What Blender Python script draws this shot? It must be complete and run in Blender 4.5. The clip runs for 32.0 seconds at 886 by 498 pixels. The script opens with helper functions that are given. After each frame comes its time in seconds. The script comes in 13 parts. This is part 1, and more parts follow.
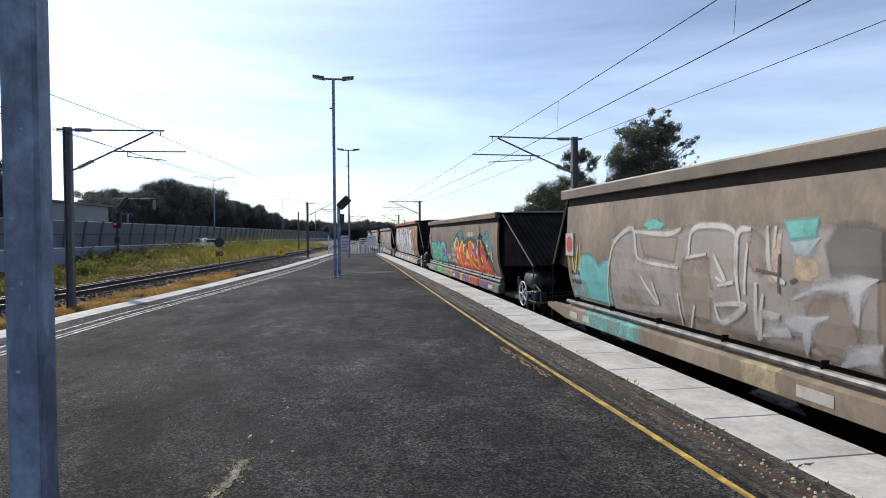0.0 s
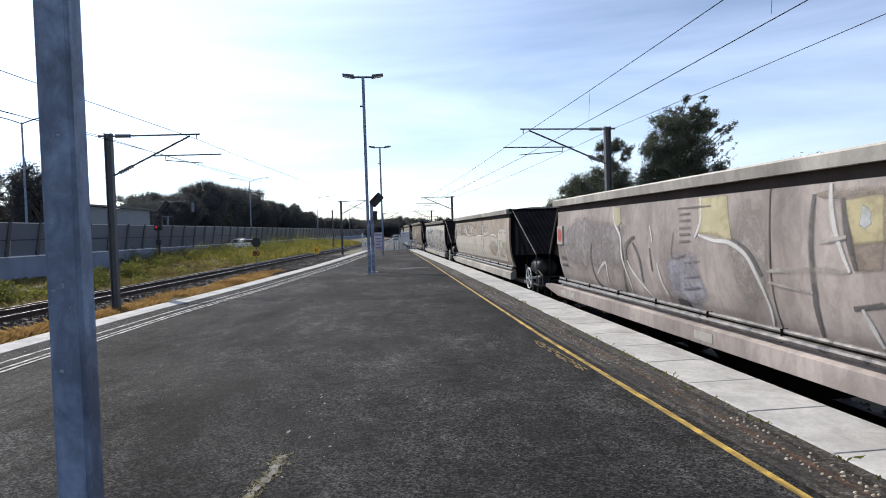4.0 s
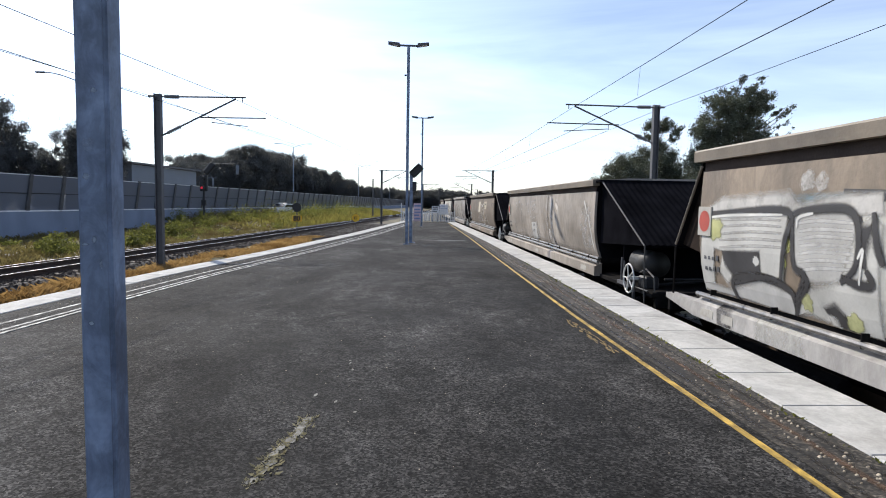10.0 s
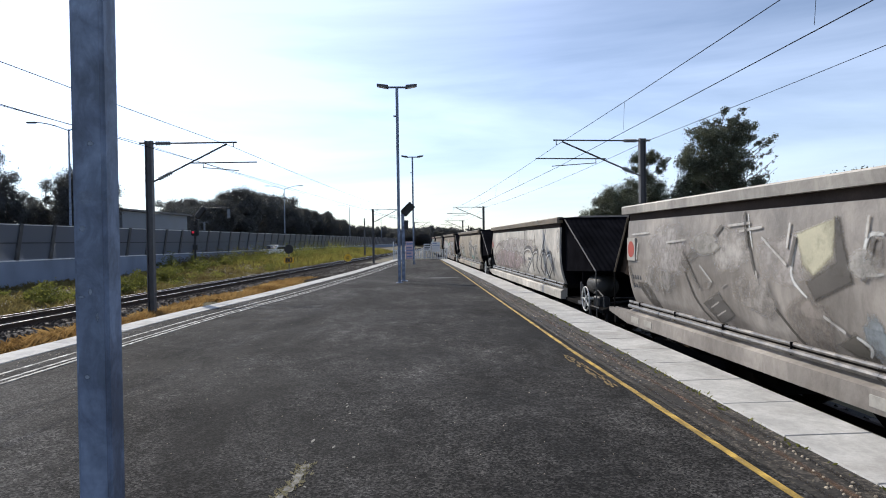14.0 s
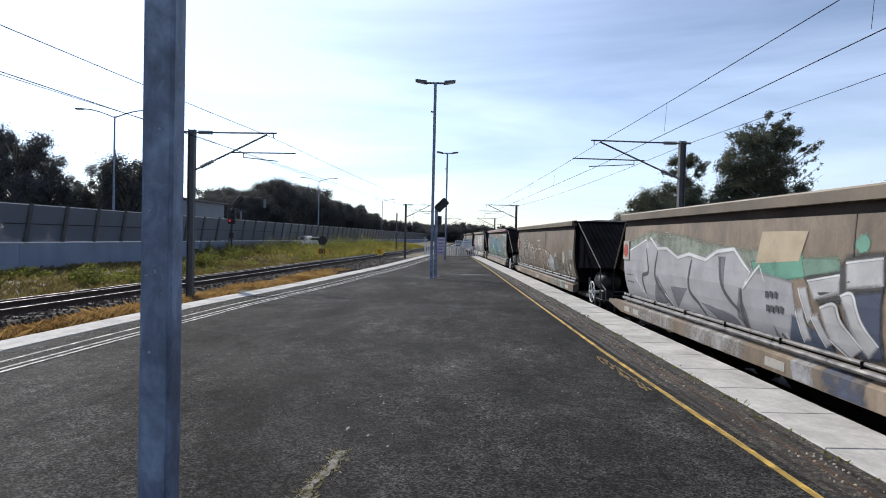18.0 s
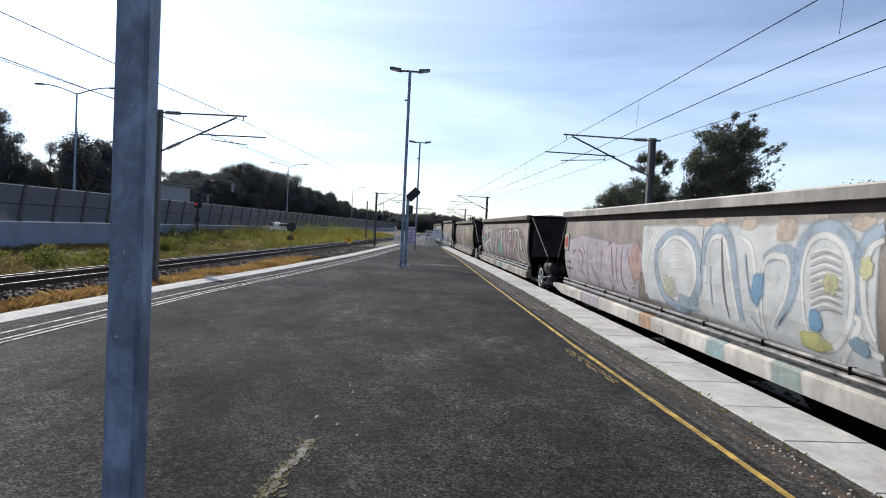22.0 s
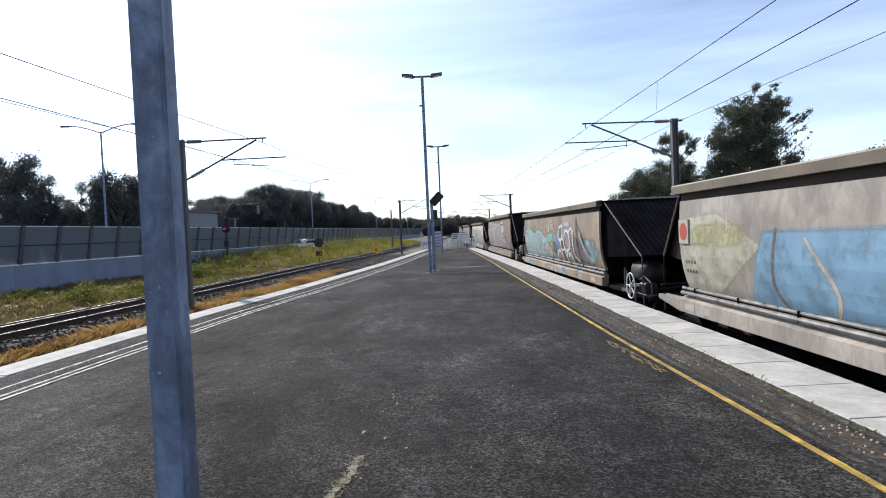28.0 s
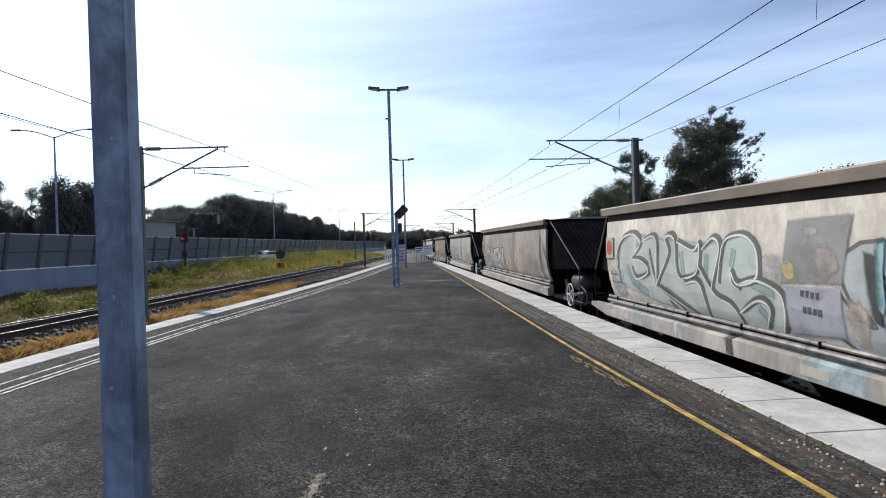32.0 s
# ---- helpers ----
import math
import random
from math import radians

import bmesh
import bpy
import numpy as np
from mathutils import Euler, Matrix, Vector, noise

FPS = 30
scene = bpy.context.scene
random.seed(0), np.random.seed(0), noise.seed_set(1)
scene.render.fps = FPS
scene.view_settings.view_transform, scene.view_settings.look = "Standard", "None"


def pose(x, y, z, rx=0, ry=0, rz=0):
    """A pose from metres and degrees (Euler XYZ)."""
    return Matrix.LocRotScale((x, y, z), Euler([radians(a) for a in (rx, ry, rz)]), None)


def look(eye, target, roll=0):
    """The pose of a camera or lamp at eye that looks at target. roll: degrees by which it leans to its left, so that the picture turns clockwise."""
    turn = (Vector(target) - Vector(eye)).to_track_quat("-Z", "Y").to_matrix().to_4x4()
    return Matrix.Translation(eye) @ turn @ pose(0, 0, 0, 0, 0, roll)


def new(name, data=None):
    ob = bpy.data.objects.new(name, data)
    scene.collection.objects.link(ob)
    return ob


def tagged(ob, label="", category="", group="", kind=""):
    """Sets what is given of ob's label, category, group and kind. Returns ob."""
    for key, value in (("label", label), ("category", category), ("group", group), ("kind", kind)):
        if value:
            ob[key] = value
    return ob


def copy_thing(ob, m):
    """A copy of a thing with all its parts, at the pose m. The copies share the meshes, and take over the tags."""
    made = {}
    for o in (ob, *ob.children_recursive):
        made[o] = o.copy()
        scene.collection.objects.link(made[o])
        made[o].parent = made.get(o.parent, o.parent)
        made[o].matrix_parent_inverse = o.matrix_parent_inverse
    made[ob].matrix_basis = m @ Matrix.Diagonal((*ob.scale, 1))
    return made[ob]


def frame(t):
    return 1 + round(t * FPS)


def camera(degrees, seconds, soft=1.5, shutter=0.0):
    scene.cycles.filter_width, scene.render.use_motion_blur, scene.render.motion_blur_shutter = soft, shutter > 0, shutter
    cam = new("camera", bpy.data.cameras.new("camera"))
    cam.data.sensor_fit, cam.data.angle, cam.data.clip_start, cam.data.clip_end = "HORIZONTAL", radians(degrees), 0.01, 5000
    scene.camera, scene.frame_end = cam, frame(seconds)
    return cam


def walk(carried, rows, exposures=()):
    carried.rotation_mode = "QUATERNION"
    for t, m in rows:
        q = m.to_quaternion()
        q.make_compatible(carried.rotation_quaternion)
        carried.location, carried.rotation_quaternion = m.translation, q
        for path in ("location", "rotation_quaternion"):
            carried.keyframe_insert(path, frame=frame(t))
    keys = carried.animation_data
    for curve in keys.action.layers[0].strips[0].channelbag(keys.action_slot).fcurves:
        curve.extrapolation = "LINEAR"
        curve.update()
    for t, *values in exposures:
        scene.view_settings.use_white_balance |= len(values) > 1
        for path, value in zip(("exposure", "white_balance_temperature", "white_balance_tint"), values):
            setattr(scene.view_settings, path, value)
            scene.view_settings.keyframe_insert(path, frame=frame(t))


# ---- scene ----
cam = camera(72.0, 32.0, soft=1.0)
PATH = [
    (0, (-0.135, -0.18, 1.489), (0.201, 1.791, 1.443), -0.4),
    (0.5, (-0.137, -0.168, 1.481), (0.198, 1.803, 1.429), -0.4),
    (1, (-0.151, -0.162, 1.482), (0.184, 1.809, 1.427), 0.2),
    (1.5, (-0.131, -0.147, 1.484), (0.193, 1.826, 1.43), -0.6),
    (2, (-0.08, -0.141, 1.487), (0.24, 1.832, 1.428), -1.0),
    (2.5, (-0.059, -0.182, 1.512), (0.245, 1.794, 1.445), -1.3),
    (3, (-0.044, -0.149, 1.486), (0.197, 1.836, 1.422), -1.4),
    (3.5, (-0.066, -0.157, 1.484), (0.167, 1.828, 1.424), -1.5),
    (4, (-0.119, -0.167, 1.484), (0.108, 1.819, 1.424), -1.8),
    (4.5, (-0.161, -0.166, 1.487), (0.024, 1.824, 1.425), -1.0),
    (6.5, (-0.097, -0.17, 1.481), (0.005, 1.825, 1.399), -0.2),
    (7, (-0.054, -0.175, 1.482), (0.047, 1.821, 1.402), -0.5),
    (7.5, (-0.006, -0.167, 1.487), (0.097, 1.829, 1.407), -0.5),
    (8, (0.009, -0.172, 1.486), (0.125, 1.822, 1.403), -1.3),
    (8.5, (0.01, -0.175, 1.487), (0.136, 1.819, 1.4), -1.0),
    (9, (-0.035, -0.155, 1.481), (0.009, 1.841, 1.371), -0.1),
    (9.5, (-0.08, -0.138, 1.48), (-0.042, 1.857, 1.337), 0.8),
    (10, (-0.078, -0.129, 1.481), (0.024, 1.863, 1.334), 0.9),
    (10.5, (-0.042, -0.138, 1.481), (0.089, 1.852, 1.341), 0.9),
    (11, (-0.005, -0.148, 1.483), (0.138, 1.843, 1.356), 1.1),
    (11.5, (0.006, -0.14, 1.486), (0.159, 1.852, 1.39), 1.0),
    (12, (-0.015, -0.141, 1.488), (0.153, 1.85, 1.401), 1.2),
    (12.5, (-0.045, -0.139, 1.489), (0.066, 1.856, 1.4), 1.2),
    (13, (-0.052, -0.154, 1.499), (0.026, 1.845, 1.487), 0.3),
    (13.5, (-0.069, -0.152, 1.495), (0.001, 1.847, 1.479), 0.3),
    (14, (-0.095, -0.133, 1.496), (0.032, 1.863, 1.47), -0.8),
    (14.5, (-0.124, -0.127, 1.491), (0.022, 1.867, 1.455), -0.2),
    (16.5, (-0.196, -0.128, 1.487), (-0.012, 1.863, 1.443), 0.7),
    (17, (-0.187, -0.132, 1.489), (-0.011, 1.86, 1.444), 1.1),
    (17.5, (-0.177, -0.137, 1.486), (-0.109, 1.862, 1.444), 1.2),
    (18, (-0.166, -0.162, 1.482), (-0.139, 1.837, 1.445), 1.3),
    (18.5, (-0.147, -0.172, 1.486), (-0.105, 1.827, 1.453), 1.0),
    (19, (-0.149, -0.184, 1.486), (-0.08, 1.814, 1.46), 0.6),
    (19.5, (-0.167, -0.185, 1.486), (-0.081, 1.813, 1.458), 1.5),
    (20, (-0.183, -0.187, 1.484), (-0.081, 1.811, 1.451), 2.3),
    (20.5, (-0.199, -0.175, 1.481), (-0.086, 1.821, 1.438), 2.6),
    (21, (-0.211, -0.162, 1.476), (-0.087, 1.834, 1.418), 2.6),
    (21.5, (-0.213, -0.143, 1.474), (-0.085, 1.852, 1.407), 2.9),
    (22, (-0.201, -0.138, 1.476), (-0.073, 1.857, 1.41), 2.8),
    (22.5, (-0.187, -0.139, 1.473), (-0.066, 1.856, 1.4), 2.4),
    (23, (-0.171, -0.137, 1.477), (-0.094, 1.86, 1.395), 2.2),
    (23.5, (-0.159, -0.152, 1.483), (-0.096, 1.847, 1.44), 2.3),
    (24, (-0.127, -0.144, 1.496), (0.06, 1.846, 1.428), 2.5),
    (24.5, (-0.135, -0.154, 1.502), (-0.005, 1.839, 1.408), 2.3),
    (25, (-0.145, -0.153, 1.502), (-0.054, 1.843, 1.399), 2.1),
    (25.5, (-0.142, -0.138, 1.487), (-0.058, 1.856, 1.361), 2.1),
    (26, (-0.159, -0.12, 1.482), (-0.068, 1.868, 1.286), -1.4),
    (26.5, (-0.182, -0.112, 1.49), (-0.164, 1.887, 1.413), -1.8),
    (28.5, (-0.247, -0.041, 1.48), (-0.203, 1.958, 1.426), -2.7),
    (29, (-0.258, -0.031, 1.476), (-0.215, 1.968, 1.43), -2.4),
    (29.5, (-0.276, -0.039, 1.476), (-0.236, 1.96, 1.437), -1.9),
    (30, (-0.323, -0.009, 1.471), (-0.242, 1.989, 1.434), -1.7),
    (30.5, (-0.338, -0.012, 1.469), (-0.212, 1.984, 1.433), -1.6),
    (31, (-0.333, -0.032, 1.469), (-0.192, 1.963, 1.444), -1.0),
    (31.5, (-0.316, -0.016, 1.47), (-0.163, 1.978, 1.454), -1.6),
    (32, (-0.259, -0.014, 1.479), (-0.098, 1.98, 1.462), -1.7),
]
EXPOSURES = [(0, 0.05), (3, 0.15), (4.5, 0.12), (9, 0.2), (10, 0.3), (12, 0.28), (14, 0.05), (19, 0.0), (21, 0.06), (23, 0.06), (24, 0.06), (26, 0.36), (29, 0.2), (32, 0.1)]
walk(cam, [(t, look(eye, target, roll)) for t, eye, target, roll in PATH], EXPOSURES)


# --- body ---
# ---- world, sun, exposure ----
SUN_AZ, SUN_EL = radians(-35.0), radians(38.0)   # west of the track line, ahead of the camera
world = bpy.data.worlds.new("sky")
scene.world = world
world.use_nodes = True
wn, wl = world.node_tree.nodes, world.node_tree.links
wn.clear()
w_out = wn.new("ShaderNodeOutputWorld")
w_bg = wn.new("ShaderNodeBackground")
sky = wn.new("ShaderNodeTexSky")
sky.sky_type, sky.sun_disc = "NISHITA", False
sky.sun_elevation, sky.sun_rotation = SUN_EL, SUN_AZ
sky.air_density, sky.dust_density, sky.ozone_density = 1.0, 0.25, 2.0
w_co = wn.new("ShaderNodeTexCoord")
w_map = wn.new("ShaderNodeMapping")
w_map.inputs["Rotation"].default_value = (0.0, radians(8), radians(24))
w_map.inputs["Scale"].default_value = (0.8, 0.8, 5.2)
w_no = wn.new("ShaderNodeTexNoise")
w_no.inputs["Scale"].default_value, w_no.inputs["Detail"].default_value = 1.5, 7.0
w_no.inputs["Roughness"].default_value, w_no.inputs["Distortion"].default_value = 0.55, 0.45
w_ramp = wn.new("ShaderNodeValToRGB")
w_ramp.color_ramp.elements[0].position, w_ramp.color_ramp.elements[1].position = 0.36, 0.74
w_ramp.color_ramp.elements[0].color = (0.10, 0.10, 0.10, 1)
w_ramp.color_ramp.elements[1].color = (0.88, 0.88, 0.88, 1)
w_cloud = wn.new("ShaderNodeMix")
w_cloud.data_type = "RGBA"
w_sc = wn.new("ShaderNodeMix")
w_sc.data_type, w_sc.blend_type = "RGBA", "ADD"
w_sc.inputs[0].default_value = 1.0
w_sc.inputs[7].default_value = (3.0, 3.0, 3.12, 1)
w_gain = wn.new("ShaderNodeMix")
w_gain.data_type, w_gain.blend_type = "RGBA", "MULTIPLY"
w_gain.inputs[0].default_value = 1.0
w_gain.inputs[7].default_value = (1.72, 1.69, 1.79, 1)
wl.new(w_co.outputs["Generated"], w_map.inputs["Vector"])
wl.new(w_map.outputs["Vector"], w_no.inputs["Vector"])
wl.new(w_no.outputs["Fac"], w_ramp.inputs["Fac"])
w_soft = wn.new("ShaderNodeHueSaturation")     # thin high haze takes some of the colour out of the clear sky
w_soft.inputs["Saturation"].default_value = 0.86
wl.new(sky.outputs["Color"], w_soft.inputs["Color"])
wl.new(w_soft.outputs["Color"], w_gain.inputs[6])
wl.new(w_gain.outputs[2], w_sc.inputs[6])
w_dot = wn.new("ShaderNodeVectorMath")         # thin cloud glows round the sun
w_dot.operation = "DOT_PRODUCT"
w_dot.inputs[1].default_value = (math.sin(SUN_AZ) * math.cos(SUN_EL), math.cos(SUN_AZ) * math.cos(SUN_EL), math.sin(SUN_EL))
w_near = wn.new("ShaderNodeMapRange")
w_near.inputs["From Min"].default_value, w_near.inputs["From Max"].default_value = 0.66, 0.96
w_near.inputs["To Max"].default_value = 0.75
w_add = wn.new("ShaderNodeMath")
w_add.operation, w_add.use_clamp = "ADD", True
wl.new(w_co.outputs["Generated"], w_dot.inputs[0])
wl.new(w_dot.outputs["Value"], w_near.inputs["Value"])
wl.new(w_ramp.outputs["Color"], w_add.inputs[0])
wl.new(w_near.outputs["Result"], w_add.inputs[1])
wl.new(w_add.outputs[0], w_cloud.inputs[0])
w_clear = wn.new("ShaderNodeMix")
w_clear.data_type, w_clear.blend_type = "RGBA", "MULTIPLY"
w_clear.inputs[0].default_value = 1.0
w_clear.inputs[7].default_value = (1.16, 1.19, 1.3, 1)
wl.new(w_soft.outputs["Color"], w_clear.inputs[6])
wl.new(w_clear.outputs[2], w_cloud.inputs[6])
wl.new(w_sc.outputs[2], w_cloud.inputs[7])
w_sep = wn.new("ShaderNodeSeparateXYZ")
w_low = wn.new("ShaderNodeMapRange")           # cool haze that thins with height
w_low.inputs["From Min"].default_value, w_low.inputs["From Max"].default_value = 0.0, 0.42
w_haze = wn.new("ShaderNodeMix")
w_haze.data_type = "RGBA"
w_haze.inputs[6].default_value, w_haze.inputs[7].default_value = (0.83, 0.86, 0.92, 1), (1.0, 1.0, 1.0, 1)
w_hz = wn.new("ShaderNodeMix")
w_hz.data_type, w_hz.blend_type = "RGBA", "MULTIPLY"
w_hz.inputs[0].default_value = 1.0
wl.new(w_co.outputs["Generated"], w_sep.inputs[0])
wl.new(w_sep.outputs["Z"], w_low.inputs["Value"])
wl.new(w_low.outputs["Result"], w_haze.inputs[0])
wl.new(w_cloud.outputs[2], w_hz.inputs[6])
wl.new(w_haze.outputs[2], w_hz.inputs[7])
wl.new(w_hz.outputs[2], w_bg.inputs["Color"])
wl.new(w_bg.outputs["Background"], w_out.inputs["Surface"])
w_bg.inputs["Strength"].default_value = 0.092
sun = new("sun", bpy.data.lights.new("sun", "SUN"))
sun.data.energy, sun.data.angle, sun.data.color = 4.8, radians(0.55), (1.0, 0.93, 0.82)
sun_dir = Vector((math.sin(SUN_AZ) * math.cos(SUN_EL), math.cos(SUN_AZ) * math.cos(SUN_EL), math.sin(SUN_EL)))
sun.matrix_world = look(sun_dir * 60, (0, 0, 0))


# ---- materials ----
def mat(name, color, rough=0.7, metal=0.0, var=0.25, scale=3.0, fine=60.0, bump=0.15, tint=None, stain=0.0, stain_scale=0.6, spread=0.0, streak=False, rough_var=0.12, spec=0.5):
    """Two scales of noise over a base colour, fine relief, optional stains, downward streaks, and a spread per object or island."""
    m = bpy.data.materials.new(name)
    m.use_nodes = True
    n, l = m.node_tree.nodes, m.node_tree.links
    b = n["Principled BSDF"]
    b.inputs["Metallic"].default_value = metal
    b.inputs["Specular IOR Level"].default_value = spec
    co = n.new("ShaderNodeTexCoord")
    src = co.outputs["Object"]

    def noise_tex(s, detail=4.0, stretch=None):
        t = n.new("ShaderNodeTexNoise")
        t.inputs["Scale"].default_value, t.inputs["Detail"].default_value = s, detail
        if stretch:
            mp = n.new("ShaderNodeMapping")
            mp.inputs["Scale"].default_value = stretch
            l.new(src, mp.inputs["Vector"])
            l.new(mp.outputs["Vector"], t.inputs["Vector"])
        else:
            l.new(src, t.inputs["Vector"])
        return t.outputs["Fac"]

    def mix(fac, a, c, kind="MIX"):
        x = n.new("ShaderNodeMix")
        x.data_type, x.blend_type = "RGBA", kind
        for sock, val in ((0, fac), (6, a), (7, c)):
            if hasattr(val, "is_output"):
                l.new(val, x.inputs[sock])
            elif sock == 0:
                x.inputs[0].default_value = val
            else:
                x.inputs[sock].default_value = (*val, 1)
        return x.outputs[2]

    def ramp(fac, lo, hi):
        r = n.new("ShaderNodeMapRange")
        r.inputs["From Min"].default_value, r.inputs["From Max"].default_value = lo, hi
        l.new(fac, r.inputs["Value"])
        return r.outputs["Result"]

    dark = tuple(c * (1 - var) for c in color)
    light = tuple(min(1, c * (1 + var)) for c in (tint or color))
    big = ramp(noise_tex(scale), 0.3, 0.7)
    small = noise_tex(fine, 3.0)
    col = mix(big, dark, light)
    col = mix(ramp(small, 0.35, 0.75), col, mix(1.0, col, tuple([1 - 0.6 * var] * 3), "MULTIPLY"))
    if stain:
        s = ramp(noise_tex(stain_scale, 6.0, (1, 1, 0.25) if streak else None), 0.5, 0.72)
        k = n.new("ShaderNodeMath")
        k.operation = "MULTIPLY"
        k.inputs[1].default_value = stain
        l.new(s, k.inputs[0])
        col = mix(k.outputs[0], col, mix(1.0, col, (0.38, 0.34, 0.3), "MULTIPLY"))
    if spread:
        info = n.new("ShaderNodeObjectInfo")
        geo = n.new("ShaderNodeNewGeometry")
        add = n.new("ShaderNodeMath")
        l.new(info.outputs["Random"], add.inputs[0])
        l.new(geo.outputs["Random Per Island"], add.inputs[1])
        r = n.new("ShaderNodeMapRange")
        r.inputs["From Max"].default_value = 2.0
        r.inputs["To Min"].default_value, r.inputs["To Max"].default_value = 1 - spread, 1 + spread
        l.new(add.outputs[0], r.inputs["Value"])
        hs = n.new("ShaderNodeHueSaturation")
        l.new(r.outputs["Result"], hs.inputs["Value"])
        l.new(col, hs.inputs["Color"])
        col = hs.outputs["Color"]
    l.new(col, b.inputs["Base Color"])
    rr = n.new("ShaderNodeMapRange")
    rr.inputs["To Min"].default_value, rr.inputs["To Max"].default_value = max(0.03, rough - rough_var), min(1, rough + rough_var)
    l.new(big, rr.inputs["Value"])
    l.new(rr.outputs["Result"], b.inputs["Roughness"])
    if bump:
        bp = n.new("ShaderNodeBump")
        bp.inputs["Strength"].default_value = bump
        bp.inputs["Distance"].default_value = 0.02
        l.new(small, bp.inputs["Height"])
        l.new(bp.outputs["Normal"], b.inputs["Normal"])
    return m


def glow(name, color, strength):
    m = bpy.data.materials.new(name)
    m.use_nodes = True
    b = m.node_tree.nodes["Principled BSDF"]
    b.inputs["Base Color"].default_value = (*color, 1)
    b.inputs["Emission Color"].default_value = (*color, 1)
    b.inputs["Emission Strength"].default_value = strength
    return m


def leafy(name, color, tip):
    """Leaves: two greens by island, light passing through."""
    m = mat(name, color, 0.6, 0, 0.35, 0.5, 9, 0.0, tint=tip, spread=0.45)
    return see_through(m, 0.2)


def see_through(m, share):
    """Thin leaves and blades: part of the light passes through."""
    n, l = m.node_tree.nodes, m.node_tree.links
    b = n["Principled BSDF"]
    t = n.new("ShaderNodeBsdfTranslucent")
    g = n.new("ShaderNodeMix")
    g.data_type, g.blend_type = "RGBA", "MULTIPLY"
    g.inputs[0].default_value = 1.0
    g.inputs[7].default_value = (1.15, 1.1, 0.8, 1)
    l.new(b.inputs["Base Color"].links[0].from_socket, g.inputs[6])
    l.new(g.outputs[2], t.inputs["Color"])
    x = n.new("ShaderNodeMixShader")
    x.inputs[0].default_value = share
    l.new(b.outputs[0], x.inputs[1])
    l.new(t.outputs[0], x.inputs[2])
    l.new(x.outputs[0], n["Material Output"].inputs["Surface"])
    b.inputs["Specular IOR Level"].default_value = 0.15
    return m


ASPHALT = mat("asphalt", (0.028, 0.0275, 0.0278), 0.95, 0, 0.38, 0.7, 24, 0.0, tint=(0.038, 0.037, 0.0367), stain=0.7, stain_scale=0.45, spec=0.13)


def stony(m, scale, light, strength):
    """Exposed stones over a material: pale chips and dark pits by cells, with relief."""
    n, l = m.node_tree.nodes, m.node_tree.links
    b = n["Principled BSDF"]
    co = n.new("ShaderNodeTexCoord")
    vo = n.new("ShaderNodeTexVoronoi")
    vo.inputs["Scale"].default_value = scale
    l.new(co.outputs["Object"], vo.inputs["Vector"])
    sep = n.new("ShaderNodeSeparateColor")
    l.new(vo.outputs["Color"], sep.inputs[0])
    r = n.new("ShaderNodeValToRGB")
    e = r.color_ramp.elements
    e[0].position, e[0].color = 0.0, (0.1, 0.1, 0.105, 1)
    e[1].position, e[1].color = 1.0, (light, light * 0.98, light * 0.94, 1)
    k = e.new(0.55)
    k.color = (0.66, 0.66, 0.66, 1)
    k = e.new(0.9)
    k.color = (1.5, 1.49, 1.46, 1)
    l.new(sep.outputs[0], r.inputs["Fac"])
    x = n.new("ShaderNodeMix")
    x.data_type, x.blend_type = "RGBA", "MULTIPLY"
    x.inputs[0].default_value = 1.0
    l.new(b.inputs["Base Color"].links[0].from_socket, x.inputs[6])
    l.new(r.outputs["Color"], x.inputs[7])
    l.new(x.outputs[2], b.inputs["Base Color"])
    bp = n.new("ShaderNodeBump")
    bp.inputs["Strength"].default_value, bp.inputs["Distance"].default_value = strength, 0.011
    l.new(sep.outputs[1], bp.inputs["Height"])
    l.new(bp.outputs["Normal"], b.inputs["Normal"])


def worn(m, scale, lo, hi, stretch=(1, 1, 1)):
    """Broad pale traffic-worn zones and darker tarry ones."""
    n, l = m.node_tree.nodes, m.node_tree.links
    b = n["Principled BSDF"]
    co = n.new("ShaderNodeTexCoord")
    mp = n.new("ShaderNodeMapping")
    mp.inputs["Scale"].default_value = stretch
    no = n.new("ShaderNodeTexNoise")
    no.inputs["Scale"].default_value, no.inputs["Detail"].default_value = scale, 7.0
    no.inputs["Roughness"].default_value, no.inputs["Distortion"].default_value = 0.62, 0.8
    l.new(co.outputs["Object"], mp.inputs["Vector"])
    l.new(mp.outputs["Vector"], no.inputs["Vector"])
    r = n.new("ShaderNodeMapRange")
    r.inputs["From Min"].default_value, r.inputs["From Max"].default_value = 0.40, 0.60
    r.inputs["To Min"].default_value, r.inputs["To Max"].default_value = lo, hi
    l.new(no.outputs["Fac"], r.inputs["Value"])
    x = n.new("ShaderNodeMix")
    x.data_type, x.blend_type = "RGBA", "MULTIPLY"
    x.inputs[0].default_value = 1.0
    l.new(b.inputs["Base Color"].links[0].from_socket, x.inputs[6])
    l.new(r.outputs["Result"], x.inputs[7])
    l.new(x.outputs[2], b.inputs["Base Color"])


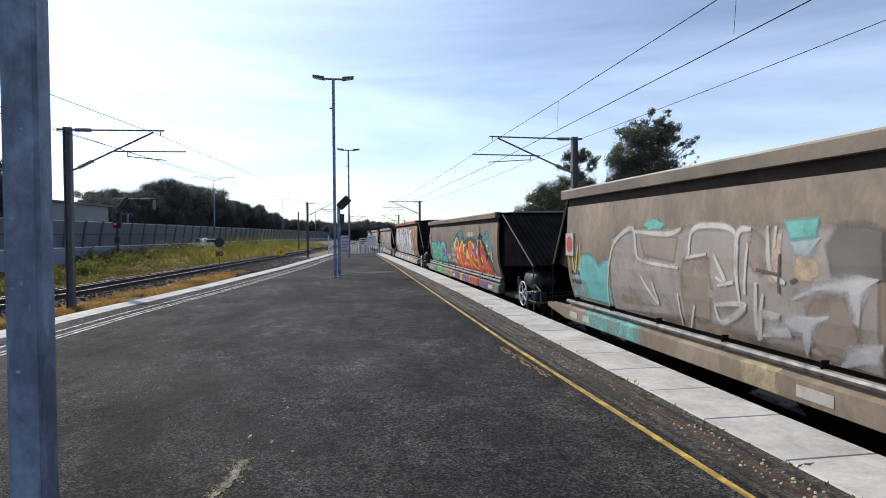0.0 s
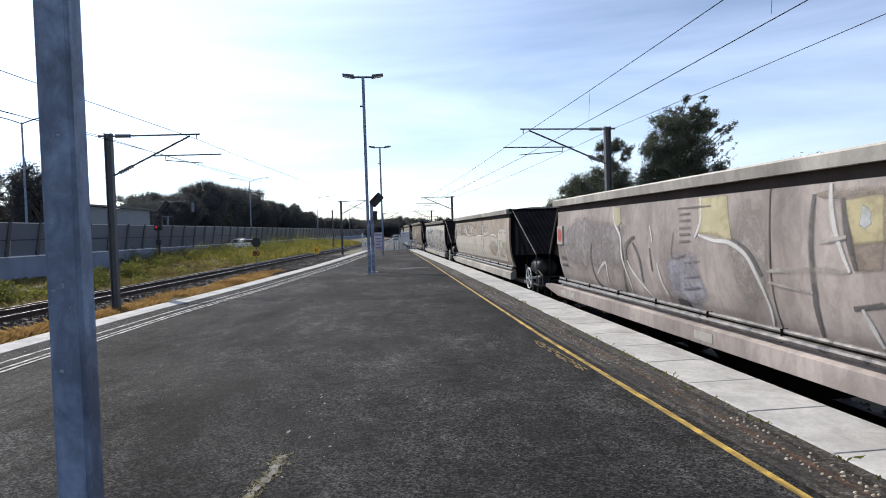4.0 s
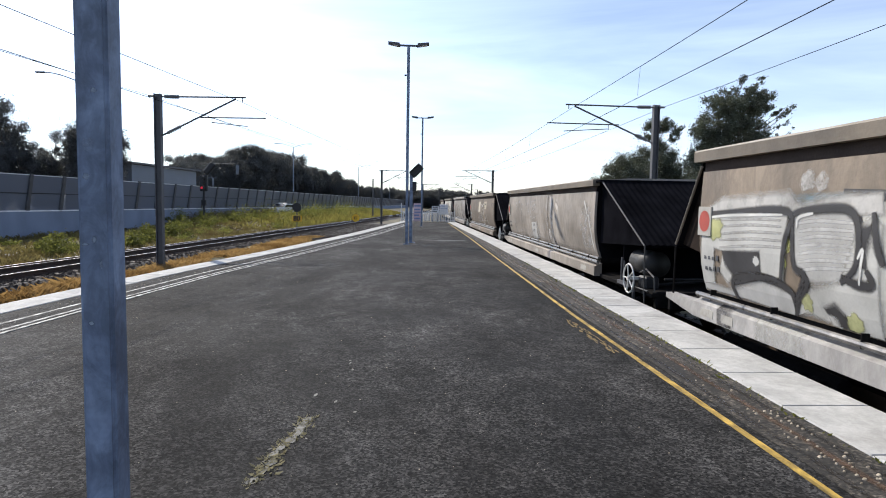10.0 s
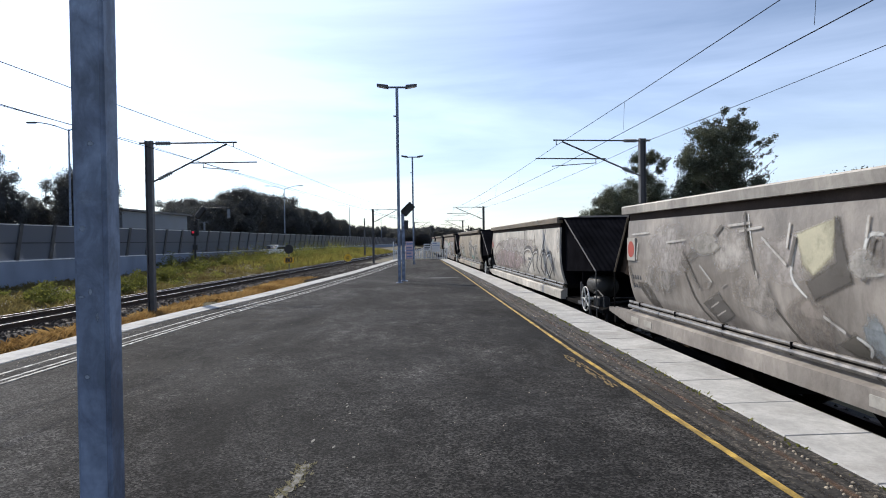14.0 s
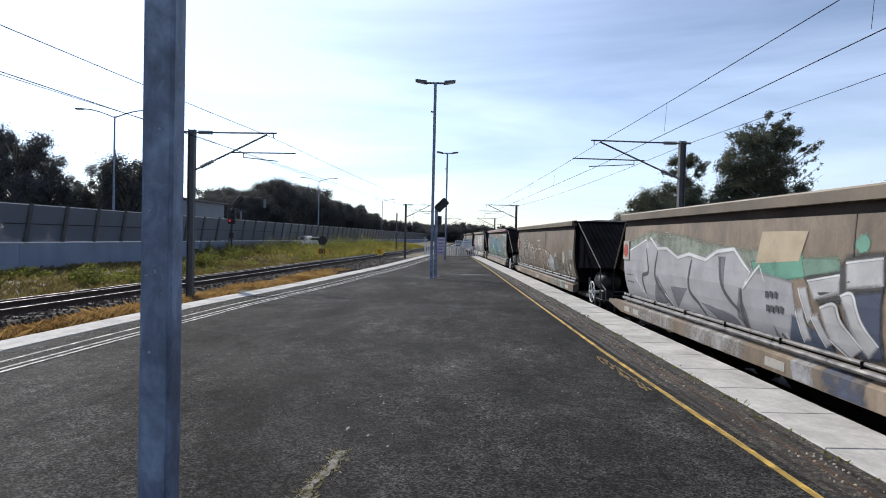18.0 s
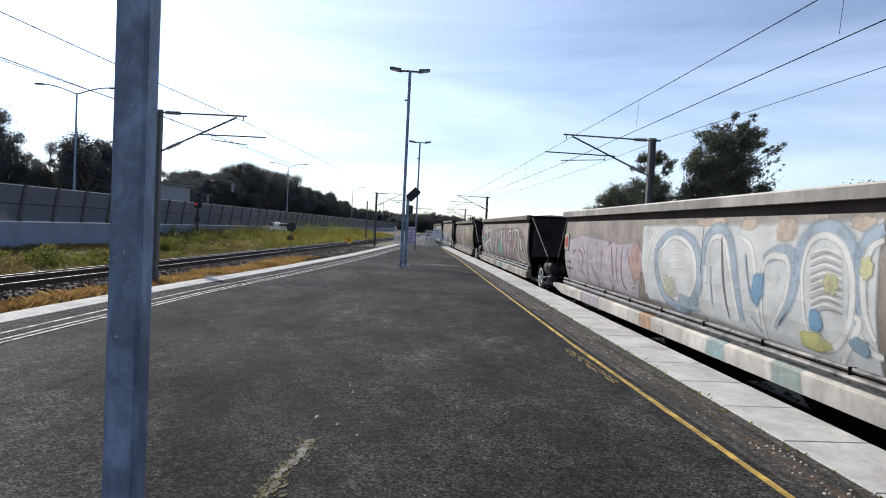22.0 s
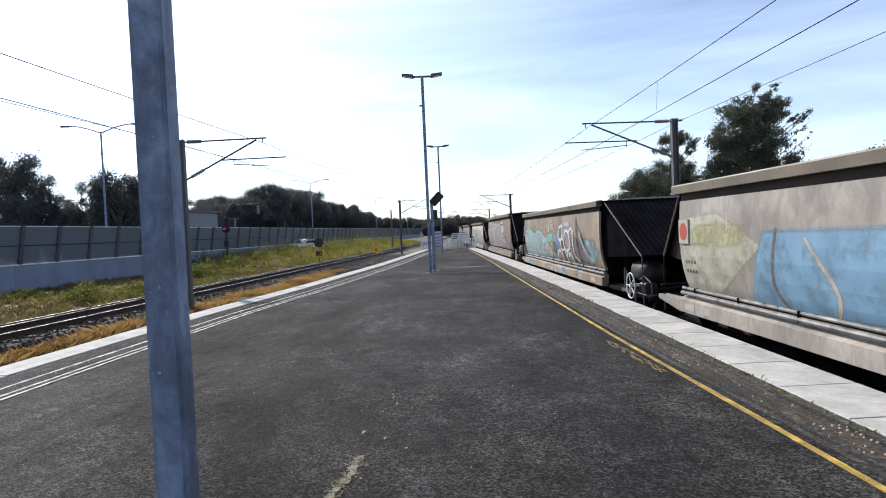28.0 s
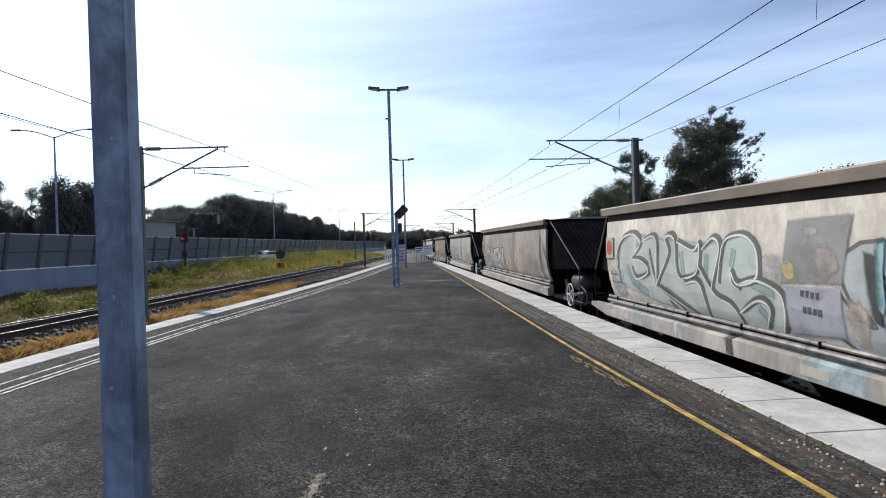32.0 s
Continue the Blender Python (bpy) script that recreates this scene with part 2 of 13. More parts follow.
stony(ASPHALT, 74.0, 1.75, 0.6)
worn(ASPHALT, 0.35, 0.6, 1.7, (1.0, 0.5, 1))
worn(ASPHALT, 2.2, 0.75, 1.3, (1, 0.5, 1))
worn(ASPHALT, 24.0, 0.72, 1.28)
worn(ASPHALT, 7.0, 0.75, 1.25)
PATCH = mat("asphalt_patch", (0.075, 0.073, 0.07), 0.88, 0, 0.3, 1.2, 150, 0.8)
stony(PATCH, 75.0, 2.2, 0.6)
STRIP = mat("edge_strip", (0.046, 0.04, 0.033), 0.9, 0, 0.5, 2.2, 120, 0.9, stain=0.5)
stony(STRIP, 60.0, 2.4, 0.7)
worn(STRIP, 3.0, 0.5, 1.6, (1, 0.35, 1))
worn(STRIP, 22.0, 0.5, 1.6)
COPING = mat("coping_concrete", (0.435, 0.43, 0.412), 0.85, 0, 0.13, 1.3, 90, 0.25, stain=0.35, stain_scale=1.6, spread=0.05)
YELLOW = mat("yellow_line_paint", (0.5, 0.33, 0.06), 0.7, 0, 0.3, 5, 90, 0.4, stain=0.6, stain_scale=4)
WHITE_LINE = mat("white_line_paint", (0.5, 0.5, 0.48), 0.75, 0, 0.3, 4, 90, 0.3, stain=0.8, stain_scale=5)
worn(WHITE_LINE, 7.0, 0.25, 1.1, (1, 0.6, 1))
worn(COPING, 2.6, 0.84, 1.05)
worn(COPING, 14.0, 0.9, 1.05)
worn(YELLOW, 8.0, 0.45, 1.15, (1, 0.5, 1))
STUD = mat("tactile_stud", (0.2, 0.155, 0.1), 0.6, 0, 0.5, 9, 60, 0.1, tint=(0.34, 0.29, 0.22), spread=0.75)
CONCRETE = mat("concrete", (0.32, 0.33, 0.35), 0.85, 0, 0.18, 0.6, 40, 0.3, stain=0.4, streak=True)
WALL_BASE = mat("barrier_concrete", (0.22, 0.26, 0.34), 0.85, 0, 0.15, 0.4, 30, 0.2, stain=0.35, streak=True)
GALV = mat("galvanised_steel", (0.14, 0.18, 0.265), 0.6, 0.0, 0.22, 7, 60, 0.06, tint=(0.2, 0.25, 0.34), stain=0.2, stain_scale=6)
worn(GALV, 11.0, 0.78, 1.25, (1, 1, 0.6))
STEEL = mat("dull_grey_steel", (0.1, 0.1, 0.108), 0.6, 0.4, 0.25, 4, 60, 0.08)
DARK = mat("dark_painted_steel", (0.022, 0.022, 0.024), 0.55, 0.2, 0.3, 4, 60, 0.1)
# Near black without specular, for the wagon ends and hoods.
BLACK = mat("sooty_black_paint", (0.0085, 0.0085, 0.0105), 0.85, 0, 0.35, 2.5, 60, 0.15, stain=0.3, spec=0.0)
UNDER = mat("grimy_underframe", (0.016, 0.0148, 0.0145), 0.85, 0, 0.4, 4, 50, 0.2, spec=0.03)
# Very dark brown for the trailing cheeks, below the side colour.
END_BROWN = mat("sooty_brown_end_paint", (0.026, 0.019, 0.0155), 0.85, 0, 0.35, 3, 50, 0.15, stain=0.4, spec=0.05)
RAIL = mat("polished_rail", (0.34, 0.32, 0.3), 0.28, 0.9, 0.12, 3, 60, 0.03)
RAIL_WEB = mat("rusty_rail_web", (0.06, 0.038, 0.027), 0.85, 0.1, 0.3, 4, 60, 0.2)
SLEEPER = mat("weathered_sleeper", (0.12, 0.1, 0.085), 0.9, 0, 0.3, 3, 50, 0.3, spread=0.3)
BALLAST = mat("ballast_stone", (0.05, 0.042, 0.037), 0.95, 0, 0.35, 2, 40, 0.6, spread=0.35, spec=0.1)
BALLAST_BED = mat("ballast_bed", (0.05, 0.044, 0.04), 0.95, 0, 0.5, 9, 30, 1.0)
SOIL = mat("dry_grassy_soil", (0.075, 0.06, 0.04), 0.95, 0, 0.4, 0.5, 12, 0.8, tint=(0.12, 0.105, 0.055))
DRY = mat("dry_orange_grass", (0.3, 0.17, 0.075), 0.85, 0, 0.35, 0.6, 9, 0.0, tint=(0.36, 0.25, 0.13), spread=0.6)
GREEN = leafy("green_weeds", (0.088, 0.108, 0.036), (0.18, 0.19, 0.06))
STRAW = mat("straw_grass", (0.33, 0.28, 0.115), 0.85, 0, 0.45, 0.35, 9, 0.0, tint=(0.24, 0.235, 0.075), spread=0.5)
TAWNY = mat("tawny_dead_grass", (0.165, 0.13, 0.075), 0.88, 0, 0.35, 0.4, 9, 0.0, tint=(0.15, 0.135, 0.065), spread=0.5)
# Leaf colour paled and blued, with the distance haze mixed in.
LEAF_DARK = leafy("dark_gum_leaves", (0.09, 0.096, 0.106), (0.112, 0.118, 0.124))
LEAF_MID = leafy("gum_leaves", (0.088, 0.1, 0.08), (0.12, 0.132, 0.1))
for m_ in (DRY, STRAW, TAWNY, GREEN):
    see_through(m_, 0.5)
BARK = mat("grey_bark", (0.2, 0.17, 0.14), 0.9, 0, 0.35, 3, 30, 0.4)
LABEL = mat("grubby_label", (0.42, 0.4, 0.36), 0.6, 0, 0.2, 9, 40, 0.05, stain=0.5, stain_scale=9)
STAY = mat("dull_grey_stay", (0.05, 0.048, 0.046), 0.55, 0.2, 0.3, 6, 60, 0.06)
BOARD = mat("white_sign_board", (0.72, 0.72, 0.72), 0.6, 0, 0.08, 3, 40, 0.05)
PINK = mat("pink_notice_board", (0.62, 0.46, 0.5), 0.6, 0, 0.12, 2, 40, 0.05)
FENCE = mat("white_fence_paint", (0.66, 0.66, 0.66), 0.55, 0, 0.12, 6, 60, 0.06)
SIGN_YELLOW = mat("yellow_sign_face", (0.72, 0.42, 0.02), 0.5, 0, 0.1, 3, 50, 0.03)
SHED = mat("grey_shed_cladding", (0.17, 0.19, 0.225), 0.6, 0.2, 0.15, 0.4, 20, 0.1)
WHITE_CAR = mat("white_car_paint", (0.78, 0.78, 0.78), 0.25, 0, 0.05, 2, 40, 0.0)
CAR_GLASS = mat("dark_car_glass", (0.02, 0.025, 0.03), 0.08, 0, 0.1, 2, 40, 0.0)
TYRE = mat("tyre_rubber", (0.02, 0.02, 0.02), 0.85, 0, 0.2, 5, 60, 0.1)
CHROME = mat("worn_white_wheel_paint", (0.62, 0.62, 0.6), 0.45, 0.2, 0.25, 14, 60, 0.05)
PIPE = mat("bright_worn_pipe", (0.24, 0.225, 0.21), 0.36, 0.5, 0.35, 7, 60, 0.06, stain=0.5, stain_scale=3)
# Tank colour taken to near black so it hardly shows under the hood.
TANK = mat("grey_air_tank", (0.013, 0.0125, 0.012), 0.6, 0.0, 0.3, 4, 40, 0.08, stain=0.4)
ROAD = mat("motorway_asphalt", (0.06, 0.06, 0.06), 0.9, 0, 0.3, 0.5, 60, 0.3)
WIRE = mat("dark_wire", (0.015, 0.015, 0.016), 0.9, 0, 0.2, 4, 60, 0.0, spec=0.0)
RED_LAMP = glow("red_signal_lens", (1.0, 0.03, 0.06), 0.16)
INSUL = mat("grey_insulator", (0.13, 0.14, 0.15), 0.35, 0, 0.2, 9, 60, 0.05)
RED = mat("red_target_paint", (0.42, 0.07, 0.048), 0.6, 0, 0.15, 6, 60, 0.05)
PANEL = bpy.data.materials.new("smoky_acrylic_panel")
PANEL.use_nodes = True
_n, _l = PANEL.node_tree.nodes, PANEL.node_tree.links
_b = _n["Principled BSDF"]
_b.inputs["Base Color"].default_value = (0.2, 0.22, 0.265, 1)
_b.inputs["Roughness"].default_value = 0.3
_t = _n.new("ShaderNodeBsdfTransparent")
_t.inputs["Color"].default_value = (0.62, 0.66, 0.74, 1)
_m = _n.new("ShaderNodeMixShader")
_m.inputs["Fac"].default_value = 0.42
_l.new(_b.outputs[0], _m.inputs[1])
_l.new(_t.outputs[0], _m.inputs[2])
_l.new(_m.outputs[0], _n["Material Output"].inputs["Surface"])


# ---- mesh helpers ----
def sweep(pts, radii, seg=8):
    """One skin round a bent line, with a radius at each point."""
    bm = bmesh.new()
    pts = [Vector(p) for p in pts]
    q = (pts[-1] - pts[0]).to_track_quat("Z", "Y").to_matrix()
    rows = []
    for p, r in zip(pts, radii):
        rows.append([bm.verts.new(p + q @ Vector((r * math.cos(2 * math.pi * i / seg), r * math.sin(2 * math.pi * i / seg), 0))) for i in range(seg)])
    for a, b in zip(rows, rows[1:]):
        for i in range(seg):
            bm.faces.new((a[i], a[(i + 1) % seg], b[(i + 1) % seg], b[i]))
    bm.faces.new(rows[0][::-1])
    bm.faces.new(rows[-1])
    return bm



def mesh_of(bm, name, material, smooth=False):
    me = bpy.data.meshes.new(name)
    bm.to_mesh(me)
    bm.free()
    if material:
        me.materials.append(material)
    if smooth:
        me.polygons.foreach_set("use_smooth", [True] * len(me.polygons))
    return me


def part(name, bm, material, parent=None, label="", smooth=False):
    ob = new(name, mesh_of(bm, name, material, smooth) if isinstance(bm, bmesh.types.BMesh) else bm)
    ob.parent = parent
    if label:
        tagged(ob, label)
    return ob


def empty(name, m=None):
    ob = new(name)
    ob.empty_display_size = 0.3
    if m is not None:
        ob.matrix_basis = m
    return ob


def box(bm, lo, hi, bevel=0.0, m=None):
    lo, hi = Vector(lo), Vector(hi)
    r = bmesh.ops.create_cube(bm, size=1, matrix=Matrix.Translation((lo + hi) / 2) @ Matrix.Diagonal((*(hi - lo), 1)))
    if bevel:
        es = list({e for v in r["verts"] for e in v.link_edges})
        g = bmesh.ops.bevel(bm, geom=es, offset=bevel, segments=1, affect="EDGES")
        vs = list({v for f in g["faces"] for v in f.verts} | {v for v in r["verts"] if v.is_valid})
    else:
        vs = r["verts"]
    if m is not None:
        bmesh.ops.transform(bm, matrix=m, verts=vs)
    return bm


def tube(bm, a, b, r, r2=None, seg=8):
    a, b = Vector(a), Vector(b)
    d = b - a
    m = Matrix.Translation((a + b) / 2) @ d.to_track_quat("Z", "Y").to_matrix().to_4x4()
    bmesh.ops.create_cone(bm, cap_ends=True, segments=seg, radius1=r, radius2=r if r2 is None else r2, depth=d.length, matrix=m)
    return bm


def bm_box(lo, hi, bevel=0.0):
    return box(bmesh.new(), lo, hi, bevel)


def bm_tube(a, b, r, r2=None, seg=8):
    return tube(bmesh.new(), a, b, r, r2, seg)


def ring(bm, center, axis, R, r, seg=24, sub=6):
    q = Vector(axis).to_track_quat("Z", "Y").to_matrix()
    rows = []
    for i in range(seg):
        a = 2 * math.pi * i / seg
        row = []
        for j in range(sub):
            b = 2 * math.pi * j / sub
            p = Vector(((R + r * math.cos(b)) * math.cos(a), (R + r * math.cos(b)) * math.sin(a), r * math.sin(b)))
            row.append(bm.verts.new(Vector(center) + q @ p))
        rows.append(row)
    for i in range(seg):
        for j in range(sub):
            bm.faces.new((rows[i][j], rows[(i + 1) % seg][j], rows[(i + 1) % seg][(j + 1) % sub], rows[i][(j + 1) % sub]))
    return bm


def prism(pts, axis, lo, hi, bm=None):
    """A polygon extruded along an axis: pts are the two other coordinates in order."""
    bm = bm or bmesh.new()

    def p(u, v, w):
        return {"x": (w, u, v), "y": (u, w, v), "z": (u, v, w)}[axis]
    a = [bm.verts.new(p(u, v, lo)) for u, v in pts]
    b = [bm.verts.new(p(u, v, hi)) for u, v in pts]
    bm.faces.new(a[::-1])
    bm.faces.new(b)
    k = len(pts)
    for i in range(k):
        bm.faces.new((a[i], a[(i + 1) % k], b[(i + 1) % k], b[i]))
    bmesh.ops.recalc_face_normals(bm, faces=bm.faces)
    return bm


def from_faces(name, verts, faces, material):
    me = bpy.data.meshes.new(name)
    me.from_pydata(verts, [], faces)
    if material:
        me.materials.append(material)
    return me


def lerp_line(pts, y):
    for (xa, ya), (xb, yb) in zip(pts, pts[1:]):
        if y <= yb or (xb, yb) == pts[-1]:
            return xa + (xb - xa) * (y - ya) / (yb - ya)
    return pts[-1][0]


# ---- plan ----
RIGHT_EDGE = [(3.30, -30), (3.38, 4.3), (3.46, 9.0), (3.54, 14.0), (3.58, 22.0), (3.52, 50.5)]
LEFT_EDGE = [(-9.2, -30), (-5.74, 8.1), (-5.31, 12.3), (-4.36, 18.4), (-2.98, 29.3), (-1.10, 49.0), (-0.95, 50.5)]
YELLOW_LINE = [(2.13, -30), (2.13, 8.0), (2.2, 12.0), (2.27, 16.0), (2.5, 28.0), (2.72, 47.0)]
TRACK_X, TRACK_RAIL = 5.08, -0.80       # train track: centre line and rail top
COPE = 0.68                             # width of the white coping
LEFT_COPE = 0.52


def near_rail(y):                       # dual-gauge track: the rail nearest the platform
    return -11.15 + 0.0985 * y


def side_track(y):                      # track along the other platform face
    return lerp_line(LEFT_EDGE, y) - 1.45


def wall_line(y):
    return -19.3 + 0.1 * (y - 28)


def smooth(a, b, v):
    v = min(1, max(0, (v - a) / (b - a)))
    return v * v * (3 - 2 * v)


def ground_z(x, y):
    """Ground level: cuttings for the two platform tracks, a bank rising towards the barrier further on."""
    z = -0.62
    if y < 60:
        z -= 0.55 * smooth(-9.5, -9.0, -abs(x - side_track(y)) * 1.0 - 7.75)
    nr = near_rail(y)
    if x < nr - 2.0:
        z += (0.1 + 0.62 * smooth(25, 75, y)) * smooth(0.5, 6.0, nr - 2.0 - x)
    if x > 3.0 and abs(y) < 700:
        c = TRACK_X + max(0, y - 75) ** 2 / 1200 if y < 320 else 55
        z -= 0.5 * (1 - smooth(1.9, 3.0, abs(x - c)))
    z += 0.05 * noise.noise((x * 0.3, y * 0.3, 0))
    return z


# ---- ground ----
gx = sorted(set([-2500, -900, -400, -200, -120, -80, -60, -50] + [-44 + i for i in range(0, 25)] + [-19 + 0.5 * i for i in range(0, 66)] + [14.5 + 1.5 * i for i in range(10)] + [34, 45, 60, 80, 110, 160, 250, 450, 1000, 2500]))
gy = sorted(set([-1500, -500, -200, -100, -60, -40] + [-30 + 1.5 * i for i in range(0, 75)] + [85 + 5 * i for i in range(0, 20)] + [190, 220, 270, 340, 450, 700, 1200, 2500]))
gv = [(x, y, ground_z(x, y)) for y in gy for x in gx]
nx = len(gx)
gf = [(j * nx + i, j * nx + i + 1, (j + 1) * nx + i + 1, (j + 1) * nx + i) for j in range(len(gy) - 1) for i in range(nx - 1)]
ground = new("ground", from_faces("ground", gv, gf, SOIL))
ground.data.polygons.foreach_set("use_smooth", [True] * len(ground.data.polygons))
tagged(ground, "dry grassy railway land running out to the horizon", "ground", kind="structure")

# ---- platform ----
ys = [-30 + 2.0 * i for i in range(40)] + [50.5]


def slab(name, left, right, z0, z1, material, label, category, ys=ys, kind="structure", parent=None, under=True):
    """A long slab between two plan lines, given as functions of y."""
    v, f = [], []
    for y in ys:
        a, b = left(y), right(y)
        v += [(a, y, z0), (a, y, z1), (b, y, z1), (b, y, z0)]
    for i in range(len(ys) - 1):
        p, q = 4 * i, 4 * i + 4
        f += [(p + 1, p + 2, q + 2, q + 1), (p, p + 1, q + 1, q), (p + 2, p + 3, q + 3, q + 2)]
        if under:
            f += [(p, q, q + 3, p + 3)]
    e = 4 * (len(ys) - 1)
    f += [(0, 3, 2, 1), (e, e + 1, e + 2, e + 3)]
    ob = new(name, from_faces(name, v, f, material))
    ob.parent = parent
    return tagged(ob, label, category, kind=kind) if label else ob


right_x = lambda y: lerp_line(RIGHT_EDGE, y)
left_x = lambda y: lerp_line(LEFT_EDGE, y)
yel_x = lambda y: lerp_line(YELLOW_LINE, y)
platform = slab("platform", lambda y: left_x(y) + LEFT_COPE - 0.02, lambda y: right_x(y) - COPE + 0.02, -1.2, 0.0, ASPHALT, "worn dark grey asphalt station platform", "platform")
slab("platform_wall", lambda y: left_x(y) + 0.06, lambda y: right_x(y) - 0.06, -1.25, -0.09, CONCRETE, "grey concrete platform retaining wall", "wall")
slab("edge_strip", lambda y: yel_x(y) + 0.10, lambda y: right_x(y) - COPE, -0.05, 0.006, STRIP, "dirty brown-grey gritty strip beside platform coping", "pavement")
slab("edge_strip", lambda y: left_x(y) + LEFT_COPE, lambda y: left_x(y) + LEFT_COPE + 0.78, -0.05, 0.006, ASPHALT, "dirty grey gritty strip beside platform coping", "pavement")
yd = [-30 + 1.0 * i for i in range(78)]
slab("yellow_line", lambda y: yel_x(y) - 0.025 + 0.006 * noise.noise((0, y * 1.3, 5)), lambda y: yel_x(y) + 0.025 + 0.006 * noise.noise((9, y * 1.3, 5)), -0.02, 0.005, YELLOW, "faded yellow safety line painted on asphalt", "line", yd)
for off, wd in ((0.42, 0.05), (0.68, 0.045), (0.80, 0.05)):
    slab("white_line", lambda y, o=off: left_x(y) + LEFT_COPE + o + 0.008 * noise.noise((o, y * 0.9, 5)), lambda y, o=off + wd: left_x(y) + LEFT_COPE + o + 0.008 * noise.noise((o, y * 1.1, 7)), -0.02, 0.009, WHITE_LINE, "worn white line painted along platform edge", "line", yd)


def patch(name, cx, cy, rx, ry, material, label, seed, z=0.004, turn=0.0):
    rnd = random.Random(seed)
    n = 18
    v = []
    for i in range(n):
        a = 2 * math.pi * i / n
        r = 1 + 0.35 * (rnd.random() - 0.5)
        u, w = rx * r * math.cos(a), ry * r * math.sin(a)
        v.append((cx + u * math.cos(turn) - w * math.sin(turn), cy + u * math.sin(turn) + w * math.cos(turn), z))
    ob = new(name, from_faces(name, v, [tuple(range(n))], material))
    return tagged(ob, label, "patch", kind="structure")


# ---- coping slabs ----
def coping(edge, sign, width, y0, y1, step, name, label):
    root = tagged(empty(name), label, "coping", kind="structure")
    y, i = y0, 0
    while y < y1:
        a, b = y + 0.004, y + step - 0.004
        bm = bmesh.new()
        xa, xb = edge(a), edge(b)
        top = 0.018 + 0.006 * noise.noise((i * 1.7, sign, 0))
        vs = [(xa, a), (xb, b), (xb - sign * width, b), (xa - sign * width, a)]
        if sign < 0:
            vs = vs[::-1]
        prism(vs, "z", -0.09, top, bm)
        ee = [e for e in bm.edges if all(v.co.z > 0 for v in e.verts)]
        bmesh.ops.bevel(bm, geom=ee, offset=0.008, segments=1, affect="EDGES")
        part("coping_slab", bm, COPING, root)
        y += step
        i += 1
    return root


coping(right_x, 1, COPE, -12.0, 50.5, 0.9, "coping_right", "white painted concrete coping slabs along platform edge")
coping(left_x, -1, LEFT_COPE, -12.0, 50.5, 1.2, "coping_left", "sunlit white concrete coping along far platform edge")


# ---- tracks ----
def rail_run(name, line, ztop, ys, root):
    prof = [(-0.033, 0), (0.033, 0), (0.033, -0.03), (0.01, -0.045), (0.01, -0.12), (0.06, -0.14), (-0.06, -0.14), (-0.01, -0.12), (-0.01, -0.045), (-0.033, -0.03)]
    v, f, k = [], [], len(prof)
    for y in ys:
        v += [(line(y) + a, y, ztop + b) for a, b in prof]
    for i in range(len(ys) - 1):
        for j in range(k):
            f.append((i * k + j, (i + 1) * k + j, (i + 1) * k + (j + 1) % k, i * k + (j + 1) % k))
    me = from_faces(name, v, f, RAIL_WEB)
    me.materials.append(RAIL)
    for i, p in enumerate(me.polygons):
        if i % k == 0:
            p.material_index = 1
    ob = new(name, me)
    ob.parent = root
    return ob


def ballast_bed(line, half, z, ys, root):
    v, f = [], []
    for y in ys:
        c = line(y)
        v += [(c - half - 0.5, y, z - 0.3), (c - half, y, z), (c + half, y, z), (c + half + 0.5, y, z - 0.3)]
    for i in range(len(ys) - 1):
        for j in range(3):
            f.append((4 * i + j, 4 * i + j + 1, 4 * i + j + 5, 4 * i + j + 4))
    ob = new("ballast_bed", from_faces("ballast_bed", v, f, BALLAST_BED))
    ob.parent = root
    return ob


def stones(line, half, z, y0, y1, n, seed, root, big=0.05):
    rnd = random.Random(seed)
    v, f = [], []
    for i in range(n):
        y = y0 + (y1 - y0) * rnd.random() ** 1.6
        x = line(y) + (rnd.random() * 2 - 1) * (half + 0.35)
        d = max(0, abs(x - line(y)) - half)
        zz = z - 0.5 * d + 0.01
        s = big * (0.6 + 0.9 * rnd.random())
        b = len(v)
        v += [(x + s * rnd.uniform(0.7, 1.2), y, zz), (x, y + s * rnd.uniform(0.7, 1.2), zz), (x - s * rnd.uniform(0.7, 1.2), y, zz), (x, y - s * rnd.uniform(0.7, 1.2), zz), (x + s * rnd.uniform(-0.3, 0.3), y + s * rnd.uniform(-0.3, 0.3), zz + s * rnd.uniform(0.5, 0.9))]
        f += [(b, b + 1, b + 4), (b + 1, b + 2, b + 4), (b + 2, b + 3, b + 4), (b + 3, b, b + 4)]
    ob = new("ballast_stones", from_faces("ballast_stones", v, f, BALLAST))
    ob.parent = root
    tagged(ob, kind="stuff")


def track(name, label, rails, centre, zrail, ys, sleepers, length, n_stone):
    root = tagged(empty(name), label, "railway track", kind="structure")
    for r in rails:
        rail_run("rail", r, zrail, ys, root)
    ballast_bed(centre, length / 2 + 0.08, zrail - 0.17, ys, root)
    y0, y1, step = sleepers
    me = mesh_of(bm_box((-length / 2, -0.11, -0.12), (length / 2, 0.11, 0.0), 0.012), "sleeper", SLEEPER)
    y = y0
    while y < y1:
        s = part("sleeper", me, None, root)
        s.location = (centre(y), y, zrail - 0.142)
        s.rotation_euler = (0, 0, -math.atan(centre(y + 1) - centre(y)))
        y += step
    if n_stone:
        stones(centre, length / 2 + 0.05, zrail - 0.16, 5, 75, n_stone, 3, root)
    return root


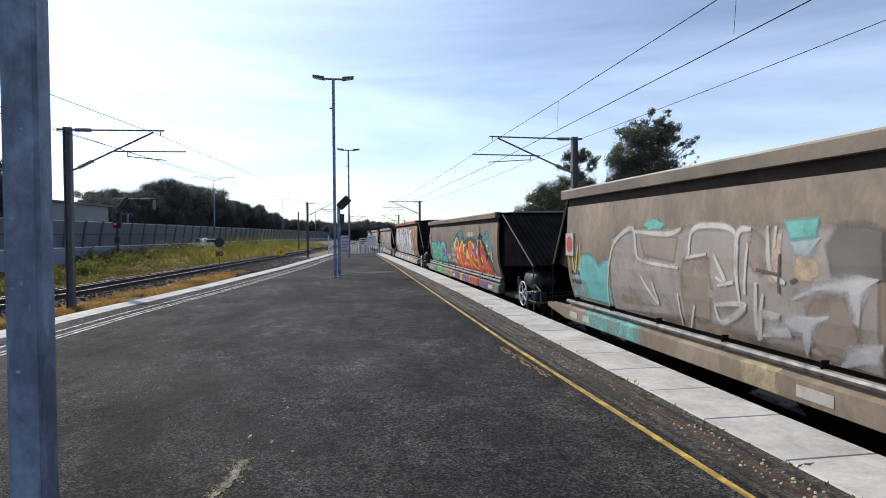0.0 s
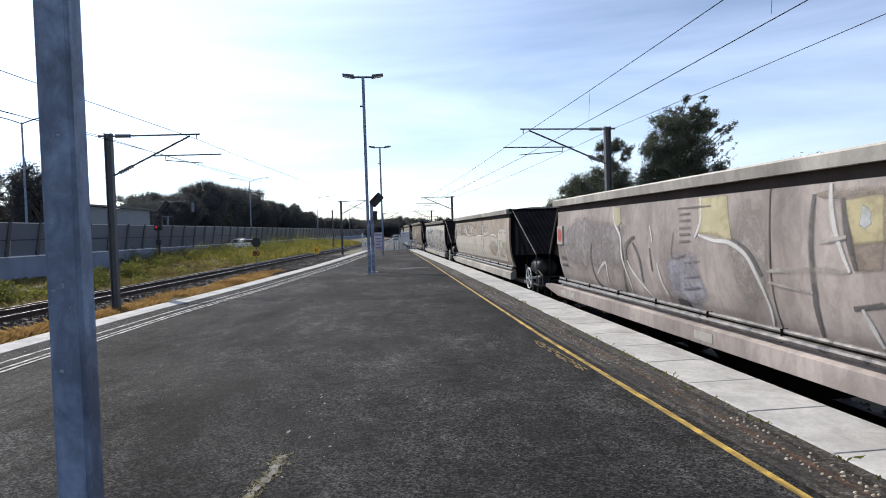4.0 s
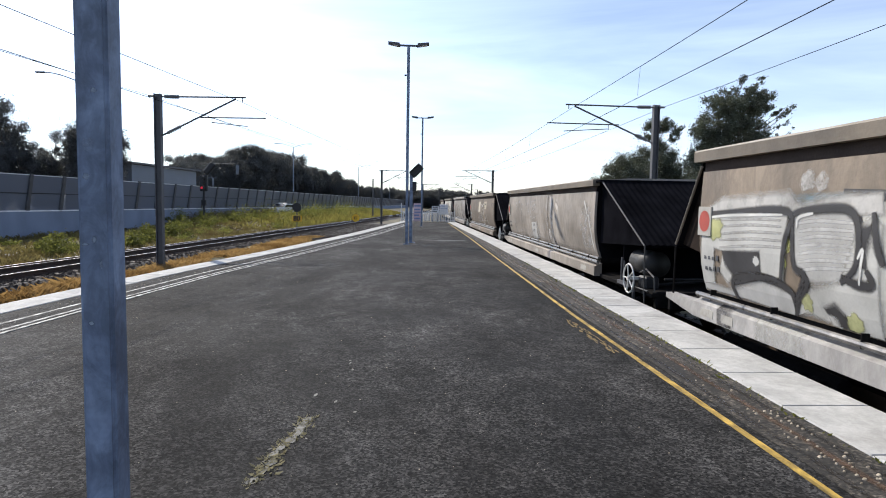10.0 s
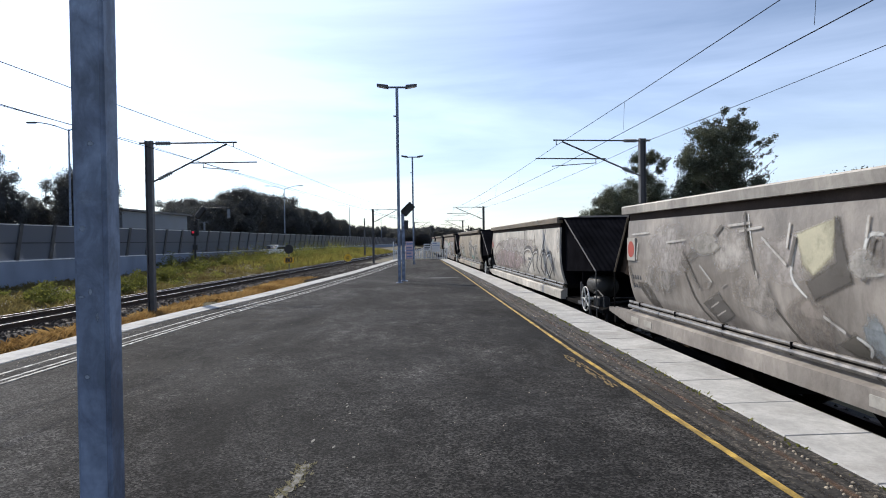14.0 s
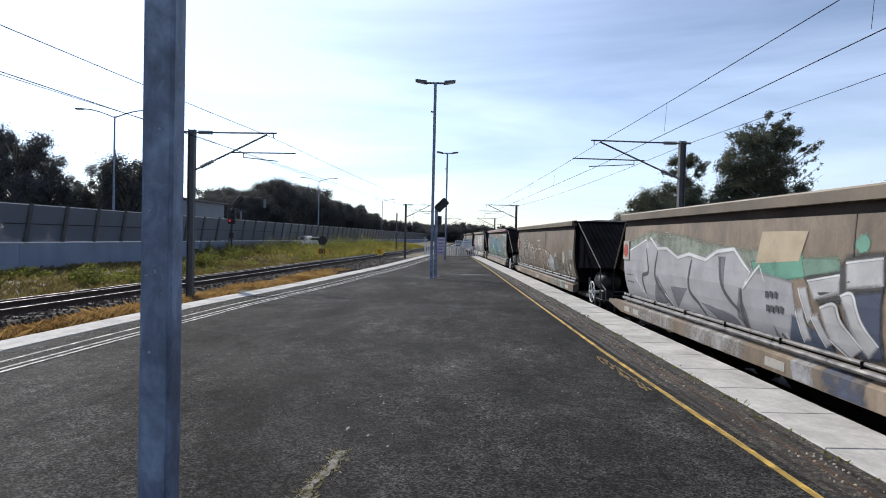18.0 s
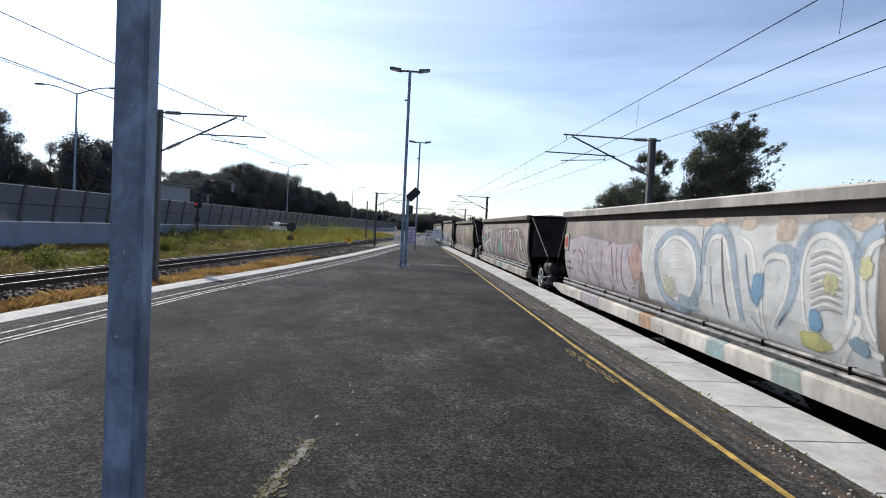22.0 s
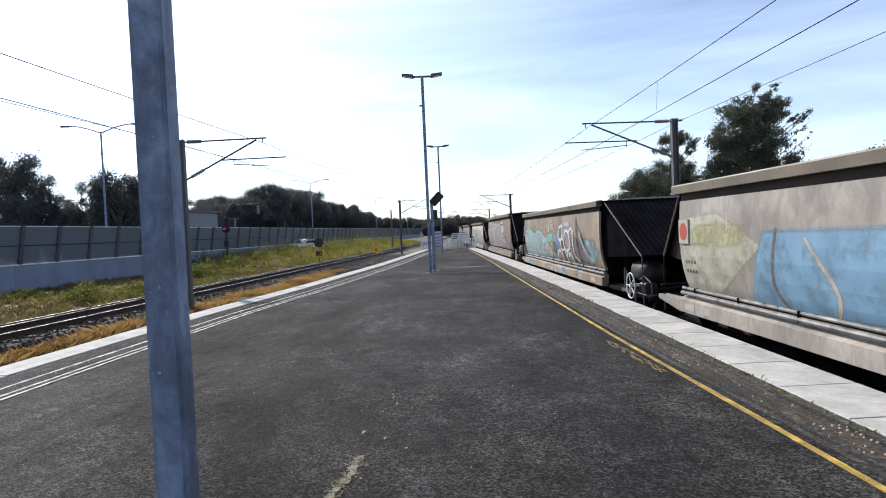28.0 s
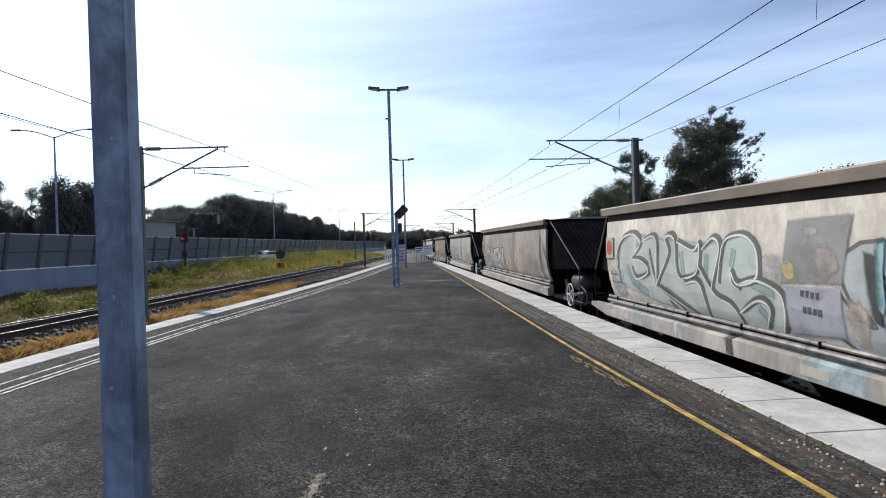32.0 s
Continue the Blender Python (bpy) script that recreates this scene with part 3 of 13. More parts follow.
lt = [-40 + 4.0 * i for i in range(75)]
track("track_dual_gauge", "dual-gauge track with polished rails on dark ballast", [lambda y: near_rail(y), lambda y: near_rail(y) - 1.072, lambda y: near_rail(y) - 1.442],
      lambda y: near_rail(y) - 0.72, -0.35, lt, (0, 100, 0.68), 2.5, 16000)
track("track_side", "narrow-gauge track beside the far platform face", [lambda y: side_track(y) + 0.53, lambda y: side_track(y) - 0.53], side_track, -0.80, [-40 + 4.0 * i for i in range(31)], (0, 80, 1.4), 2.1, 0)


# ballast spilling between the two tracks
between = lambda y: 0.5 * (near_rail(y) + side_track(y)) + 0.2
side_root = bpy.data.objects["track_side"]
ballast_bed(between, 1.15, -0.555, [33 + 2.0 * i for i in range(15)], side_root)
stones(between, 1.1, -0.54, 33, 58, 2200, 41, side_root)

# ---- train path ----
CURVE_Y, CURVE_R = 72.0, 420.0


def on_track(s):
    """Place and heading on the train's track: straight, then curving away to the right."""
    if s <= CURVE_Y:
        return TRACK_X, s, 0.0
    a = (s - CURVE_Y) / CURVE_R
    return TRACK_X + CURVE_R * (1 - math.cos(a)), CURVE_Y + CURVE_R * math.sin(a), a


def main_line(y):
    if y <= CURVE_Y:
        return TRACK_X
    return TRACK_X + CURVE_R - math.sqrt(max(1.0, CURVE_R ** 2 - (y - CURVE_Y) ** 2))


mt = [-80 + 4.0 * i for i in range(90)]
track("track_main", "narrow-gauge track with dark ballast beneath the train", [lambda y: main_line(y) + 0.53, lambda y: main_line(y) - 0.53], main_line, TRACK_RAIL, mt, (0, 60, 0.68), 2.1, 1500)
# Rail tops take the dark web colour in place of the train's shade.
for o in bpy.data.objects["track_main"].children:
    if o.name.startswith("rail"):
        o.data.polygons.foreach_set("material_index", [0] * len(o.data.polygons))


# ---- noise barrier ----
def barrier():
    root = tagged(empty("noise_barrier"), "smoky panelled noise barrier on a blue-grey concrete wall", "noise barrier", kind="structure")
    ang = -math.atan(0.1)
    step = 2.4
    y0, y1 = 6.75, 190
    L = math.hypot(1, 0.1)
    base = prism([(-0.18, -1.2), (0.18, -1.2), (0.14, 0.92), (-0.18, 0.92)], "y", 0, step * 10 * L - 0.02)
    base_me = mesh_of(base, "concrete_panel", WALL_BASE)
    # white on cap and top rail paints in the sunlit edge lines
    cap_me = mesh_of(prism([(-0.2, 0.92), (0.17, 0.92), (0.17, 0.98), (-0.2, 0.98)], "y", 0, step * 10 * L - 0.02), "cap", BOARD)
    lean = 0.3
    post_me = mesh_of(prism([(0.02, 0.9), (0.16, 0.9), (0.17 + lean, 2.76), (0.05 + lean, 2.76)], "y", -0.11, 0.11), "post", STEEL)
    pan_me = mesh_of(prism([(0.06, 0.97), (0.085, 0.97), (0.085 + lean, 2.70), (0.06 + lean, 2.70)], "y", 0.065, step * L - 0.065), "acrylic_panel", PANEL)
    rail_me = mesh_of(prism([(0.05 + lean, 2.69), (0.10 + lean, 2.69), (0.105 + lean, 2.73), (0.055 + lean, 2.73)], "y", 0.065, step * L - 0.065), "top_rail", BOARD)
    mid_me = mesh_of(prism([(0.05 + lean * 0.48, 1.80), (0.10 + lean * 0.48, 1.80), (0.105 + lean * 0.5, 1.84), (0.055 + lean * 0.5, 1.84)], "y", 0.065, step * L - 0.065), "mid_rail", DARK)
    y = -20.0
    while y < y1:
        for me in (base_me, cap_me):
            o = part("concrete_panel" if me is base_me else "cap", me, None, root)
            o.location, o.rotation_euler = (wall_line(y), y, -0.13), (0, 0, ang)
        y += step * 10
    y = y0
    while y < y1:
        for me in (post_me, pan_me, rail_me, mid_me):
            o = part(me.name.split(".")[0], me, None, root)
            o.location, o.rotation_euler = (wall_line(y), y, -0.13), (0, 0, ang)
        y += step
    return root


barrier()
slab("motorway", lambda y: wall_line(y) - 16, lambda y: wall_line(y) - 2.0, -0.9, 0.05, ROAD, "grey motorway carriageway behind the barrier", "road", [-60 + 10 * i for i in range(40)])


# ---- overhead line masts ----
def mast(name, base, z0, side, label, height=5.25, arm=2.65, post=0.10):
    """A steel mast with a cantilever; side +1 reaches towards +x. Origin at the foot."""
    root = tagged(empty(name, pose(*base[:2], z0)), label, "overhead mast", group="overhead line masts")
    s = side
    h = height
    f, t, wb = 0.10, 0.078, 0.008
    part("column", prism([(-f, -0.09), (-t, -0.09), (-t, -wb), (t, -wb), (t, -0.09), (f, -0.09), (f, 0.09), (t, 0.09), (t, wb), (-t, wb), (-t, 0.09), (-f, 0.09)], "z", 0, h), STEEL, root)
    part("footing", bm_box((-0.2, -0.2, -0.6), (0.2, 0.2, -0.12), 0.02), CONCRETE, root)
    part("top_tube", bm_tube((0.1 * s, 0, h - 0.08), (arm * s, 0, h - 0.05), 0.025), STEEL, root)
    part("strut", bm_tube((0.1 * s, 0, h - 1.25), ((arm - 0.3) * s, 0, h - 0.1), 0.028), STEEL, root)
    steps = [(0.2 + 0.075 * q + e, r) for q in range(6) for e, r in ((0.0, 0.03), (0.01, 0.068), (0.05, 0.05), (0.06, 0.03))]
    part("insulator", sweep([(a * s, 0, h - 0.077) for a, r in steps], [r for a, r in steps], 10), INSUL, root, "dark ribbed insulator")
    d = Vector(((arm - 0.4) * s, 0, 1.15)).normalized()
    o = Vector((0.1 * s, 0, h - 1.25))
    part("insulator", sweep([o + d * a for a, r in steps], [r for a, r in steps], 10), INSUL, root, "dark ribbed insulator")
    part("registration_tube", bm_tube((1.25 * s, 0, h - 0.68), ((arm + 0.6) * s, 0, h - 0.66), 0.02), STEEL, root)
    bm = bmesh.new()
    tube(bm, (1.6 * s, 0, h - 0.68), (1.6 * s, 0, h - 0.85), 0.012)
    tube(bm, (1.6 * s, 0, h - 0.82), ((arm + 0.05) * s, 0, h - 0.92), 0.014)
    part("steady_arm", bm, STEEL, root)
    part("dropper_clip", bm_tube(((arm - 0.1) * s, 0, h - 0.06), ((arm - 0.1) * s, 0, h - 0.2), 0.015), STEEL, root)
    part("feeder_bracket", bm_tube((-0.28 * s, 0, h - 0.07), (0.0, 0, h - 0.07), 0.035), INSUL, root)
    return root


MASTS_R = [(7.0, -20.0), (8.0, 20.1), (7.8, 60.0), (9.6, 100.0), (14.6, 138.0)]
MASTS_L = [(-11.9, -20.0), (-7.8, 19.0), (-3.05, 59.0), (1.6, 99.0), (6.0, 139.0)]
for i, m in enumerate(MASTS_R):
    mast("overhead_mast", m, -0.62, -1, "grey steel overhead-line mast with a cantilever above the train", 5.5, 3.05)
for i, m in enumerate(MASTS_L):
    mast("overhead_mast", m, -0.58, 1, "grey steel overhead-line mast beside the grassy tracks", 5.25, 2.62)


def wire(name, a, b, sag, r, label, seg=10):
    v = []
    a, b = Vector(a), Vector(b)
    cu = bpy.data.curves.new(name, "CURVE")
    cu.dimensions, cu.bevel_depth, cu.bevel_resolution = "3D", r, 1
    sp = cu.splines.new("POLY")
    sp.points.add(seg)
    for i in range(seg + 1):
        u = i / seg
        p = a.lerp(b, u)
        sp.points[i].co = (p.x, p.y, p.z - 4 * sag * u * (1 - u), 1)
    cu.materials.append(WIRE)
    ob = new(name, cu)
    return tagged(ob, label, "overhead wire", group="overhead wires")


for ms, s in ((MASTS_R, -1), (MASTS_L, 1)):
    for (xa, ya), (xb, yb) in zip(ms, ms[1:]):
        zt, ca = (-0.62 + 5.5, 2.9) if s < 0 else (-0.58 + 5.25, 2.52)
        wire("catenary_wire", (xa + s * ca, ya, zt - 0.2), (xb + s * ca, yb, zt - 0.2), 0.16, 0.0065, "dark catenary wire strung between the masts")
        wire("contact_wire", (xa + s * (ca + 0.05), ya, zt - 0.97), (xb + s * (ca + 0.05), yb, zt - 0.97), 0.03, 0.0065, "dark contact wire strung between the masts")
        wire("feeder_wire", (xa - s * 0.28, ya, zt - 0.05), (xb - s * 0.28, yb, zt - 0.05), 0.2, 0.0065, "dark feeder wire along the mast tops")


for (xa, ya), (xb, yb) in zip(MASTS_R[:3], MASTS_R[1:4]):
    zt = -0.62 + 5.5
    for i in range(1, 6):
        u = i / 6
        x, y = xa + (xb - xa) * u - 2.9, ya + (yb - ya) * u
        wire("dropper_wire", (x, y, zt - 0.2 - 0.64 * u * (1 - u)), (x - 0.04, y, zt - 0.92), 0.0, 0.003, "thin dropper wire hanging from the catenary", 1)


# ---- platform lamps ----
def lamp_post(x, y):
    root = tagged(empty("platform_lamp", pose(x, y, 0)), "tall blue-grey galvanised square lamp post on the platform", "lamp post", group="platform lamps")
    bm = bmesh.new()
    box(bm, (-0.052, -0.052, 0), (0.052, 0.052, 7.05))
    es = [e for e in bm.edges if abs((e.verts[0].co - e.verts[1].co).z) > 1]
    bmesh.ops.bevel(bm, geom=es, offset=0.012, segments=3, affect="EDGES")
    bmesh.ops.recalc_face_normals(bm, faces=bm.faces)
    part("column", bm, GALV, root)
    part("base_plate", bm_box((-0.13, -0.13, 0), (0.13, 0.13, 0.018), 0.004), GALV, root)
    for u in (-0.095, 0.095):
        for w in (-0.095, 0.095):
            part("bolt", bm_tube((u, w, 0.018), (u, w, 0.06), 0.012, seg=6), STEEL, root)
    part("cross_arm", bm_box((-0.34, -0.03, 7.03), (0.34, 0.03, 7.09), 0.008), STEEL, root)
    for s in (-1, 1):
        hd = part("lamp_head", prism([(s * 0.30, 7.02), (s * 0.72, 7.10), (s * 0.72, 7.17), (s * 0.32, 7.13)], "y", -0.11, 0.11), STEEL, root)
        part("lens", prism([(s * 0.38, 7.02), (s * 0.66, 7.073), (s * 0.66, 7.085), (s * 0.38, 7.03)], "y", -0.09, 0.09), BOARD, hd)
    part("bracket", bm_box((-0.14, -0.02, 6.0), (-0.05, 0.02, 6.05)), STEEL, root)
    return root


for p in ((-1.09, 1.918), (-0.275, 21.99), (0.53, 40.2)):
    lamp_post(*p)


# ---- hopper wagon ----
R0 = -TRACK_RAIL                        # platform level above the rail: wagon heights below are given from platform level
HALF = 5.74
PROFILE = [(1.245, 0.40), (1.300, 0.55), (1.345, 0.72), (1.378, 0.95), (1.388, 1.15), (1.386, 1.40), (1.378, 1.62), (1.366, 1.79)]


def side_x(z):
    for (xa, za), (xb, zb) in zip(PROFILE, PROFILE[1:]):
        if z <= zb or zb == PROFILE[-1][1]:
            return xa + (xb - xa) * (z - za) / (zb - za)


def wagon_paint(name, color, tint, stain=0.6, metal=0.0, rough=0.55):
    color, tint = tuple(1.2 * c for c in color), tuple(1.2 * c for c in tint)
    m = mat(name, color, rough, metal, 0.14, 0.8, 26, 0.1, tint=tint, stain=0.6 * stain, stain_scale=1.1, streak=True)
    worn(m, 1.1, 0.86, 1.12, (1, 0.7, 0.6))
    worn(m, 6.0, 0.86, 1.12, (1, 1, 0.5))
    return m


BROWN = wagon_paint("dusty_brown_wagon_paint", (0.155, 0.12, 0.087), (0.2, 0.157, 0.116))
GREY = wagon_paint("dusty_grey_wagon_paint", (0.25, 0.23, 0.205), (0.32, 0.3, 0.27))
SILVER = wagon_paint("pale_silver_wagon_paint", (0.36, 0.34, 0.305), (0.45, 0.42, 0.375), 0.4)
CREAM = wagon_paint("cream_wagon_paint", (0.42, 0.385, 0.33), (0.52, 0.475, 0.41), 0.3)
UMBER = wagon_paint("dark_umber_wagon_paint", (0.118, 0.09, 0.064), (0.155, 0.12, 0.088))
TAUPE = wagon_paint("taupe_wagon_paint", (0.205, 0.175, 0.145), (0.265, 0.232, 0.198))
SAND = wagon_paint("sandy_brown_wagon_paint", (0.2, 0.155, 0.11), (0.255, 0.2, 0.148))
RAILTOP = mat("weathered_top_rail", (0.175, 0.144, 0.108), 0.6, 0, 0.22, 1.2, 30, 0.1, stain=0.5, stain_scale=1.5)


# Dark brown that paints the shade line under the top rail.
RAIL_SHADE = mat("grimy_brown_rail_web", (0.075, 0.056, 0.046), 0.85, 0, 0.3, 2.0, 40, 0.1, stain=0.4, spec=0.1)
SEAM = mat("rusty_weld_seam", (0.115, 0.092, 0.075), 0.8, 0, 0.3, 5, 40, 0.1)


def side_mesh(sx, tail):
    """A bellied side sheet with shallow dents, closed at the back."""
    ny = 60
    v, f = [], []
    k = len(PROFILE)
    for i in range(ny + 1):
        y = -HALF + (HALF + tail) * i / ny
        for x, z in PROFILE:
            dent = 0.006 * noise.noise((y * 0.9, z * 1.4, sx)) + 0.003 * noise.noise((y * 2.7, z * 2, sx + 3))
            v.append((sx * (x - 0.012 + dent * math.sin(math.pi * (z - 0.4) / 1.39)), y, z + R0))
        for x, z in PROFILE:
            v.append((sx * (x - 0.06), y, z + R0))
    for i in range(ny):
        for j in range(k - 1):
            a, b = i * 2 * k + j, (i + 1) * 2 * k + j
            q = (a, b, b + 1, a + 1)
            f.append(q if sx > 0 else q[::-1])
            a, b = a + k, b + k
            q = (a, a + 1, b + 1, b)
            f.append(q if sx > 0 else q[::-1])
        a, b = i * 2 * k, (i + 1) * 2 * k
        f.append((a, a + k, b + k, b) if sx > 0 else (b, b + k, a + k, a))
        f.append((a + k - 1, b + k - 1, b + 2 * k - 1, a + 2 * k - 1) if sx > 0 else (a + 2 * k - 1, b + 2 * k - 1, b + k - 1, a + k - 1))
    for i in (0, ny):
        for j in range(k - 1):
            a = i * 2 * k + j
            f.append((a, a + 1, a + k + 1, a + k))
    me = from_faces("side_sheet", v, f, BROWN)
    me.polygons.foreach_set("use_smooth", [True] * len(me.polygons))
    me.set_sharp_from_angle(angle=radians(40))
    return me


def corrugated(y0, z0, y1, z1, n=22):
    v, f = [], []
    for i in range(n * 2 + 1):
        x = -1.3 + 2.6 * i / (n * 2)
        h = 0.012 if i % 2 else 0.0
        d = Vector((0, z1 - z0, y0 - y1)).normalized()
        sgn = 1 if d.z > 0 else -1
        v += [(x, y0 + sgn * d.y * h, z0 + R0 + sgn * d.z * h), (x, y1 + sgn * d.y * h, z1 + R0 + sgn * d.z * h)]
    for i in range(n * 2):
        f.append((2 * i, 2 * i + 1, 2 * i + 3, 2 * i + 2))
    b = len(v)
    v += [(-1.3, y0, z0 + R0 - 0.03), (1.3, y0, z0 + R0 - 0.03), (1.3, y1, z1 + R0 - 0.03), (-1.3, y1, z1 + R0 - 0.03)]
    f.append((b, b + 1, b + 2, b + 3))
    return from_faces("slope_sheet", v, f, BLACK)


def bogie(root, yc):
    b = part("bogie_frame", box(box(bm_box((-0.95, yc - 0.16, 0.32), (0.95, yc + 0.16, 0.55), 0.03), (-0.98, yc - 1.15, 0.36), (-0.82, yc + 1.15, 0.62), 0.05), (0.82, yc - 1.15, 0.36), (0.98, yc + 1.15, 0.62), 0.05), UNDER, root)
    for s in (-0.85, 0.85):
        bm = bm_tube((-0.9, yc + s, 0.42), (0.9, yc + s, 0.42), 0.07, seg=10)
        for u in (-0.56, 0.56):
            tube(bm, (u - 0.06, yc + s, 0.42), (u + 0.06, yc + s, 0.42), 0.42, seg=24)
            tube(bm, (u - 0.075 * (1 if u > 0 else -1) - 0.015, yc + s, 0.42), (u - 0.075 * (1 if u > 0 else -1) + 0.015, yc + s, 0.42), 0.45, seg=24)
        part("wheelset", bm, RAIL_WEB, b)
        for u in (-1.0, 1.0):
            part("axle_box", bm_box((u - 0.09, yc + s - 0.13, 0.30), (u + 0.09, yc + s + 0.13, 0.56), 0.03), UNDER, b)
    return b


def build_wagon(cut):
    """A hopper wagon; cut: how much shorter the body is at its trailing end."""
    w = tagged(empty("hopper_wagon"), "weathered bogie hopper wagon covered in graffiti", "wagon", group="freight train wagons")
    for sx in (-1, 1):
        part("side_sheet", side_mesh(sx, HALF - cut), None, w)
        rows = []
        for j, (x, z) in enumerate(PROFILE):
            rows += [(sx * (x - 0.0075), -1.36, z + R0), (sx * (x - 0.0075), -1.342, z + R0), (sx * (x - 0.03), -1.342, z + R0), (sx * (x - 0.03), -1.36, z + R0)]
        part("weld_seam", from_faces("weld_seam", rows, [(4 * j + a, 4 * j + (a + 1) % 4, 4 * j + 4 + (a + 1) % 4, 4 * j + 4 + a) for j in range(len(PROFILE) - 1) for a in range(4)], SEAM), None, w)
        part("top_rail", prism([(sx * 1.30, 1.905 + R0), (sx * 1.44, 1.905 + R0), (sx * 1.445, 2.02 + R0), (sx * 1.43, 2.04 + R0), (sx * 1.30, 2.05 + R0)], "y", -HALF - 0.06, HALF + 0.1), RAILTOP, w)
        # strip coloured as the shade below the rail overhang
        part("rail_web", prism([(sx * 1.29, 1.76 + R0), (sx * 1.345, 1.76 + R0), (sx * 1.345, 1.905 + R0), (sx * 1.29, 1.905 + R0)], "y", -HALF + 0.02, HALF - 0.02), RAIL_SHADE, w)
        part("sill", prism([(sx * 1.24, 0.055 + R0), (sx * 1.40, 0.055 + R0), (sx * 1.40, 0.25 + R0), (sx * 1.24, 0.315 + R0)], "y", -HALF - 0.2, HALF + 0.05), BROWN, w)
        part("sill_end", prism([(HALF + 0.05, 0.055 + R0), (HALF + 0.05, 0.25 + R0), (HALF + 0.92, 0.24 + R0), (HALF + 0.92, 0.17 + R0)], "x", sx * 1.24, sx * 1.395), BROWN, w)
        for z, r, x in ((0.425, 0.024, 1.335), (0.352, 0.034, 1.35)):
            part("pipe", bm_tube((sx * x, -HALF - 0.28, z + R0), (sx * x, HALF + 0.02, z + R0), r, seg=8), PIPE, w)
        clip = mesh_of(bm_box((sx * 1.335 - 0.038, -0.01, 0.315 + R0), (sx * 1.335 + 0.038, 0.01, 0.45 + R0), 0.005), "pipe_clip", UNDER)
        for i in range(9 if sx < 0 else 0):
            part("pipe_clip", clip, None, w).location = (0, -HALF + 0.35 + 1.3 * i, 0)
    part("roof", prism([(-1.30, 1.98 + R0), (1.30, 1.98 + R0), (1.30, 2.02 + R0), (0.7, 2.07 + R0), (-0.7, 2.07 + R0), (-1.30, 2.02 + R0)], "y", -HALF - 0.1, HALF + 0.1), TAUPE, w)
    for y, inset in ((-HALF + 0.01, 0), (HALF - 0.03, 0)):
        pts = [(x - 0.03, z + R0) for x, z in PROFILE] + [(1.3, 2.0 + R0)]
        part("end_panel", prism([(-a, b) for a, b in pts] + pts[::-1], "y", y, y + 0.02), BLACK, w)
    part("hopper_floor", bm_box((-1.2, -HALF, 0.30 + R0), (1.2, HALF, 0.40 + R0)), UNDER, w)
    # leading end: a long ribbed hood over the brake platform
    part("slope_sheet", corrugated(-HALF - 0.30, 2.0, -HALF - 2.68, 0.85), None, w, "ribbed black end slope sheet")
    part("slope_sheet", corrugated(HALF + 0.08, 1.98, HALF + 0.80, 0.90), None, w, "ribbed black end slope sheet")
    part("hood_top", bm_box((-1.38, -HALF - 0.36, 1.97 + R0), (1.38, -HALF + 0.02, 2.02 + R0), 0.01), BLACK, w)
    # dark sheets fill the black triangles beside hood and trailing slope
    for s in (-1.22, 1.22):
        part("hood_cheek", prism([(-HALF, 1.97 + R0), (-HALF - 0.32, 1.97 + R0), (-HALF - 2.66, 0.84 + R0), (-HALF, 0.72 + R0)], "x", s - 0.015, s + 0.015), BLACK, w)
        part("end_cheek", prism([(HALF, 1.95 + R0), (HALF + 0.06, 1.95 + R0), (HALF + 0.78, 0.90 + R0), (HALF, 0.8 + R0)], "x", s - 0.015, s + 0.015), END_BROWN, w)
    for s in (-1.33, 1.33):
        part("diagonal_stay", bm_tube((s, -HALF - 0.30, 2.0 + R0), (s, -HALF - 2.70, 0.84 + R0), 0.015), STAY, w)
        part("corner_post", bm_tube((s, -HALF - 2.70, 0.86 + R0), (s, -HALF - 2.74, 0.08 + R0), 0.013), STAY, w)
        part("diagonal_stay", bm_tube((s, HALF + 0.10, 1.86 + R0), (s, HALF + 0.80, 0.90 + R0), 0.018), RAILTOP, w)
        part("corner_post", bm_tube((s, HALF + 0.80, 0.92 + R0), (s, HALF + 0.82, 0.2 + R0), 0.016), UNDER, w)
        part("step_iron", tube(bm_tube((s, -HALF - 2.72, 0.15 + R0), (s - 0.02, -HALF - 2.85, -0.25 + R0), 0.014), (s, -HALF - 2.35, 0.12 + R0), (s, -HALF - 2.9, 0.12 + R0), 0.014), STAY, w)
        part("grab_rail", tube(tube(bm_tube((s * 0.97, -HALF - 2.45, 0.38 + R0), (s * 0.97, -HALF - 2.70, 0.46 + R0), 0.015), (s * 0.97, -HALF - 2.70, 0.46 + R0), (s * 0.97, -HALF - 3.05, 0.36 + R0), 0.015), (s * 0.97, -HALF - 3.05, 0.36 + R0), (s * 0.97, -HALF - 3.08, 0.14 + R0), 0.015), STAY, w)
        part("upright_bracket", tube(bm_tube((s * 0.95, -HALF - 1.45, 0.1 + R0), (s * 0.95, -HALF - 1.45, 0.55 + R0), 0.02), (s * 0.95, -HALF - 1.58, 0.1 + R0), (s * 0.95, -HALF - 1.58, 0.5 + R0), 0.016), STEEL, w)
    part("deck", bm_box((-1.28, -HALF - 2.95, 0.02 + R0), (1.28, -HALF + 0.1, 0.10 + R0), 0.01), UNDER, w)
    part("deck", bm_box((-1.22, HALF, 0.10 + R0), (1.22, HALF + 0.95, 0.18 + R0), 0.01), UNDER, w)
    part("headstock", bm_box((-1.2, -HALF - 2.95, -0.16 + R0), (1.2, -HALF - 2.83, 0.12 + R0), 0.02), UNDER, w)
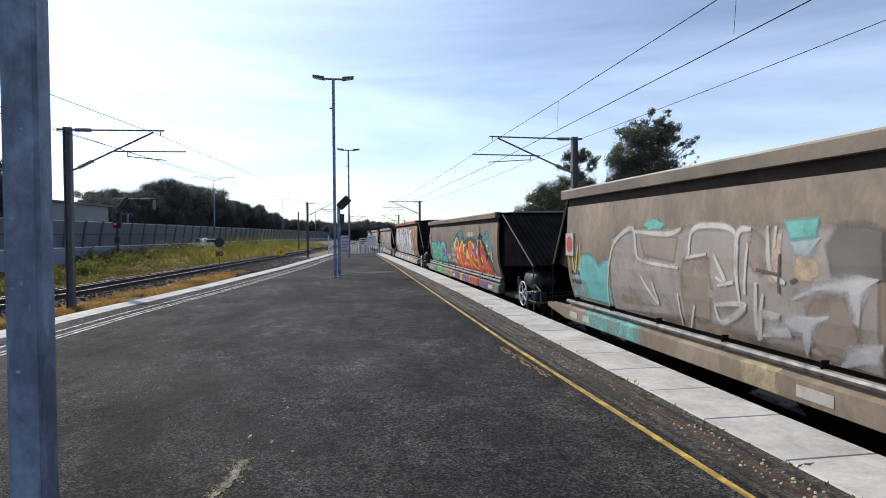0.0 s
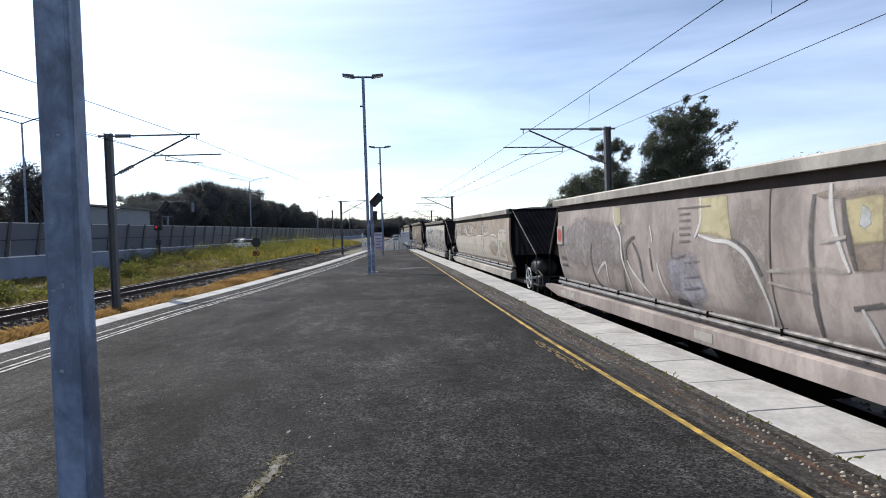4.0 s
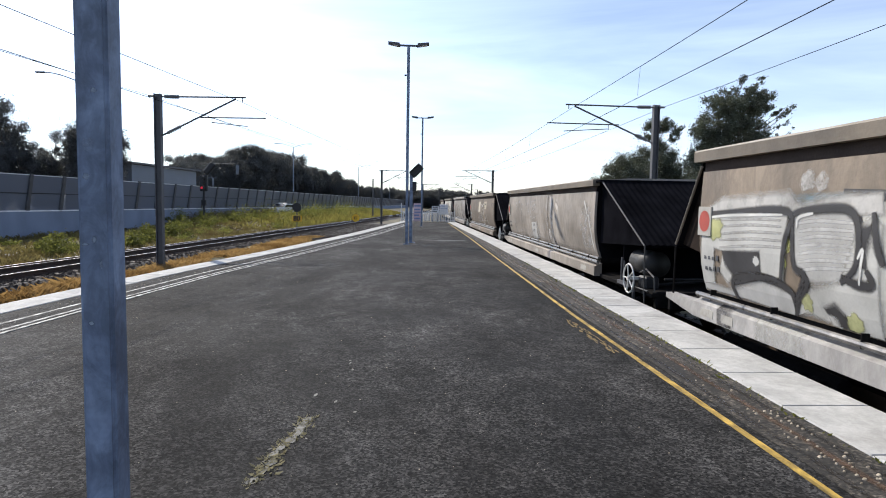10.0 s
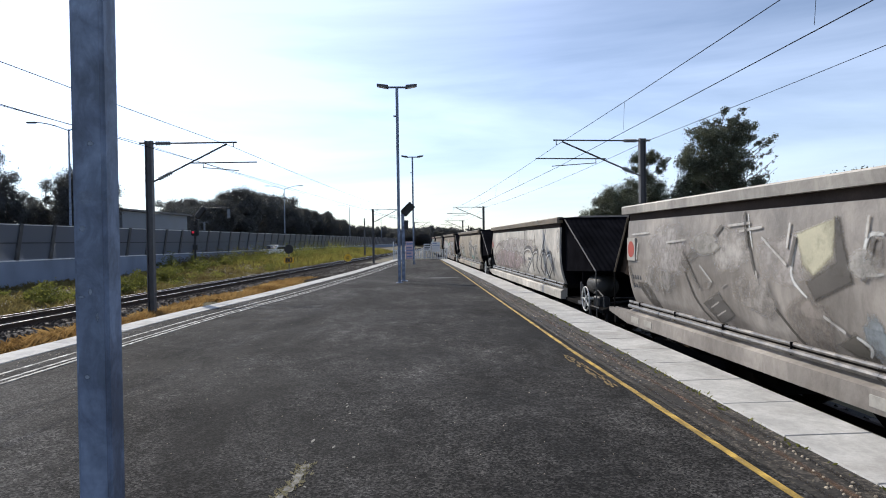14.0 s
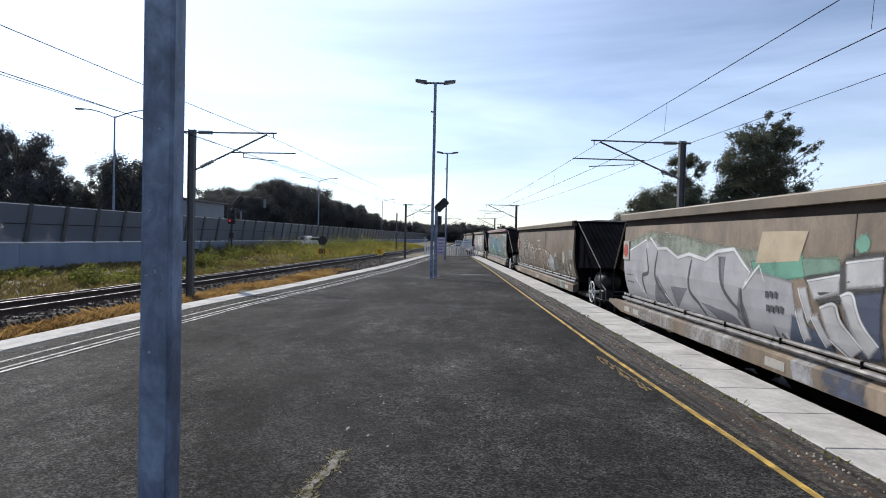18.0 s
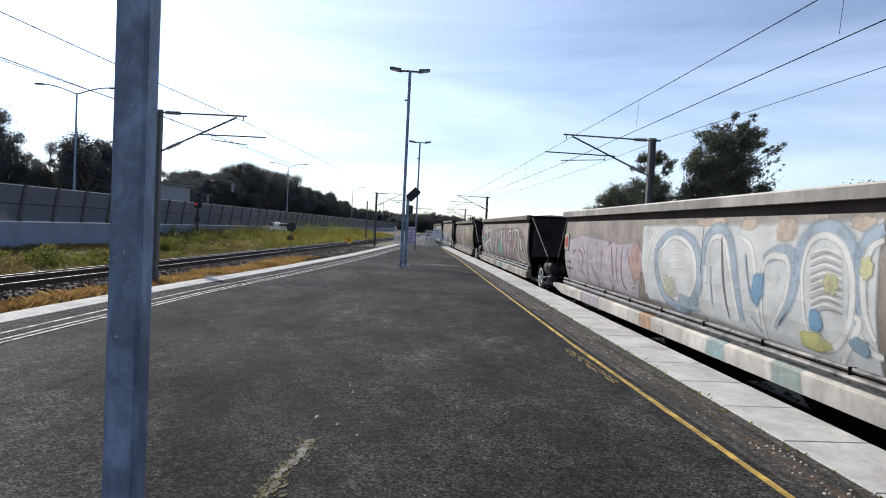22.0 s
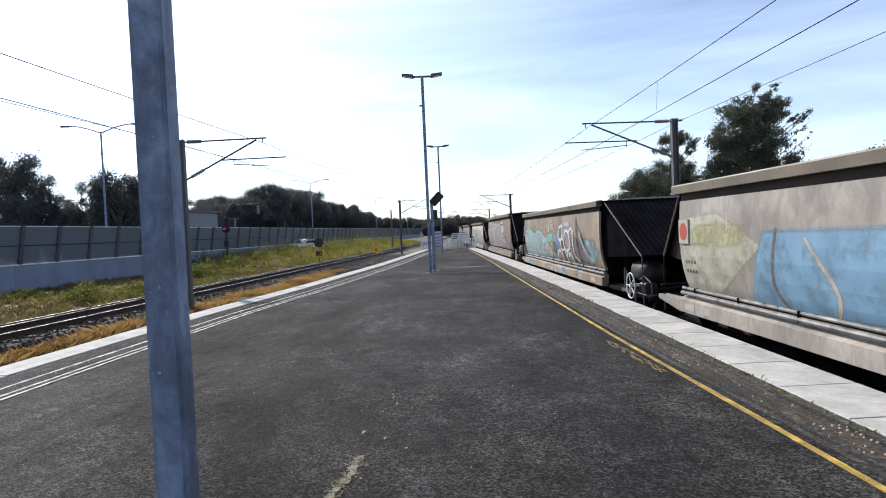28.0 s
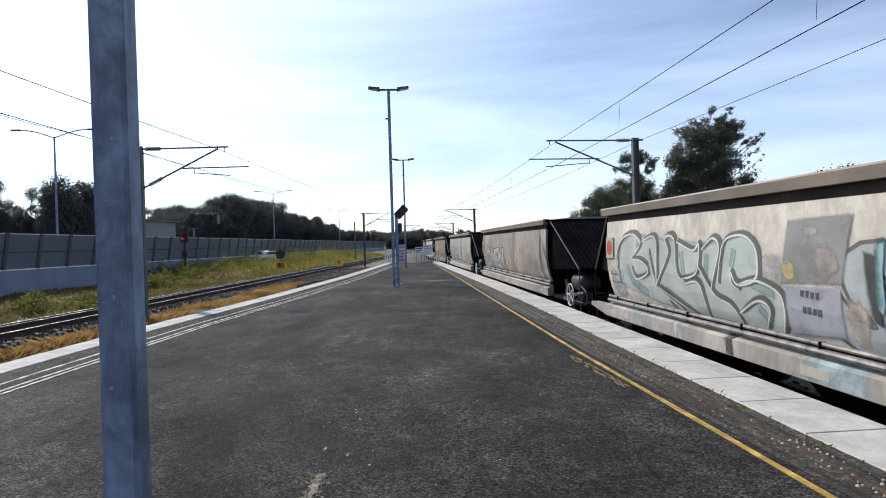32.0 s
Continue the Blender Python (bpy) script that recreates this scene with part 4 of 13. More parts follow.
    part("headstock", bm_box((-1.2, HALF + 0.84, -0.1 + R0), (1.2, HALF + 0.95, 0.18 + R0), 0.02), UNDER, w)
    part("centre_sill", bm_box((-0.22, -HALF - 2.9, -0.2 + R0), (0.22, HALF + 0.9, 0.04 + R0)), UNDER, w)
    for y in (-3.4, 0.0, 3.4):
        part("discharge_chute", prism([(-1.1, 0.3 + R0), (1.1, 0.3 + R0), (0.5, -0.45 + R0), (-0.5, -0.45 + R0)], "y", y - 0.9, y + 0.9), UNDER, w)
    # black plate added so that the space under the hood stays dark
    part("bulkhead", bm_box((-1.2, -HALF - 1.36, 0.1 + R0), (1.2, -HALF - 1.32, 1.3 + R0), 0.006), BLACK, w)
    # air tank and hand brake
    part("air_tank", tube(bm_tube((-0.95, -HALF - 1.55, 0.50 + R0), (-0.95, -HALF - 2.35, 0.50 + R0), 0.22, seg=20), (-0.95, -HALF - 1.49, 0.50 + R0), (-0.95, -HALF - 1.55, 0.50 + R0), 0.13, 0.22, 20), TANK, w, smooth=True)
    part("brake_gear", box(tube(bm_tube((-0.9, -HALF - 2.2, 0.14 + R0), (0.6, -HALF - 2.4, 0.3 + R0), 0.03), (-1.0, -HALF - 2.75, 0.30 + R0), (0.9, -HALF - 2.75, 0.30 + R0), 0.018), (-1.2, -HALF - 2.45, 0.08 + R0), (-0.95, -HALF - 2.1, 0.3 + R0), 0.03), DARK, w)
    hb = bmesh.new()
    c = Vector((-1.37, -HALF - 2.12, 0.24 + R0))
    ring(hb, c, (1, 0, 0), 0.25, 0.0145, 28, 6)
    tube(hb, c - Vector((0.03, 0, 0)), c + Vector((0.2, 0, 0)), 0.035)
    for q in range(5):
        a = 2 * math.pi * q / 5 + 0.3
        tube(hb, c, c + Vector((0, 0.25 * math.sin(a), 0.25 * math.cos(a))), 0.013, seg=6)
    part("brake_wheel", hb, CHROME, w, "white spoked hand-brake wheel", smooth=False)
    part("brake_stand", box(bm_tube(c + Vector((0.1, 0, 0)), c + Vector((0.1, 0.02, -0.42)), 0.03), c + Vector((0.05, 0.1, -0.17)), c + Vector((0.1, 0.75, -0.11))), STEEL, w)
    for y, s in ((-HALF - 2.95, -1), (HALF + 0.95, 1)):
        part("coupler", box(bm_box((-0.1, min(y, y + s * 0.42), -0.12 + R0), (0.1, max(y, y + s * 0.42), 0.04 + R0), 0.02), (-0.17, min(y + s * 0.3, y + s * 0.46), -0.17 + R0), (0.17, max(y + s * 0.3, y + s * 0.46), 0.09 + R0), 0.04), UNDER, w)
        part("brake_hose", bm_tube((-0.45, y, 0.1 + R0), (-0.3, y + s * 0.35, -0.25 + R0), 0.025), UNDER, w)
    bogie(w, -HALF - 0.5)
    bogie(w, HALF - 1.45)
    # white square with a red disc near the trailing end
    x = -side_x(1.33) - 0.014
    pl = part("target_plate", bm_box((x - 0.001, HALF - 0.47, 1.13 + R0), (x + 0.03, HALF - 0.13, 1.50 + R0)), LABEL, w, "white square plate with a red disc")
    part("red_disc", bm_tube((x - 0.003, HALF - 0.30, 1.315 + R0), (x - 0.0005, HALF - 0.30, 1.315 + R0), 0.135, seg=28), RED, pl)
    bm = bmesh.new()
    for q, z in enumerate((0.86, 0.72)):
        for i in range(4):
            y = HALF - 0.28 - 0.1 * i
            box(bm, (-side_x(z) + 0.007, y - 0.026, z - 0.032 + R0), (-side_x(z) + 0.02, y + 0.026, z + 0.032 + R0))
    tagged(part("code_bars", bm, STEEL, w, "dark stencilled code marks"), kind="stuff")
    for y, a in ((-HALF + 0.6, 0.2), (HALF - 0.35, 0.16), (HALF - 0.95, 0.22), (-0.16, 0.2)):
        part("label_plate", bm_box((-1.405, y - a, 0.10 + R0), (-1.398, y + a, 0.20 + R0)), LABEL, w, "small white label plate")
    for o in w.children_recursive:
        kind = o.name.split(".")[0]
        if kind not in ("side_sheet", "coupler", "headstock", "centre_sill", "brake_hose", "bogie_frame", "wheelset", "axle_box"):
            d = 0.65 * cut if kind in ("target_plate", "red_disc", "code_bars") else cut
            for v in o.data.vertices:
                v.co.y -= d * min(1.0, max(0.0, (v.co.y - HALF + 1.6) / 0.9))
    return w


PITCH, SPEED, CENTRE0 = 15.8, 11.30, 20.47     # metres between wagons, metres a second, first wagon's middle at the start
GAIN = [(0.0, 0.32), (2.5, 0.30), (4.5, 0.12), (7.0, -0.06), (22.0, -0.12), (23.0, -0.28), (24.0, -0.05), (26.0, 0.12), (28.5, 0.25), (30.0, 0.50), (32.0, 0.85)]


def ahead(t):
    """How far the train has got ahead of an even speed."""
    for (ta, a), (tb, b) in zip(GAIN, GAIN[1:]):
        if t <= tb:
            return a + (b - a) * (t - ta) / (tb - ta)
    return GAIN[-1][1]


WAGONS = range(-2, 32)


def wagon_pose(k, t):
    s = CENTRE0 + PITCH * k - SPEED * t - ahead(t)
    x0, y0, _ = on_track(s - 6.1)
    x1, y1, _ = on_track(s + 4.2)
    f = 6.1 / 10.3
    return pose(x0 + (x1 - x0) * f, y0 + (y1 - y0) * f, TRACK_RAIL, 0, 0, -math.degrees(math.atan2(x1 - x0, y1 - y0)))


TALL, TALL_F = (-1, 1, 5, 6, 18, 21), 1.115      # wagons with higher sides and a single side pipe


def stretch(z, f):
    return z if z < 0.4 else 0.4 + (z - 0.4) * f


wagon = {}
proto = build_wagon(0.28)
proto_tall = build_wagon(0.36)
pipes = [o for o in proto_tall.children if o.name.startswith("pipe.") or o.name == "pipe"]
for o in pipes[::2]:
    bpy.data.objects.remove(o)
for o in proto_tall.children_recursive:
    if o.name.split(".")[0] in ("side_sheet", "weld_seam", "top_rail", "rail_web", "roof", "end_panel", "slope_sheet", "hood_top", "hood_cheek", "end_cheek", "diagonal_stay"):
        for v in o.data.vertices:
            v.co.z = stretch(v.co.z - R0, TALL_F) + R0
    if o.name.split(".")[0] not in ("coupler", "headstock", "centre_sill", "deck", "brake_hose", "bogie_frame", "wheelset", "axle_box", "side_sheet", "top_rail"):
        for v in o.data.vertices:                # a shorter hood at the leading end
            d = -HALF - 0.30 - v.co.y
            if d > 0:
                v.co.y = -HALF - 0.30 - 0.76 * d
wagon[0], wagon[1] = proto, proto_tall
for k in WAGONS:
    if k not in wagon:
        wagon[k] = copy_thing(proto_tall if k in TALL else proto, wagon_pose(k, 0))


def wagon_part(w, name):
    return [o for o in w.children if o.name.split(".")[0] == name]


def repaint(k, side, sill=None, top=None, label=""):
    w = wagon[k]
    for nm, m in (("side_sheet", side), ("sill", sill or side), ("sill_end", sill or side), ("top_rail", top)):
        for o in wagon_part(w, nm):
            if m:
                o.material_slots[0].link = "OBJECT"
                o.material_slots[0].material = m
    if label:
        tagged(w, label)


# ---- graffiti: painted shapes lying on the wagon sides ----
def dent_at(y, z, sx=-1):
    d = 0.006 * noise.noise((y * 0.9, z * 1.4, sx)) + 0.003 * noise.noise((y * 2.7, z * 2, sx + 3))
    return d * math.sin(math.pi * min(1, max(0, (z - 0.4) / 1.39)))


def on_side(u, z, lift):
    return (-(side_x(z) - 0.012 + dent_at(u, z)) - lift, u, z + R0)


PAINTS = {}


def paint(color, worn=0.35):
    """Sprayed paint that has flaked and faded in patches."""
    key = (color, worn)
    if key in PAINTS:
        return PAINTS[key]
    m = mat("spray_paint", color, 0.6, 0, 0.14, 3.0, 40, 0.0, stain=0.2, stain_scale=2)
    n, l = m.node_tree.nodes, m.node_tree.links
    co = n.new("ShaderNodeTexCoord")
    t = n.new("ShaderNodeTexNoise")
    t.inputs["Scale"].default_value, t.inputs["Detail"].default_value, t.inputs["Roughness"].default_value = 3.2, 9.0, 0.72
    l.new(co.outputs["Object"], t.inputs["Vector"])
    r = n.new("ShaderNodeMapRange")
    r.inputs["From Min"].default_value, r.inputs["From Max"].default_value = 0.22 + 0.32 * worn, 0.40 + 0.42 * worn
    r.inputs["To Min"].default_value, r.inputs["To Max"].default_value = max(0.0, 1 - 1.3 * worn - 0.1), 1.0
    l.new(t.outputs["Fac"], r.inputs["Value"])
    at = n.new("ShaderNodeAttribute")
    at.attribute_name = "cover"
    fine = n.new("ShaderNodeTexNoise")
    fine.inputs["Scale"].default_value, fine.inputs["Detail"].default_value = 55.0, 4.0
    l.new(co.outputs["Object"], fine.inputs["Vector"])
    ad = n.new("ShaderNodeMath")
    ad.operation = "ADD"
    half = n.new("ShaderNodeMath")
    half.operation = "MULTIPLY"
    half.inputs[1].default_value = 0.5
    l.new(fine.outputs["Fac"], half.inputs[0])
    l.new(at.outputs["Fac"], ad.inputs[0])
    l.new(half.outputs[0], ad.inputs[1])
    edge = n.new("ShaderNodeMapRange")
    edge.inputs["From Min"].default_value, edge.inputs["From Max"].default_value = 0.45, 1.1
    l.new(ad.outputs[0], edge.inputs["Value"])
    both = n.new("ShaderNodeMath")
    both.operation = "MULTIPLY"
    l.new(edge.outputs["Result"], both.inputs[0])
    l.new(r.outputs["Result"], both.inputs[1])
    tr = n.new("ShaderNodeBsdfTransparent")
    mx = n.new("ShaderNodeMixShader")
    l.new(both.outputs[0], mx.inputs["Fac"])
    l.new(tr.outputs[0], mx.inputs[1])
    l.new(n["Principled BSDF"].outputs[0], mx.inputs[2])
    l.new(mx.outputs[0], n["Material Output"].inputs["Surface"])
    PAINTS[key] = m
    return m


class Sheet:
    """Collects painted shapes for one wagon, each laid a hair above the last."""
    def __init__(self, k):
        self.w, self.layer, self.rnd, self.f = wagon[k], 0, random.Random(700 + k), TALL_F if k in TALL else 1.0
        self.end = HALF - (0.37 if k in TALL else 0.29)

    def add(self, name, verts, faces, color, worn, cover=None):
        """Flat shapes in (u, z): cut at the bends of the side, then laid on it."""
        lift = 0.0025 + 0.0004 * self.layer
        self.layer += 1
        bm = bmesh.new()
        lay = bm.verts.layers.float.new("cover")
        vs = [bm.verts.new((0, u, z)) for u, z in verts]
        for i, v in enumerate(vs):
            v[lay] = cover[i] if cover else 1.0
        for f in faces:
            try:
                bm.faces.new([vs[i] for i in f])
            except ValueError:
                pass
        for z in [p[1] for p in PROFILE[1:-1]]:
            bmesh.ops.bisect_plane(bm, geom=list(bm.verts) + list(bm.edges) + list(bm.faces), plane_co=(0, 0, z), plane_no=(0, 0, 1))
        us = [v.co.y for v in bm.verts]
        if us:
            step = 4 * HALF / 60
            a = -HALF + math.floor((min(us) + HALF) / step) * step
            while a < max(us):
                bmesh.ops.bisect_plane(bm, geom=list(bm.verts) + list(bm.edges) + list(bm.faces), plane_co=(0, a, 0), plane_no=(0, 1, 0))
                a += step
        for v in bm.verts:
            z = min(1.78, max(0.405, v.co.z))
            u = min(self.end, max(-HALF + 0.01, v.co.y))
            x, y, z = on_side(u, z, lift)
            v.co = (x, y, stretch(z - R0, self.f) + R0)
        bmesh.ops.recalc_face_normals(bm, faces=bm.faces)
        ob = part(name, bm, paint(color, worn), self.w)
        if name in ("paint_dots", "stencil_code") or (name == "spray_line" and len(faces) > 60):
            tagged(ob, kind="stuff")

    def blob(self, u0, u1, z0, z1, color, worn=0.4, wave=0.16, n=30):
        """A sprayed oval with a soft edge."""
        cu, cz, ru, rz = (u0 + u1) / 2, (z0 + z1) / 2, abs(u1 - u0) / 2, (z1 - z0) / 2
        s = self.rnd.random() * 50
        v = []
        for g in (0.66, 1.08):
            for i in range(n):
                a = 2 * math.pi * i / n
                r = g * (1 + wave * 2 * noise.noise((2.1 * math.cos(a), 2.1 * math.sin(a), s)))
                c, q = math.cos(a), math.sin(a)
                e = 0.92
                v.append((cu + ru * r * math.copysign(abs(c) ** e, c), cz + rz * r * math.copysign(abs(q) ** e, q)))
        self.add("spray_patch", v, [tuple(range(n))] + [(i, (i + 1) % n, n + (i + 1) % n, n + i) for i in range(n)], color, worn, [1.0] * n + [0.0] * n)

    def poly(self, pts, color, worn=0.3):
        """A sprayed shape with a fading edge."""
        k = len(pts)
        turn = 1 if sum(pts[i - 1][0] * pts[i][1] - pts[i][0] * pts[i - 1][1] for i in range(k)) > 0 else -1
        rows = []
        for off in (-0.035, 0.03):
            for i in range(k):
                p, a, c = Vector(pts[i]), Vector(pts[i - 1]), Vector(pts[(i + 1) % k])
                d, e = (p - a).normalized(), (c - p).normalized()
                m = Vector((d.y + e.y, -d.x - e.x)) * turn
                rows.append(tuple(p + m * off))
        self.add("spray_patch", rows, [tuple(range(k))] + [(i, (i + 1) % k, k + (i + 1) % k, k + i) for i in range(k)], color, worn, [1.0] * k + [0.0] * k)

    def rect(self, u0, u1, z0, z1, color, worn=0.15, slant=0.0):
        self.add("painted_panel", [(u0, z0), (u1, z0), (u1 + slant, z1), (u0 + slant, z1)], [(0, 1, 2, 3)], color, worn)

    def strokes(self, lines, width, color, worn=0.3, name="spray_line", sharp=False):
        if len(lines) > 1:       # each stroke is its own
            for pts in lines:
                self.strokes([pts], width, color, worn, name, sharp)
                self.layer -= 1
            self.layer += 1
            return
        v, f, cover = [], [], []
        for pts in lines:
            if len(pts) > 2 and not sharp:            # round the corners
                fine = []
                for i in range(len(pts) - 1):
                    p0, p1, p2, p3 = pts[max(0, i - 1)], pts[i], pts[i + 1], pts[min(len(pts) - 1, i + 2)]
                    for s in range(6):
                        t = s / 6
                        fine.append(tuple(0.5 * (2 * p1[c] + (p2[c] - p0[c]) * t + (2 * p0[c] - 5 * p1[c] + 4 * p2[c] - p3[c]) * t * t + (3 * p1[c] - p0[c] - 3 * p2[c] + p3[c]) * t ** 3) for c in (0, 1)))
                pts = fine + [pts[-1]]
            b = len(v)
            for i, (u, z) in enumerate(pts):
                a, c = pts[max(0, i - 1)], pts[min(len(pts) - 1, i + 1)]
                d = Vector((c[0] - a[0], c[1] - a[1]))
                d = d.normalized() if d.length else Vector((1, 0))
                w = width * 0.5 * (0.75 + 0.5 * math.sin(math.pi * i / max(1, len(pts) - 1)))
                for e, full in ((-1.5, 0.0), (-0.35, 1.0), (0.35, 1.0), (1.5, 0.0)):
                    v.append((u + d.y * w * e, z - d.x * w * e))
                    cover.append(full)
            for i in range(len(pts) - 1):
                for j in range(3):
                    f.append((b + 4 * i + j, b + 4 * i + j + 1, b + 4 * i + j + 5, b + 4 * i + j + 4))
        self.add(name, v, f, color, worn, cover)

    def scribble(self, u0, u1, z0, z1, n, width, color, worn=0.4, size=0.35):
        lines = []
        for _ in range(n):
            u, z = self.rnd.uniform(u1, u0), self.rnd.uniform(z0, z1)
            pts = [(u, z)]
            for _ in range(self.rnd.randint(2, 5)):
                u += self.rnd.uniform(-size, size) * 0.6
                z = min(z1, max(z0, z + self.rnd.uniform(-size, size)))
                pts.append((u, z))
            lines.append(pts)
        self.strokes(lines, width, color, worn)

    def dots(self, u0, u1, z0, z1, n, r, color, worn=0.25):
        v, f = [], []
        for _ in range(n):
            u, z, q = self.rnd.uniform(u1, u0), self.rnd.uniform(z0, z1), r * self.rnd.uniform(0.5, 1.2)
            b = len(v)
            v += [(u + 0.8 * q * math.cos(2 * math.pi * i / 12), z + q * math.sin(2 * math.pi * i / 12)) for i in range(12)]
            f.append(tuple(range(b, b + 12)))
        self.add("paint_dots", v, f, color, worn)

    def letters(self, text, u0, u1, z0, z1, offset, bulge, wobble, seed):
        cu = bpy.data.curves.new("letters", "FONT")
        cu.body, cu.fill_mode, cu.resolution_u = text, "FRONT", 3
        cu.offset, cu.space_character = offset, 0.98
        ob = bpy.data.objects.new("letters", cu)
        me = ob.to_mesh()
        vs = [(v.co.x, v.co.y) for v in me.vertices]
        fs = [tuple(p.vertices) for p in me.polygons]
        ob.to_mesh_clear()
        bpy.data.objects.remove(ob)
        return vs, fs

    def word(self, text, u0, u1, z0, z1, fill, line, fat=0.035, edge=0.05, worn=0.3, slant=0.0, wobble=0.12, shine=None):
        """Fat sprayed letters from u0 (far) to u1 (near): outline below, fill above, shine last."""
        base, _ = self.letters(text, 0, 0, 0, 0, fat, 0, 0, 0)
        x0, x1 = min(v[0] for v in base), max(v[0] for v in base)
        y0, y1 = min(v[1] for v in base), max(v[1] for v in base)
        sd = self.rnd.random() * 40

        def lay(vs):
            out = []
            for x, y in vs:
                a, b = (x - x0) / (x1 - x0), (y - y0) / (y1 - y0)
                wv = wobble * noise.noise((a * 3.1 * max(1, len(text) / 4), sd, 0))
                wt = wobble * noise.noise((a * 4.3, sd + 9, b))
                u = u0 + (u1 - u0) * (a + 0.06 * wt) - slant * (b - 0.5)
                z = z0 + (z1 - z0) * (b * (1 + wv) + 0.5 * wv * (1 - b))
                out.append((u, z))
            return out
        if line is not None:
            vs, fs = self.letters(text, 0, 0, 0, 0, fat + edge, 0, 0, 0)
            self.add("graffiti_outline", lay(vs), fs, line, worn)
        if fill is not None:
            vs, fs = self.letters(text, 0, 0, 0, 0, fat, 0, 0, 0)
            self.add("graffiti_letters", lay(vs), fs, fill, worn)
        if shine is not None:
            vs, fs = self.letters(text, 0, 0, 0, 0, fat * 0.2 - 0.012, 0, 0, 0)
            self.add("graffiti_shading", [(u + 0.03, z - 0.03) for u, z in lay(vs)], fs, shine, 0.75)

    def arrow_board(self, u0, u1, z0, z1, text=False):
        """A pale board with an arrow pointing to the leading end."""
        self.rect(u0, u1, z0, z1, (0.5, 0.43, 0.31), 0.12)
        m, h, L = (z0 + z1) / 2 + (0.05 if text else 0), (z1 - z0), u0 - u1
        a = [(u0 - 0.12 * L, m - 0.10 * h), (u0 - 0.62 * L, m - 0.10 * h), (u0 - 0.62 * L, m - 0.26 * h), (u1 + 0.06 * L, m), (u0 - 0.62 * L, m + 0.26 * h), (u0 - 0.62 * L, m + 0.10 * h), (u0 - 0.12 * L, m + 0.10 * h)]
        self.add("arrow_mark", a, [tuple(range(7))], (0.13, 0.12, 0.1), 0.2)
        if text:
            self.word("DIRECTION OF TRAVEL", u0 - 0.05, u1 + 0.05, z0 + 0.03, z0 + 0.12, (0.1, 0.09, 0.08), None, 0.0, 0, 0.1, wobble=0)

    def code(self, u, z, color=(0.36, 0.37, 0.39)):
        """A grey patch with two rows of stencil marks."""
        self.rect(u + 0.32, u - 0.32, z - 0.24, z + 0.24, color, 0.3)
        v, f = [], []
        for r, nn in ((0.09, 4), (-0.09, 5)):
            for i in range(nn):
                b, x = len(v), u + 0.2 - 0.1 * i
                v += [(x, z + r - 0.05), (x - 0.06, z + r - 0.05), (x - 0.06, z + r + 0.05), (x, z + r + 0.05)]
                f.append((b, b + 1, b + 2, b + 3))
        self.add("stencil_code", v, f, (0.05, 0.05, 0.06), 0.3)


WHITE_P, PALE, DARKP, TEAL = (0.62, 0.62, 0.6), (0.46, 0.45, 0.42), (0.035, 0.033, 0.035), (0.06, 0.27, 0.28)


def sill_marks(k, marks):
    """Paint run over the sill, plus painted reflections of lettering: (from, to, colour)."""
    for u0, u1, color in marks:
        bm = bmesh.new()
        lay = bm.verts.layers.float.new("cover")
        rnd = random.Random(int(100 * (u0 + 20 * k)))
        rows = []
        for i, full in ((0, 0.0), (0.18, 1.0), (0.5, 1.0), (0.82, 1.0), (1, 0.0)):
            u, row = u0 + (u1 - u0) * i, []
            for x, z, lean in ((-1.403, 0.062, 0.0), (-1.403, 0.251, 0.12), (-1.262, 0.312, 0.2)):
                v = bm.verts.new((x, u + lean * (rnd.random() - 0.2), z + R0))
                v[lay] = full
                row.append(v)
            rows.append(row)
        for a, b in zip(rows, rows[1:]):
            for j in range(2):
                bm.faces.new((a[j], b[j], b[j + 1], a[j + 1]))
        part("sill_paint", bm, paint(color, 0.5), wagon[k])


def puffs(s, u0, u1, z0, z1, n=5, color=PALE, worn=0.6):
    for i in range(n):
        u, z = s.rnd.uniform(u1, u0), s.rnd.uniform(z0, z1)
        q = s.rnd.uniform(0.1, 0.24)
        s.blob(u + q, u - q, z - q * 0.8, z + q * 0.8, color, worn)


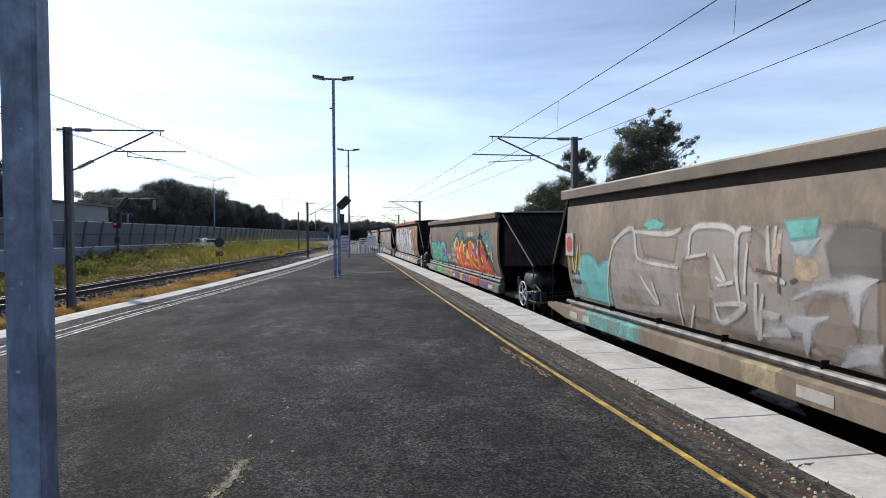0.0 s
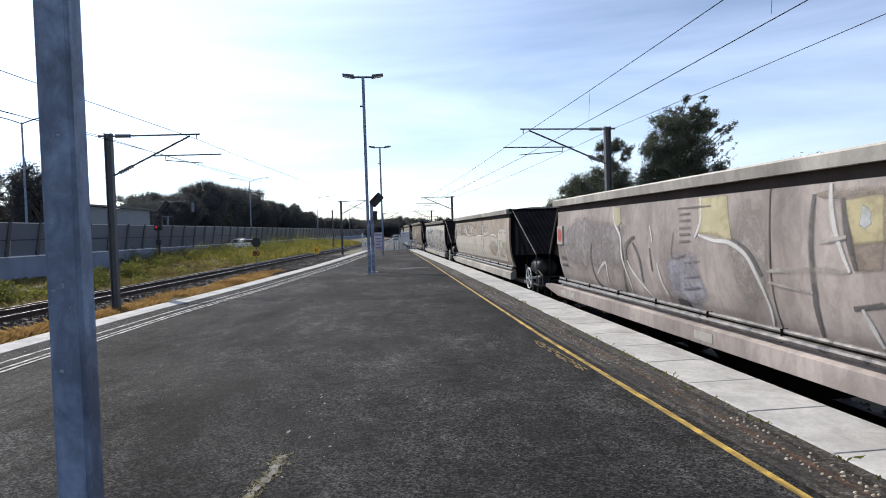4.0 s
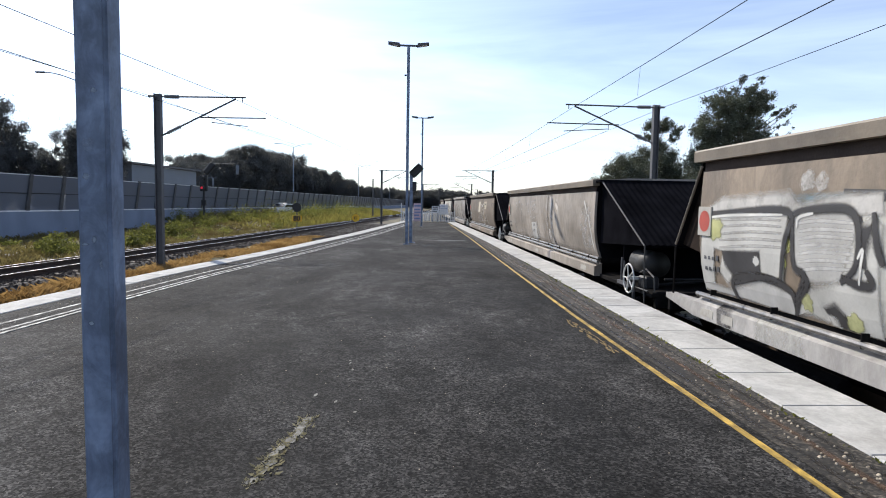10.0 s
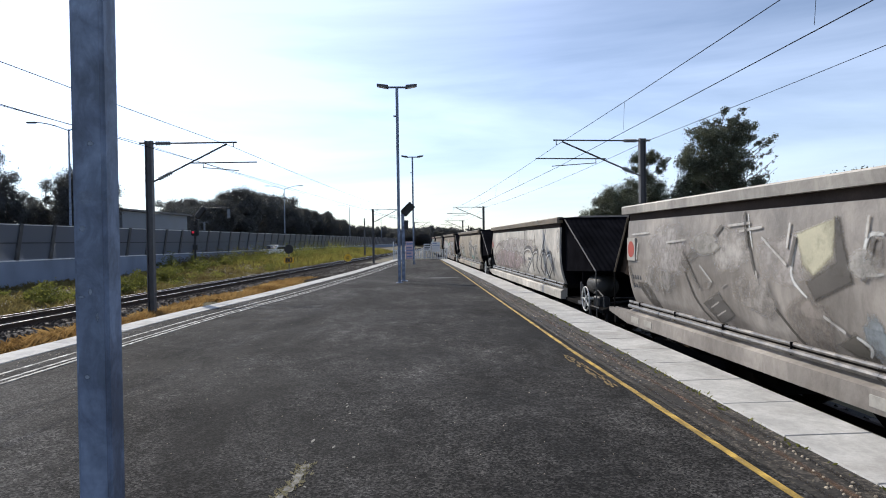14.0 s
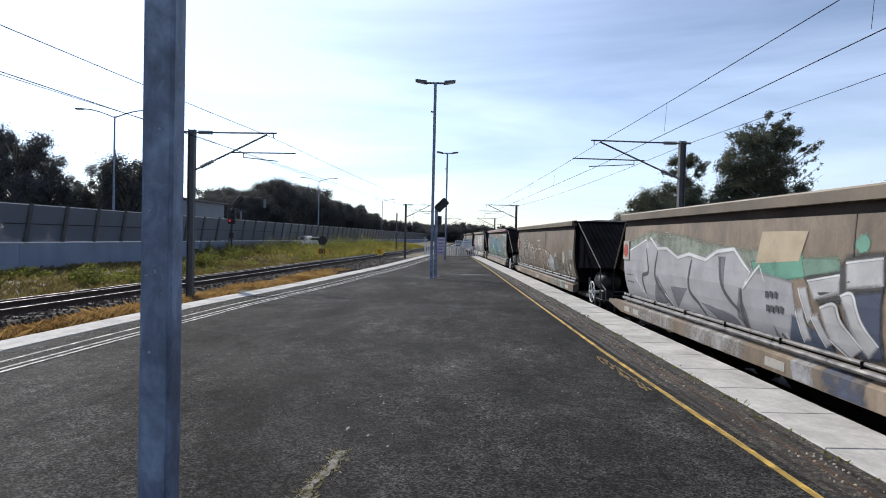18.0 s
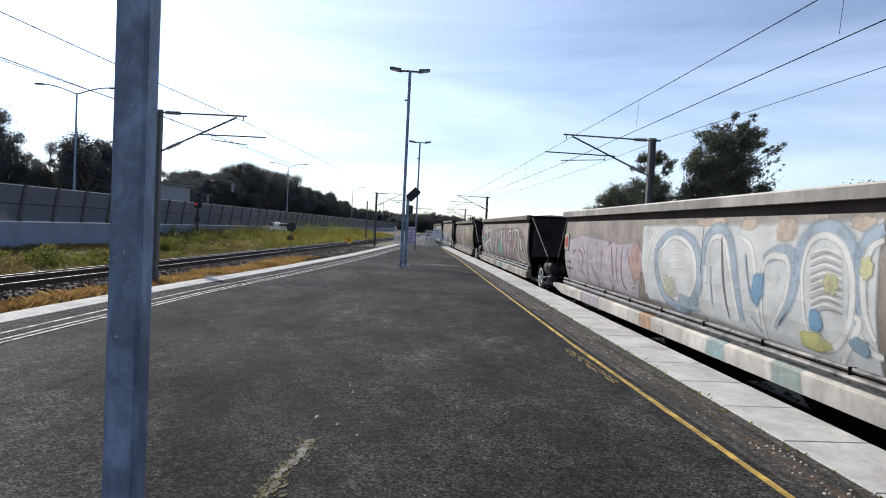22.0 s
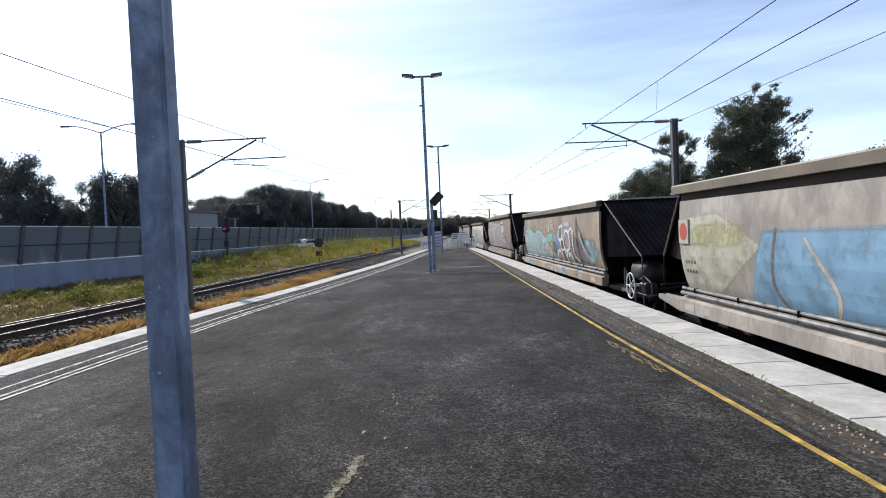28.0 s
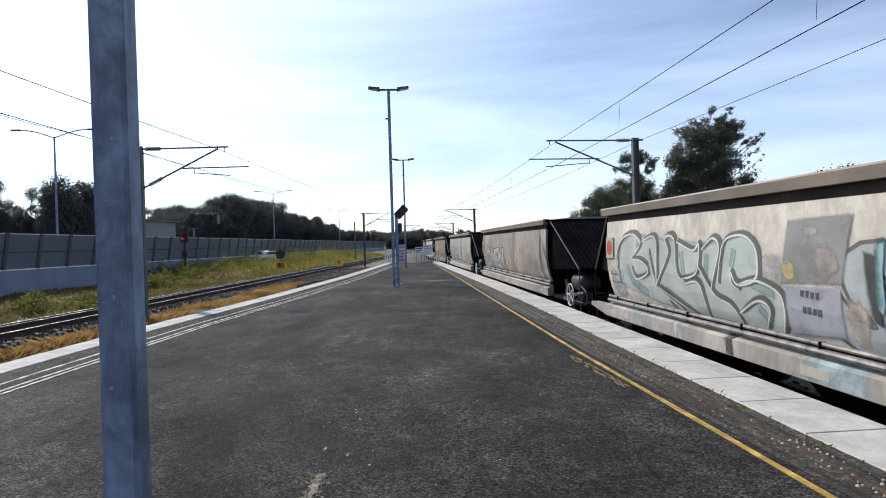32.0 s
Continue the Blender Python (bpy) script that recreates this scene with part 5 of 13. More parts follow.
def graffiti():
    s = Sheet(-1)
    repaint(-1, BROWN)
    s.strokes([[(-1.2, 1.4), (-1.5, 0.9), (-1.4, 0.5)], [(-2.2, 1.45), (-2.9, 1.4), (-3.0, 0.9), (-2.3, 0.8)], [(-3.6, 0.5), (-3.7, 1.4), (-4.4, 1.4)], [(-4.0, 0.95), (-4.6, 0.5)]], 0.07, (0.4, 0.37, 0.34), 0.3)
    s.blob(-2.0, -3.2, 0.5, 1.35, (0.3, 0.28, 0.26), 0.5)
    s.blob(-3.6, -4.8, 0.5, 1.3, (0.13, 0.36, 0.35), 0.55)
    s.poly([(3.64, 1.33), (3.18, 1.42), (1.92, 1.41), (1.7, 1.45), (0.91, 1.42), (0.29, 1.44), (-0.28, 1.43), (-0.77, 1.39), (-0.65, 0.38), (0.3, 0.43), (1.53, 0.5), (3.82, 0.38), (3.74, 0.89)], (0.3, 0.265, 0.24), 0.2)
    s.poly([(4.74, 1.09), (4.4, 1.11), (4.11, 0.95), (3.71, 1.06), (3.85, 0.43), (5.33, 0.45)], (0.13, 0.4, 0.39), 0.2)
    s.blob(5.29, 4.67, 0.38, 0.84, (0.3, 0.36, 0.35), 0.45)
    s.poly([(1.81, 1.11), (1.32, 1.15), (1.3, 0.81), (1.42, 0.52), (1.91, 0.52), (1.89, 0.87)], (0.25, 0.205, 0.17), 0.25)
    s.poly([(2.83, 1.34), (1.92, 1.34), (1.99, 1.07), (2.71, 1.11)], (0.26, 0.215, 0.18), 0.25)
    s.blob(0.72, 0.41, 1.01, 1.41, (0.25, 0.205, 0.17), 0.25)
    s.blob(0.05, -0.54, 0.41, 0.96, (0.25, 0.2, 0.165), 0.2)
    s.blob(2.76, 2.2, 1.41, 1.54, (0.14, 0.42, 0.36), 0.4)
    s.poly([(0.22, 1.47), (-0.17, 1.49), (-0.15, 1.33), (0.16, 1.31)], (0.14, 0.42, 0.38), 0.3)
    s.poly([(0.35, 1.35), (0.24, 1.39), (0.27, 0.97), (0.45, 0.96)], (0.5, 0.38, 0.3), 0.35)
    s.blob(0.13, -0.19, 0.98, 1.24, (0.52, 0.4, 0.27), 0.35)
    s.poly([(0.16, 1.31), (-0.2, 1.34), (-0.08, 1.17), (0.11, 1.2)], (0.36, 0.44, 0.46), 0.3)
    s.poly([(-0.24, 1.29), (-0.38, 1.44), (-0.64, 1.44), (-0.77, 1.39), (-0.78, 1.06), (-0.3, 1.05)], (0.13, 0.12, 0.11), 0.15)
    s.poly([(0.17, 0.85), (-0.1, 1.01), (-0.34, 1.06), (-0.75, 1.07), (-0.6, 0.93), (-0.52, 0.72), (-0.47, 0.79), (-0.44, 0.95), (-0.16, 0.93)], (0.42, 0.41, 0.41), 0.15)
    s.poly([(0.28, 0.71), (-0.26, 0.78), (-0.05, 0.62), (0.1, 0.38), (0.1, 0.59), (0.26, 0.61)], (0.42, 0.41, 0.41), 0.2)
    s.poly([(0.6, 0.75), (0.28, 0.73), (0.41, 0.64), (0.58, 0.64)], (0.42, 0.41, 0.41), 0.2)
    s.poly([(-0.36, 0.55), (-0.72, 0.64), (-0.65, 0.47), (-0.24, 0.39)], (0.42, 0.41, 0.41), 0.2)
    s.poly([(0.56, 0.58), (0.25, 0.65), (0.21, 0.54), (0.68, 0.48)], (0.42, 0.41, 0.41), 0.4)
    s.strokes([[(4.0, 0.41), (3.66, 1.12), (3.43, 1.33), (3.02, 1.44), (2.92, 1.2), (2.79, 1.07), (1.91, 1.02)], [(2.94, 1.4), (2.17, 1.37), (1.85, 1.42)], [(2.82, 0.88), (2.48, 0.6), (2.55, 0.83)], [(1.69, 1.16), (1.64, 1.39), (1.38, 1.45), (0.91, 1.39), (0.86, 1.08)], [(1.75, 1.13), (1.36, 1.18)], [(1.23, 1.18), (1.05, 0.92), (1.21, 0.97)], [(0.86, 0.73), (0.86, 1.34), (0.65, 1.41)], [(0.59, 0.96), (0.68, 0.46), (0.51, 0.87)], [(0.43, 1.43), (0.39, 1.07), (0.21, 0.98)], [(1.98, 0.75), (2.02, 0.38)], [(1.67, 0.66), (1.86, 0.38)], [(1.29, 0.7), (0.78, 0.75), (1.21, 0.54), (1.29, 0.7)], [(0.7, 1.29), (0.77, 0.84)], [(0.32, 1.43), (0.34, 1.25)]], 0.055, (0.5, 0.47, 0.43), 0.25)
    s.strokes([[(1.2, 0.89), (0.92, 0.94)]], 0.055, (0.5, 0.47, 0.43), 0.25)
    s.strokes([[(0.27, 1.21), (0.3, 0.89)], [(0.58, 1.07), (0.3, 1.04)], [(0.15, 0.99), (0.07, 1.02)]], 0.04, (0.09, 0.08, 0.075), 0.2)
    s.strokes([[(5.32, 1.24), (5.26, 0.88)], [(5.14, 1.25), (5.07, 0.81), (4.87, 1.21)], [(4.78, 1.25), (4.79, 0.91)]], 0.04, (0.5, 0.45, 0.08), 0.25)

    s = Sheet(0)
    repaint(0, UMBER, label="brown hopper wagon with red and yellow lettering on teal")
    s.poly([(0.42, 0.44), (0.29, 1.29), (0.02, 1.51), (-0.6, 1.48), (-0.88, 1.6), (-1.25, 1.62), (-1.55, 1.48), (-1.64, 1.35), (-1.99, 1.46), (-2.31, 1.42), (-2.54, 1.35), (-3.07, 1.43), (-3.37, 1.47), (-3.54, 1.4), (-3.94, 1.39), (-4.2, 1.44), (-4.45, 1.55), (-4.67, 1.56), (-4.84, 1.5), (-4.98, 1.34), (-5.04, 1.27), (-5.19, 1.18), (-5.25, 1.16), (-5.27, 0.34), (-2.84, 0.4)], (0.055, 0.2, 0.25), 0.25)
    s.poly([(-2.05, 1.6), (-2.99, 1.59), (-2.98, 1.32), (-2.54, 1.31), (-2.07, 1.51)], (0.4, 0.31, 0.22), 0.35)
    s.blob(-4.21, -4.31, 1.32, 1.41, DARKP, 0.7)
    s.blob(-4.37, -4.53, 1.23, 1.31, DARKP, 0.7)
    s.blob(-2.08, -2.33, 1.28, 1.42, DARKP, 0.7)
    s.blob(-3.24, -3.48, 1.32, 1.45, DARKP, 0.7)
    s.blob(-5.08, -5.17, 0.73, 0.81, DARKP, 0.7)
    s.blob(-0.9, -1.07, 1.31, 1.41, DARKP, 0.7)
    s.strokes([[(-0.12, 0.56), (-0.1, 1.22), (-0.65, 1.47), (-0.99, 1.29), (-1.1, 1.12), (-1.25, 1.25), (-1.52, 1.37), (-1.73, 1.23), (-2.15, 1.23), (-2.2, 1.03), (-2.35, 1.06), (-2.39, 1.26), (-2.6, 1.33), (-2.91, 1.32), (-3.13, 1.25), (-3.37, 1.26), (-3.46, 1.03), (-3.56, 1.18), (-3.66, 1.37), (-3.84, 1.4), (-4.07, 1.35), (-4.14, 1.24), (-4.37, 1.16), (-4.55, 1.06), (-4.63, 0.95), (-4.61, 0.84), (-4.79, 0.87), (-4.99, 0.81), (-5.11, 0.67), (-5.07, 0.53), (-5.17, 0.53), (-5.29, 0.46)]], 0.17, DARKP, 0.1)
    s.poly([(0.0, 0.53), (0.02, 1.19), (-0.54, 1.45), (-0.89, 1.26), (-1.0, 1.1), (-1.16, 1.22), (-1.43, 1.35), (-1.65, 1.2), (-2.08, 1.21), (-2.13, 1.0), (-2.28, 1.03), (-2.32, 1.24), (-2.54, 1.31), (-2.85, 1.29), (-3.08, 1.23), (-3.32, 1.24), (-3.41, 1.01), (-3.51, 1.16), (-3.62, 1.35), (-3.79, 1.38), (-4.03, 1.33), (-4.1, 1.22), (-4.34, 1.15), (-4.52, 1.04), (-4.59, 0.93), (-4.58, 0.82), (-4.76, 0.86), (-4.96, 0.79), (-5.09, 0.65), (-5.04, 0.52), (-5.15, 0.51), (-5.27, 0.44), (-5.27, 0.36), (-4.4, 0.35), (-3.45, 0.37), (-2.1, 0.38), (-0.0, 0.43)], (0.72, 0.47, 0.03), 0.06)
    s.poly([(-0.11, 0.44), (-0.14, 1.08), (-0.55, 1.37), (-0.81, 1.21), (-0.96, 0.73), (-1.03, 0.43)], (0.58, 0.07, 0.035), 0.08)
    s.poly([(-0.37, 1.15), (-0.55, 1.33), (-0.79, 1.2), (-0.84, 1.04), (-0.59, 1.13), (-0.37, 1.02)], (0.15, 0.075, 0.22), 0.2)
    s.poly([(-0.36, 0.68), (-0.61, 0.96), (-0.74, 0.66), (-0.56, 0.72)], (0.72, 0.47, 0.03), 0.08)
    s.poly([(-1.14, 0.43), (-1.06, 0.93), (-1.21, 1.15), (-1.44, 1.27), (-1.55, 1.12), (-1.61, 0.94), (-1.83, 1.13), (-2.06, 1.17), (-2.07, 0.99), (-1.9, 0.78), (-2.19, 0.75), (-2.43, 0.57), (-2.4, 0.41)], (0.58, 0.07, 0.035), 0.08)
    s.poly([(-1.67, 0.92), (-1.76, 1.12), (-2.06, 1.16), (-2.04, 0.99), (-1.87, 0.81), (-1.64, 0.74)], (0.15, 0.075, 0.22), 0.2)
    s.strokes([[(-1.55, 1.14), (-1.67, 0.92), (-1.9, 0.93)], [(-1.47, 0.52), (-1.71, 0.62), (-2.1, 0.57)]], 0.05, (0.72, 0.47, 0.03), 0.1)
    s.poly([(-2.47, 0.4), (-2.5, 0.74), (-2.33, 0.93), (-2.36, 1.19), (-2.61, 1.26), (-2.85, 1.25), (-3.05, 1.08), (-3.17, 1.22), (-3.3, 1.21), (-3.38, 1.01), (-3.52, 0.82), (-3.52, 0.44)], (0.58, 0.07, 0.035), 0.08)
    s.poly([(-2.75, 1.18), (-3.08, 1.02), (-3.18, 1.2), (-3.29, 1.21), (-3.38, 0.99), (-3.47, 0.79), (-3.24, 0.81), (-3.04, 0.97), (-2.87, 0.9)], (0.15, 0.075, 0.22), 0.2)
    s.strokes([[(-2.69, 0.84), (-2.91, 0.95), (-3.09, 0.89), (-3.24, 0.77), (-3.47, 0.76)], [(-2.55, 0.78), (-2.77, 0.66), (-3.1, 0.53), (-3.45, 0.52)], [(-2.98, 1.23), (-3.11, 1.1), (-3.17, 1.23)]], 0.06, (0.72, 0.47, 0.03), 0.1)
    s.poly([(-3.09, 0.66), (-3.33, 0.68), (-3.4, 0.6), (-3.2, 0.58)], DARKP, 0.1)
    s.poly([(-3.58, 0.4), (-3.56, 0.82), (-3.59, 1.18), (-3.7, 1.32), (-3.94, 1.29), (-4.03, 1.19), (-4.3, 1.12), (-4.48, 1.01), (-4.54, 0.89), (-4.47, 0.75), (-4.72, 0.8), (-4.92, 0.76), (-5.04, 0.64), (-5.01, 0.43)], (0.58, 0.07, 0.035), 0.08)
    s.poly([(-3.63, 1.15), (-3.71, 1.3), (-3.94, 1.27), (-4.06, 1.17), (-3.9, 1.14), (-3.78, 0.98), (-3.65, 0.86)], (0.15, 0.075, 0.22), 0.2)
    s.poly([(-4.25, 1.11), (-4.47, 1.0), (-4.52, 0.88), (-4.4, 0.94), (-4.3, 1.02)], (0.15, 0.075, 0.22), 0.25)
    s.poly([(-4.82, 0.76), (-4.93, 0.74), (-5.02, 0.64), (-4.98, 0.53), (-4.9, 0.65)], (0.15, 0.075, 0.22), 0.25)
    s.poly([(-3.93, 0.56), (-3.87, 0.76), (-3.95, 0.9), (-4.11, 0.85), (-4.16, 0.72), (-4.09, 0.62)], (0.72, 0.47, 0.03), 0.08)
    s.poly([(-3.96, 0.63), (-3.93, 0.74), (-3.98, 0.81), (-4.06, 0.72), (-4.03, 0.64)], DARKP, 0.1)
    s.poly([(-3.98, 0.47), (-4.19, 0.43), (-4.52, 0.52), (-4.46, 0.41), (-4.23, 0.38)], (0.72, 0.47, 0.03), 0.08)
    s.strokes([[(-4.54, 0.89), (-4.48, 0.75), (-4.63, 0.81)], [(-3.5, 0.92), (-3.56, 0.77), (-3.55, 0.44)]], 0.05, (0.72, 0.47, 0.03), 0.1)
    s.poly([(-4.76, 1.36), (-4.79, 1.24), (-4.9, 1.21), (-4.79, 1.16), (-4.77, 1.04), (-4.74, 1.15), (-4.63, 1.19), (-4.74, 1.24)], (0.72, 0.47, 0.03), 0.06)
    s.poly([(-4.93, 1.1), (-4.95, 1.02), (-5.02, 1.0), (-4.96, 0.97), (-4.95, 0.91), (-4.93, 0.97), (-4.85, 0.99), (-4.92, 1.02)], (0.72, 0.47, 0.03), 0.06)
    s.strokes([[(-5.25, 1.02), (-5.16, 1.01), (-5.18, 0.83), (-5.26, 0.83)], [(-5.17, 0.92), (-5.26, 0.93)]], 0.05, (0.72, 0.47, 0.03), 0.1)
    s.dots(-0.8, -4.8, 0.55, 1.1, 12, 0.09, (0.2, 0.07, 0.2), 0.5)
    s.blob(5.1, 1.2, 0.42, 1.25, (0.3, 0.28, 0.29), 0.5)
    s.word("EMC", 4.85, 1.55, 0.44, 1.18, (0.09, 0.4, 0.2), (0.045, 0.07, 0.3), 0.07, 0.055, 0.12, wobble=0.18, shine=(0.06, 0.42, 0.42))
    s.word("EMC", 1.35, 0.45, 0.55, 0.85, (0.5, 0.5, 0.5), None, 0.01, 0, 0.3)
    s.code(0.05, 0.82)

    s = Sheet(1)
    base1 = wagon_paint("orange_faded_wagon_paint", (0.27, 0.15, 0.105), (0.34, 0.2, 0.14))
    red1 = wagon_paint("faded_red_rail_paint", (0.27, 0.08, 0.065), (0.33, 0.115, 0.09))
    repaint(1, base1, sill=wagon_paint("silvered_sill_paint", (0.34, 0.335, 0.33), (0.42, 0.41, 0.4)), top=red1, label="orange hopper wagon with huge silver lettering")
    s.poly([(0.94, 1.8), (-1.32, 1.8), (-3.15, 1.8), (-3.58, 1.8), (-3.71, 1.63), (-3.16, 1.58), (-2.38, 1.66), (-1.8, 1.53), (0.14, 1.52)], (0.5, 0.35, 0.23), 0.35)
    s.poly([(-3.34, 1.8), (-4.08, 1.8), (-4.09, 1.71), (-3.65, 1.63)], (0.36, 0.22, 0.17), 0.35)
    s.poly([(-3.06, 1.39), (-3.42, 1.54), (-3.7, 1.67), (-4.09, 1.73), (-4.09, 0.93), (-3.76, 0.92), (-3.48, 1.01), (-3.25, 1.18)], (0.55, 0.26, 0.035), 0.15)
    s.poly([(3.85, 1.66), (2.86, 1.77), (2.41, 1.8), (1.86, 1.69), (1.27, 1.8), (0.44, 1.8), (0.15, 1.66), (-0.1, 1.8), (-0.65, 1.8), (-1.07, 1.77), (-1.38, 1.79), (-1.68, 1.67), (-1.78, 1.45), (-2.16, 1.39), (-2.29, 1.52), (-2.46, 1.68), (-2.78, 1.76), (-3.15, 1.75), (-3.35, 1.63), (-3.2, 1.44), (-3.2, 1.31), (-3.36, 1.15), (-3.7, 0.92), (-4.09, 0.92), (-3.96, 0.38), (-2.98, 0.38), (-1.08, 0.38), (4.53, 0.38)], (0.54, 0.55, 0.56), 0.08)
    s.blob(-2.37, -3.29, 1.58, 1.74, (0.5, 0.45, 0.38), 0.5)
    s.strokes([[(-2.19, 1.41), (-2.25, 1.61), (-2.54, 1.72), (-3.01, 1.77), (-3.3, 1.67)]], 0.14, (0.2, 0.19, 0.18), 0.45)
    s.blob(-2.22, -2.4, 1.4, 1.67, (0.36, 0.46, 0.46), 0.25)
    s.strokes([[(-2.17, 1.44), (-2.4, 1.46)], [(-2.15, 1.39), (-2.39, 1.41)]], 0.03, (0.05, 0.055, 0.065), 0.1)
    s.poly([(-2.15, 1.36), (-2.41, 1.42), (-2.35, 1.11), (-2.35, 0.83), (-2.28, 0.96), (-2.24, 1.16)], (0.1, 0.105, 0.11), 0.15)
    s.poly([(-3.1, 1.39), (-3.22, 1.5), (-3.42, 1.51), (-3.58, 1.53), (-3.62, 1.4), (-3.36, 1.42), (-3.22, 1.37), (-3.33, 1.22), (-3.5, 1.08), (-3.73, 0.97), (-3.63, 0.9), (-3.42, 1.01), (-3.22, 1.18), (-3.13, 1.32)], (0.05, 0.055, 0.065), 0.08)
    s.strokes([[(-3.13, 1.36), (-3.18, 1.25), (-3.3, 1.11), (-3.48, 0.98), (-3.63, 0.91), (-3.64, 0.83), (-3.54, 0.7)]], 0.035, (0.68, 0.68, 0.67), 0.05)
    s.poly([(-3.63, 0.91), (-3.72, 0.93), (-3.92, 0.96), (-4.09, 0.95), (-4.08, 0.86), (-3.9, 0.86), (-3.71, 0.83), (-3.6, 0.7), (-3.5, 0.62), (-3.55, 0.73), (-3.66, 0.84)], (0.05, 0.055, 0.065), 0.08)
    s.strokes([[(-2.39, 1.37), (-2.64, 1.47), (-2.92, 1.46), (-3.11, 1.37)]], 0.03, (0.14, 0.14, 0.15), 0.2)
    s.poly([(-2.9, 0.69), (-3.09, 0.77), (-3.32, 0.77), (-3.56, 0.67), (-3.42, 0.68), (-3.3, 0.64), (-3.22, 0.55), (-3.11, 0.6), (-3.1, 0.69)], (0.05, 0.055, 0.065), 0.05)
    s.poly([(-3.1, 0.62), (-3.26, 0.6), (-3.32, 0.5), (-3.27, 0.43), (-3.14, 0.44), (-3.07, 0.52)], (0.05, 0.055, 0.065), 0.05)
    s.poly([(-3.13, 0.6), (-3.23, 0.55), (-3.24, 0.49), (-3.13, 0.5)], (0.36, 0.46, 0.46), 0.05)
    s.poly([(-2.95, 0.82), (-3.08, 0.89), (-3.28, 0.88), (-3.34, 0.82), (-3.17, 0.84), (-3.03, 0.8)], (0.05, 0.055, 0.065), 0.05)
    s.strokes([[(-2.96, 0.76), (-3.1, 0.82), (-3.31, 0.81)]], 0.03, (0.68, 0.68, 0.67), 0.05)
    s.strokes([[(-3.83, 0.74), (-3.97, 0.8), (-4.08, 0.82)]], 0.05, (0.05, 0.055, 0.065), 0.1)
    s.strokes([[(-3.85, 0.72), (-4.07, 0.79)]], 0.03, (0.68, 0.68, 0.67), 0.08)
    s.strokes([[(-3.62, 1.31), (-3.7, 1.32), (-3.65, 1.23), (-3.61, 1.18), (-3.72, 1.2)], [(-3.77, 1.31), (-3.88, 1.34), (-3.91, 1.26), (-3.81, 1.23), (-3.77, 1.31)], [(-3.66, 1.11), (-3.91, 1.16)], [(-3.85, 1.56), (-3.87, 1.37), (-3.97, 1.43), (-3.92, 1.54), (-3.86, 1.56)], [(-4.01, 1.41), (-3.99, 1.54), (-4.09, 1.57)], [(-3.87, 1.34), (-4.1, 1.4)], [(-4.02, 1.31), (-4.1, 1.35)]], 0.035, (0.06, 0.05, 0.05), 0.15)
    s.strokes([[(2.27, 1.75), (1.85, 1.6), (1.55, 1.31), (1.62, 1.06)], [(1.48, 1.19), (1.24, 1.07), (0.97, 0.88), (0.98, 0.45)], [(2.83, 1.4), (2.57, 0.76), (2.51, 0.47)], [(1.39, 1.8), (1.55, 1.46), (0.41, 1.49), (0.2, 1.77)], [(0.55, 1.15), (0.24, 0.94), (-0.11, 0.72), (0.19, 0.67)], [(0.41, 1.03), (0.24, 0.73), (0.21, 0.45)], [(0.16, 1.77), (0.19, 1.45), (-0.04, 1.38)], [(-0.52, 1.36), (-0.67, 1.12), (-1.15, 0.77), (-1.14, 0.49), (-1.1, 0.38)], [(-0.73, 1.68), (-1.06, 1.79), (-1.5, 1.71), (-1.72, 1.47)], [(-1.8, 1.36), (-2.13, 1.38), (-2.24, 1.18), (-2.34, 1.02), (-1.95, 0.88)], [(-1.68, 1.06), (-1.86, 0.82), (-1.93, 0.72)], [(-2.28, 0.96), (-2.29, 0.83), (-2.05, 0.78)]], 0.065, (0.05, 0.055, 0.065), 0.12)
    s.strokes([[(-2.23, 0.72), (-2.39, 0.56), (-2.53, 0.43), (-2.49, 0.38)]], 0.065, (0.05, 0.055, 0.065), 0.12)
    s.strokes([[(2.38, 1.73), (1.96, 1.58), (1.65, 1.28), (1.72, 1.03)], [(1.58, 1.16), (1.33, 1.04), (1.07, 0.85), (1.1, 0.41)], [(2.95, 1.37), (2.7, 0.73), (2.67, 0.43)], [(1.48, 1.79), (1.65, 1.43), (0.49, 1.47), (0.27, 1.75)], [(0.63, 1.12), (0.33, 0.91), (-0.02, 0.7), (0.27, 0.64)], [(0.49, 1.01), (0.32, 0.71), (0.31, 0.41)], [(0.23, 1.75), (0.26, 1.43), (0.03, 1.36)], [(-0.46, 1.34), (-0.61, 1.1), (-1.09, 0.74), (-1.07, 0.46), (-1.05, 0.38)], [(-0.67, 1.66), (-1.01, 1.77), (-1.46, 1.7), (-1.68, 1.45)], [(-1.76, 1.34), (-2.09, 1.36), (-2.21, 1.16), (-2.3, 1.0), (-1.91, 0.86)], [(-1.64, 1.04), (-1.81, 0.8), (-1.88, 0.7)], [(-2.24, 0.94), (-2.25, 0.81), (-2.01, 0.76)]], 0.022, (0.68, 0.68, 0.67), 0.08)
    s.strokes([[(-2.18, 0.7), (-2.34, 0.53), (-2.49, 0.41), (-2.46, 0.38)]], 0.022, (0.68, 0.68, 0.67), 0.08)
    s.strokes([[(-1.12, 1.36), (-1.29, 1.49), (-1.58, 1.53), (-1.82, 1.44)], [(-1.27, 0.75), (-1.28, 0.61), (-1.45, 0.72), (-1.5, 0.57), (-1.66, 0.57)], [(-2.06, 1.26), (-2.22, 1.2)], [(-2.09, 0.73), (-2.15, 0.52)]], 0.025, (0.12, 0.12, 0.13), 0.2)
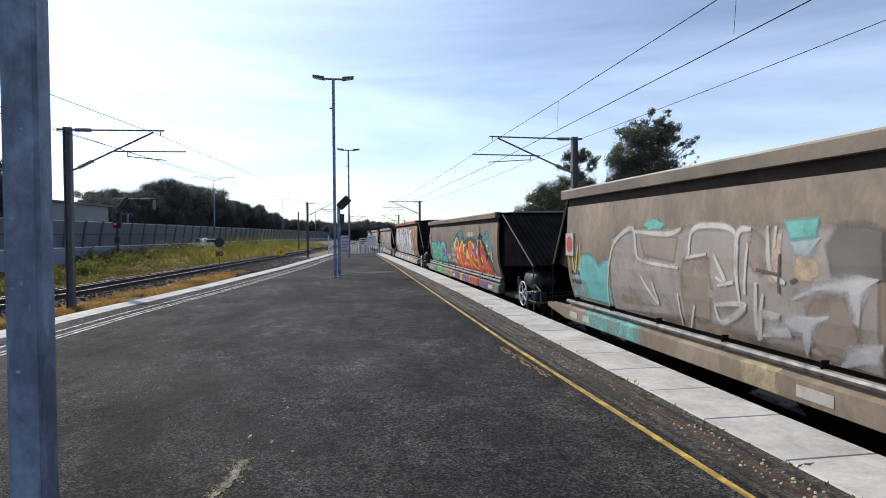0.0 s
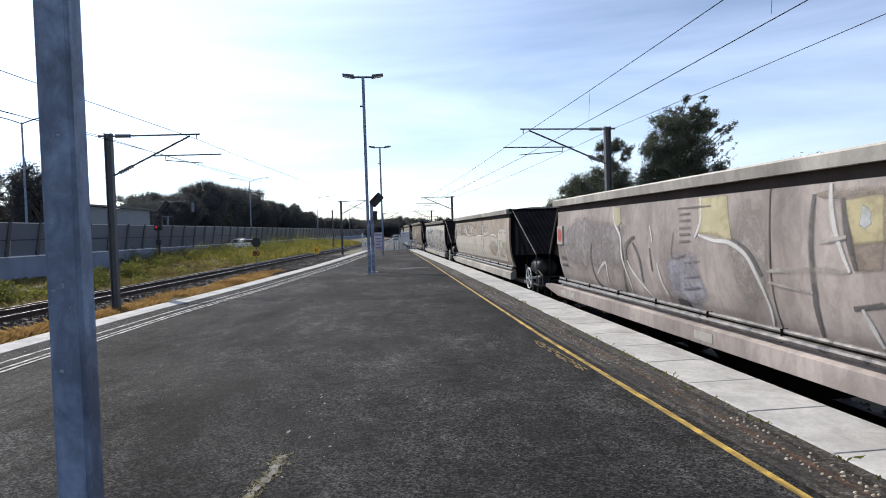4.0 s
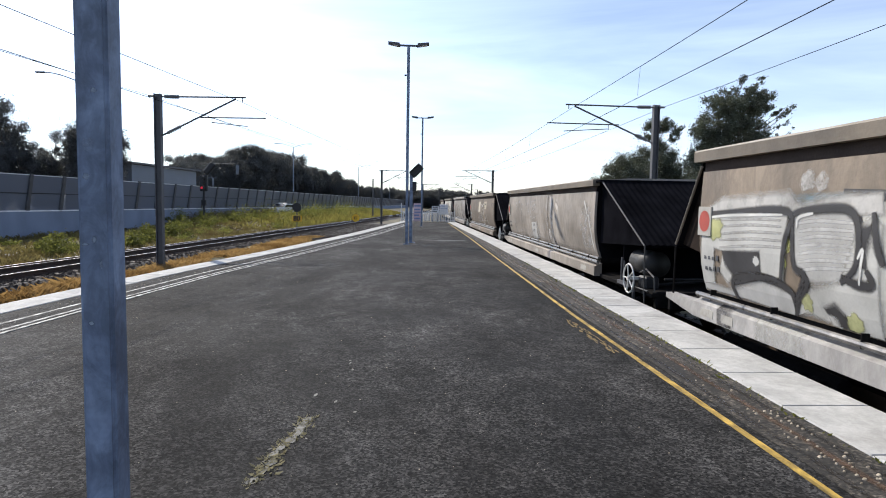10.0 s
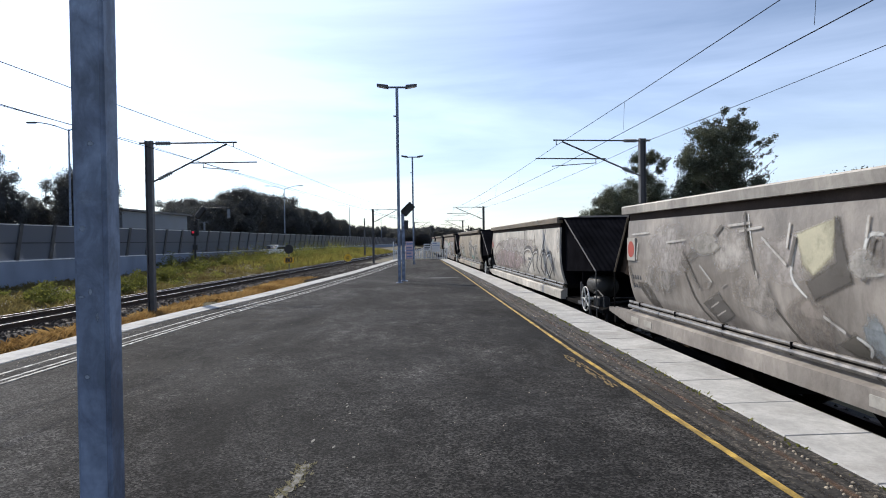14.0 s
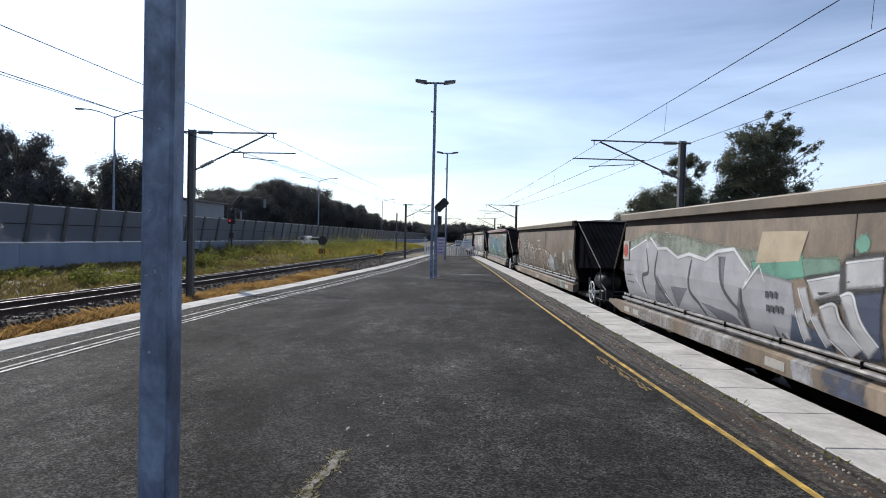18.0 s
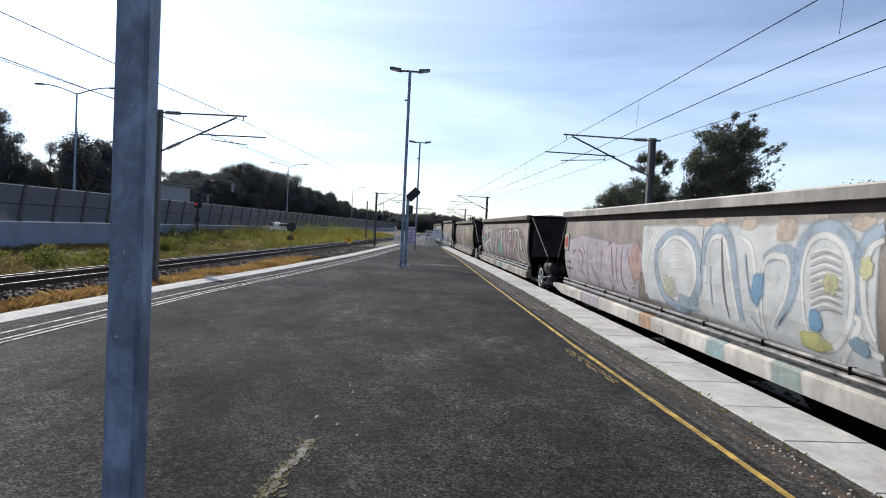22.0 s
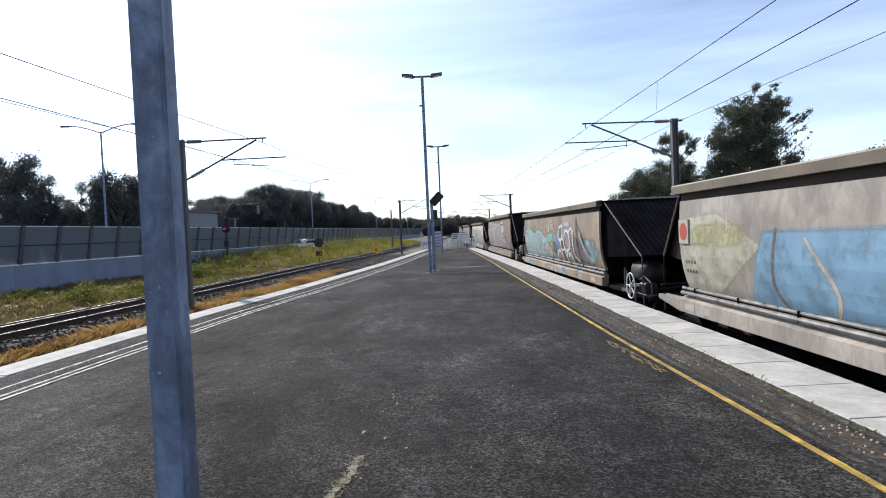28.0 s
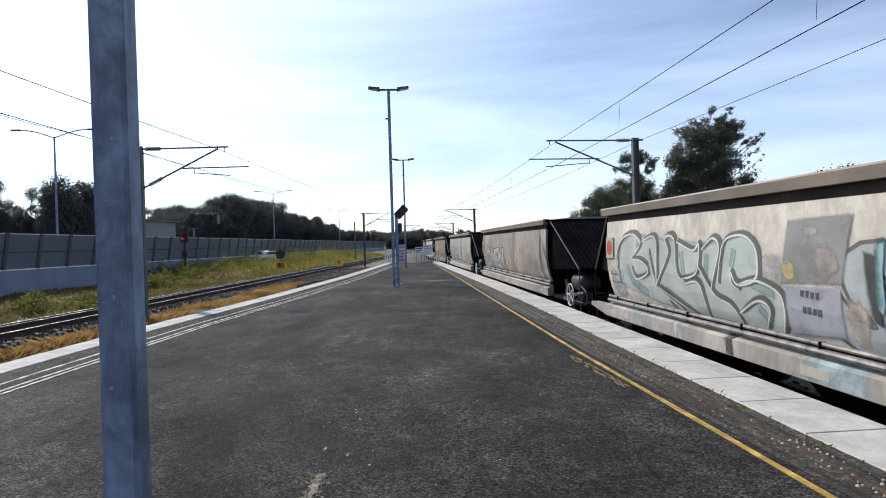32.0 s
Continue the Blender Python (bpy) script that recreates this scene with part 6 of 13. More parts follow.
    s.poly([(1.15, 1.69), (0.57, 1.8), (0.38, 1.75), (0.71, 1.54), (1.13, 1.51)], (0.3, 0.31, 0.33), 0.3)
    s.poly([(-0.85, 1.29), (-0.98, 1.32), (-1.12, 1.28), (-1.1, 1.01), (-0.96, 0.95), (-0.83, 1.01)], (0.05, 0.055, 0.065), 0.06)
    s.poly([(-0.89, 1.27), (-1.08, 1.25), (-1.04, 1.1), (-0.9, 1.14)], (0.36, 0.46, 0.46), 0.06)
    s.poly([(-0.86, 0.91), (-0.97, 0.95), (-1.04, 0.91), (-1.02, 0.82), (-0.91, 0.76), (-0.84, 0.82)], (0.05, 0.055, 0.065), 0.06)
    s.poly([(-0.9, 0.89), (-0.99, 0.88), (-0.95, 0.82), (-0.9, 0.86)], (0.36, 0.46, 0.46), 0.06)
    s.poly([(2.23, 0.9), (2.04, 0.96), (1.91, 0.9), (1.96, 0.77), (2.16, 0.69), (2.28, 0.78)], (0.05, 0.055, 0.065), 0.06)
    s.poly([(2.15, 0.88), (2.0, 0.86), (2.09, 0.78), (2.15, 0.83)], (0.36, 0.46, 0.46), 0.06)
    s.poly([(1.14, 0.63), (0.97, 0.68), (0.88, 0.63), (1.04, 0.43), (1.2, 0.38), (1.31, 0.42)], (0.05, 0.055, 0.065), 0.06)
    s.poly([(1.09, 0.61), (0.97, 0.59), (1.11, 0.47), (1.14, 0.51)], (0.36, 0.46, 0.46), 0.06)
    s.poly([(-0.33, 1.52), (-0.81, 1.59), (-0.95, 1.52), (-0.67, 1.46), (-0.52, 1.21), (-0.37, 1.36)], (0.05, 0.055, 0.065), 0.08)
    s.poly([(-0.57, 1.45), (-0.7, 1.46), (-0.64, 1.34), (-0.55, 1.32)], (0.36, 0.46, 0.46), 0.08)
    s.poly([(0.48, 1.68), (0.23, 1.77), (0.25, 1.17), (0.43, 1.16)], (0.12, 0.12, 0.13), 0.15)
    s.poly([(0.44, 1.59), (0.25, 1.62), (0.26, 1.44), (0.41, 1.41)], (0.36, 0.46, 0.46), 0.1)
    s.poly([(0.51, 1.37), (0.28, 1.38), (0.28, 1.24), (0.51, 1.21)], (0.42, 0.22, 0.06), 0.1)
    s.poly([(-2.07, 0.88), (-2.24, 0.91), (-2.22, 0.84), (-2.04, 0.81)], (0.36, 0.46, 0.46), 0.08)
    s.poly([(-4.67, 1.25), (-4.83, 1.41), (-5.32, 0.68), (-5.24, 0.38), (-4.31, 0.4)], (0.45, 0.2, 0.1), 0.3)
    s.poly([(-3.71, 1.03), (-4.31, 1.29), (-4.4, 1.33), (-4.35, 0.44), (-4.17, 0.38), (-3.99, 0.62)], (0.05, 0.055, 0.065), 0.1)
    s.poly([(-3.91, 1.01), (-4.27, 1.19), (-4.27, 0.56), (-4.12, 0.67)], (0.46, 0.47, 0.48), 0.1)
    s.strokes([[(-4.82, 0.76), (-4.8, 0.64), (-4.97, 0.73), (-4.88, 0.81), (-4.77, 0.73), (-4.93, 0.67), (-5.17, 0.85), (-5.26, 0.81), (-5.04, 0.64)]], 0.03, (0.1, 0.06, 0.05), 0.15)
    s.blob(-4.72, -5.58, 1.26, 1.8, (0.34, 0.2, 0.165), 0.45)
    s.poly([(5.62, 1.5), (5.19, 1.09), (5.12, 0.83), (4.85, 0.41), (4.54, 0.38), (5.72, 0.38)], (0.55, 0.25, 0.035), 0.2)
    s.poly([(2.72, 1.78), (2.94, 1.66), (3.63, 1.63), (4.17, 1.74), (4.06, 1.8)], (0.52, 0.33, 0.2), 0.3)
    s.poly([(4.73, 1.8), (4.17, 1.8), (4.46, 1.67), (4.64, 1.44), (4.78, 1.23), (4.76, 1.04), (4.72, 0.87), (4.07, 0.84), (4.47, 0.75), (4.8, 0.6), (4.53, 0.38), (4.24, 0.38), (4.54, 0.38), (4.9, 0.43), (5.06, 0.81), (5.31, 1.02), (5.12, 1.28), (5.18, 1.52)], (0.05, 0.055, 0.065), 0.1)
    s.poly([(4.23, 1.8), (3.78, 1.64), (3.63, 1.6), (3.17, 1.48), (2.85, 1.31), (2.63, 1.36), (2.49, 1.33), (2.35, 1.23), (2.46, 1.12), (2.6, 1.03), (2.57, 0.98), (2.4, 0.82), (2.28, 0.67), (2.25, 0.5), (2.26, 0.38), (2.68, 0.38), (3.57, 0.38), (4.24, 0.39), (4.43, 0.7), (4.75, 1.04), (4.7, 1.35), (4.5, 1.65)], (0.55, 0.55, 0.555), 0.06)
    s.poly([(2.74, 1.51), (2.63, 1.64), (2.39, 1.8), (2.14, 1.76), (1.79, 1.73), (1.93, 0.38), (2.25, 0.38), (2.25, 0.5), (2.35, 0.74), (2.49, 1.03), (2.31, 1.21), (2.49, 1.34)], (0.62, 0.62, 0.62), 0.06)
    s.poly([(3.02, 1.41), (2.89, 1.61), (2.79, 1.79), (2.57, 1.8), (2.72, 1.6), (2.76, 1.43), (2.83, 1.33)], (0.05, 0.055, 0.065), 0.12)
    s.poly([(2.91, 1.45), (2.84, 1.59), (2.78, 1.58), (2.8, 1.45)], (0.36, 0.46, 0.46), 0.15)
    s.strokes([[(4.1, 1.59), (3.73, 1.62), (3.34, 1.54), (3.04, 1.42), (2.85, 1.3)], [(2.84, 1.1), (2.64, 0.98), (2.54, 0.88)], [(2.77, 1.34), (2.59, 1.4), (2.38, 1.31), (2.33, 1.2), (2.58, 1.03), (2.78, 1.09)]], 0.055, (0.05, 0.055, 0.065), 0.08)
    s.strokes([[(3.29, 0.69), (2.98, 0.77), (2.6, 0.8), (2.29, 0.73)], [(2.7, 1.29), (2.55, 1.19)], [(2.63, 1.27), (2.55, 1.3)], [(3.96, 0.9), (3.8, 0.72)], [(3.9, 0.73), (3.74, 0.71)], [(4.78, 1.17), (4.63, 1.05)]], 0.03, (0.05, 0.055, 0.065), 0.1)
    s.strokes([[(2.57, 0.98), (2.4, 0.82), (2.28, 0.67), (2.26, 0.46), (2.26, 0.38)], [(4.17, 1.8), (4.5, 1.65), (4.68, 1.35)], [(4.23, 1.8), (4.03, 1.71), (3.79, 1.72), (3.73, 1.63)], [(3.64, 0.44), (3.79, 0.75), (3.91, 0.91)]], 0.035, (0.66, 0.66, 0.65), 0.08)
    s.poly([(3.84, 0.84), (3.43, 0.83), (3.29, 0.69), (3.37, 0.55), (3.58, 0.46), (3.7, 0.65)], (0.05, 0.055, 0.065), 0.06)
    s.poly([(3.75, 0.77), (3.42, 0.77), (3.31, 0.65), (3.45, 0.57), (3.66, 0.61)], (0.36, 0.46, 0.46), 0.06)
    s.poly([(4.58, 0.71), (4.22, 0.79), (4.15, 0.49), (4.27, 0.38), (4.57, 0.44)], (0.05, 0.055, 0.065), 0.08)
    s.poly([(4.54, 0.69), (4.27, 0.71), (4.25, 0.51), (4.47, 0.5)], (0.36, 0.46, 0.46), 0.06)
    s.poly([(4.99, 0.91), (4.78, 0.93), (4.69, 0.79), (4.88, 0.77)], (0.36, 0.46, 0.46), 0.1)
    s.poly([(2.35, 0.93), (2.09, 0.97), (2.17, 0.73), (2.29, 0.76)], (0.05, 0.055, 0.065), 0.1)
    s.poly([(2.3, 0.9), (2.16, 0.93), (2.19, 0.81), (2.27, 0.81)], (0.36, 0.46, 0.46), 0.08)
    s.poly([(2.15, 1.13), (1.82, 1.07), (2.02, 1.04), (2.09, 1.0), (2.14, 1.05)], (0.05, 0.055, 0.065), 0.1)
    s.poly([(2.19, 0.67), (2.08, 0.71), (2.17, 0.38), (2.26, 0.38)], (0.05, 0.055, 0.065), 0.15)
    s.strokes([[(2.06, 0.71), (1.95, 0.72), (2.05, 0.47), (2.15, 0.47), (2.06, 0.71)], [(1.94, 0.79), (1.88, 0.77), (1.92, 0.61), (1.97, 0.62)]], 0.025, (0.05, 0.055, 0.065), 0.1, sharp=True)
    s.strokes([[(5.14, 0.7), (5.13, 0.6), (5.23, 0.59)], [(5.06, 0.71), (5.07, 0.62)]], 0.03, (0.05, 0.055, 0.065), 0.1)

    s = Sheet(2)
    mauve = wagon_paint("mauve_grey_wagon_paint", (0.235, 0.2, 0.185), (0.295, 0.255, 0.235))
    repaint(2, mauve, top=GREY)
    s.blob(5.57, 1.78, 0.69, 1.63, (0.3, 0.275, 0.27), 0.5)
    s.blob(0.83, -0.16, 0.4, 1.17, (0.33, 0.32, 0.36), 0.45)
    s.blob(-0.67, -1.34, 0.47, 1.8, (0.32, 0.285, 0.265), 0.55)
    s.poly([(2.6, 1.8), (2.26, 1.8), (2.19, 1.52), (2.41, 1.43)], (0.44, 0.4, 0.27), 0.3)
    s.poly([(-0.03, 1.8), (-0.63, 1.8), (-0.73, 1.29), (-0.45, 1.33), (-0.05, 1.35)], (0.46, 0.41, 0.25), 0.25)
    s.poly([(-2.25, 1.64), (-2.69, 1.67), (-2.7, 1.29), (-2.4, 1.26)], (0.44, 0.38, 0.22), 0.3)
    s.poly([(-2.39, 1.26), (-2.7, 1.3), (-2.69, 1.08), (-2.41, 1.05)], (0.26, 0.21, 0.17), 0.35)
    s.poly([(-1.94, 1.7), (-2.32, 1.7), (-2.69, 1.71), (-2.69, 1.65), (-2.26, 1.64)], (0.3, 0.25, 0.21), 0.4)
    s.blob(-2.45, -2.58, 1.37, 1.59, (0.42, 0.44, 0.44), 0.4)
    s.strokes([[(3.5, 1.19), (3.57, 0.84), (3.48, 0.49), (3.1, 0.4)], [(2.3, 1.47), (2.2, 1.12), (2.18, 0.86), (2.32, 0.4)], [(2.01, 0.87), (2.03, 1.13), (1.86, 1.26), (1.7, 1.3)], [(1.78, 1.22), (1.58, 0.97), (1.57, 0.64)], [(-0.73, 1.29), (-1.02, 1.15), (-1.22, 0.93)], [(-1.95, 1.7), (-1.92, 1.33), (-1.93, 0.93), (-1.9, 0.38)], [(-2.28, 1.65), (-2.33, 1.37), (-2.42, 1.06)], [(-0.05, 1.35), (0.03, 1.33)], [(1.23, 1.15), (1.21, 0.83)], [(-2.35, 0.74), (-2.66, 0.81)]], 0.06, (0.11, 0.1, 0.1), 0.4)
    s.strokes([[(2.55, 1.8), (2.46, 1.52), (2.24, 1.3), (2.21, 0.99), (2.06, 0.6), (2.1, 0.41)], [(2.02, 0.95), (1.88, 0.79), (1.54, 0.55), (1.36, 0.43)], [(3.4, 0.64), (2.92, 0.87), (2.98, 0.48)], [(1.22, 1.46), (1.14, 1.24)], [(1.04, 0.95), (0.98, 0.69), (0.87, 0.51)], [(-0.08, 1.8), (-0.1, 1.51), (0.03, 1.31)], [(-0.05, 1.34), (-0.36, 1.28), (-0.67, 1.26), (-0.97, 1.13), (-1.16, 0.87), (-1.26, 0.62), (-1.22, 0.41)], [(-2.14, 1.8), (-2.16, 1.56), (-2.22, 1.33), (-2.35, 1.04)], [(-2.44, 0.75), (-2.5, 0.61), (-2.56, 0.45)]], 0.05, (0.58, 0.56, 0.54), 0.2)
    s.strokes([[(0.44, 1.67), (0.1, 1.67), (-0.33, 1.67)], [(0.55, 1.37), (0.6, 1.05), (0.24, 1.09)]], 0.02, (0.16, 0.14, 0.13), 0.35)
    s.strokes([[(0.4, 1.59), (0.14, 1.6)]], 0.04, (0.17, 0.15, 0.14), 0.45)
    s.strokes([[(0.39, 1.51), (0.13, 1.52)]], 0.04, (0.17, 0.15, 0.14), 0.45)
    s.strokes([[(0.39, 1.42), (0.13, 1.43)]], 0.04, (0.17, 0.15, 0.14), 0.45)
    s.strokes([[(0.39, 1.34), (0.13, 1.35)]], 0.04, (0.17, 0.15, 0.14), 0.45)
    s.strokes([[(0.39, 1.25), (0.13, 1.27)]], 0.04, (0.17, 0.15, 0.14), 0.45)
    s.strokes([[(0.29, 0.99), (-0.08, 1.03)]], 0.03, (0.17, 0.165, 0.18), 0.4)
    s.strokes([[(0.34, 0.8), (-0.04, 0.85)]], 0.03, (0.17, 0.165, 0.18), 0.4)
    s.strokes([[(0.4, 0.65), (-0.0, 0.71)]], 0.03, (0.17, 0.165, 0.18), 0.4)
    s.blob(0.68, 0.33, 0.38, 0.52, (0.06, 0.06, 0.065), 0.25)
    s.strokes([[(-1.32, 0.99), (-1.94, 1.04), (-2.32, 1.05)], [(-1.3, 0.88), (-1.91, 0.83)], [(-2.02, 1.28), (-2.33, 1.33)]], 0.05, (0.4, 0.37, 0.345), 0.55)
    s.strokes([[(5.37, 1.8), (5.59, 1.51), (5.7, 0.55)]], 0.03, (0.58, 0.56, 0.54), 0.3)

    s = Sheet(3)
    repaint(3, wagon_paint("beige_brown_wagon_paint", (0.235, 0.19, 0.15), (0.3, 0.25, 0.2)), sill=GREY, top=GREY, label="beige-brown hopper wagon with a faded silver cloud shape")
    s.poly([(5.6, 1.23), (2.93, 1.29), (1.56, 1.23), (-0.01, 1.28), (-1.35, 1.3), (-1.76, 1.26), (-2.64, 1.3), (-3.48, 1.26), (-4.14, 1.21), (-4.26, 1.39), (-5.0, 1.43), (-5.43, 1.36), (-5.15, 0.5), (-3.3, 0.49), (0.2, 0.46), (5.72, 0.49)], (0.46, 0.425, 0.365), 0.15)
    s.blob(5.62, -0.0, 1.3, 1.8, (0.36, 0.32, 0.28), 0.5)
    s.blob(-1.02, -2.64, 1.34, 1.7, (0.42, 0.39, 0.34), 0.5)
    s.blob(-2.65, -4.08, 0.62, 1.15, (0.36, 0.315, 0.25), 0.5)
    s.blob(-4.17, -5.3, 0.58, 1.18, (0.4, 0.38, 0.32), 0.45)
    s.strokes([[(2.64, 1.37), (2.37, 1.52), (1.81, 1.3), (1.14, 1.24)], [(0.9, 1.24), (0.67, 1.57), (0.35, 1.44)], [(-0.5, 1.28), (-1.65, 1.26), (-1.94, 1.35), (-2.33, 1.3)], [(-3.0, 1.28), (-3.48, 1.31), (-3.97, 1.24)], [(-4.26, 1.23), (-4.34, 1.39), (-4.74, 1.43), (-5.22, 1.41)], [(3.96, 1.29), (3.77, 1.6)], [(-1.49, 1.7), (-1.64, 1.12), (-1.58, 0.68)], [(5.11, 1.4), (5.1, 0.78), (5.13, 0.46)]], 0.06, (0.6, 0.58, 0.53), 0.25)
    s.strokes([[(-0.31, 1.8), (0.06, 1.49), (0.01, 1.09), (-0.05, 0.44)], [(2.17, 1.23), (2.13, 0.86)], [(-1.82, 1.26), (-1.63, 0.83), (-1.84, 0.54)], [(-4.18, 1.17), (-3.99, 0.91), (-3.93, 0.53)], [(3.45, 1.6), (3.13, 1.31)]], 0.04, (0.16, 0.14, 0.12), 0.4)

    s = Sheet(4)
    repaint(4, SILVER, sill=GREY, label="silver hopper wagon with angular grey outlined lettering")
    s.poly([(4.82, 0.44), (4.67, 1.49), (4.41, 1.54), (3.45, 1.26), (2.71, 1.39), (2.35, 1.09), (2.17, 1.54), (1.54, 1.39), (1.09, 1.46), (0.88, 1.33), (0.1, 1.54), (-0.12, 0.74), (0.58, 0.41), (1.73, 0.45)], (0.36, 0.345, 0.32), 0.25)
    s.blob(2.67, 1.63, 1.29, 1.67, (0.22, 0.33, 0.44), 0.2)
    s.blob(1.57, 1.11, 1.39, 1.62, (0.24, 0.34, 0.44), 0.3)
    s.blob(1.17, 0.47, 1.37, 1.64, (0.22, 0.33, 0.44), 0.2)
    s.blob(4.05, 3.19, 1.32, 1.63, (0.34, 0.36, 0.36), 0.3)
    s.blob(5.3, 4.66, 0.48, 1.39, (0.25, 0.35, 0.42), 0.35)
    s.blob(0.04, -0.12, 0.89, 1.5, (0.24, 0.34, 0.42), 0.3)
    s.poly([(2.13, 1.48), (1.08, 1.11), (1.19, 0.68), (1.6, 0.81), (2.04, 0.61)], (0.36, 0.345, 0.32), 0.15)
    s.poly([(0.88, 1.32), (0.12, 1.51), (-0.08, 0.76), (0.45, 0.65)], (0.36, 0.345, 0.32), 0.15)
    s.poly([(4.48, 1.49), (3.45, 1.21), (3.49, 0.8), (4.1, 0.9), (4.16, 0.65), (4.73, 0.55)], (0.37, 0.355, 0.33), 0.15)
    s.strokes([[(4.82, 0.44), (4.77, 0.86), (4.54, 1.57), (3.4, 1.22), (3.49, 0.78), (4.1, 0.9), (4.1, 0.61), (2.87, 0.45), (2.87, 0.6), (3.34, 0.9)], [(3.45, 1.35), (2.71, 1.39), (2.43, 0.56), (1.87, 0.61), (1.73, 0.45)], [(3.45, 1.35), (3.3, 0.91), (2.83, 0.56)], [(2.3, 0.58), (2.21, 1.54), (1.05, 1.12), (1.17, 0.66), (1.61, 0.8), (1.58, 0.74), (1.34, 0.52)], [(1.54, 1.41), (1.11, 1.46), (0.47, 0.67)], [(1.54, 1.41), (1.47, 1.3), (0.98, 1.35), (0.1, 1.54), (0.09, 1.25), (-0.12, 0.74)], [(0.93, 1.33), (0.88, 1.16), (0.5, 0.68)], [(0.81, 0.58), (0.69, 0.43), (0.58, 0.41)]], 0.13, (0.055, 0.05, 0.048), 0.12, sharp=True)
    s.strokes([[(4.66, 0.41), (4.61, 0.83), (4.39, 1.52), (3.28, 1.18), (3.37, 0.75), (3.96, 0.87), (3.96, 0.58), (2.76, 0.43), (2.77, 0.57), (3.23, 0.88)], [(3.33, 1.31), (2.61, 1.36), (2.34, 0.54), (1.79, 0.59), (1.66, 0.43)], [(3.33, 1.31), (3.18, 0.88), (2.72, 0.54)], [(2.21, 0.56), (2.12, 1.51), (0.99, 1.1), (1.11, 0.65), (1.54, 0.78), (1.51, 0.72), (1.27, 0.51)], [(1.46, 1.38), (1.05, 1.43), (0.42, 0.65)], [(1.46, 1.38), (1.4, 1.28), (0.92, 1.32), (0.06, 1.52), (0.05, 1.23), (-0.16, 0.72)], [(0.87, 1.31), (0.82, 1.14), (0.44, 0.66)]], 0.04, (0.62, 0.61, 0.57), 0.1, sharp=True)
    s.poly([(2.41, 0.61), (2.32, 1.48), (2.06, 1.52), (2.22, 0.63)], (0.055, 0.05, 0.048), 0.15)
    s.poly([(3.4, 1.26), (3.11, 0.96), (2.92, 0.59), (3.29, 0.86)], (0.055, 0.05, 0.048), 0.15)
    s.poly([(0.95, 1.32), (0.83, 1.29), (0.5, 0.69), (0.73, 0.92)], (0.055, 0.05, 0.048), 0.15)
    s.poly([(1.61, 0.8), (1.2, 0.68), (1.12, 0.46), (1.4, 0.52)], (0.055, 0.05, 0.048), 0.15)
    s.poly([(4.1, 0.88), (3.47, 0.49), (3.59, 0.45), (4.13, 0.61)], (0.055, 0.05, 0.048), 0.15)
    s.poly([(-0.23, 1.25), (-1.05, 1.48), (-1.47, 1.57), (-1.96, 1.46), (-2.29, 1.6), (-2.92, 1.55), (-3.21, 1.36), (-3.92, 1.48), (-4.82, 1.4), (-4.91, 1.29), (-5.58, 1.2), (-5.49, 0.81), (-5.17, 0.74), (-5.16, 0.49), (-5.56, 0.38), (-4.97, 0.38), (-4.1, 0.38), (-3.18, 0.38), (-0.01, 0.38)], (0.37, 0.35, 0.32), 0.15)
    s.blob(-2.13, -3.06, 1.37, 1.63, (0.33, 0.3, 0.27), 0.35)
    s.blob(-4.66, -5.41, 1.25, 1.53, (0.22, 0.24, 0.25), 0.4)
    s.blob(-5.16, -5.66, 0.47, 0.78, (0.17, 0.2, 0.2), 0.4)
    s.blob(0.2, -0.58, 1.44, 1.63, (0.5, 0.47, 0.42), 0.3)
    s.poly([(-4.0, 1.48), (-4.13, 1.49), (-4.16, 1.03), (-4.03, 1.0)], (0.085, 0.075, 0.068), 0.1)
    s.poly([(-4.65, 1.23), (-4.81, 1.28), (-4.82, 0.81), (-4.78, 0.72), (-4.6, 0.74)], (0.085, 0.075, 0.068), 0.1)
    s.poly([(-4.51, 0.54), (-4.78, 0.5), (-4.65, 0.39), (-4.46, 0.38)], (0.085, 0.075, 0.068), 0.12)
    s.poly([(-5.24, 0.89), (-5.49, 0.84), (-5.45, 0.78), (-5.19, 0.79)], (0.085, 0.075, 0.068), 0.1)
    s.poly([(-3.7, 0.77), (-3.85, 0.82), (-3.86, 0.6), (-3.7, 0.55)], (0.085, 0.075, 0.068), 0.12)
    s.poly([(-3.48, 0.98), (-3.67, 1.01), (-3.66, 0.92), (-3.44, 0.88)], (0.085, 0.075, 0.068), 0.15)
    s.poly([(-2.27, 1.14), (-2.5, 1.03), (-2.5, 0.88), (-2.26, 0.96)], (0.16, 0.145, 0.13), 0.2)
    s.poly([(-1.32, 0.75), (-1.56, 0.8), (-1.62, 0.67), (-1.37, 0.65)], (0.085, 0.075, 0.068), 0.15)
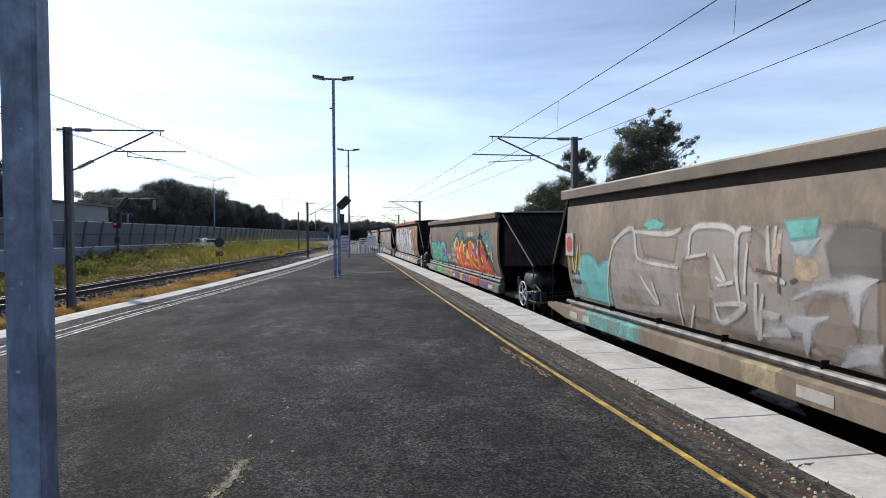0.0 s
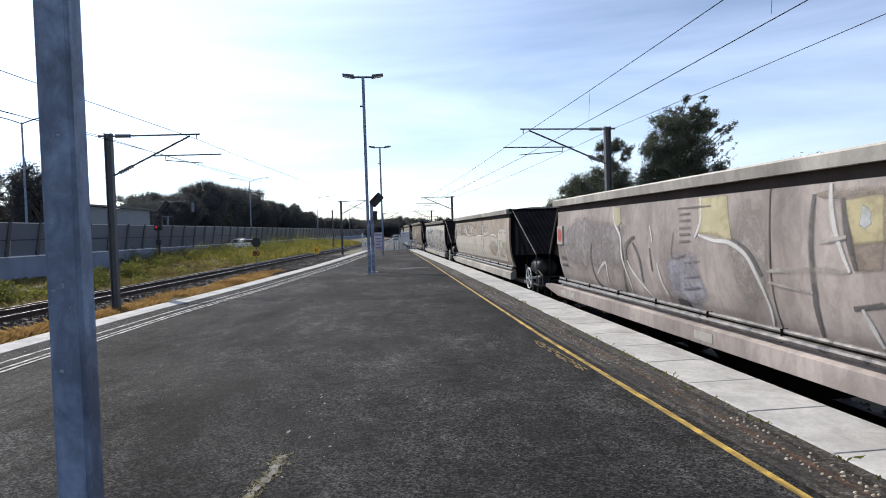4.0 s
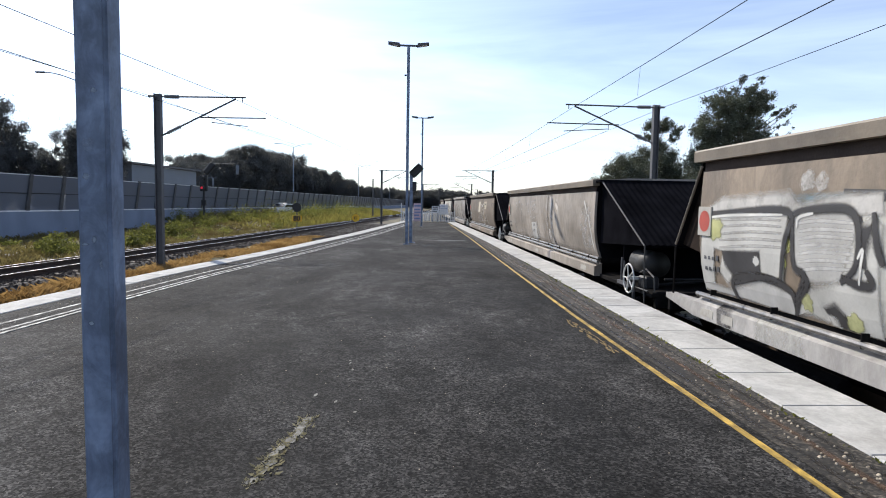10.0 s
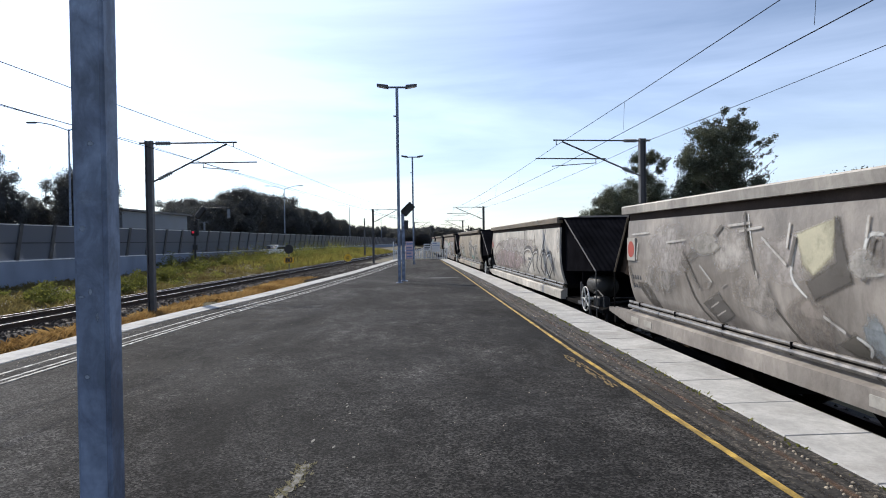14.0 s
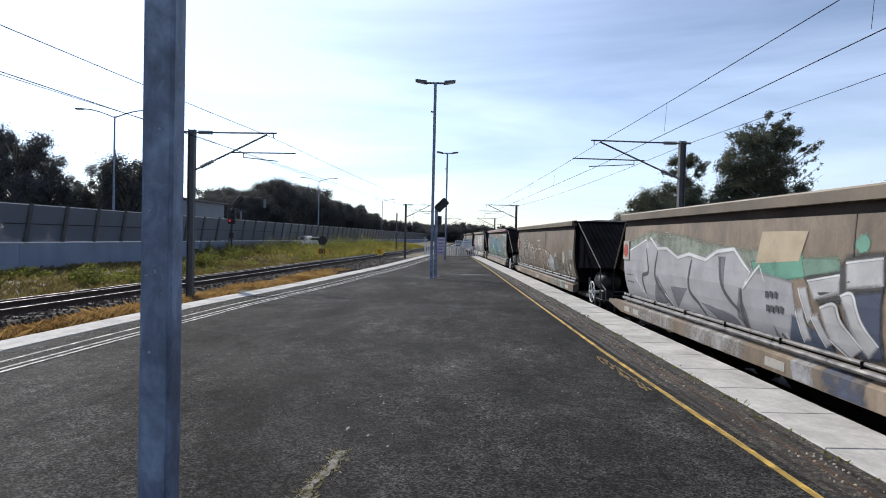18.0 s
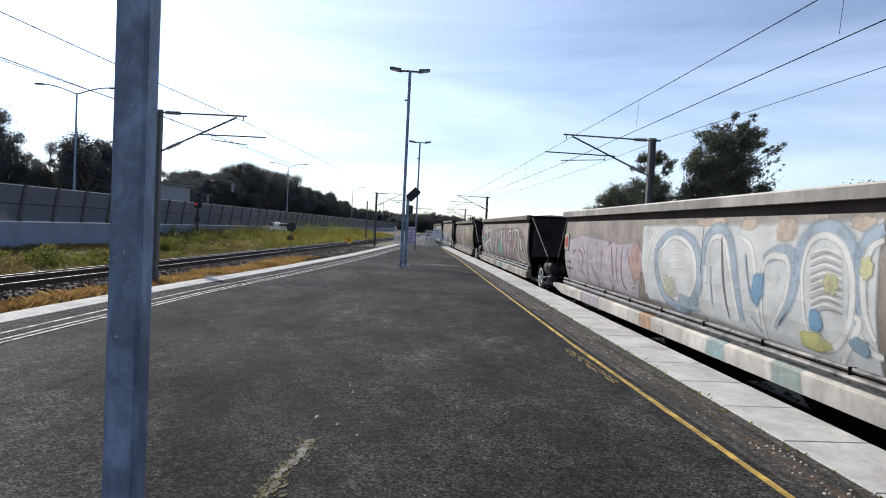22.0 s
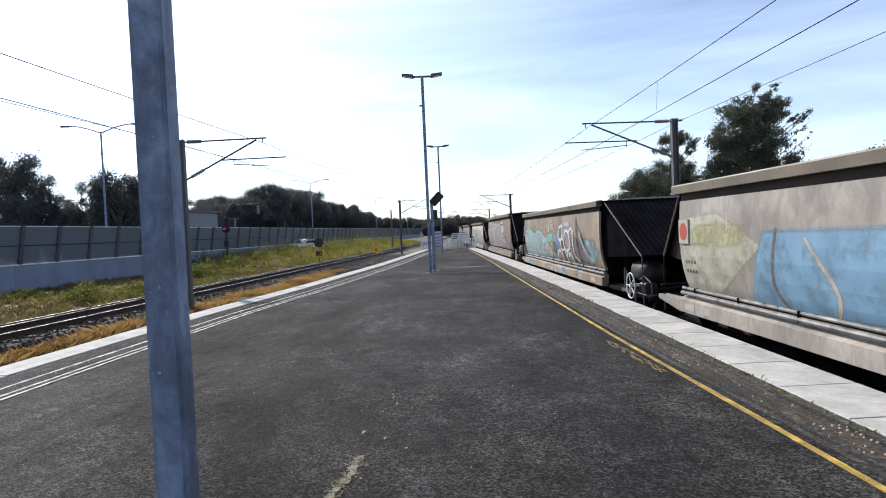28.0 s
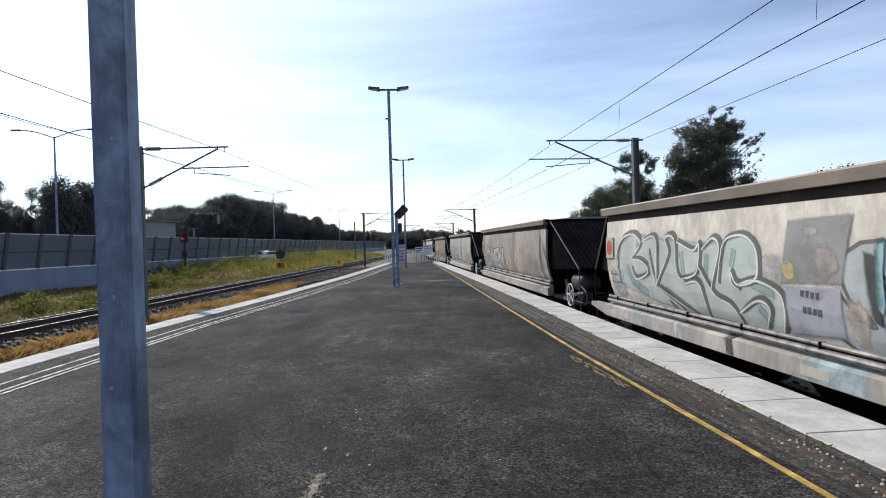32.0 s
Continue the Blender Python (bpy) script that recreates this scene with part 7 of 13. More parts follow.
    s.strokes([[(-0.23, 1.25), (-0.58, 0.93), (-0.7, 0.7), (-0.66, 0.52)], [(-0.23, 1.25), (-1.05, 1.51)], [(-1.59, 1.53), (-1.69, 1.11), (-2.16, 1.16), (-2.45, 0.93)], [(-1.07, 1.13), (-1.25, 1.16), (-1.32, 1.03), (-1.06, 1.0), (-1.07, 1.13)], [(-0.78, 0.8), (-1.17, 1.0), (-1.68, 0.99), (-1.96, 0.96), (-2.05, 0.81), (-2.42, 0.76)], [(-1.43, 0.59), (-1.94, 0.64), (-1.96, 0.4), (-2.38, 0.38)], [(-2.81, 1.6), (-3.15, 1.31), (-3.41, 1.11), (-3.27, 0.83), (-2.98, 0.88)], [(-3.01, 1.34), (-3.52, 1.48), (-3.92, 1.5)], [(-3.92, 1.48), (-3.93, 1.02), (-3.5, 0.95)], [(-3.92, 1.47), (-4.38, 1.5), (-4.74, 1.39), (-4.75, 1.23), (-4.49, 1.22)], [(-2.81, 0.76), (-3.08, 0.57), (-3.28, 0.63), (-3.77, 0.72)]], 0.045, (0.085, 0.075, 0.068), 0.15, sharp=True)
    s.strokes([[(-3.37, 0.81), (-3.88, 0.95), (-4.22, 1.03)], [(-4.24, 1.01), (-4.3, 0.89), (-4.43, 0.91)], [(-4.19, 0.85), (-4.25, 0.74), (-4.39, 0.61), (-4.4, 0.38)], [(-3.25, 0.56), (-3.25, 0.42), (-3.87, 0.57)], [(-4.83, 1.29), (-5.06, 1.29), (-5.58, 1.18), (-5.51, 0.81), (-5.21, 0.78)], [(-4.85, 1.05), (-4.93, 0.87), (-5.11, 0.79), (-5.21, 0.81), (-5.12, 0.51), (-5.42, 0.39)], [(-3.65, 1.24), (-3.77, 1.29), (-3.88, 1.2)], [(-4.19, 1.33), (-4.34, 1.38), (-4.44, 1.28), (-4.38, 1.19), (-4.22, 1.21)], [(-2.35, 0.79), (-2.56, 0.7)]], 0.045, (0.085, 0.075, 0.068), 0.15, sharp=True)
    s.strokes([[(-0.12, 1.28), (-0.49, 0.96), (-0.62, 0.73), (-0.59, 0.55)], [(-0.12, 1.28), (-0.96, 1.55)], [(-1.51, 1.56), (-1.62, 1.14), (-2.08, 1.19), (-2.39, 0.96)], [(-0.99, 1.16), (-1.16, 1.2), (-1.24, 1.06), (-0.98, 1.03), (-0.99, 1.16)], [(-0.7, 0.83), (-1.09, 1.03), (-1.61, 1.02), (-1.89, 0.99), (-1.98, 0.84), (-2.37, 0.79)], [(-1.37, 0.62), (-1.88, 0.67), (-1.9, 0.42), (-2.31, 0.39)], [(-2.75, 1.63), (-3.09, 1.33), (-3.36, 1.14), (-3.23, 0.86), (-2.93, 0.9)], [(-2.95, 1.37), (-3.47, 1.51), (-3.87, 1.52)], [(-3.88, 1.5), (-3.89, 1.04), (-3.45, 0.98)], [(-3.88, 1.5), (-4.34, 1.52), (-4.71, 1.41), (-4.71, 1.25), (-4.45, 1.24)], [(-2.76, 0.78), (-3.04, 0.59), (-3.24, 0.65), (-3.73, 0.74)]], 0.018, (0.58, 0.56, 0.52), 0.15, sharp=True)
    s.strokes([[(-3.32, 0.83), (-3.83, 0.97), (-4.18, 1.06)], [(-4.21, 1.03), (-4.26, 0.91), (-4.39, 0.93)], [(-4.16, 0.87), (-4.21, 0.76), (-4.36, 0.63), (-4.37, 0.38)], [(-3.21, 0.58), (-3.21, 0.44), (-3.84, 0.59)], [(-4.79, 1.31), (-5.03, 1.31), (-5.56, 1.2), (-5.48, 0.83), (-5.19, 0.79)], [(-4.81, 1.07), (-4.9, 0.89), (-5.08, 0.8), (-5.19, 0.83), (-5.1, 0.52), (-5.4, 0.4)], [(-3.61, 1.27), (-3.72, 1.31), (-3.84, 1.22)], [(-4.15, 1.35), (-4.3, 1.4), (-4.4, 1.3), (-4.34, 1.21), (-4.18, 1.24)], [(-2.29, 0.82), (-2.51, 0.72)]], 0.018, (0.58, 0.56, 0.52), 0.15, sharp=True)
    s.strokes([[(-4.44, 1.73), (-5.09, 1.76), (-5.67, 1.75)], [(-3.72, 1.8), (-4.34, 1.8)], [(-2.5, 1.8), (-3.35, 1.8)]], 0.06, (0.56, 0.53, 0.48), 0.6)

    s = Sheet(5)
    repaint(5, UMBER, label="brown hopper wagon with white flame-shaped lettering")
    s.poly([(5.48, 0.42), (5.28, 1.0), (4.37, 1.35), (3.47, 1.28), (2.25, 1.37), (1.5, 1.39), (0.81, 0.99), (0.87, 0.64), (0.22, 0.37), (1.81, 0.32)], (0.15, 0.125, 0.12), 0.3)
    s.strokes([[(5.17, 0.36), (5.29, 0.92), (4.51, 1.35), (4.25, 1.05), (4.83, 0.87), (4.14, 0.69), (4.57, 0.4)], [(4.14, 0.69), (3.59, 1.28), (3.14, 0.74), (3.27, 0.48)], [(3.14, 0.74), (2.25, 1.37), (2.07, 1.09), (2.8, 0.75), (2.18, 0.61)], [(2.59, 0.64), (1.81, 0.41), (1.52, 0.81), (2.07, 0.9)], [(1.98, 0.9), (1.55, 1.39), (0.86, 0.99), (0.94, 0.68), (1.53, 0.65)], [(1.79, 0.85), (1.51, 1.18), (1.17, 1.0), (1.35, 0.84)], [(1.36, 0.61), (0.64, 0.5), (0.22, 0.37)]], 0.055, (0.5, 0.47, 0.43), 0.15)
    s.blob(1.69, 1.22, 0.84, 1.15, (0.08, 0.2, 0.19), 0.2)
    s.blob(3.79, 3.14, 0.47, 1.03, (0.1, 0.2, 0.19), 0.2)
    s.poly([(0.7, 0.94), (0.54, 1.52), (-0.35, 1.5), (-0.06, 0.96)], (0.42, 0.32, 0.22), 0.12)
    s.arrow_board(-1.56, -2.58, 1.22, 1.56, True)
    s.code(0.05, 0.64)
    s.strokes([[(0.71, 0.84), (0.56, 0.8)], [(0.66, 0.75), (0.42, 0.74), (0.56, 0.66)], [(0.34, 0.77), (0.38, 0.62)]], 0.04, (0.36, 0.4, 0.38), 0.3)
    s.strokes([[(-0.38, 1.18), (-1.2, 1.25), (-1.49, 1.28)], [(-0.38, 1.18), (-0.31, 0.71), (-0.83, 0.56), (-0.99, 0.38)], [(-1.4, 1.13), (-1.67, 1.12), (-1.71, 0.69), (-2.01, 0.4)], [(-1.2, 1.21), (-1.09, 0.64)], [(-3.09, 1.31), (-3.15, 1.14), (-3.51, 1.03), (-3.59, 0.86), (-3.86, 0.84)]], 0.035, (0.4, 0.365, 0.32), 0.3)
    s.strokes([[(-0.46, 1.14), (-0.43, 0.72), (-0.94, 0.55), (-1.04, 0.34)], [(-2.4, 1.22), (-2.68, 1.23), (-2.91, 1.31)], [(-3.13, 1.28), (-3.21, 1.13), (-3.56, 1.02), (-3.64, 0.85)]], 0.045, (0.12, 0.105, 0.09), 0.35)
    s.poly([(-3.74, 0.96), (-3.95, 1.07), (-4.32, 1.21), (-4.67, 1.28), (-4.77, 1.09), (-4.62, 1.2), (-4.24, 1.13), (-3.9, 1.02), (-3.81, 0.85)], (0.1, 0.088, 0.075), 0.3)
    s.strokes([[(-3.74, 0.97), (-3.79, 1.03), (-4.04, 1.14), (-4.67, 1.3), (-4.76, 1.1)]], 0.04, (0.55, 0.52, 0.47), 0.2)
    s.poly([(-4.34, 1.09), (-4.64, 1.15), (-4.72, 1.06), (-4.48, 1.06)], WHITE_P, 0.12)
    s.poly([(-3.27, 1.02), (-3.54, 0.95), (-3.54, 0.9), (-3.35, 0.95)], WHITE_P, 0.15)
    s.poly([(-2.36, 0.72), (-2.88, 0.72), (-2.91, 0.38), (-2.57, 0.39)], (0.11, 0.1, 0.095), 0.3)
    s.poly([(-2.31, 0.74), (-2.54, 0.69), (-2.89, 0.48), (-2.71, 0.54)], WHITE_P, 0.2)
    s.poly([(-3.79, 0.62), (-3.95, 0.62), (-4.13, 0.41), (-3.86, 0.43)], (0.12, 0.105, 0.09), 0.35)
    s.poly([(-1.4, 1.13), (-1.67, 1.13), (-1.63, 1.05)], WHITE_P, 0.3)

    s = Sheet(6)
    repaint(6, BROWN, sill=wagon_paint("chalky_grey_sill_paint", (0.3, 0.285, 0.27), (0.37, 0.355, 0.34)), label="brown hopper wagon with white bubble lettering in black outline")
    s.blob(4.9, -5.6, 1.22, 1.55, (0.2, 0.33, 0.4), 0.45)
    s.blob(0.5, -0.6, 0.42, 1.0, (0.15, 0.27, 0.35), 0.4)
    s.word("IC", 2.6, 0.75, 0.42, 1.45, (0.47, 0.46, 0.42), DARKP, 0.06, 0.065, 0.12, wobble=0.16, shine=(0.58, 0.57, 0.53))
    s.word("USKE", -0.25, -5.6, 0.42, 1.5, (0.47, 0.46, 0.42), DARKP, 0.06, 0.065, 0.12, wobble=0.16, shine=(0.58, 0.57, 0.53))
    s.dots(5.0, -5.4, 0.55, 1.3, 26, 0.11, (0.42, 0.42, 0.12), 0.45)
    puffs(s, 5, -5.4, 1.5, 1.68, 9, (0.55, 0.53, 0.5), 0.5)
    s.poly([(5.3, 1.33), (4.82, 1.49), (4.2, 1.51), (3.49, 1.54), (3.29, 1.42), (2.9, 1.5), (2.26, 1.51), (2.23, 1.34), (3.46, 1.33)], (0.5, 0.48, 0.45), 0.3)
    s.poly([(5.25, 1.3), (3.48, 1.34), (3.49, 1.12), (3.58, 0.71), (4.57, 0.63), (4.74, 0.55), (4.89, 0.67), (4.77, 0.9), (4.98, 0.92), (5.06, 0.51), (5.43, 0.38)], (0.5, 0.49, 0.46), 0.08)
    s.poly([(5.41, 0.49), (4.62, 0.52), (3.97, 0.69), (3.47, 0.61), (3.44, 0.38), (4.31, 0.38), (5.31, 0.38)], (0.46, 0.45, 0.43), 0.1)
    s.poly([(3.38, 1.32), (3.11, 1.36), (2.66, 1.37), (2.52, 1.25), (2.52, 0.95), (2.78, 0.76), (3.19, 0.73), (3.38, 0.87)], (0.42, 0.41, 0.39), 0.12)
    s.poly([(2.52, 1.25), (2.34, 1.34), (2.23, 1.26), (2.3, 0.38), (2.89, 0.38), (3.21, 0.43), (3.47, 0.4), (3.2, 0.69), (2.72, 0.8)], (0.48, 0.47, 0.44), 0.1)
    s.strokes([[(3.31, 1.25), (3.02, 1.28), (2.57, 1.27)], [(3.3, 1.18), (3.02, 1.21), (2.57, 1.21)], [(3.3, 1.11), (3.01, 1.15), (2.56, 1.15)], [(3.3, 1.05), (3.01, 1.08), (2.56, 1.09)], [(3.3, 0.98), (3.01, 1.02), (2.55, 1.03)], [(3.3, 0.91), (3.0, 0.95), (2.55, 0.97)], [(3.31, 0.83), (3.01, 0.88), (2.56, 0.91)]], 0.03, (0.52, 0.51, 0.49), 0.3)
    s.strokes([[(4.85, 1.24), (4.16, 1.27), (3.59, 1.27)], [(4.84, 1.17), (4.15, 1.21), (3.58, 1.21)], [(4.84, 1.09), (4.15, 1.14), (3.57, 1.15)], [(4.84, 1.02), (4.15, 1.07), (3.57, 1.08)], [(4.84, 0.94), (4.14, 1.0), (3.57, 1.02)]], 0.025, (0.4, 0.39, 0.37), 0.35)
    s.poly([(4.79, 0.91), (3.97, 0.96), (3.97, 0.7), (4.57, 0.64), (4.73, 0.75)], (0.035, 0.033, 0.035), 0.08)
    s.blob(4.12, 3.98, 0.8, 0.91, (0.5, 0.49, 0.46), 0.15)
    s.poly([(2.48, 1.25), (2.35, 1.28), (2.37, 1.13), (2.4, 0.91), (2.51, 0.99)], (0.035, 0.033, 0.035), 0.1)
    s.poly([(3.0, 0.55), (2.83, 0.61), (2.64, 0.49), (2.65, 0.38), (2.86, 0.38)], (0.035, 0.033, 0.035), 0.1)
    s.poly([(2.96, 0.5), (2.84, 0.47), (2.78, 0.38), (2.93, 0.38)], (0.5, 0.49, 0.46), 0.1)
    s.blob(5.2, 4.74, 1.0, 1.27, (0.45, 0.45, 0.2), 0.3)
    s.blob(3.34, 3.13, 0.47, 0.67, (0.45, 0.45, 0.22), 0.35)
    s.blob(2.73, 2.49, 0.39, 0.57, (0.45, 0.45, 0.22), 0.35)
    s.strokes([[(5.25, 1.29), (4.53, 1.33), (3.49, 1.35), (3.52, 1.07), (3.62, 0.7)], [(3.62, 0.7), (4.01, 0.71), (4.58, 0.61), (4.56, 0.4), (4.48, 0.38)], [(4.6, 0.57), (3.96, 0.7), (3.47, 0.63), (3.43, 0.45)], [(3.4, 1.22), (3.38, 1.33), (3.12, 1.37), (2.67, 1.38), (2.51, 1.25), (2.52, 0.95), (2.72, 0.79)], [(3.4, 1.22), (3.37, 0.87), (3.22, 0.79), (3.4, 0.56)], [(3.3, 0.83), (3.18, 0.74), (3.36, 0.57), (3.47, 0.38)], [(2.71, 0.84), (2.51, 0.8), (2.34, 0.82), (2.4, 0.92)], [(2.34, 1.36), (2.28, 1.1), (2.21, 0.97)]], 0.07, (0.035, 0.033, 0.035), 0.08)
    s.strokes([[(5.18, 1.26), (4.52, 1.3), (3.57, 1.32)], [(3.33, 1.21), (3.31, 1.3), (3.1, 1.34)], [(2.49, 0.8), (2.44, 1.07), (2.5, 1.0)]], 0.03, (0.64, 0.63, 0.6), 0.1)

    s = Sheet(7)
    repaint(7, TAUPE)
    s.blob(-4.7, -5.6, 0.5, 1.6, (0.4, 0.38, 0.36), 0.6)
    s.strokes([[(-4.95, 1.6), (-5.2, 1.3), (-5.1, 1.2)], [(-5.3, 1.3), (-5.5, 0.9), (-5.6, 0.5)]], 0.08, (0.55, 0.53, 0.5), 0.35)
    s.strokes([[(3.84, 1.61), (3.69, 1.24)], [(2.83, 1.54), (2.67, 0.9)], [(3.99, 0.96), (3.9, 0.51)], [(1.61, 1.68), (1.53, 1.22)], [(1.16, 1.75), (1.06, 1.08)], [(2.83, 0.65), (2.82, 0.38)], [(1.25, 0.63), (1.34, 0.43)], [(2.0, 1.65), (1.9, 1.31)], [(3.34, 1.66), (3.22, 1.37)]], 0.15, (0.44, 0.41, 0.38), 0.45)
    s.strokes([[(0.87, 1.6), (0.34, 1.67)], [(0.85, 1.43), (0.31, 1.51)], [(0.83, 1.32), (0.29, 1.41)], [(0.81, 1.06), (0.27, 1.16)]], 0.05, (0.44, 0.41, 0.38), 0.35)
    s.add("painted_panel", [(0.93, 0.96), (0.14, 0.98), (0.18, 0.48), (1.01, 0.44)], [(0, 1, 2, 3)], (0.47, 0.46, 0.44), 0.2)
    s.add("painted_panel", [(0.71, 0.91), (0.65, 0.91), (0.66, 0.83), (0.73, 0.83)], [(0, 1, 2, 3)], (0.16, 0.16, 0.16), 0.3)
    s.add("painted_panel", [(0.6, 0.92), (0.54, 0.92), (0.55, 0.84), (0.61, 0.84)], [(0, 1, 2, 3)], (0.16, 0.16, 0.16), 0.3)
    s.add("painted_panel", [(0.49, 0.93), (0.43, 0.93), (0.45, 0.85), (0.5, 0.85)], [(0, 1, 2, 3)], (0.16, 0.16, 0.16), 0.3)
    s.add("painted_panel", [(0.74, 0.75), (0.68, 0.74), (0.71, 0.66), (0.78, 0.66)], [(0, 1, 2, 3)], (0.16, 0.16, 0.16), 0.3)
    s.add("painted_panel", [(0.63, 0.76), (0.57, 0.76), (0.6, 0.67), (0.66, 0.67)], [(0, 1, 2, 3)], (0.16, 0.16, 0.16), 0.3)
    s.add("painted_panel", [(0.52, 0.77), (0.46, 0.77), (0.49, 0.69), (0.55, 0.69)], [(0, 1, 2, 3)], (0.16, 0.16, 0.16), 0.3)
    s.poly([(-1.1, 1.76), (-1.25, 1.75), (-1.33, 1.38), (-1.08, 1.32)], (0.44, 0.41, 0.38), 0.4)
    s.poly([(-1.52, 1.74), (-1.88, 1.75), (-1.89, 1.31), (-1.65, 1.08), (-1.55, 1.39)], (0.46, 0.43, 0.4), 0.3)
    s.blob(-1.19, -1.57, 0.77, 1.21, (0.24, 0.215, 0.19), 0.45)
    s.blob(-1.38, -1.78, 0.52, 0.88, (0.4, 0.37, 0.34), 0.5)
    s.strokes([[(-1.89, 1.31), (-1.93, 0.92), (-1.94, 0.57), (-2.07, 0.44)], [(-1.44, 0.72), (-1.69, 0.78)]], 0.06, (0.44, 0.41, 0.38), 0.4)
    s.poly([(-2.18, 1.56), (-2.28, 1.61), (-2.56, 1.48), (-2.58, 1.29), (-2.3, 1.41)], (0.52, 0.47, 0.42), 0.3)
    s.blob(0.33, -0.16, 0.38, 1.09, (0.36, 0.34, 0.31), 0.6)

    s = Sheet(8)
    repaint(8, UMBER, label="brown hopper wagon with arrow board and chalky outlines")
    s.poly([(0.78, 1.04), (0.6, 1.67), (-0.3, 1.66), (-0.14, 1.06)], (0.55, 0.5, 0.4), 0.05)
    s.arrow_board(-2.01, -2.97, 1.27, 1.64, True)
    s.blob(0.27, -0.68, 0.59, 1.0, (0.24, 0.215, 0.2), 0.5)
    s.strokes([[(-1.28, 0.43), (-0.78, 0.77), (-0.68, 1.41), (-1.0, 1.48), (-1.27, 1.42), (-1.68, 1.52), (-1.85, 1.43), (-1.9, 0.85)], [(-1.02, 1.2), (-1.29, 1.24), (-1.39, 1.09), (-1.85, 0.86)], [(-0.97, 1.16), (-1.27, 0.52)], [(-1.05, 0.37), (-1.44, 0.54), (-1.68, 0.68), (-1.86, 0.46)]], 0.055, (0.6, 0.58, 0.53), 0.06)
    s.strokes([[(4.45, 0.53), (4.67, 1.24), (4.13, 1.21), (3.84, 0.47)], [(3.28, 0.47), (3.54, 1.17), (2.76, 0.51)], [(2.44, 0.61), (2.18, 1.13)], [(1.3, 1.0), (1.21, 1.39)], [(1.53, 0.6), (0.88, 0.76), (0.36, 0.47)]], 0.05, (0.42, 0.39, 0.35), 0.35)
    s.strokes([[(-2.37, 0.6), (-2.28, 0.82), (-2.41, 0.88)], [(-2.81, 0.99), (-2.63, 0.79), (-2.74, 0.61), (-3.2, 0.69), (-3.47, 0.44)]], 0.07, (0.46, 0.43, 0.39), 0.35)
    s.blob(-1.99, -2.89, 0.39, 1.05, (0.27, 0.24, 0.21), 0.55)
    s.blob(-4.99, -5.71, 1.29, 1.61, (0.33, 0.29, 0.25), 0.65)
    s.blob(-5.25, -5.72, 0.74, 1.14, (0.3, 0.26, 0.22), 0.65)
    s.strokes([[(-5.2, 1.51), (-5.28, 1.4)], [(-5.52, 1.55), (-5.48, 1.37)], [(-5.6, 1.41), (-5.65, 1.12)]], 0.04, (0.36, 0.33, 0.29), 0.5)
    s.poly([(5.45, 1.0), (5.0, 1.01), (4.77, 0.99), (4.88, 0.61), (5.49, 0.6)], (0.3, 0.3, 0.3), 0.25)
    s.blob(5.18, 4.63, 0.38, 0.92, (0.36, 0.23, 0.13), 0.5)
    s.blob(5.14, 4.56, 1.11, 1.49, (0.36, 0.32, 0.28), 0.55)

    s = Sheet(9)
    pale9 = wagon_paint("scuffed_pale_wagon_paint", (0.19, 0.172, 0.155), (0.29, 0.262, 0.235), 0.5, 0.0, 0.45)
    repaint(9, pale9, top=GREY)
    s.blob(4.58, 3.05, 0.94, 1.76, (0.4, 0.37, 0.35), 0.5)
    s.blob(1.67, 0.69, 0.99, 1.52, (0.42, 0.385, 0.36), 0.5)
    s.blob(2.68, 1.74, 1.04, 1.66, (0.44, 0.41, 0.38), 0.55)
    s.blob(1.24, 0.51, 0.33, 0.94, (0.3, 0.265, 0.235), 0.5)
    s.blob(0.21, -0.08, 0.42, 0.86, (0.26, 0.29, 0.31), 0.5)
    s.poly([(3.47, 1.16), (3.2, 1.29), (2.72, 1.48), (2.66, 1.4), (3.26, 1.12), (3.31, 1.04)], (0.17, 0.155, 0.14), 0.35)
    s.poly([(2.97, 0.64), (2.51, 0.83), (2.23, 0.57), (2.6, 0.39)], (0.12, 0.11, 0.1), 0.25)
    s.strokes([[(2.78, 0.61), (2.55, 0.7)], [(2.69, 0.51), (2.43, 0.61)]], 0.03, (0.4, 0.37, 0.34), 0.3)
    s.poly([(1.0, 1.52), (0.46, 1.66), (0.48, 1.32), (0.74, 1.12), (0.9, 1.21)], (0.5, 0.47, 0.34), 0.25)
    s.poly([(0.48, 1.66), (0.41, 1.64), (0.24, 1.09), (0.75, 0.88), (0.85, 1.06), (0.46, 1.26)], (0.1, 0.09, 0.08), 0.2)
    s.poly([(0.56, 0.51), (0.29, 0.65), (0.05, 0.39), (0.33, 0.4)], (0.11, 0.1, 0.085), 0.25)
    s.poly([(0.14, 1.21), (0.06, 1.45), (-0.09, 1.47), (-0.09, 1.25)], (0.2, 0.18, 0.165), 0.4)
    s.strokes([[(1.91, 1.78), (1.8, 1.42), (1.61, 0.99), (1.01, 0.38)], [(3.36, 1.04), (3.11, 0.65), (2.8, 0.41)]], 0.035, (0.09, 0.08, 0.07), 0.12)
    s.strokes([[(0.14, 1.21), (0.08, 1.48), (-0.09, 1.5)], [(0.18, 1.15), (-0.09, 1.18)], [(0.29, 0.62), (0.15, 0.55), (0.19, 0.46)], [(1.84, 1.75), (1.74, 1.38)], [(1.0, 1.42), (1.06, 1.1), (0.85, 0.91)]], 0.035, WHITE_P, 0.35)
    s.poly([(5.11, 0.78), (4.66, 0.78), (4.33, 0.42), (4.74, 0.43)], (0.1, 0.09, 0.08), 0.35)
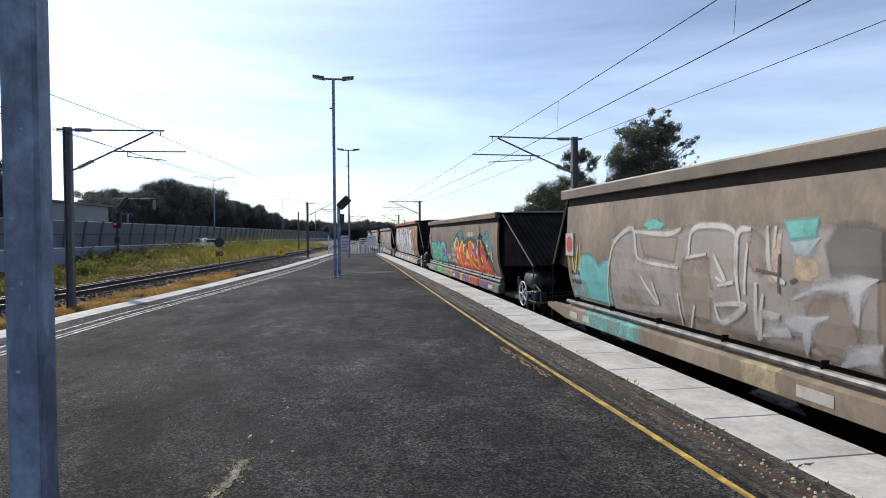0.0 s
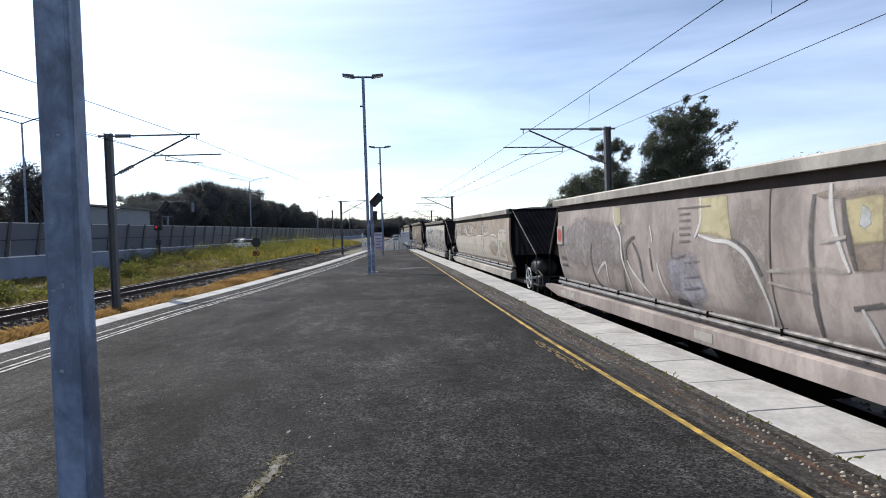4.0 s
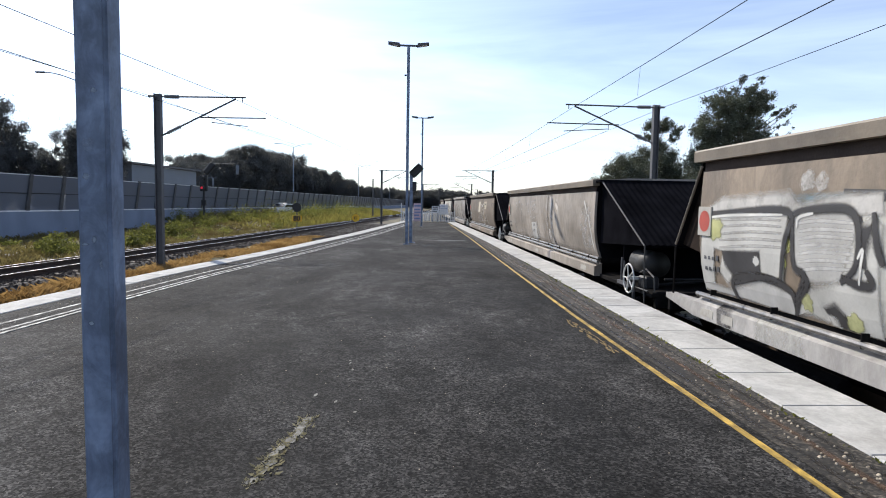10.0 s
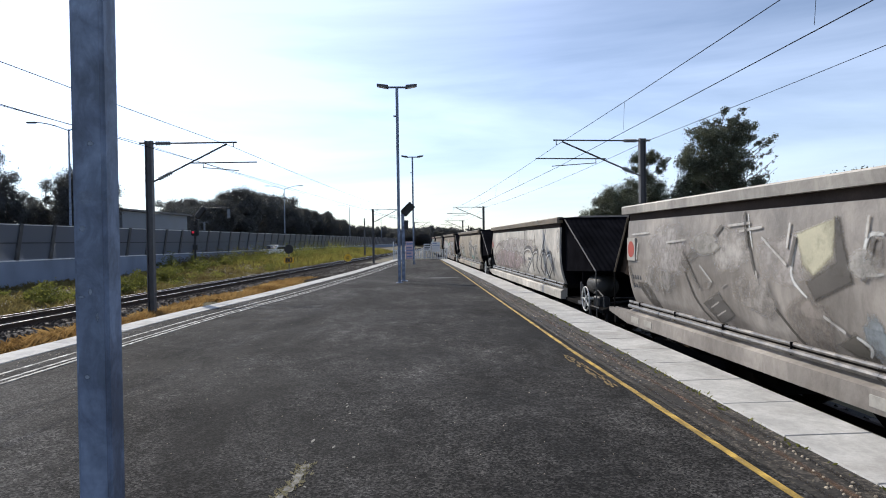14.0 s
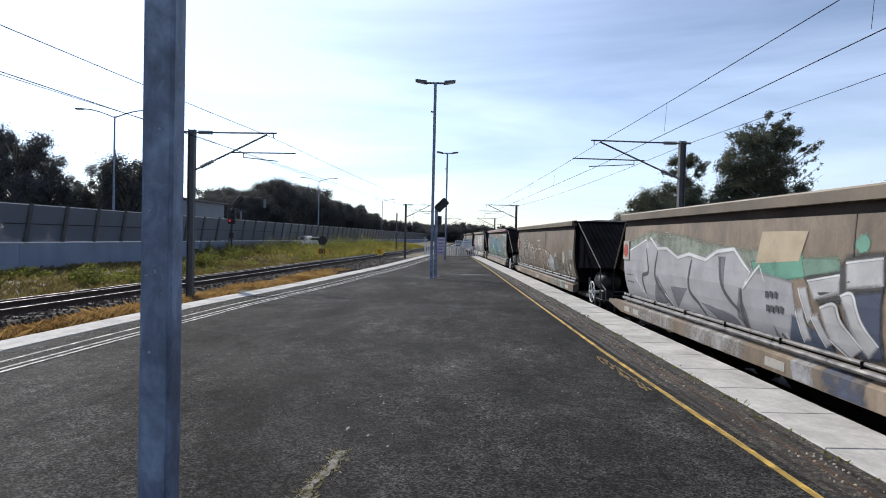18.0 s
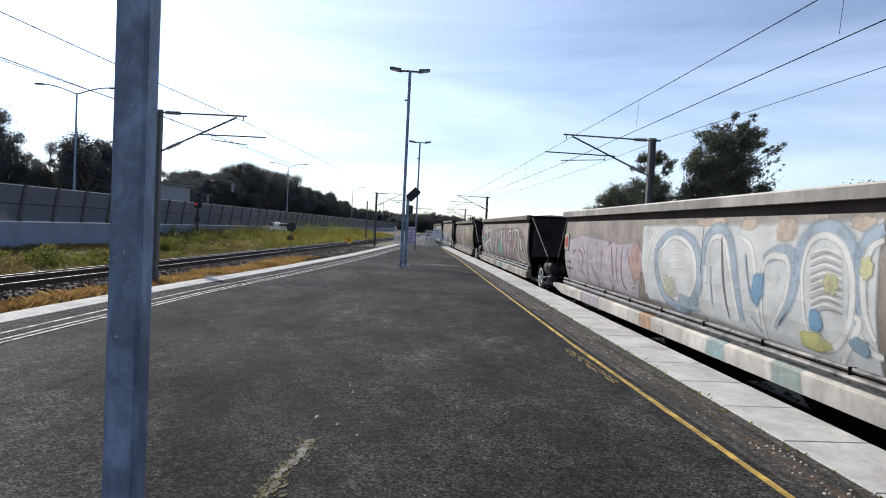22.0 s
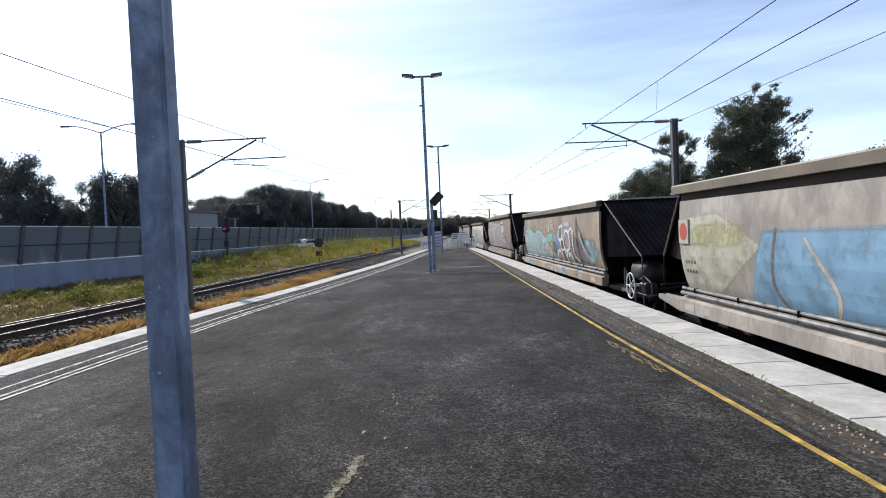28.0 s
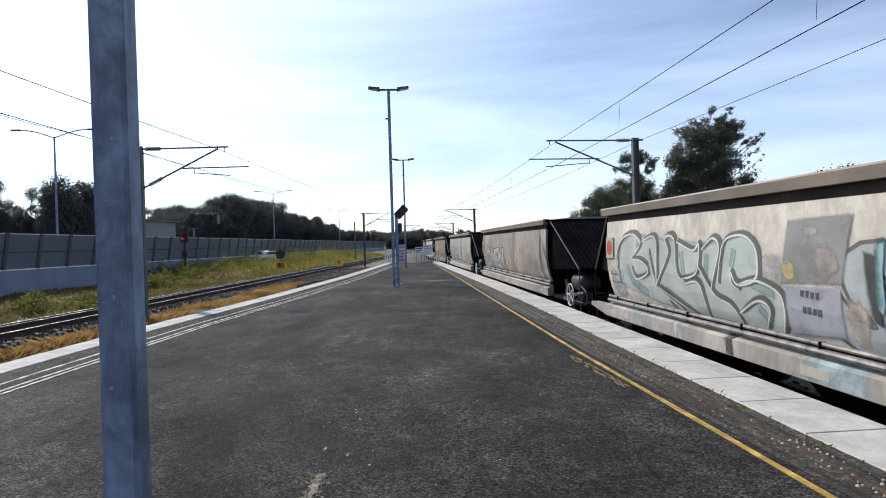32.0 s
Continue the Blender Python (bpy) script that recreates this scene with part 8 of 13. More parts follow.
    s.poly([(2.62, 2.01), (2.13, 2.0), (2.33, 1.84), (2.54, 1.9)], (0.16, 0.145, 0.13), 0.45)
    s.strokes([[(2.82, 0.95), (2.68, 0.92), (2.78, 0.84)], [(4.67, 0.55), (4.88, 0.77)], [(2.42, 0.89), (2.3, 0.94)]], 0.03, (0.3, 0.28, 0.26), 0.4)
    s.strokes([[(-1.3, 1.75), (-1.5, 1.1), (-1.9, 0.42)], [(-2.7, 1.75), (-2.9, 1.2), (-3.3, 0.6)], [(-4.85, 1.75), (-5.1, 1.2), (-5.5, 0.42)]], 0.035, (0.09, 0.08, 0.07), 0.15)
    s.poly([(-2.8, 1.72), (-3.4, 1.72), (-3.7, 1.0), (-3.2, 0.95)], (0.13, 0.12, 0.105), 0.35)
    s.poly([(-3.3, 0.75), (-3.9, 0.7), (-4.2, 0.45), (-3.5, 0.45)], (0.14, 0.13, 0.115), 0.35)
    puffs(s, -0.5, -5.2, 0.8, 1.6, 12, (0.45, 0.42, 0.39), 0.55)
    # pale streaks paint the gloss glints, dark strokes the crease shading
    s.strokes([[(2.24, 1.63), (1.78, 1.65)], [(2.0, 1.56), (1.56, 1.6)], [(3.93, 1.43), (3.31, 1.47)], [(5.25, 1.56), (4.55, 1.58)], [(5.0, 1.42), (5.05, 1.15)], [(1.09, 1.63), (1.13, 1.38)], [(0.07, 1.66), (0.09, 1.48)], [(1.56, 1.49), (1.13, 1.21)], [(2.92, 1.14), (2.63, 0.94)], [(0.65, 0.76), (0.4, 0.64)], [(1.66, 1.13), (1.62, 0.76)], [(4.14, 1.01), (4.15, 0.67)]], 0.05, (0.5, 0.48, 0.45), 0.35)
    s.strokes([[(2.37, 1.63), (2.77, 1.36)], [(3.39, 1.31), (2.97, 0.84)], [(1.0, 1.49), (1.08, 1.21)], [(0.0, 1.48), (0.12, 1.11)], [(5.39, 1.04), (5.28, 0.67)], [(1.9, 1.75), (1.82, 1.37)]], 0.07, (0.12, 0.11, 0.1), 0.4)
    s.blob(3.23, 2.36, 1.25, 1.57, (0.38, 0.36, 0.33), 0.5)
    s.blob(0.31, -0.1, 1.11, 1.39, (0.42, 0.4, 0.37), 0.5)
    s.blob(2.16, 1.29, 0.62, 1.13, (0.36, 0.33, 0.3), 0.55)
    s.blob(4.84, 3.6, 0.66, 1.09, (0.34, 0.32, 0.3), 0.55)

    s = Sheet(10)
    repaint(10, SILVER)
    s.blob(5.72, -1.87, 0.38, 1.2, (0.36, 0.29, 0.29), 0.5)
    s.blob(4.26, -3.91, 1.03, 1.59, (0.4, 0.37, 0.35), 0.5)
    s.strokes([[(5.18, 0.43), (4.57, 1.16), (3.38, 1.35), (2.91, 0.96), (4.3, 0.42)], [(2.88, 0.63), (2.05, 1.23), (1.2, 1.28), (1.79, 0.77)], [(1.34, 0.58), (0.86, 1.2), (-0.01, 1.29), (0.08, 0.92), (0.83, 0.8)]], 0.06, (0.25, 0.2, 0.2), 0.3)
    s.strokes([[(-1.21, 0.65), (-1.37, 1.14), (-2.24, 1.24), (-2.52, 0.99), (-1.43, 0.55)], [(-2.46, 0.56), (-2.71, 1.07), (-3.34, 1.15), (-2.99, 0.75), (-3.17, 0.53)], [(-3.5, 0.68), (-3.9, 1.13), (-4.29, 1.08), (-3.78, 0.56), (-3.52, 0.77)], [(-4.12, 0.56), (-4.41, 1.03), (-4.87, 1.12), (-4.93, 0.83), (-4.2, 0.49)], [(-4.86, 0.56), (-5.21, 1.04)], [(-1.91, 0.92), (-2.47, 0.9)]], 0.12, (0.09, 0.085, 0.085), 0.15)
    s.strokes([[(-1.06, 0.6), (-1.27, 1.1), (-2.16, 1.2), (-2.43, 0.95), (-1.26, 0.5)], [(-2.31, 0.52), (-2.62, 1.04), (-3.25, 1.12), (-2.89, 0.71), (-3.03, 0.49)], [(-3.38, 0.64), (-3.82, 1.1), (-4.21, 1.04), (-3.66, 0.52), (-3.42, 0.74)], [(-4.0, 0.53), (-4.33, 1.0), (-4.8, 1.09), (-4.85, 0.79), (-4.08, 0.45)], [(-4.75, 0.52), (-5.14, 1.01)], [(-1.79, 0.88), (-2.37, 0.86)]], 0.04, (0.55, 0.54, 0.52), 0.2)
    s.strokes([[(-2.75, 1.8), (-3.04, 1.25)], [(-4.26, 1.8), (-4.04, 1.41), (-3.49, 0.93)]], 0.05, (0.14, 0.13, 0.125), 0.25)
    s.blob(-5.46, -5.72, 1.14, 1.8, (0.5, 0.48, 0.45), 0.45)

    s = Sheet(11)
    repaint(11, wagon_paint("scuffed_tan_wagon_paint", (0.24, 0.2, 0.15), (0.32, 0.28, 0.22)), label="pale hopper wagon with smoky grey lettering")
    s.word("SDE", -0.4, -4.6, 0.45, 1.25, (0.15, 0.145, 0.135), (0.42, 0.41, 0.38), 0.04, 0.03, 0.25, slant=0.3, wobble=0.3)
    s.poly([(-1.6, 0.7), (-2.9, 0.65), (-2.7, 0.45), (-1.8, 0.45)], (0.24, 0.38, 0.34), 0.35)
    puffs(s, -0.5, -5.2, 1.0, 1.5, 9, (0.4, 0.37, 0.33), 0.5)
    s.strokes([[(4.06, 1.75), (3.25, 1.76)], [(4.0, 1.69), (3.16, 1.7)], [(3.88, 1.62), (3.15, 1.65)], [(3.72, 1.56), (3.27, 1.59)], [(2.43, 1.71), (2.1, 1.72)], [(2.4, 1.66), (2.1, 1.67)], [(2.36, 1.61), (2.13, 1.62)]], 0.022, (0.5, 0.46, 0.4), 0.35)
    s.blob(5.45, 4.98, 0.38, 1.53, (0.42, 0.39, 0.38), 0.45)
    s.blob(5.01, 3.88, 0.38, 1.14, (0.3, 0.27, 0.23), 0.45)
    s.blob(3.19, 2.66, 1.01, 1.43, (0.3, 0.21, 0.15), 0.55)
    s.blob(3.08, 2.23, 0.42, 1.05, (0.36, 0.36, 0.33), 0.4)
    s.poly([(4.92, 1.16), (4.65, 1.24), (4.28, 1.21), (3.95, 1.1), (3.64, 1.06), (3.53, 1.0), (3.76, 0.87), (4.07, 0.9), (4.31, 0.83), (4.72, 0.94), (4.86, 0.93)], (0.16, 0.15, 0.13), 0.2)
    s.poly([(4.32, 0.78), (4.08, 0.84), (3.9, 0.67), (3.36, 0.39), (3.82, 0.41), (4.11, 0.45)], (0.16, 0.15, 0.13), 0.25)
    s.poly([(3.58, 1.33), (3.47, 1.13), (3.19, 0.99), (3.17, 0.87), (3.37, 0.94)], (0.16, 0.15, 0.13), 0.2)
    s.poly([(3.34, 0.83), (2.94, 0.64), (2.41, 0.38), (2.73, 0.38), (3.04, 0.57)], (0.16, 0.15, 0.13), 0.2)
    s.poly([(2.87, 1.12), (2.59, 1.12), (2.06, 1.21), (2.06, 0.99), (2.34, 0.93), (2.49, 1.03), (2.8, 1.0)], (0.16, 0.15, 0.13), 0.2)
    s.poly([(3.76, 0.87), (3.53, 0.95), (3.22, 0.76), (2.97, 0.53), (2.75, 0.38), (2.95, 0.38), (3.3, 0.53), (3.59, 0.71)], (0.34, 0.41, 0.37), 0.2)
    s.poly([(2.49, 0.76), (2.31, 0.7), (2.16, 0.5), (2.19, 0.38), (2.35, 0.38)], (0.34, 0.41, 0.37), 0.25)
    s.poly([(4.05, 0.46), (3.88, 0.4), (3.53, 0.38), (3.82, 0.38)], (0.34, 0.41, 0.37), 0.3)
    s.strokes([[(4.87, 0.89), (4.89, 1.14), (4.68, 1.25), (4.34, 1.24), (4.05, 1.17), (3.74, 1.07), (3.49, 1.0), (3.81, 0.87), (4.06, 0.93), (3.97, 0.82), (3.4, 0.4)], [(4.22, 0.69), (4.05, 0.46), (3.8, 0.44), (3.4, 0.38)], [(3.84, 1.14), (3.67, 1.27), (3.6, 1.37), (3.5, 1.13), (3.37, 0.97), (3.21, 0.85), (3.11, 0.86)], [(3.5, 1.16), (3.19, 1.03)], [(3.21, 0.85), (2.84, 0.71), (2.54, 0.56), (2.41, 0.39)], [(3.83, 0.77), (3.45, 0.59), (3.15, 0.39), (2.77, 0.38)], [(3.37, 0.91), (3.0, 0.69), (2.7, 0.47)], [(2.89, 1.01), (2.94, 1.12), (2.8, 1.17), (2.59, 1.14), (2.39, 1.14), (2.1, 1.21)], [(2.88, 0.99), (2.66, 0.98), (2.47, 1.06)]], 0.04, (0.46, 0.46, 0.42), 0.12)
    s.strokes([[(2.4, 0.82), (2.44, 0.87), (2.34, 0.91), (2.06, 0.99)], [(2.74, 0.86), (2.72, 0.78), (2.63, 0.84)], [(2.41, 0.82), (2.26, 0.66), (2.14, 0.55)], [(4.66, 0.91), (4.31, 0.81)], [(4.56, 0.79), (4.23, 0.68)], [(3.93, 0.79), (3.69, 0.7), (3.54, 0.55)], [(3.03, 1.03), (2.92, 0.96), (2.67, 0.91)]], 0.04, (0.46, 0.46, 0.42), 0.12)
    s.blob(2.37, 2.15, 1.22, 1.33, (0.46, 0.44, 0.4), 0.4)
    s.blob(4.08, 3.85, 1.22, 1.3, (0.46, 0.46, 0.42), 0.4)
    s.blob(4.93, 4.64, 1.31, 1.39, (0.46, 0.46, 0.42), 0.5)

    s = Sheet(12)
    repaint(12, BROWN, label="brown hopper wagon with silver lettering on faded green")
    s.word("YET", -2.1, -5.2, 0.42, 1.36, (0.36, 0.36, 0.38), DARKP, 0.05, 0.035, 0.15, wobble=0.25, shine=(0.13, 0.14, 0.17))
    s.poly([(5.3, 1.46), (4.06, 1.68), (2.76, 1.62), (0.89, 1.43), (0.22, 1.44), (-0.56, 1.43), (-0.68, 1.21), (5.27, 0.99)], (0.24, 0.28, 0.23), 0.4)
    s.poly([(0.46, 1.28), (-0.56, 1.41), (-0.65, 1.15), (0.32, 1.02)], (0.12, 0.3, 0.22), 0.2)
    s.blob(-1.36, -1.58, 1.41, 1.61, (0.16, 0.36, 0.27), 0.25)
    s.poly([(-0.57, 1.35), (-1.13, 1.39), (-1.22, 1.24), (-0.63, 1.15)], (0.16, 0.27, 0.21), 0.3)
    s.add("painted_panel", [(0.24, 1.64), (-0.66, 1.64), (-0.52, 1.32), (0.35, 1.26)], [(0, 1, 2, 3)], (0.44, 0.36, 0.25), 0.15)
    s.poly([(5.45, 1.23), (4.32, 1.52), (3.74, 1.53), (3.32, 1.39), (2.71, 1.31), (1.88, 1.29), (0.89, 1.41), (0.52, 1.19), (0.26, 1.17), (-0.4, 1.09), (-0.46, 0.73), (-0.36, 0.38), (1.1, 0.38), (5.72, 0.38)], (0.37, 0.37, 0.39), 0.1)
    s.poly([(3.04, 0.76), (2.38, 0.79), (2.94, 0.41)], (0.16, 0.16, 0.185), 0.2)
    s.poly([(1.99, 0.62), (1.02, 0.54), (0.85, 0.38), (1.42, 0.38)], (0.16, 0.16, 0.185), 0.2)
    s.poly([(0.76, 0.94), (0.65, 0.58), (0.64, 0.38), (0.9, 0.54)], (0.16, 0.16, 0.185), 0.2)
    s.poly([(3.63, 0.91), (3.19, 0.54), (3.55, 0.38), (3.93, 0.45)], (0.16, 0.16, 0.185), 0.2)
    s.poly([(1.32, 1.31), (1.11, 1.31), (1.17, 0.88)], (0.16, 0.16, 0.185), 0.2)
    s.poly([(0.07, 0.56), (-0.02, 0.41), (0.06, 0.38)], (0.16, 0.16, 0.185), 0.2)
    s.strokes([[(4.14, 1.37), (4.04, 0.96), (4.38, 0.84), (4.29, 0.43), (4.13, 0.38)], [(3.57, 1.33), (3.72, 0.88), (3.44, 0.61), (3.08, 0.38)], [(2.17, 1.24), (2.32, 0.8), (2.02, 0.57), (1.84, 0.38)], [(1.27, 1.31), (1.2, 0.89), (0.81, 0.62)], [(0.71, 0.93), (0.75, 0.5), (0.66, 0.38)], [(-0.06, 0.48), (-0.16, 0.38)]], 0.055, (0.08, 0.08, 0.09), 0.1)
    s.strokes([[(5.28, 1.27), (4.61, 1.42), (4.17, 1.53), (4.05, 1.37), (3.97, 1.57), (3.58, 1.38), (3.19, 1.39), (2.71, 1.25), (2.28, 1.32), (1.7, 1.25), (1.36, 1.38), (0.89, 1.42), (0.66, 1.26), (0.47, 1.15), (0.66, 0.93), (0.26, 1.24), (0.16, 1.06)], [(4.8, 0.81), (4.17, 0.39)], [(3.36, 0.62), (2.99, 0.38)], [(-0.15, 0.5), (-0.22, 0.38)]], 0.05, (0.62, 0.63, 0.64), 0.08, sharp=True)
    s.poly([(-1.21, 1.14), (-1.76, 1.19), (-1.65, 0.48), (-1.36, 0.42), (-1.24, 0.72)], (0.06, 0.075, 0.12), 0.15)
    s.poly([(-0.36, 0.73), (-0.94, 0.56), (-0.97, 0.38), (-0.18, 0.38)], (0.07, 0.09, 0.14), 0.2)
    s.poly([(-0.61, 1.16), (-1.16, 1.25), (-1.21, 1.34), (-1.27, 1.4), (-1.75, 1.45), (-1.76, 1.1), (-1.28, 1.03), (-1.24, 0.95), (-0.85, 0.88), (-0.77, 0.99)], (0.05, 0.05, 0.052), 0.1)
    s.poly([(-0.68, 1.12), (-1.19, 1.21), (-1.17, 1.03), (-0.78, 0.94)], (0.46, 0.46, 0.47), 0.08)
    s.poly([(-1.27, 1.34), (-1.75, 1.4), (-1.76, 1.15), (-1.28, 1.09)], (0.46, 0.46, 0.47), 0.08)
    s.poly([(-0.52, 1.03), (-0.66, 1.06), (-0.74, 0.76), (-0.64, 0.68)], (0.46, 0.46, 0.47), 0.08)
    s.poly([(-0.44, 0.78), (-0.56, 0.83), (-0.62, 0.51), (-0.48, 0.45)], (0.46, 0.46, 0.47), 0.08)
    s.poly([(-0.86, 0.86), (-1.09, 0.93), (-1.17, 0.76), (-1.41, 0.54), (-1.21, 0.38), (-0.94, 0.55)], (0.46, 0.46, 0.47), 0.08)
    s.poly([(-1.19, 1.02), (-1.36, 1.05), (-1.45, 0.8), (-1.63, 0.6), (-1.45, 0.46), (-1.3, 0.67)], (0.46, 0.46, 0.47), 0.08)
    s.poly([(-0.69, 0.76), (-0.81, 0.79), (-0.96, 0.51), (-0.85, 0.46)], (0.46, 0.46, 0.47), 0.08)
    s.strokes([[(-0.68, 1.12), (-1.19, 1.21)], [(-1.27, 1.33), (-1.75, 1.39)], [(-0.52, 1.03), (-0.64, 0.68)], [(-0.44, 0.78), (-0.48, 0.45)], [(-0.86, 0.86), (-1.1, 0.92), (-1.17, 0.76), (-1.41, 0.54)], [(-1.19, 1.01), (-1.36, 1.04), (-1.45, 0.8), (-1.63, 0.6)], [(-0.94, 0.55), (-1.21, 0.38)], [(-0.69, 0.76), (-0.85, 0.46)]], 0.032, (0.62, 0.63, 0.64), 0.08)
    s.add("painted_panel", [(0.12, 0.95), (0.06, 0.95), (0.08, 0.87), (0.14, 0.87)], [(0, 1, 2, 3)], (0.07, 0.07, 0.08), 0.2)
    s.add("painted_panel", [(0.03, 0.96), (-0.03, 0.95), (-0.02, 0.88), (0.04, 0.88)], [(0, 1, 2, 3)], (0.07, 0.07, 0.08), 0.2)
    s.add("painted_panel", [(-0.07, 0.96), (-0.12, 0.96), (-0.11, 0.88), (-0.05, 0.88)], [(0, 1, 2, 3)], (0.07, 0.07, 0.08), 0.2)
    s.add("painted_panel", [(0.13, 0.79), (0.07, 0.79), (0.09, 0.71), (0.15, 0.71)], [(0, 1, 2, 3)], (0.07, 0.07, 0.08), 0.2)
    s.add("painted_panel", [(0.04, 0.79), (-0.02, 0.79), (-0.01, 0.71), (0.05, 0.71)], [(0, 1, 2, 3)], (0.07, 0.07, 0.08), 0.2)
    s.add("painted_panel", [(-0.06, 0.8), (-0.12, 0.8), (-0.1, 0.72), (-0.04, 0.72)], [(0, 1, 2, 3)], (0.07, 0.07, 0.08), 0.2)
    s.add("painted_panel", [(-0.15, 0.8), (-0.21, 0.8), (-0.19, 0.72), (-0.13, 0.72)], [(0, 1, 2, 3)], (0.07, 0.07, 0.08), 0.2)

    s = Sheet(13)
    repaint(13, UMBER, label="brown hopper wagon with faded grey-outlined lettering")
    s.blob(4.65, 2.5, 0.55, 1.62, (0.4, 0.37, 0.34), 0.55)
    s.blob(4.87, 0.18, 0.58, 1.48, (0.3, 0.27, 0.24), 0.55)
    s.strokes([[(2.64, 0.65), (2.36, 1.08), (1.91, 1.25), (1.66, 0.98), (2.03, 0.52)], [(1.72, 0.57), (1.4, 1.09), (1.0, 1.15), (0.82, 0.9), (1.07, 0.51)], [(0.86, 0.58), (0.61, 1.0), (0.25, 1.12), (0.32, 0.52)], [(0.02, 0.73), (-0.01, 1.05), (-0.48, 1.15), (-0.76, 0.98), (-0.81, 0.56), (-0.36, 0.44), (-0.17, 0.69)], [(-0.96, 1.14), (-1.23, 1.1), (-1.23, 0.67), (-1.03, 0.8), (-0.96, 1.14)], [(-1.35, 0.58), (-1.4, 1.06), (-1.78, 1.0), (-2.0, 0.81), (-1.65, 0.64), (-1.5, 0.83)], [(-1.36, 1.14), (-2.16, 1.0), (-2.32, 0.8), (-2.54, 0.55)], [(-1.51, 0.64), (-2.05, 0.45)], [(-2.02, 0.73), (-2.22, 0.4), (-2.67, 0.38)], [(3.71, 0.61), (3.36, 1.12), (2.74, 1.2)]], 0.1, (0.13, 0.11, 0.09), 0.3)
    s.strokes([[(2.78, 0.66), (2.5, 1.09), (2.04, 1.26), (1.79, 0.99), (2.16, 0.53)], [(1.85, 0.57), (1.52, 1.1), (1.12, 1.16), (0.93, 0.91), (1.18, 0.52)], [(0.97, 0.58), (0.72, 1.01), (0.35, 1.12), (0.42, 0.52)], [(0.12, 0.73), (0.09, 1.06), (-0.39, 1.16), (-0.67, 0.99), (-0.73, 0.57), (-0.27, 0.44), (-0.08, 0.69)], [(-0.88, 1.15), (-1.15, 1.11), (-1.15, 0.67), (-0.95, 0.8), (-0.88, 1.15)], [(-1.28, 0.59), (-1.33, 1.07), (-1.71, 1.0), (-1.94, 0.82), (-1.58, 0.64), (-1.43, 0.83)], [(-1.28, 1.15), (-2.09, 1.0), (-2.26, 0.8), (-2.48, 0.55)], [(-1.44, 0.65), (-1.99, 0.45)], [(-1.96, 0.74), (-2.16, 0.4), (-2.61, 0.38)], [(3.88, 0.62), (3.52, 1.13), (2.89, 1.21)]], 0.05, (0.44, 0.39, 0.33), 0.15)
    s.strokes([[(0.26, 1.29), (0.27, 1.44), (-0.39, 1.48), (-0.41, 1.27), (0.05, 1.25)]], 0.05, (0.44, 0.39, 0.33), 0.15, sharp=True)
    s.blob(-1.98, -2.96, 0.38, 1.04, (0.42, 0.46, 0.47), 0.4)
    s.blob(-2.94, -3.36, 0.87, 1.12, (0.44, 0.39, 0.33), 0.45)
    s.blob(-2.85, -3.81, 0.48, 0.96, (0.12, 0.125, 0.11), 0.2)
    s.blob(-3.67, -4.34, 0.49, 0.91, (0.14, 0.12, 0.1), 0.45)
    s.blob(-4.23, -4.65, 0.74, 1.19, (0.42, 0.4, 0.36), 0.45)
    s.blob(-4.38, -5.18, 0.48, 0.94, (0.2, 0.18, 0.15), 0.5)
    s.blob(-3.61, -4.54, 0.38, 0.61, (0.36, 0.35, 0.31), 0.55)
    s.blob(-5.18, -5.72, 0.91, 1.28, (0.38, 0.43, 0.42), 0.45)
    s.blob(-5.2, -5.62, 0.81, 0.96, (0.13, 0.14, 0.12), 0.35)
    s.blob(-5.21, -5.43, 0.62, 0.84, (0.42, 0.4, 0.36), 0.35)
    s.blob(-4.76, -4.99, 0.43, 0.59, (0.42, 0.4, 0.36), 0.35)
    s.blob(-4.8, -5.02, 0.85, 1.01, (0.4, 0.38, 0.34), 0.5)
    s.blob(-2.15, -2.3, 1.06, 1.22, (0.44, 0.39, 0.33), 0.4)
    s.blob(-5.22, -5.62, 0.38, 0.6, (0.32, 0.3, 0.26), 0.55)
    s.poly([(5.51, 0.71), (5.16, 0.72), (4.89, 0.71), (5.04, 0.38), (5.54, 0.38)], (0.3, 0.3, 0.31), 0.3)
    s.blob(5.15, 4.63, 0.77, 1.04, (0.44, 0.39, 0.33), 0.5)
    s.blob(4.85, 4.64, 0.59, 0.98, (0.34, 0.22, 0.13), 0.4)
    s.blob(4.9, 4.79, 0.57, 0.77, (0.05, 0.05, 0.05), 0.1)
    s.blob(4.89, 4.66, 1.36, 1.6, (0.38, 0.34, 0.29), 0.5)

    s = Sheet(14)
    rose = wagon_paint("mauve_rail_paint", (0.27, 0.18, 0.18), (0.34, 0.24, 0.24))
    repaint(14, BROWN, top=rose, label="teal painted hopper wagon with white squiggles and lime spots")
    s.blob(5.6, -5.7, 0.36, 1.58, (0.06, 0.15, 0.19), 0.2, 0.08, 60)
    s.dots(5.2, -5.4, 0.5, 1.45, 34, 0.06, (0.22, 0.38, 0.33), 0.3)
    # leading half painted paler for its gloss at a grazing angle
    s.poly([(-0.91, 1.58), (-3.35, 1.75), (-5.18, 1.8), (-5.22, 1.14), (-5.05, 0.42), (-3.15, 0.38), (-0.64, 0.44)], (0.15, 0.19, 0.195), 0.3)
    s.blob(-4.57, -5.12, 0.46, 0.89, (0.3, 0.42, 0.26), 0.3)
    s.blob(-3.57, -4.11, 0.83, 1.25, (0.2, 0.34, 0.36), 0.3)
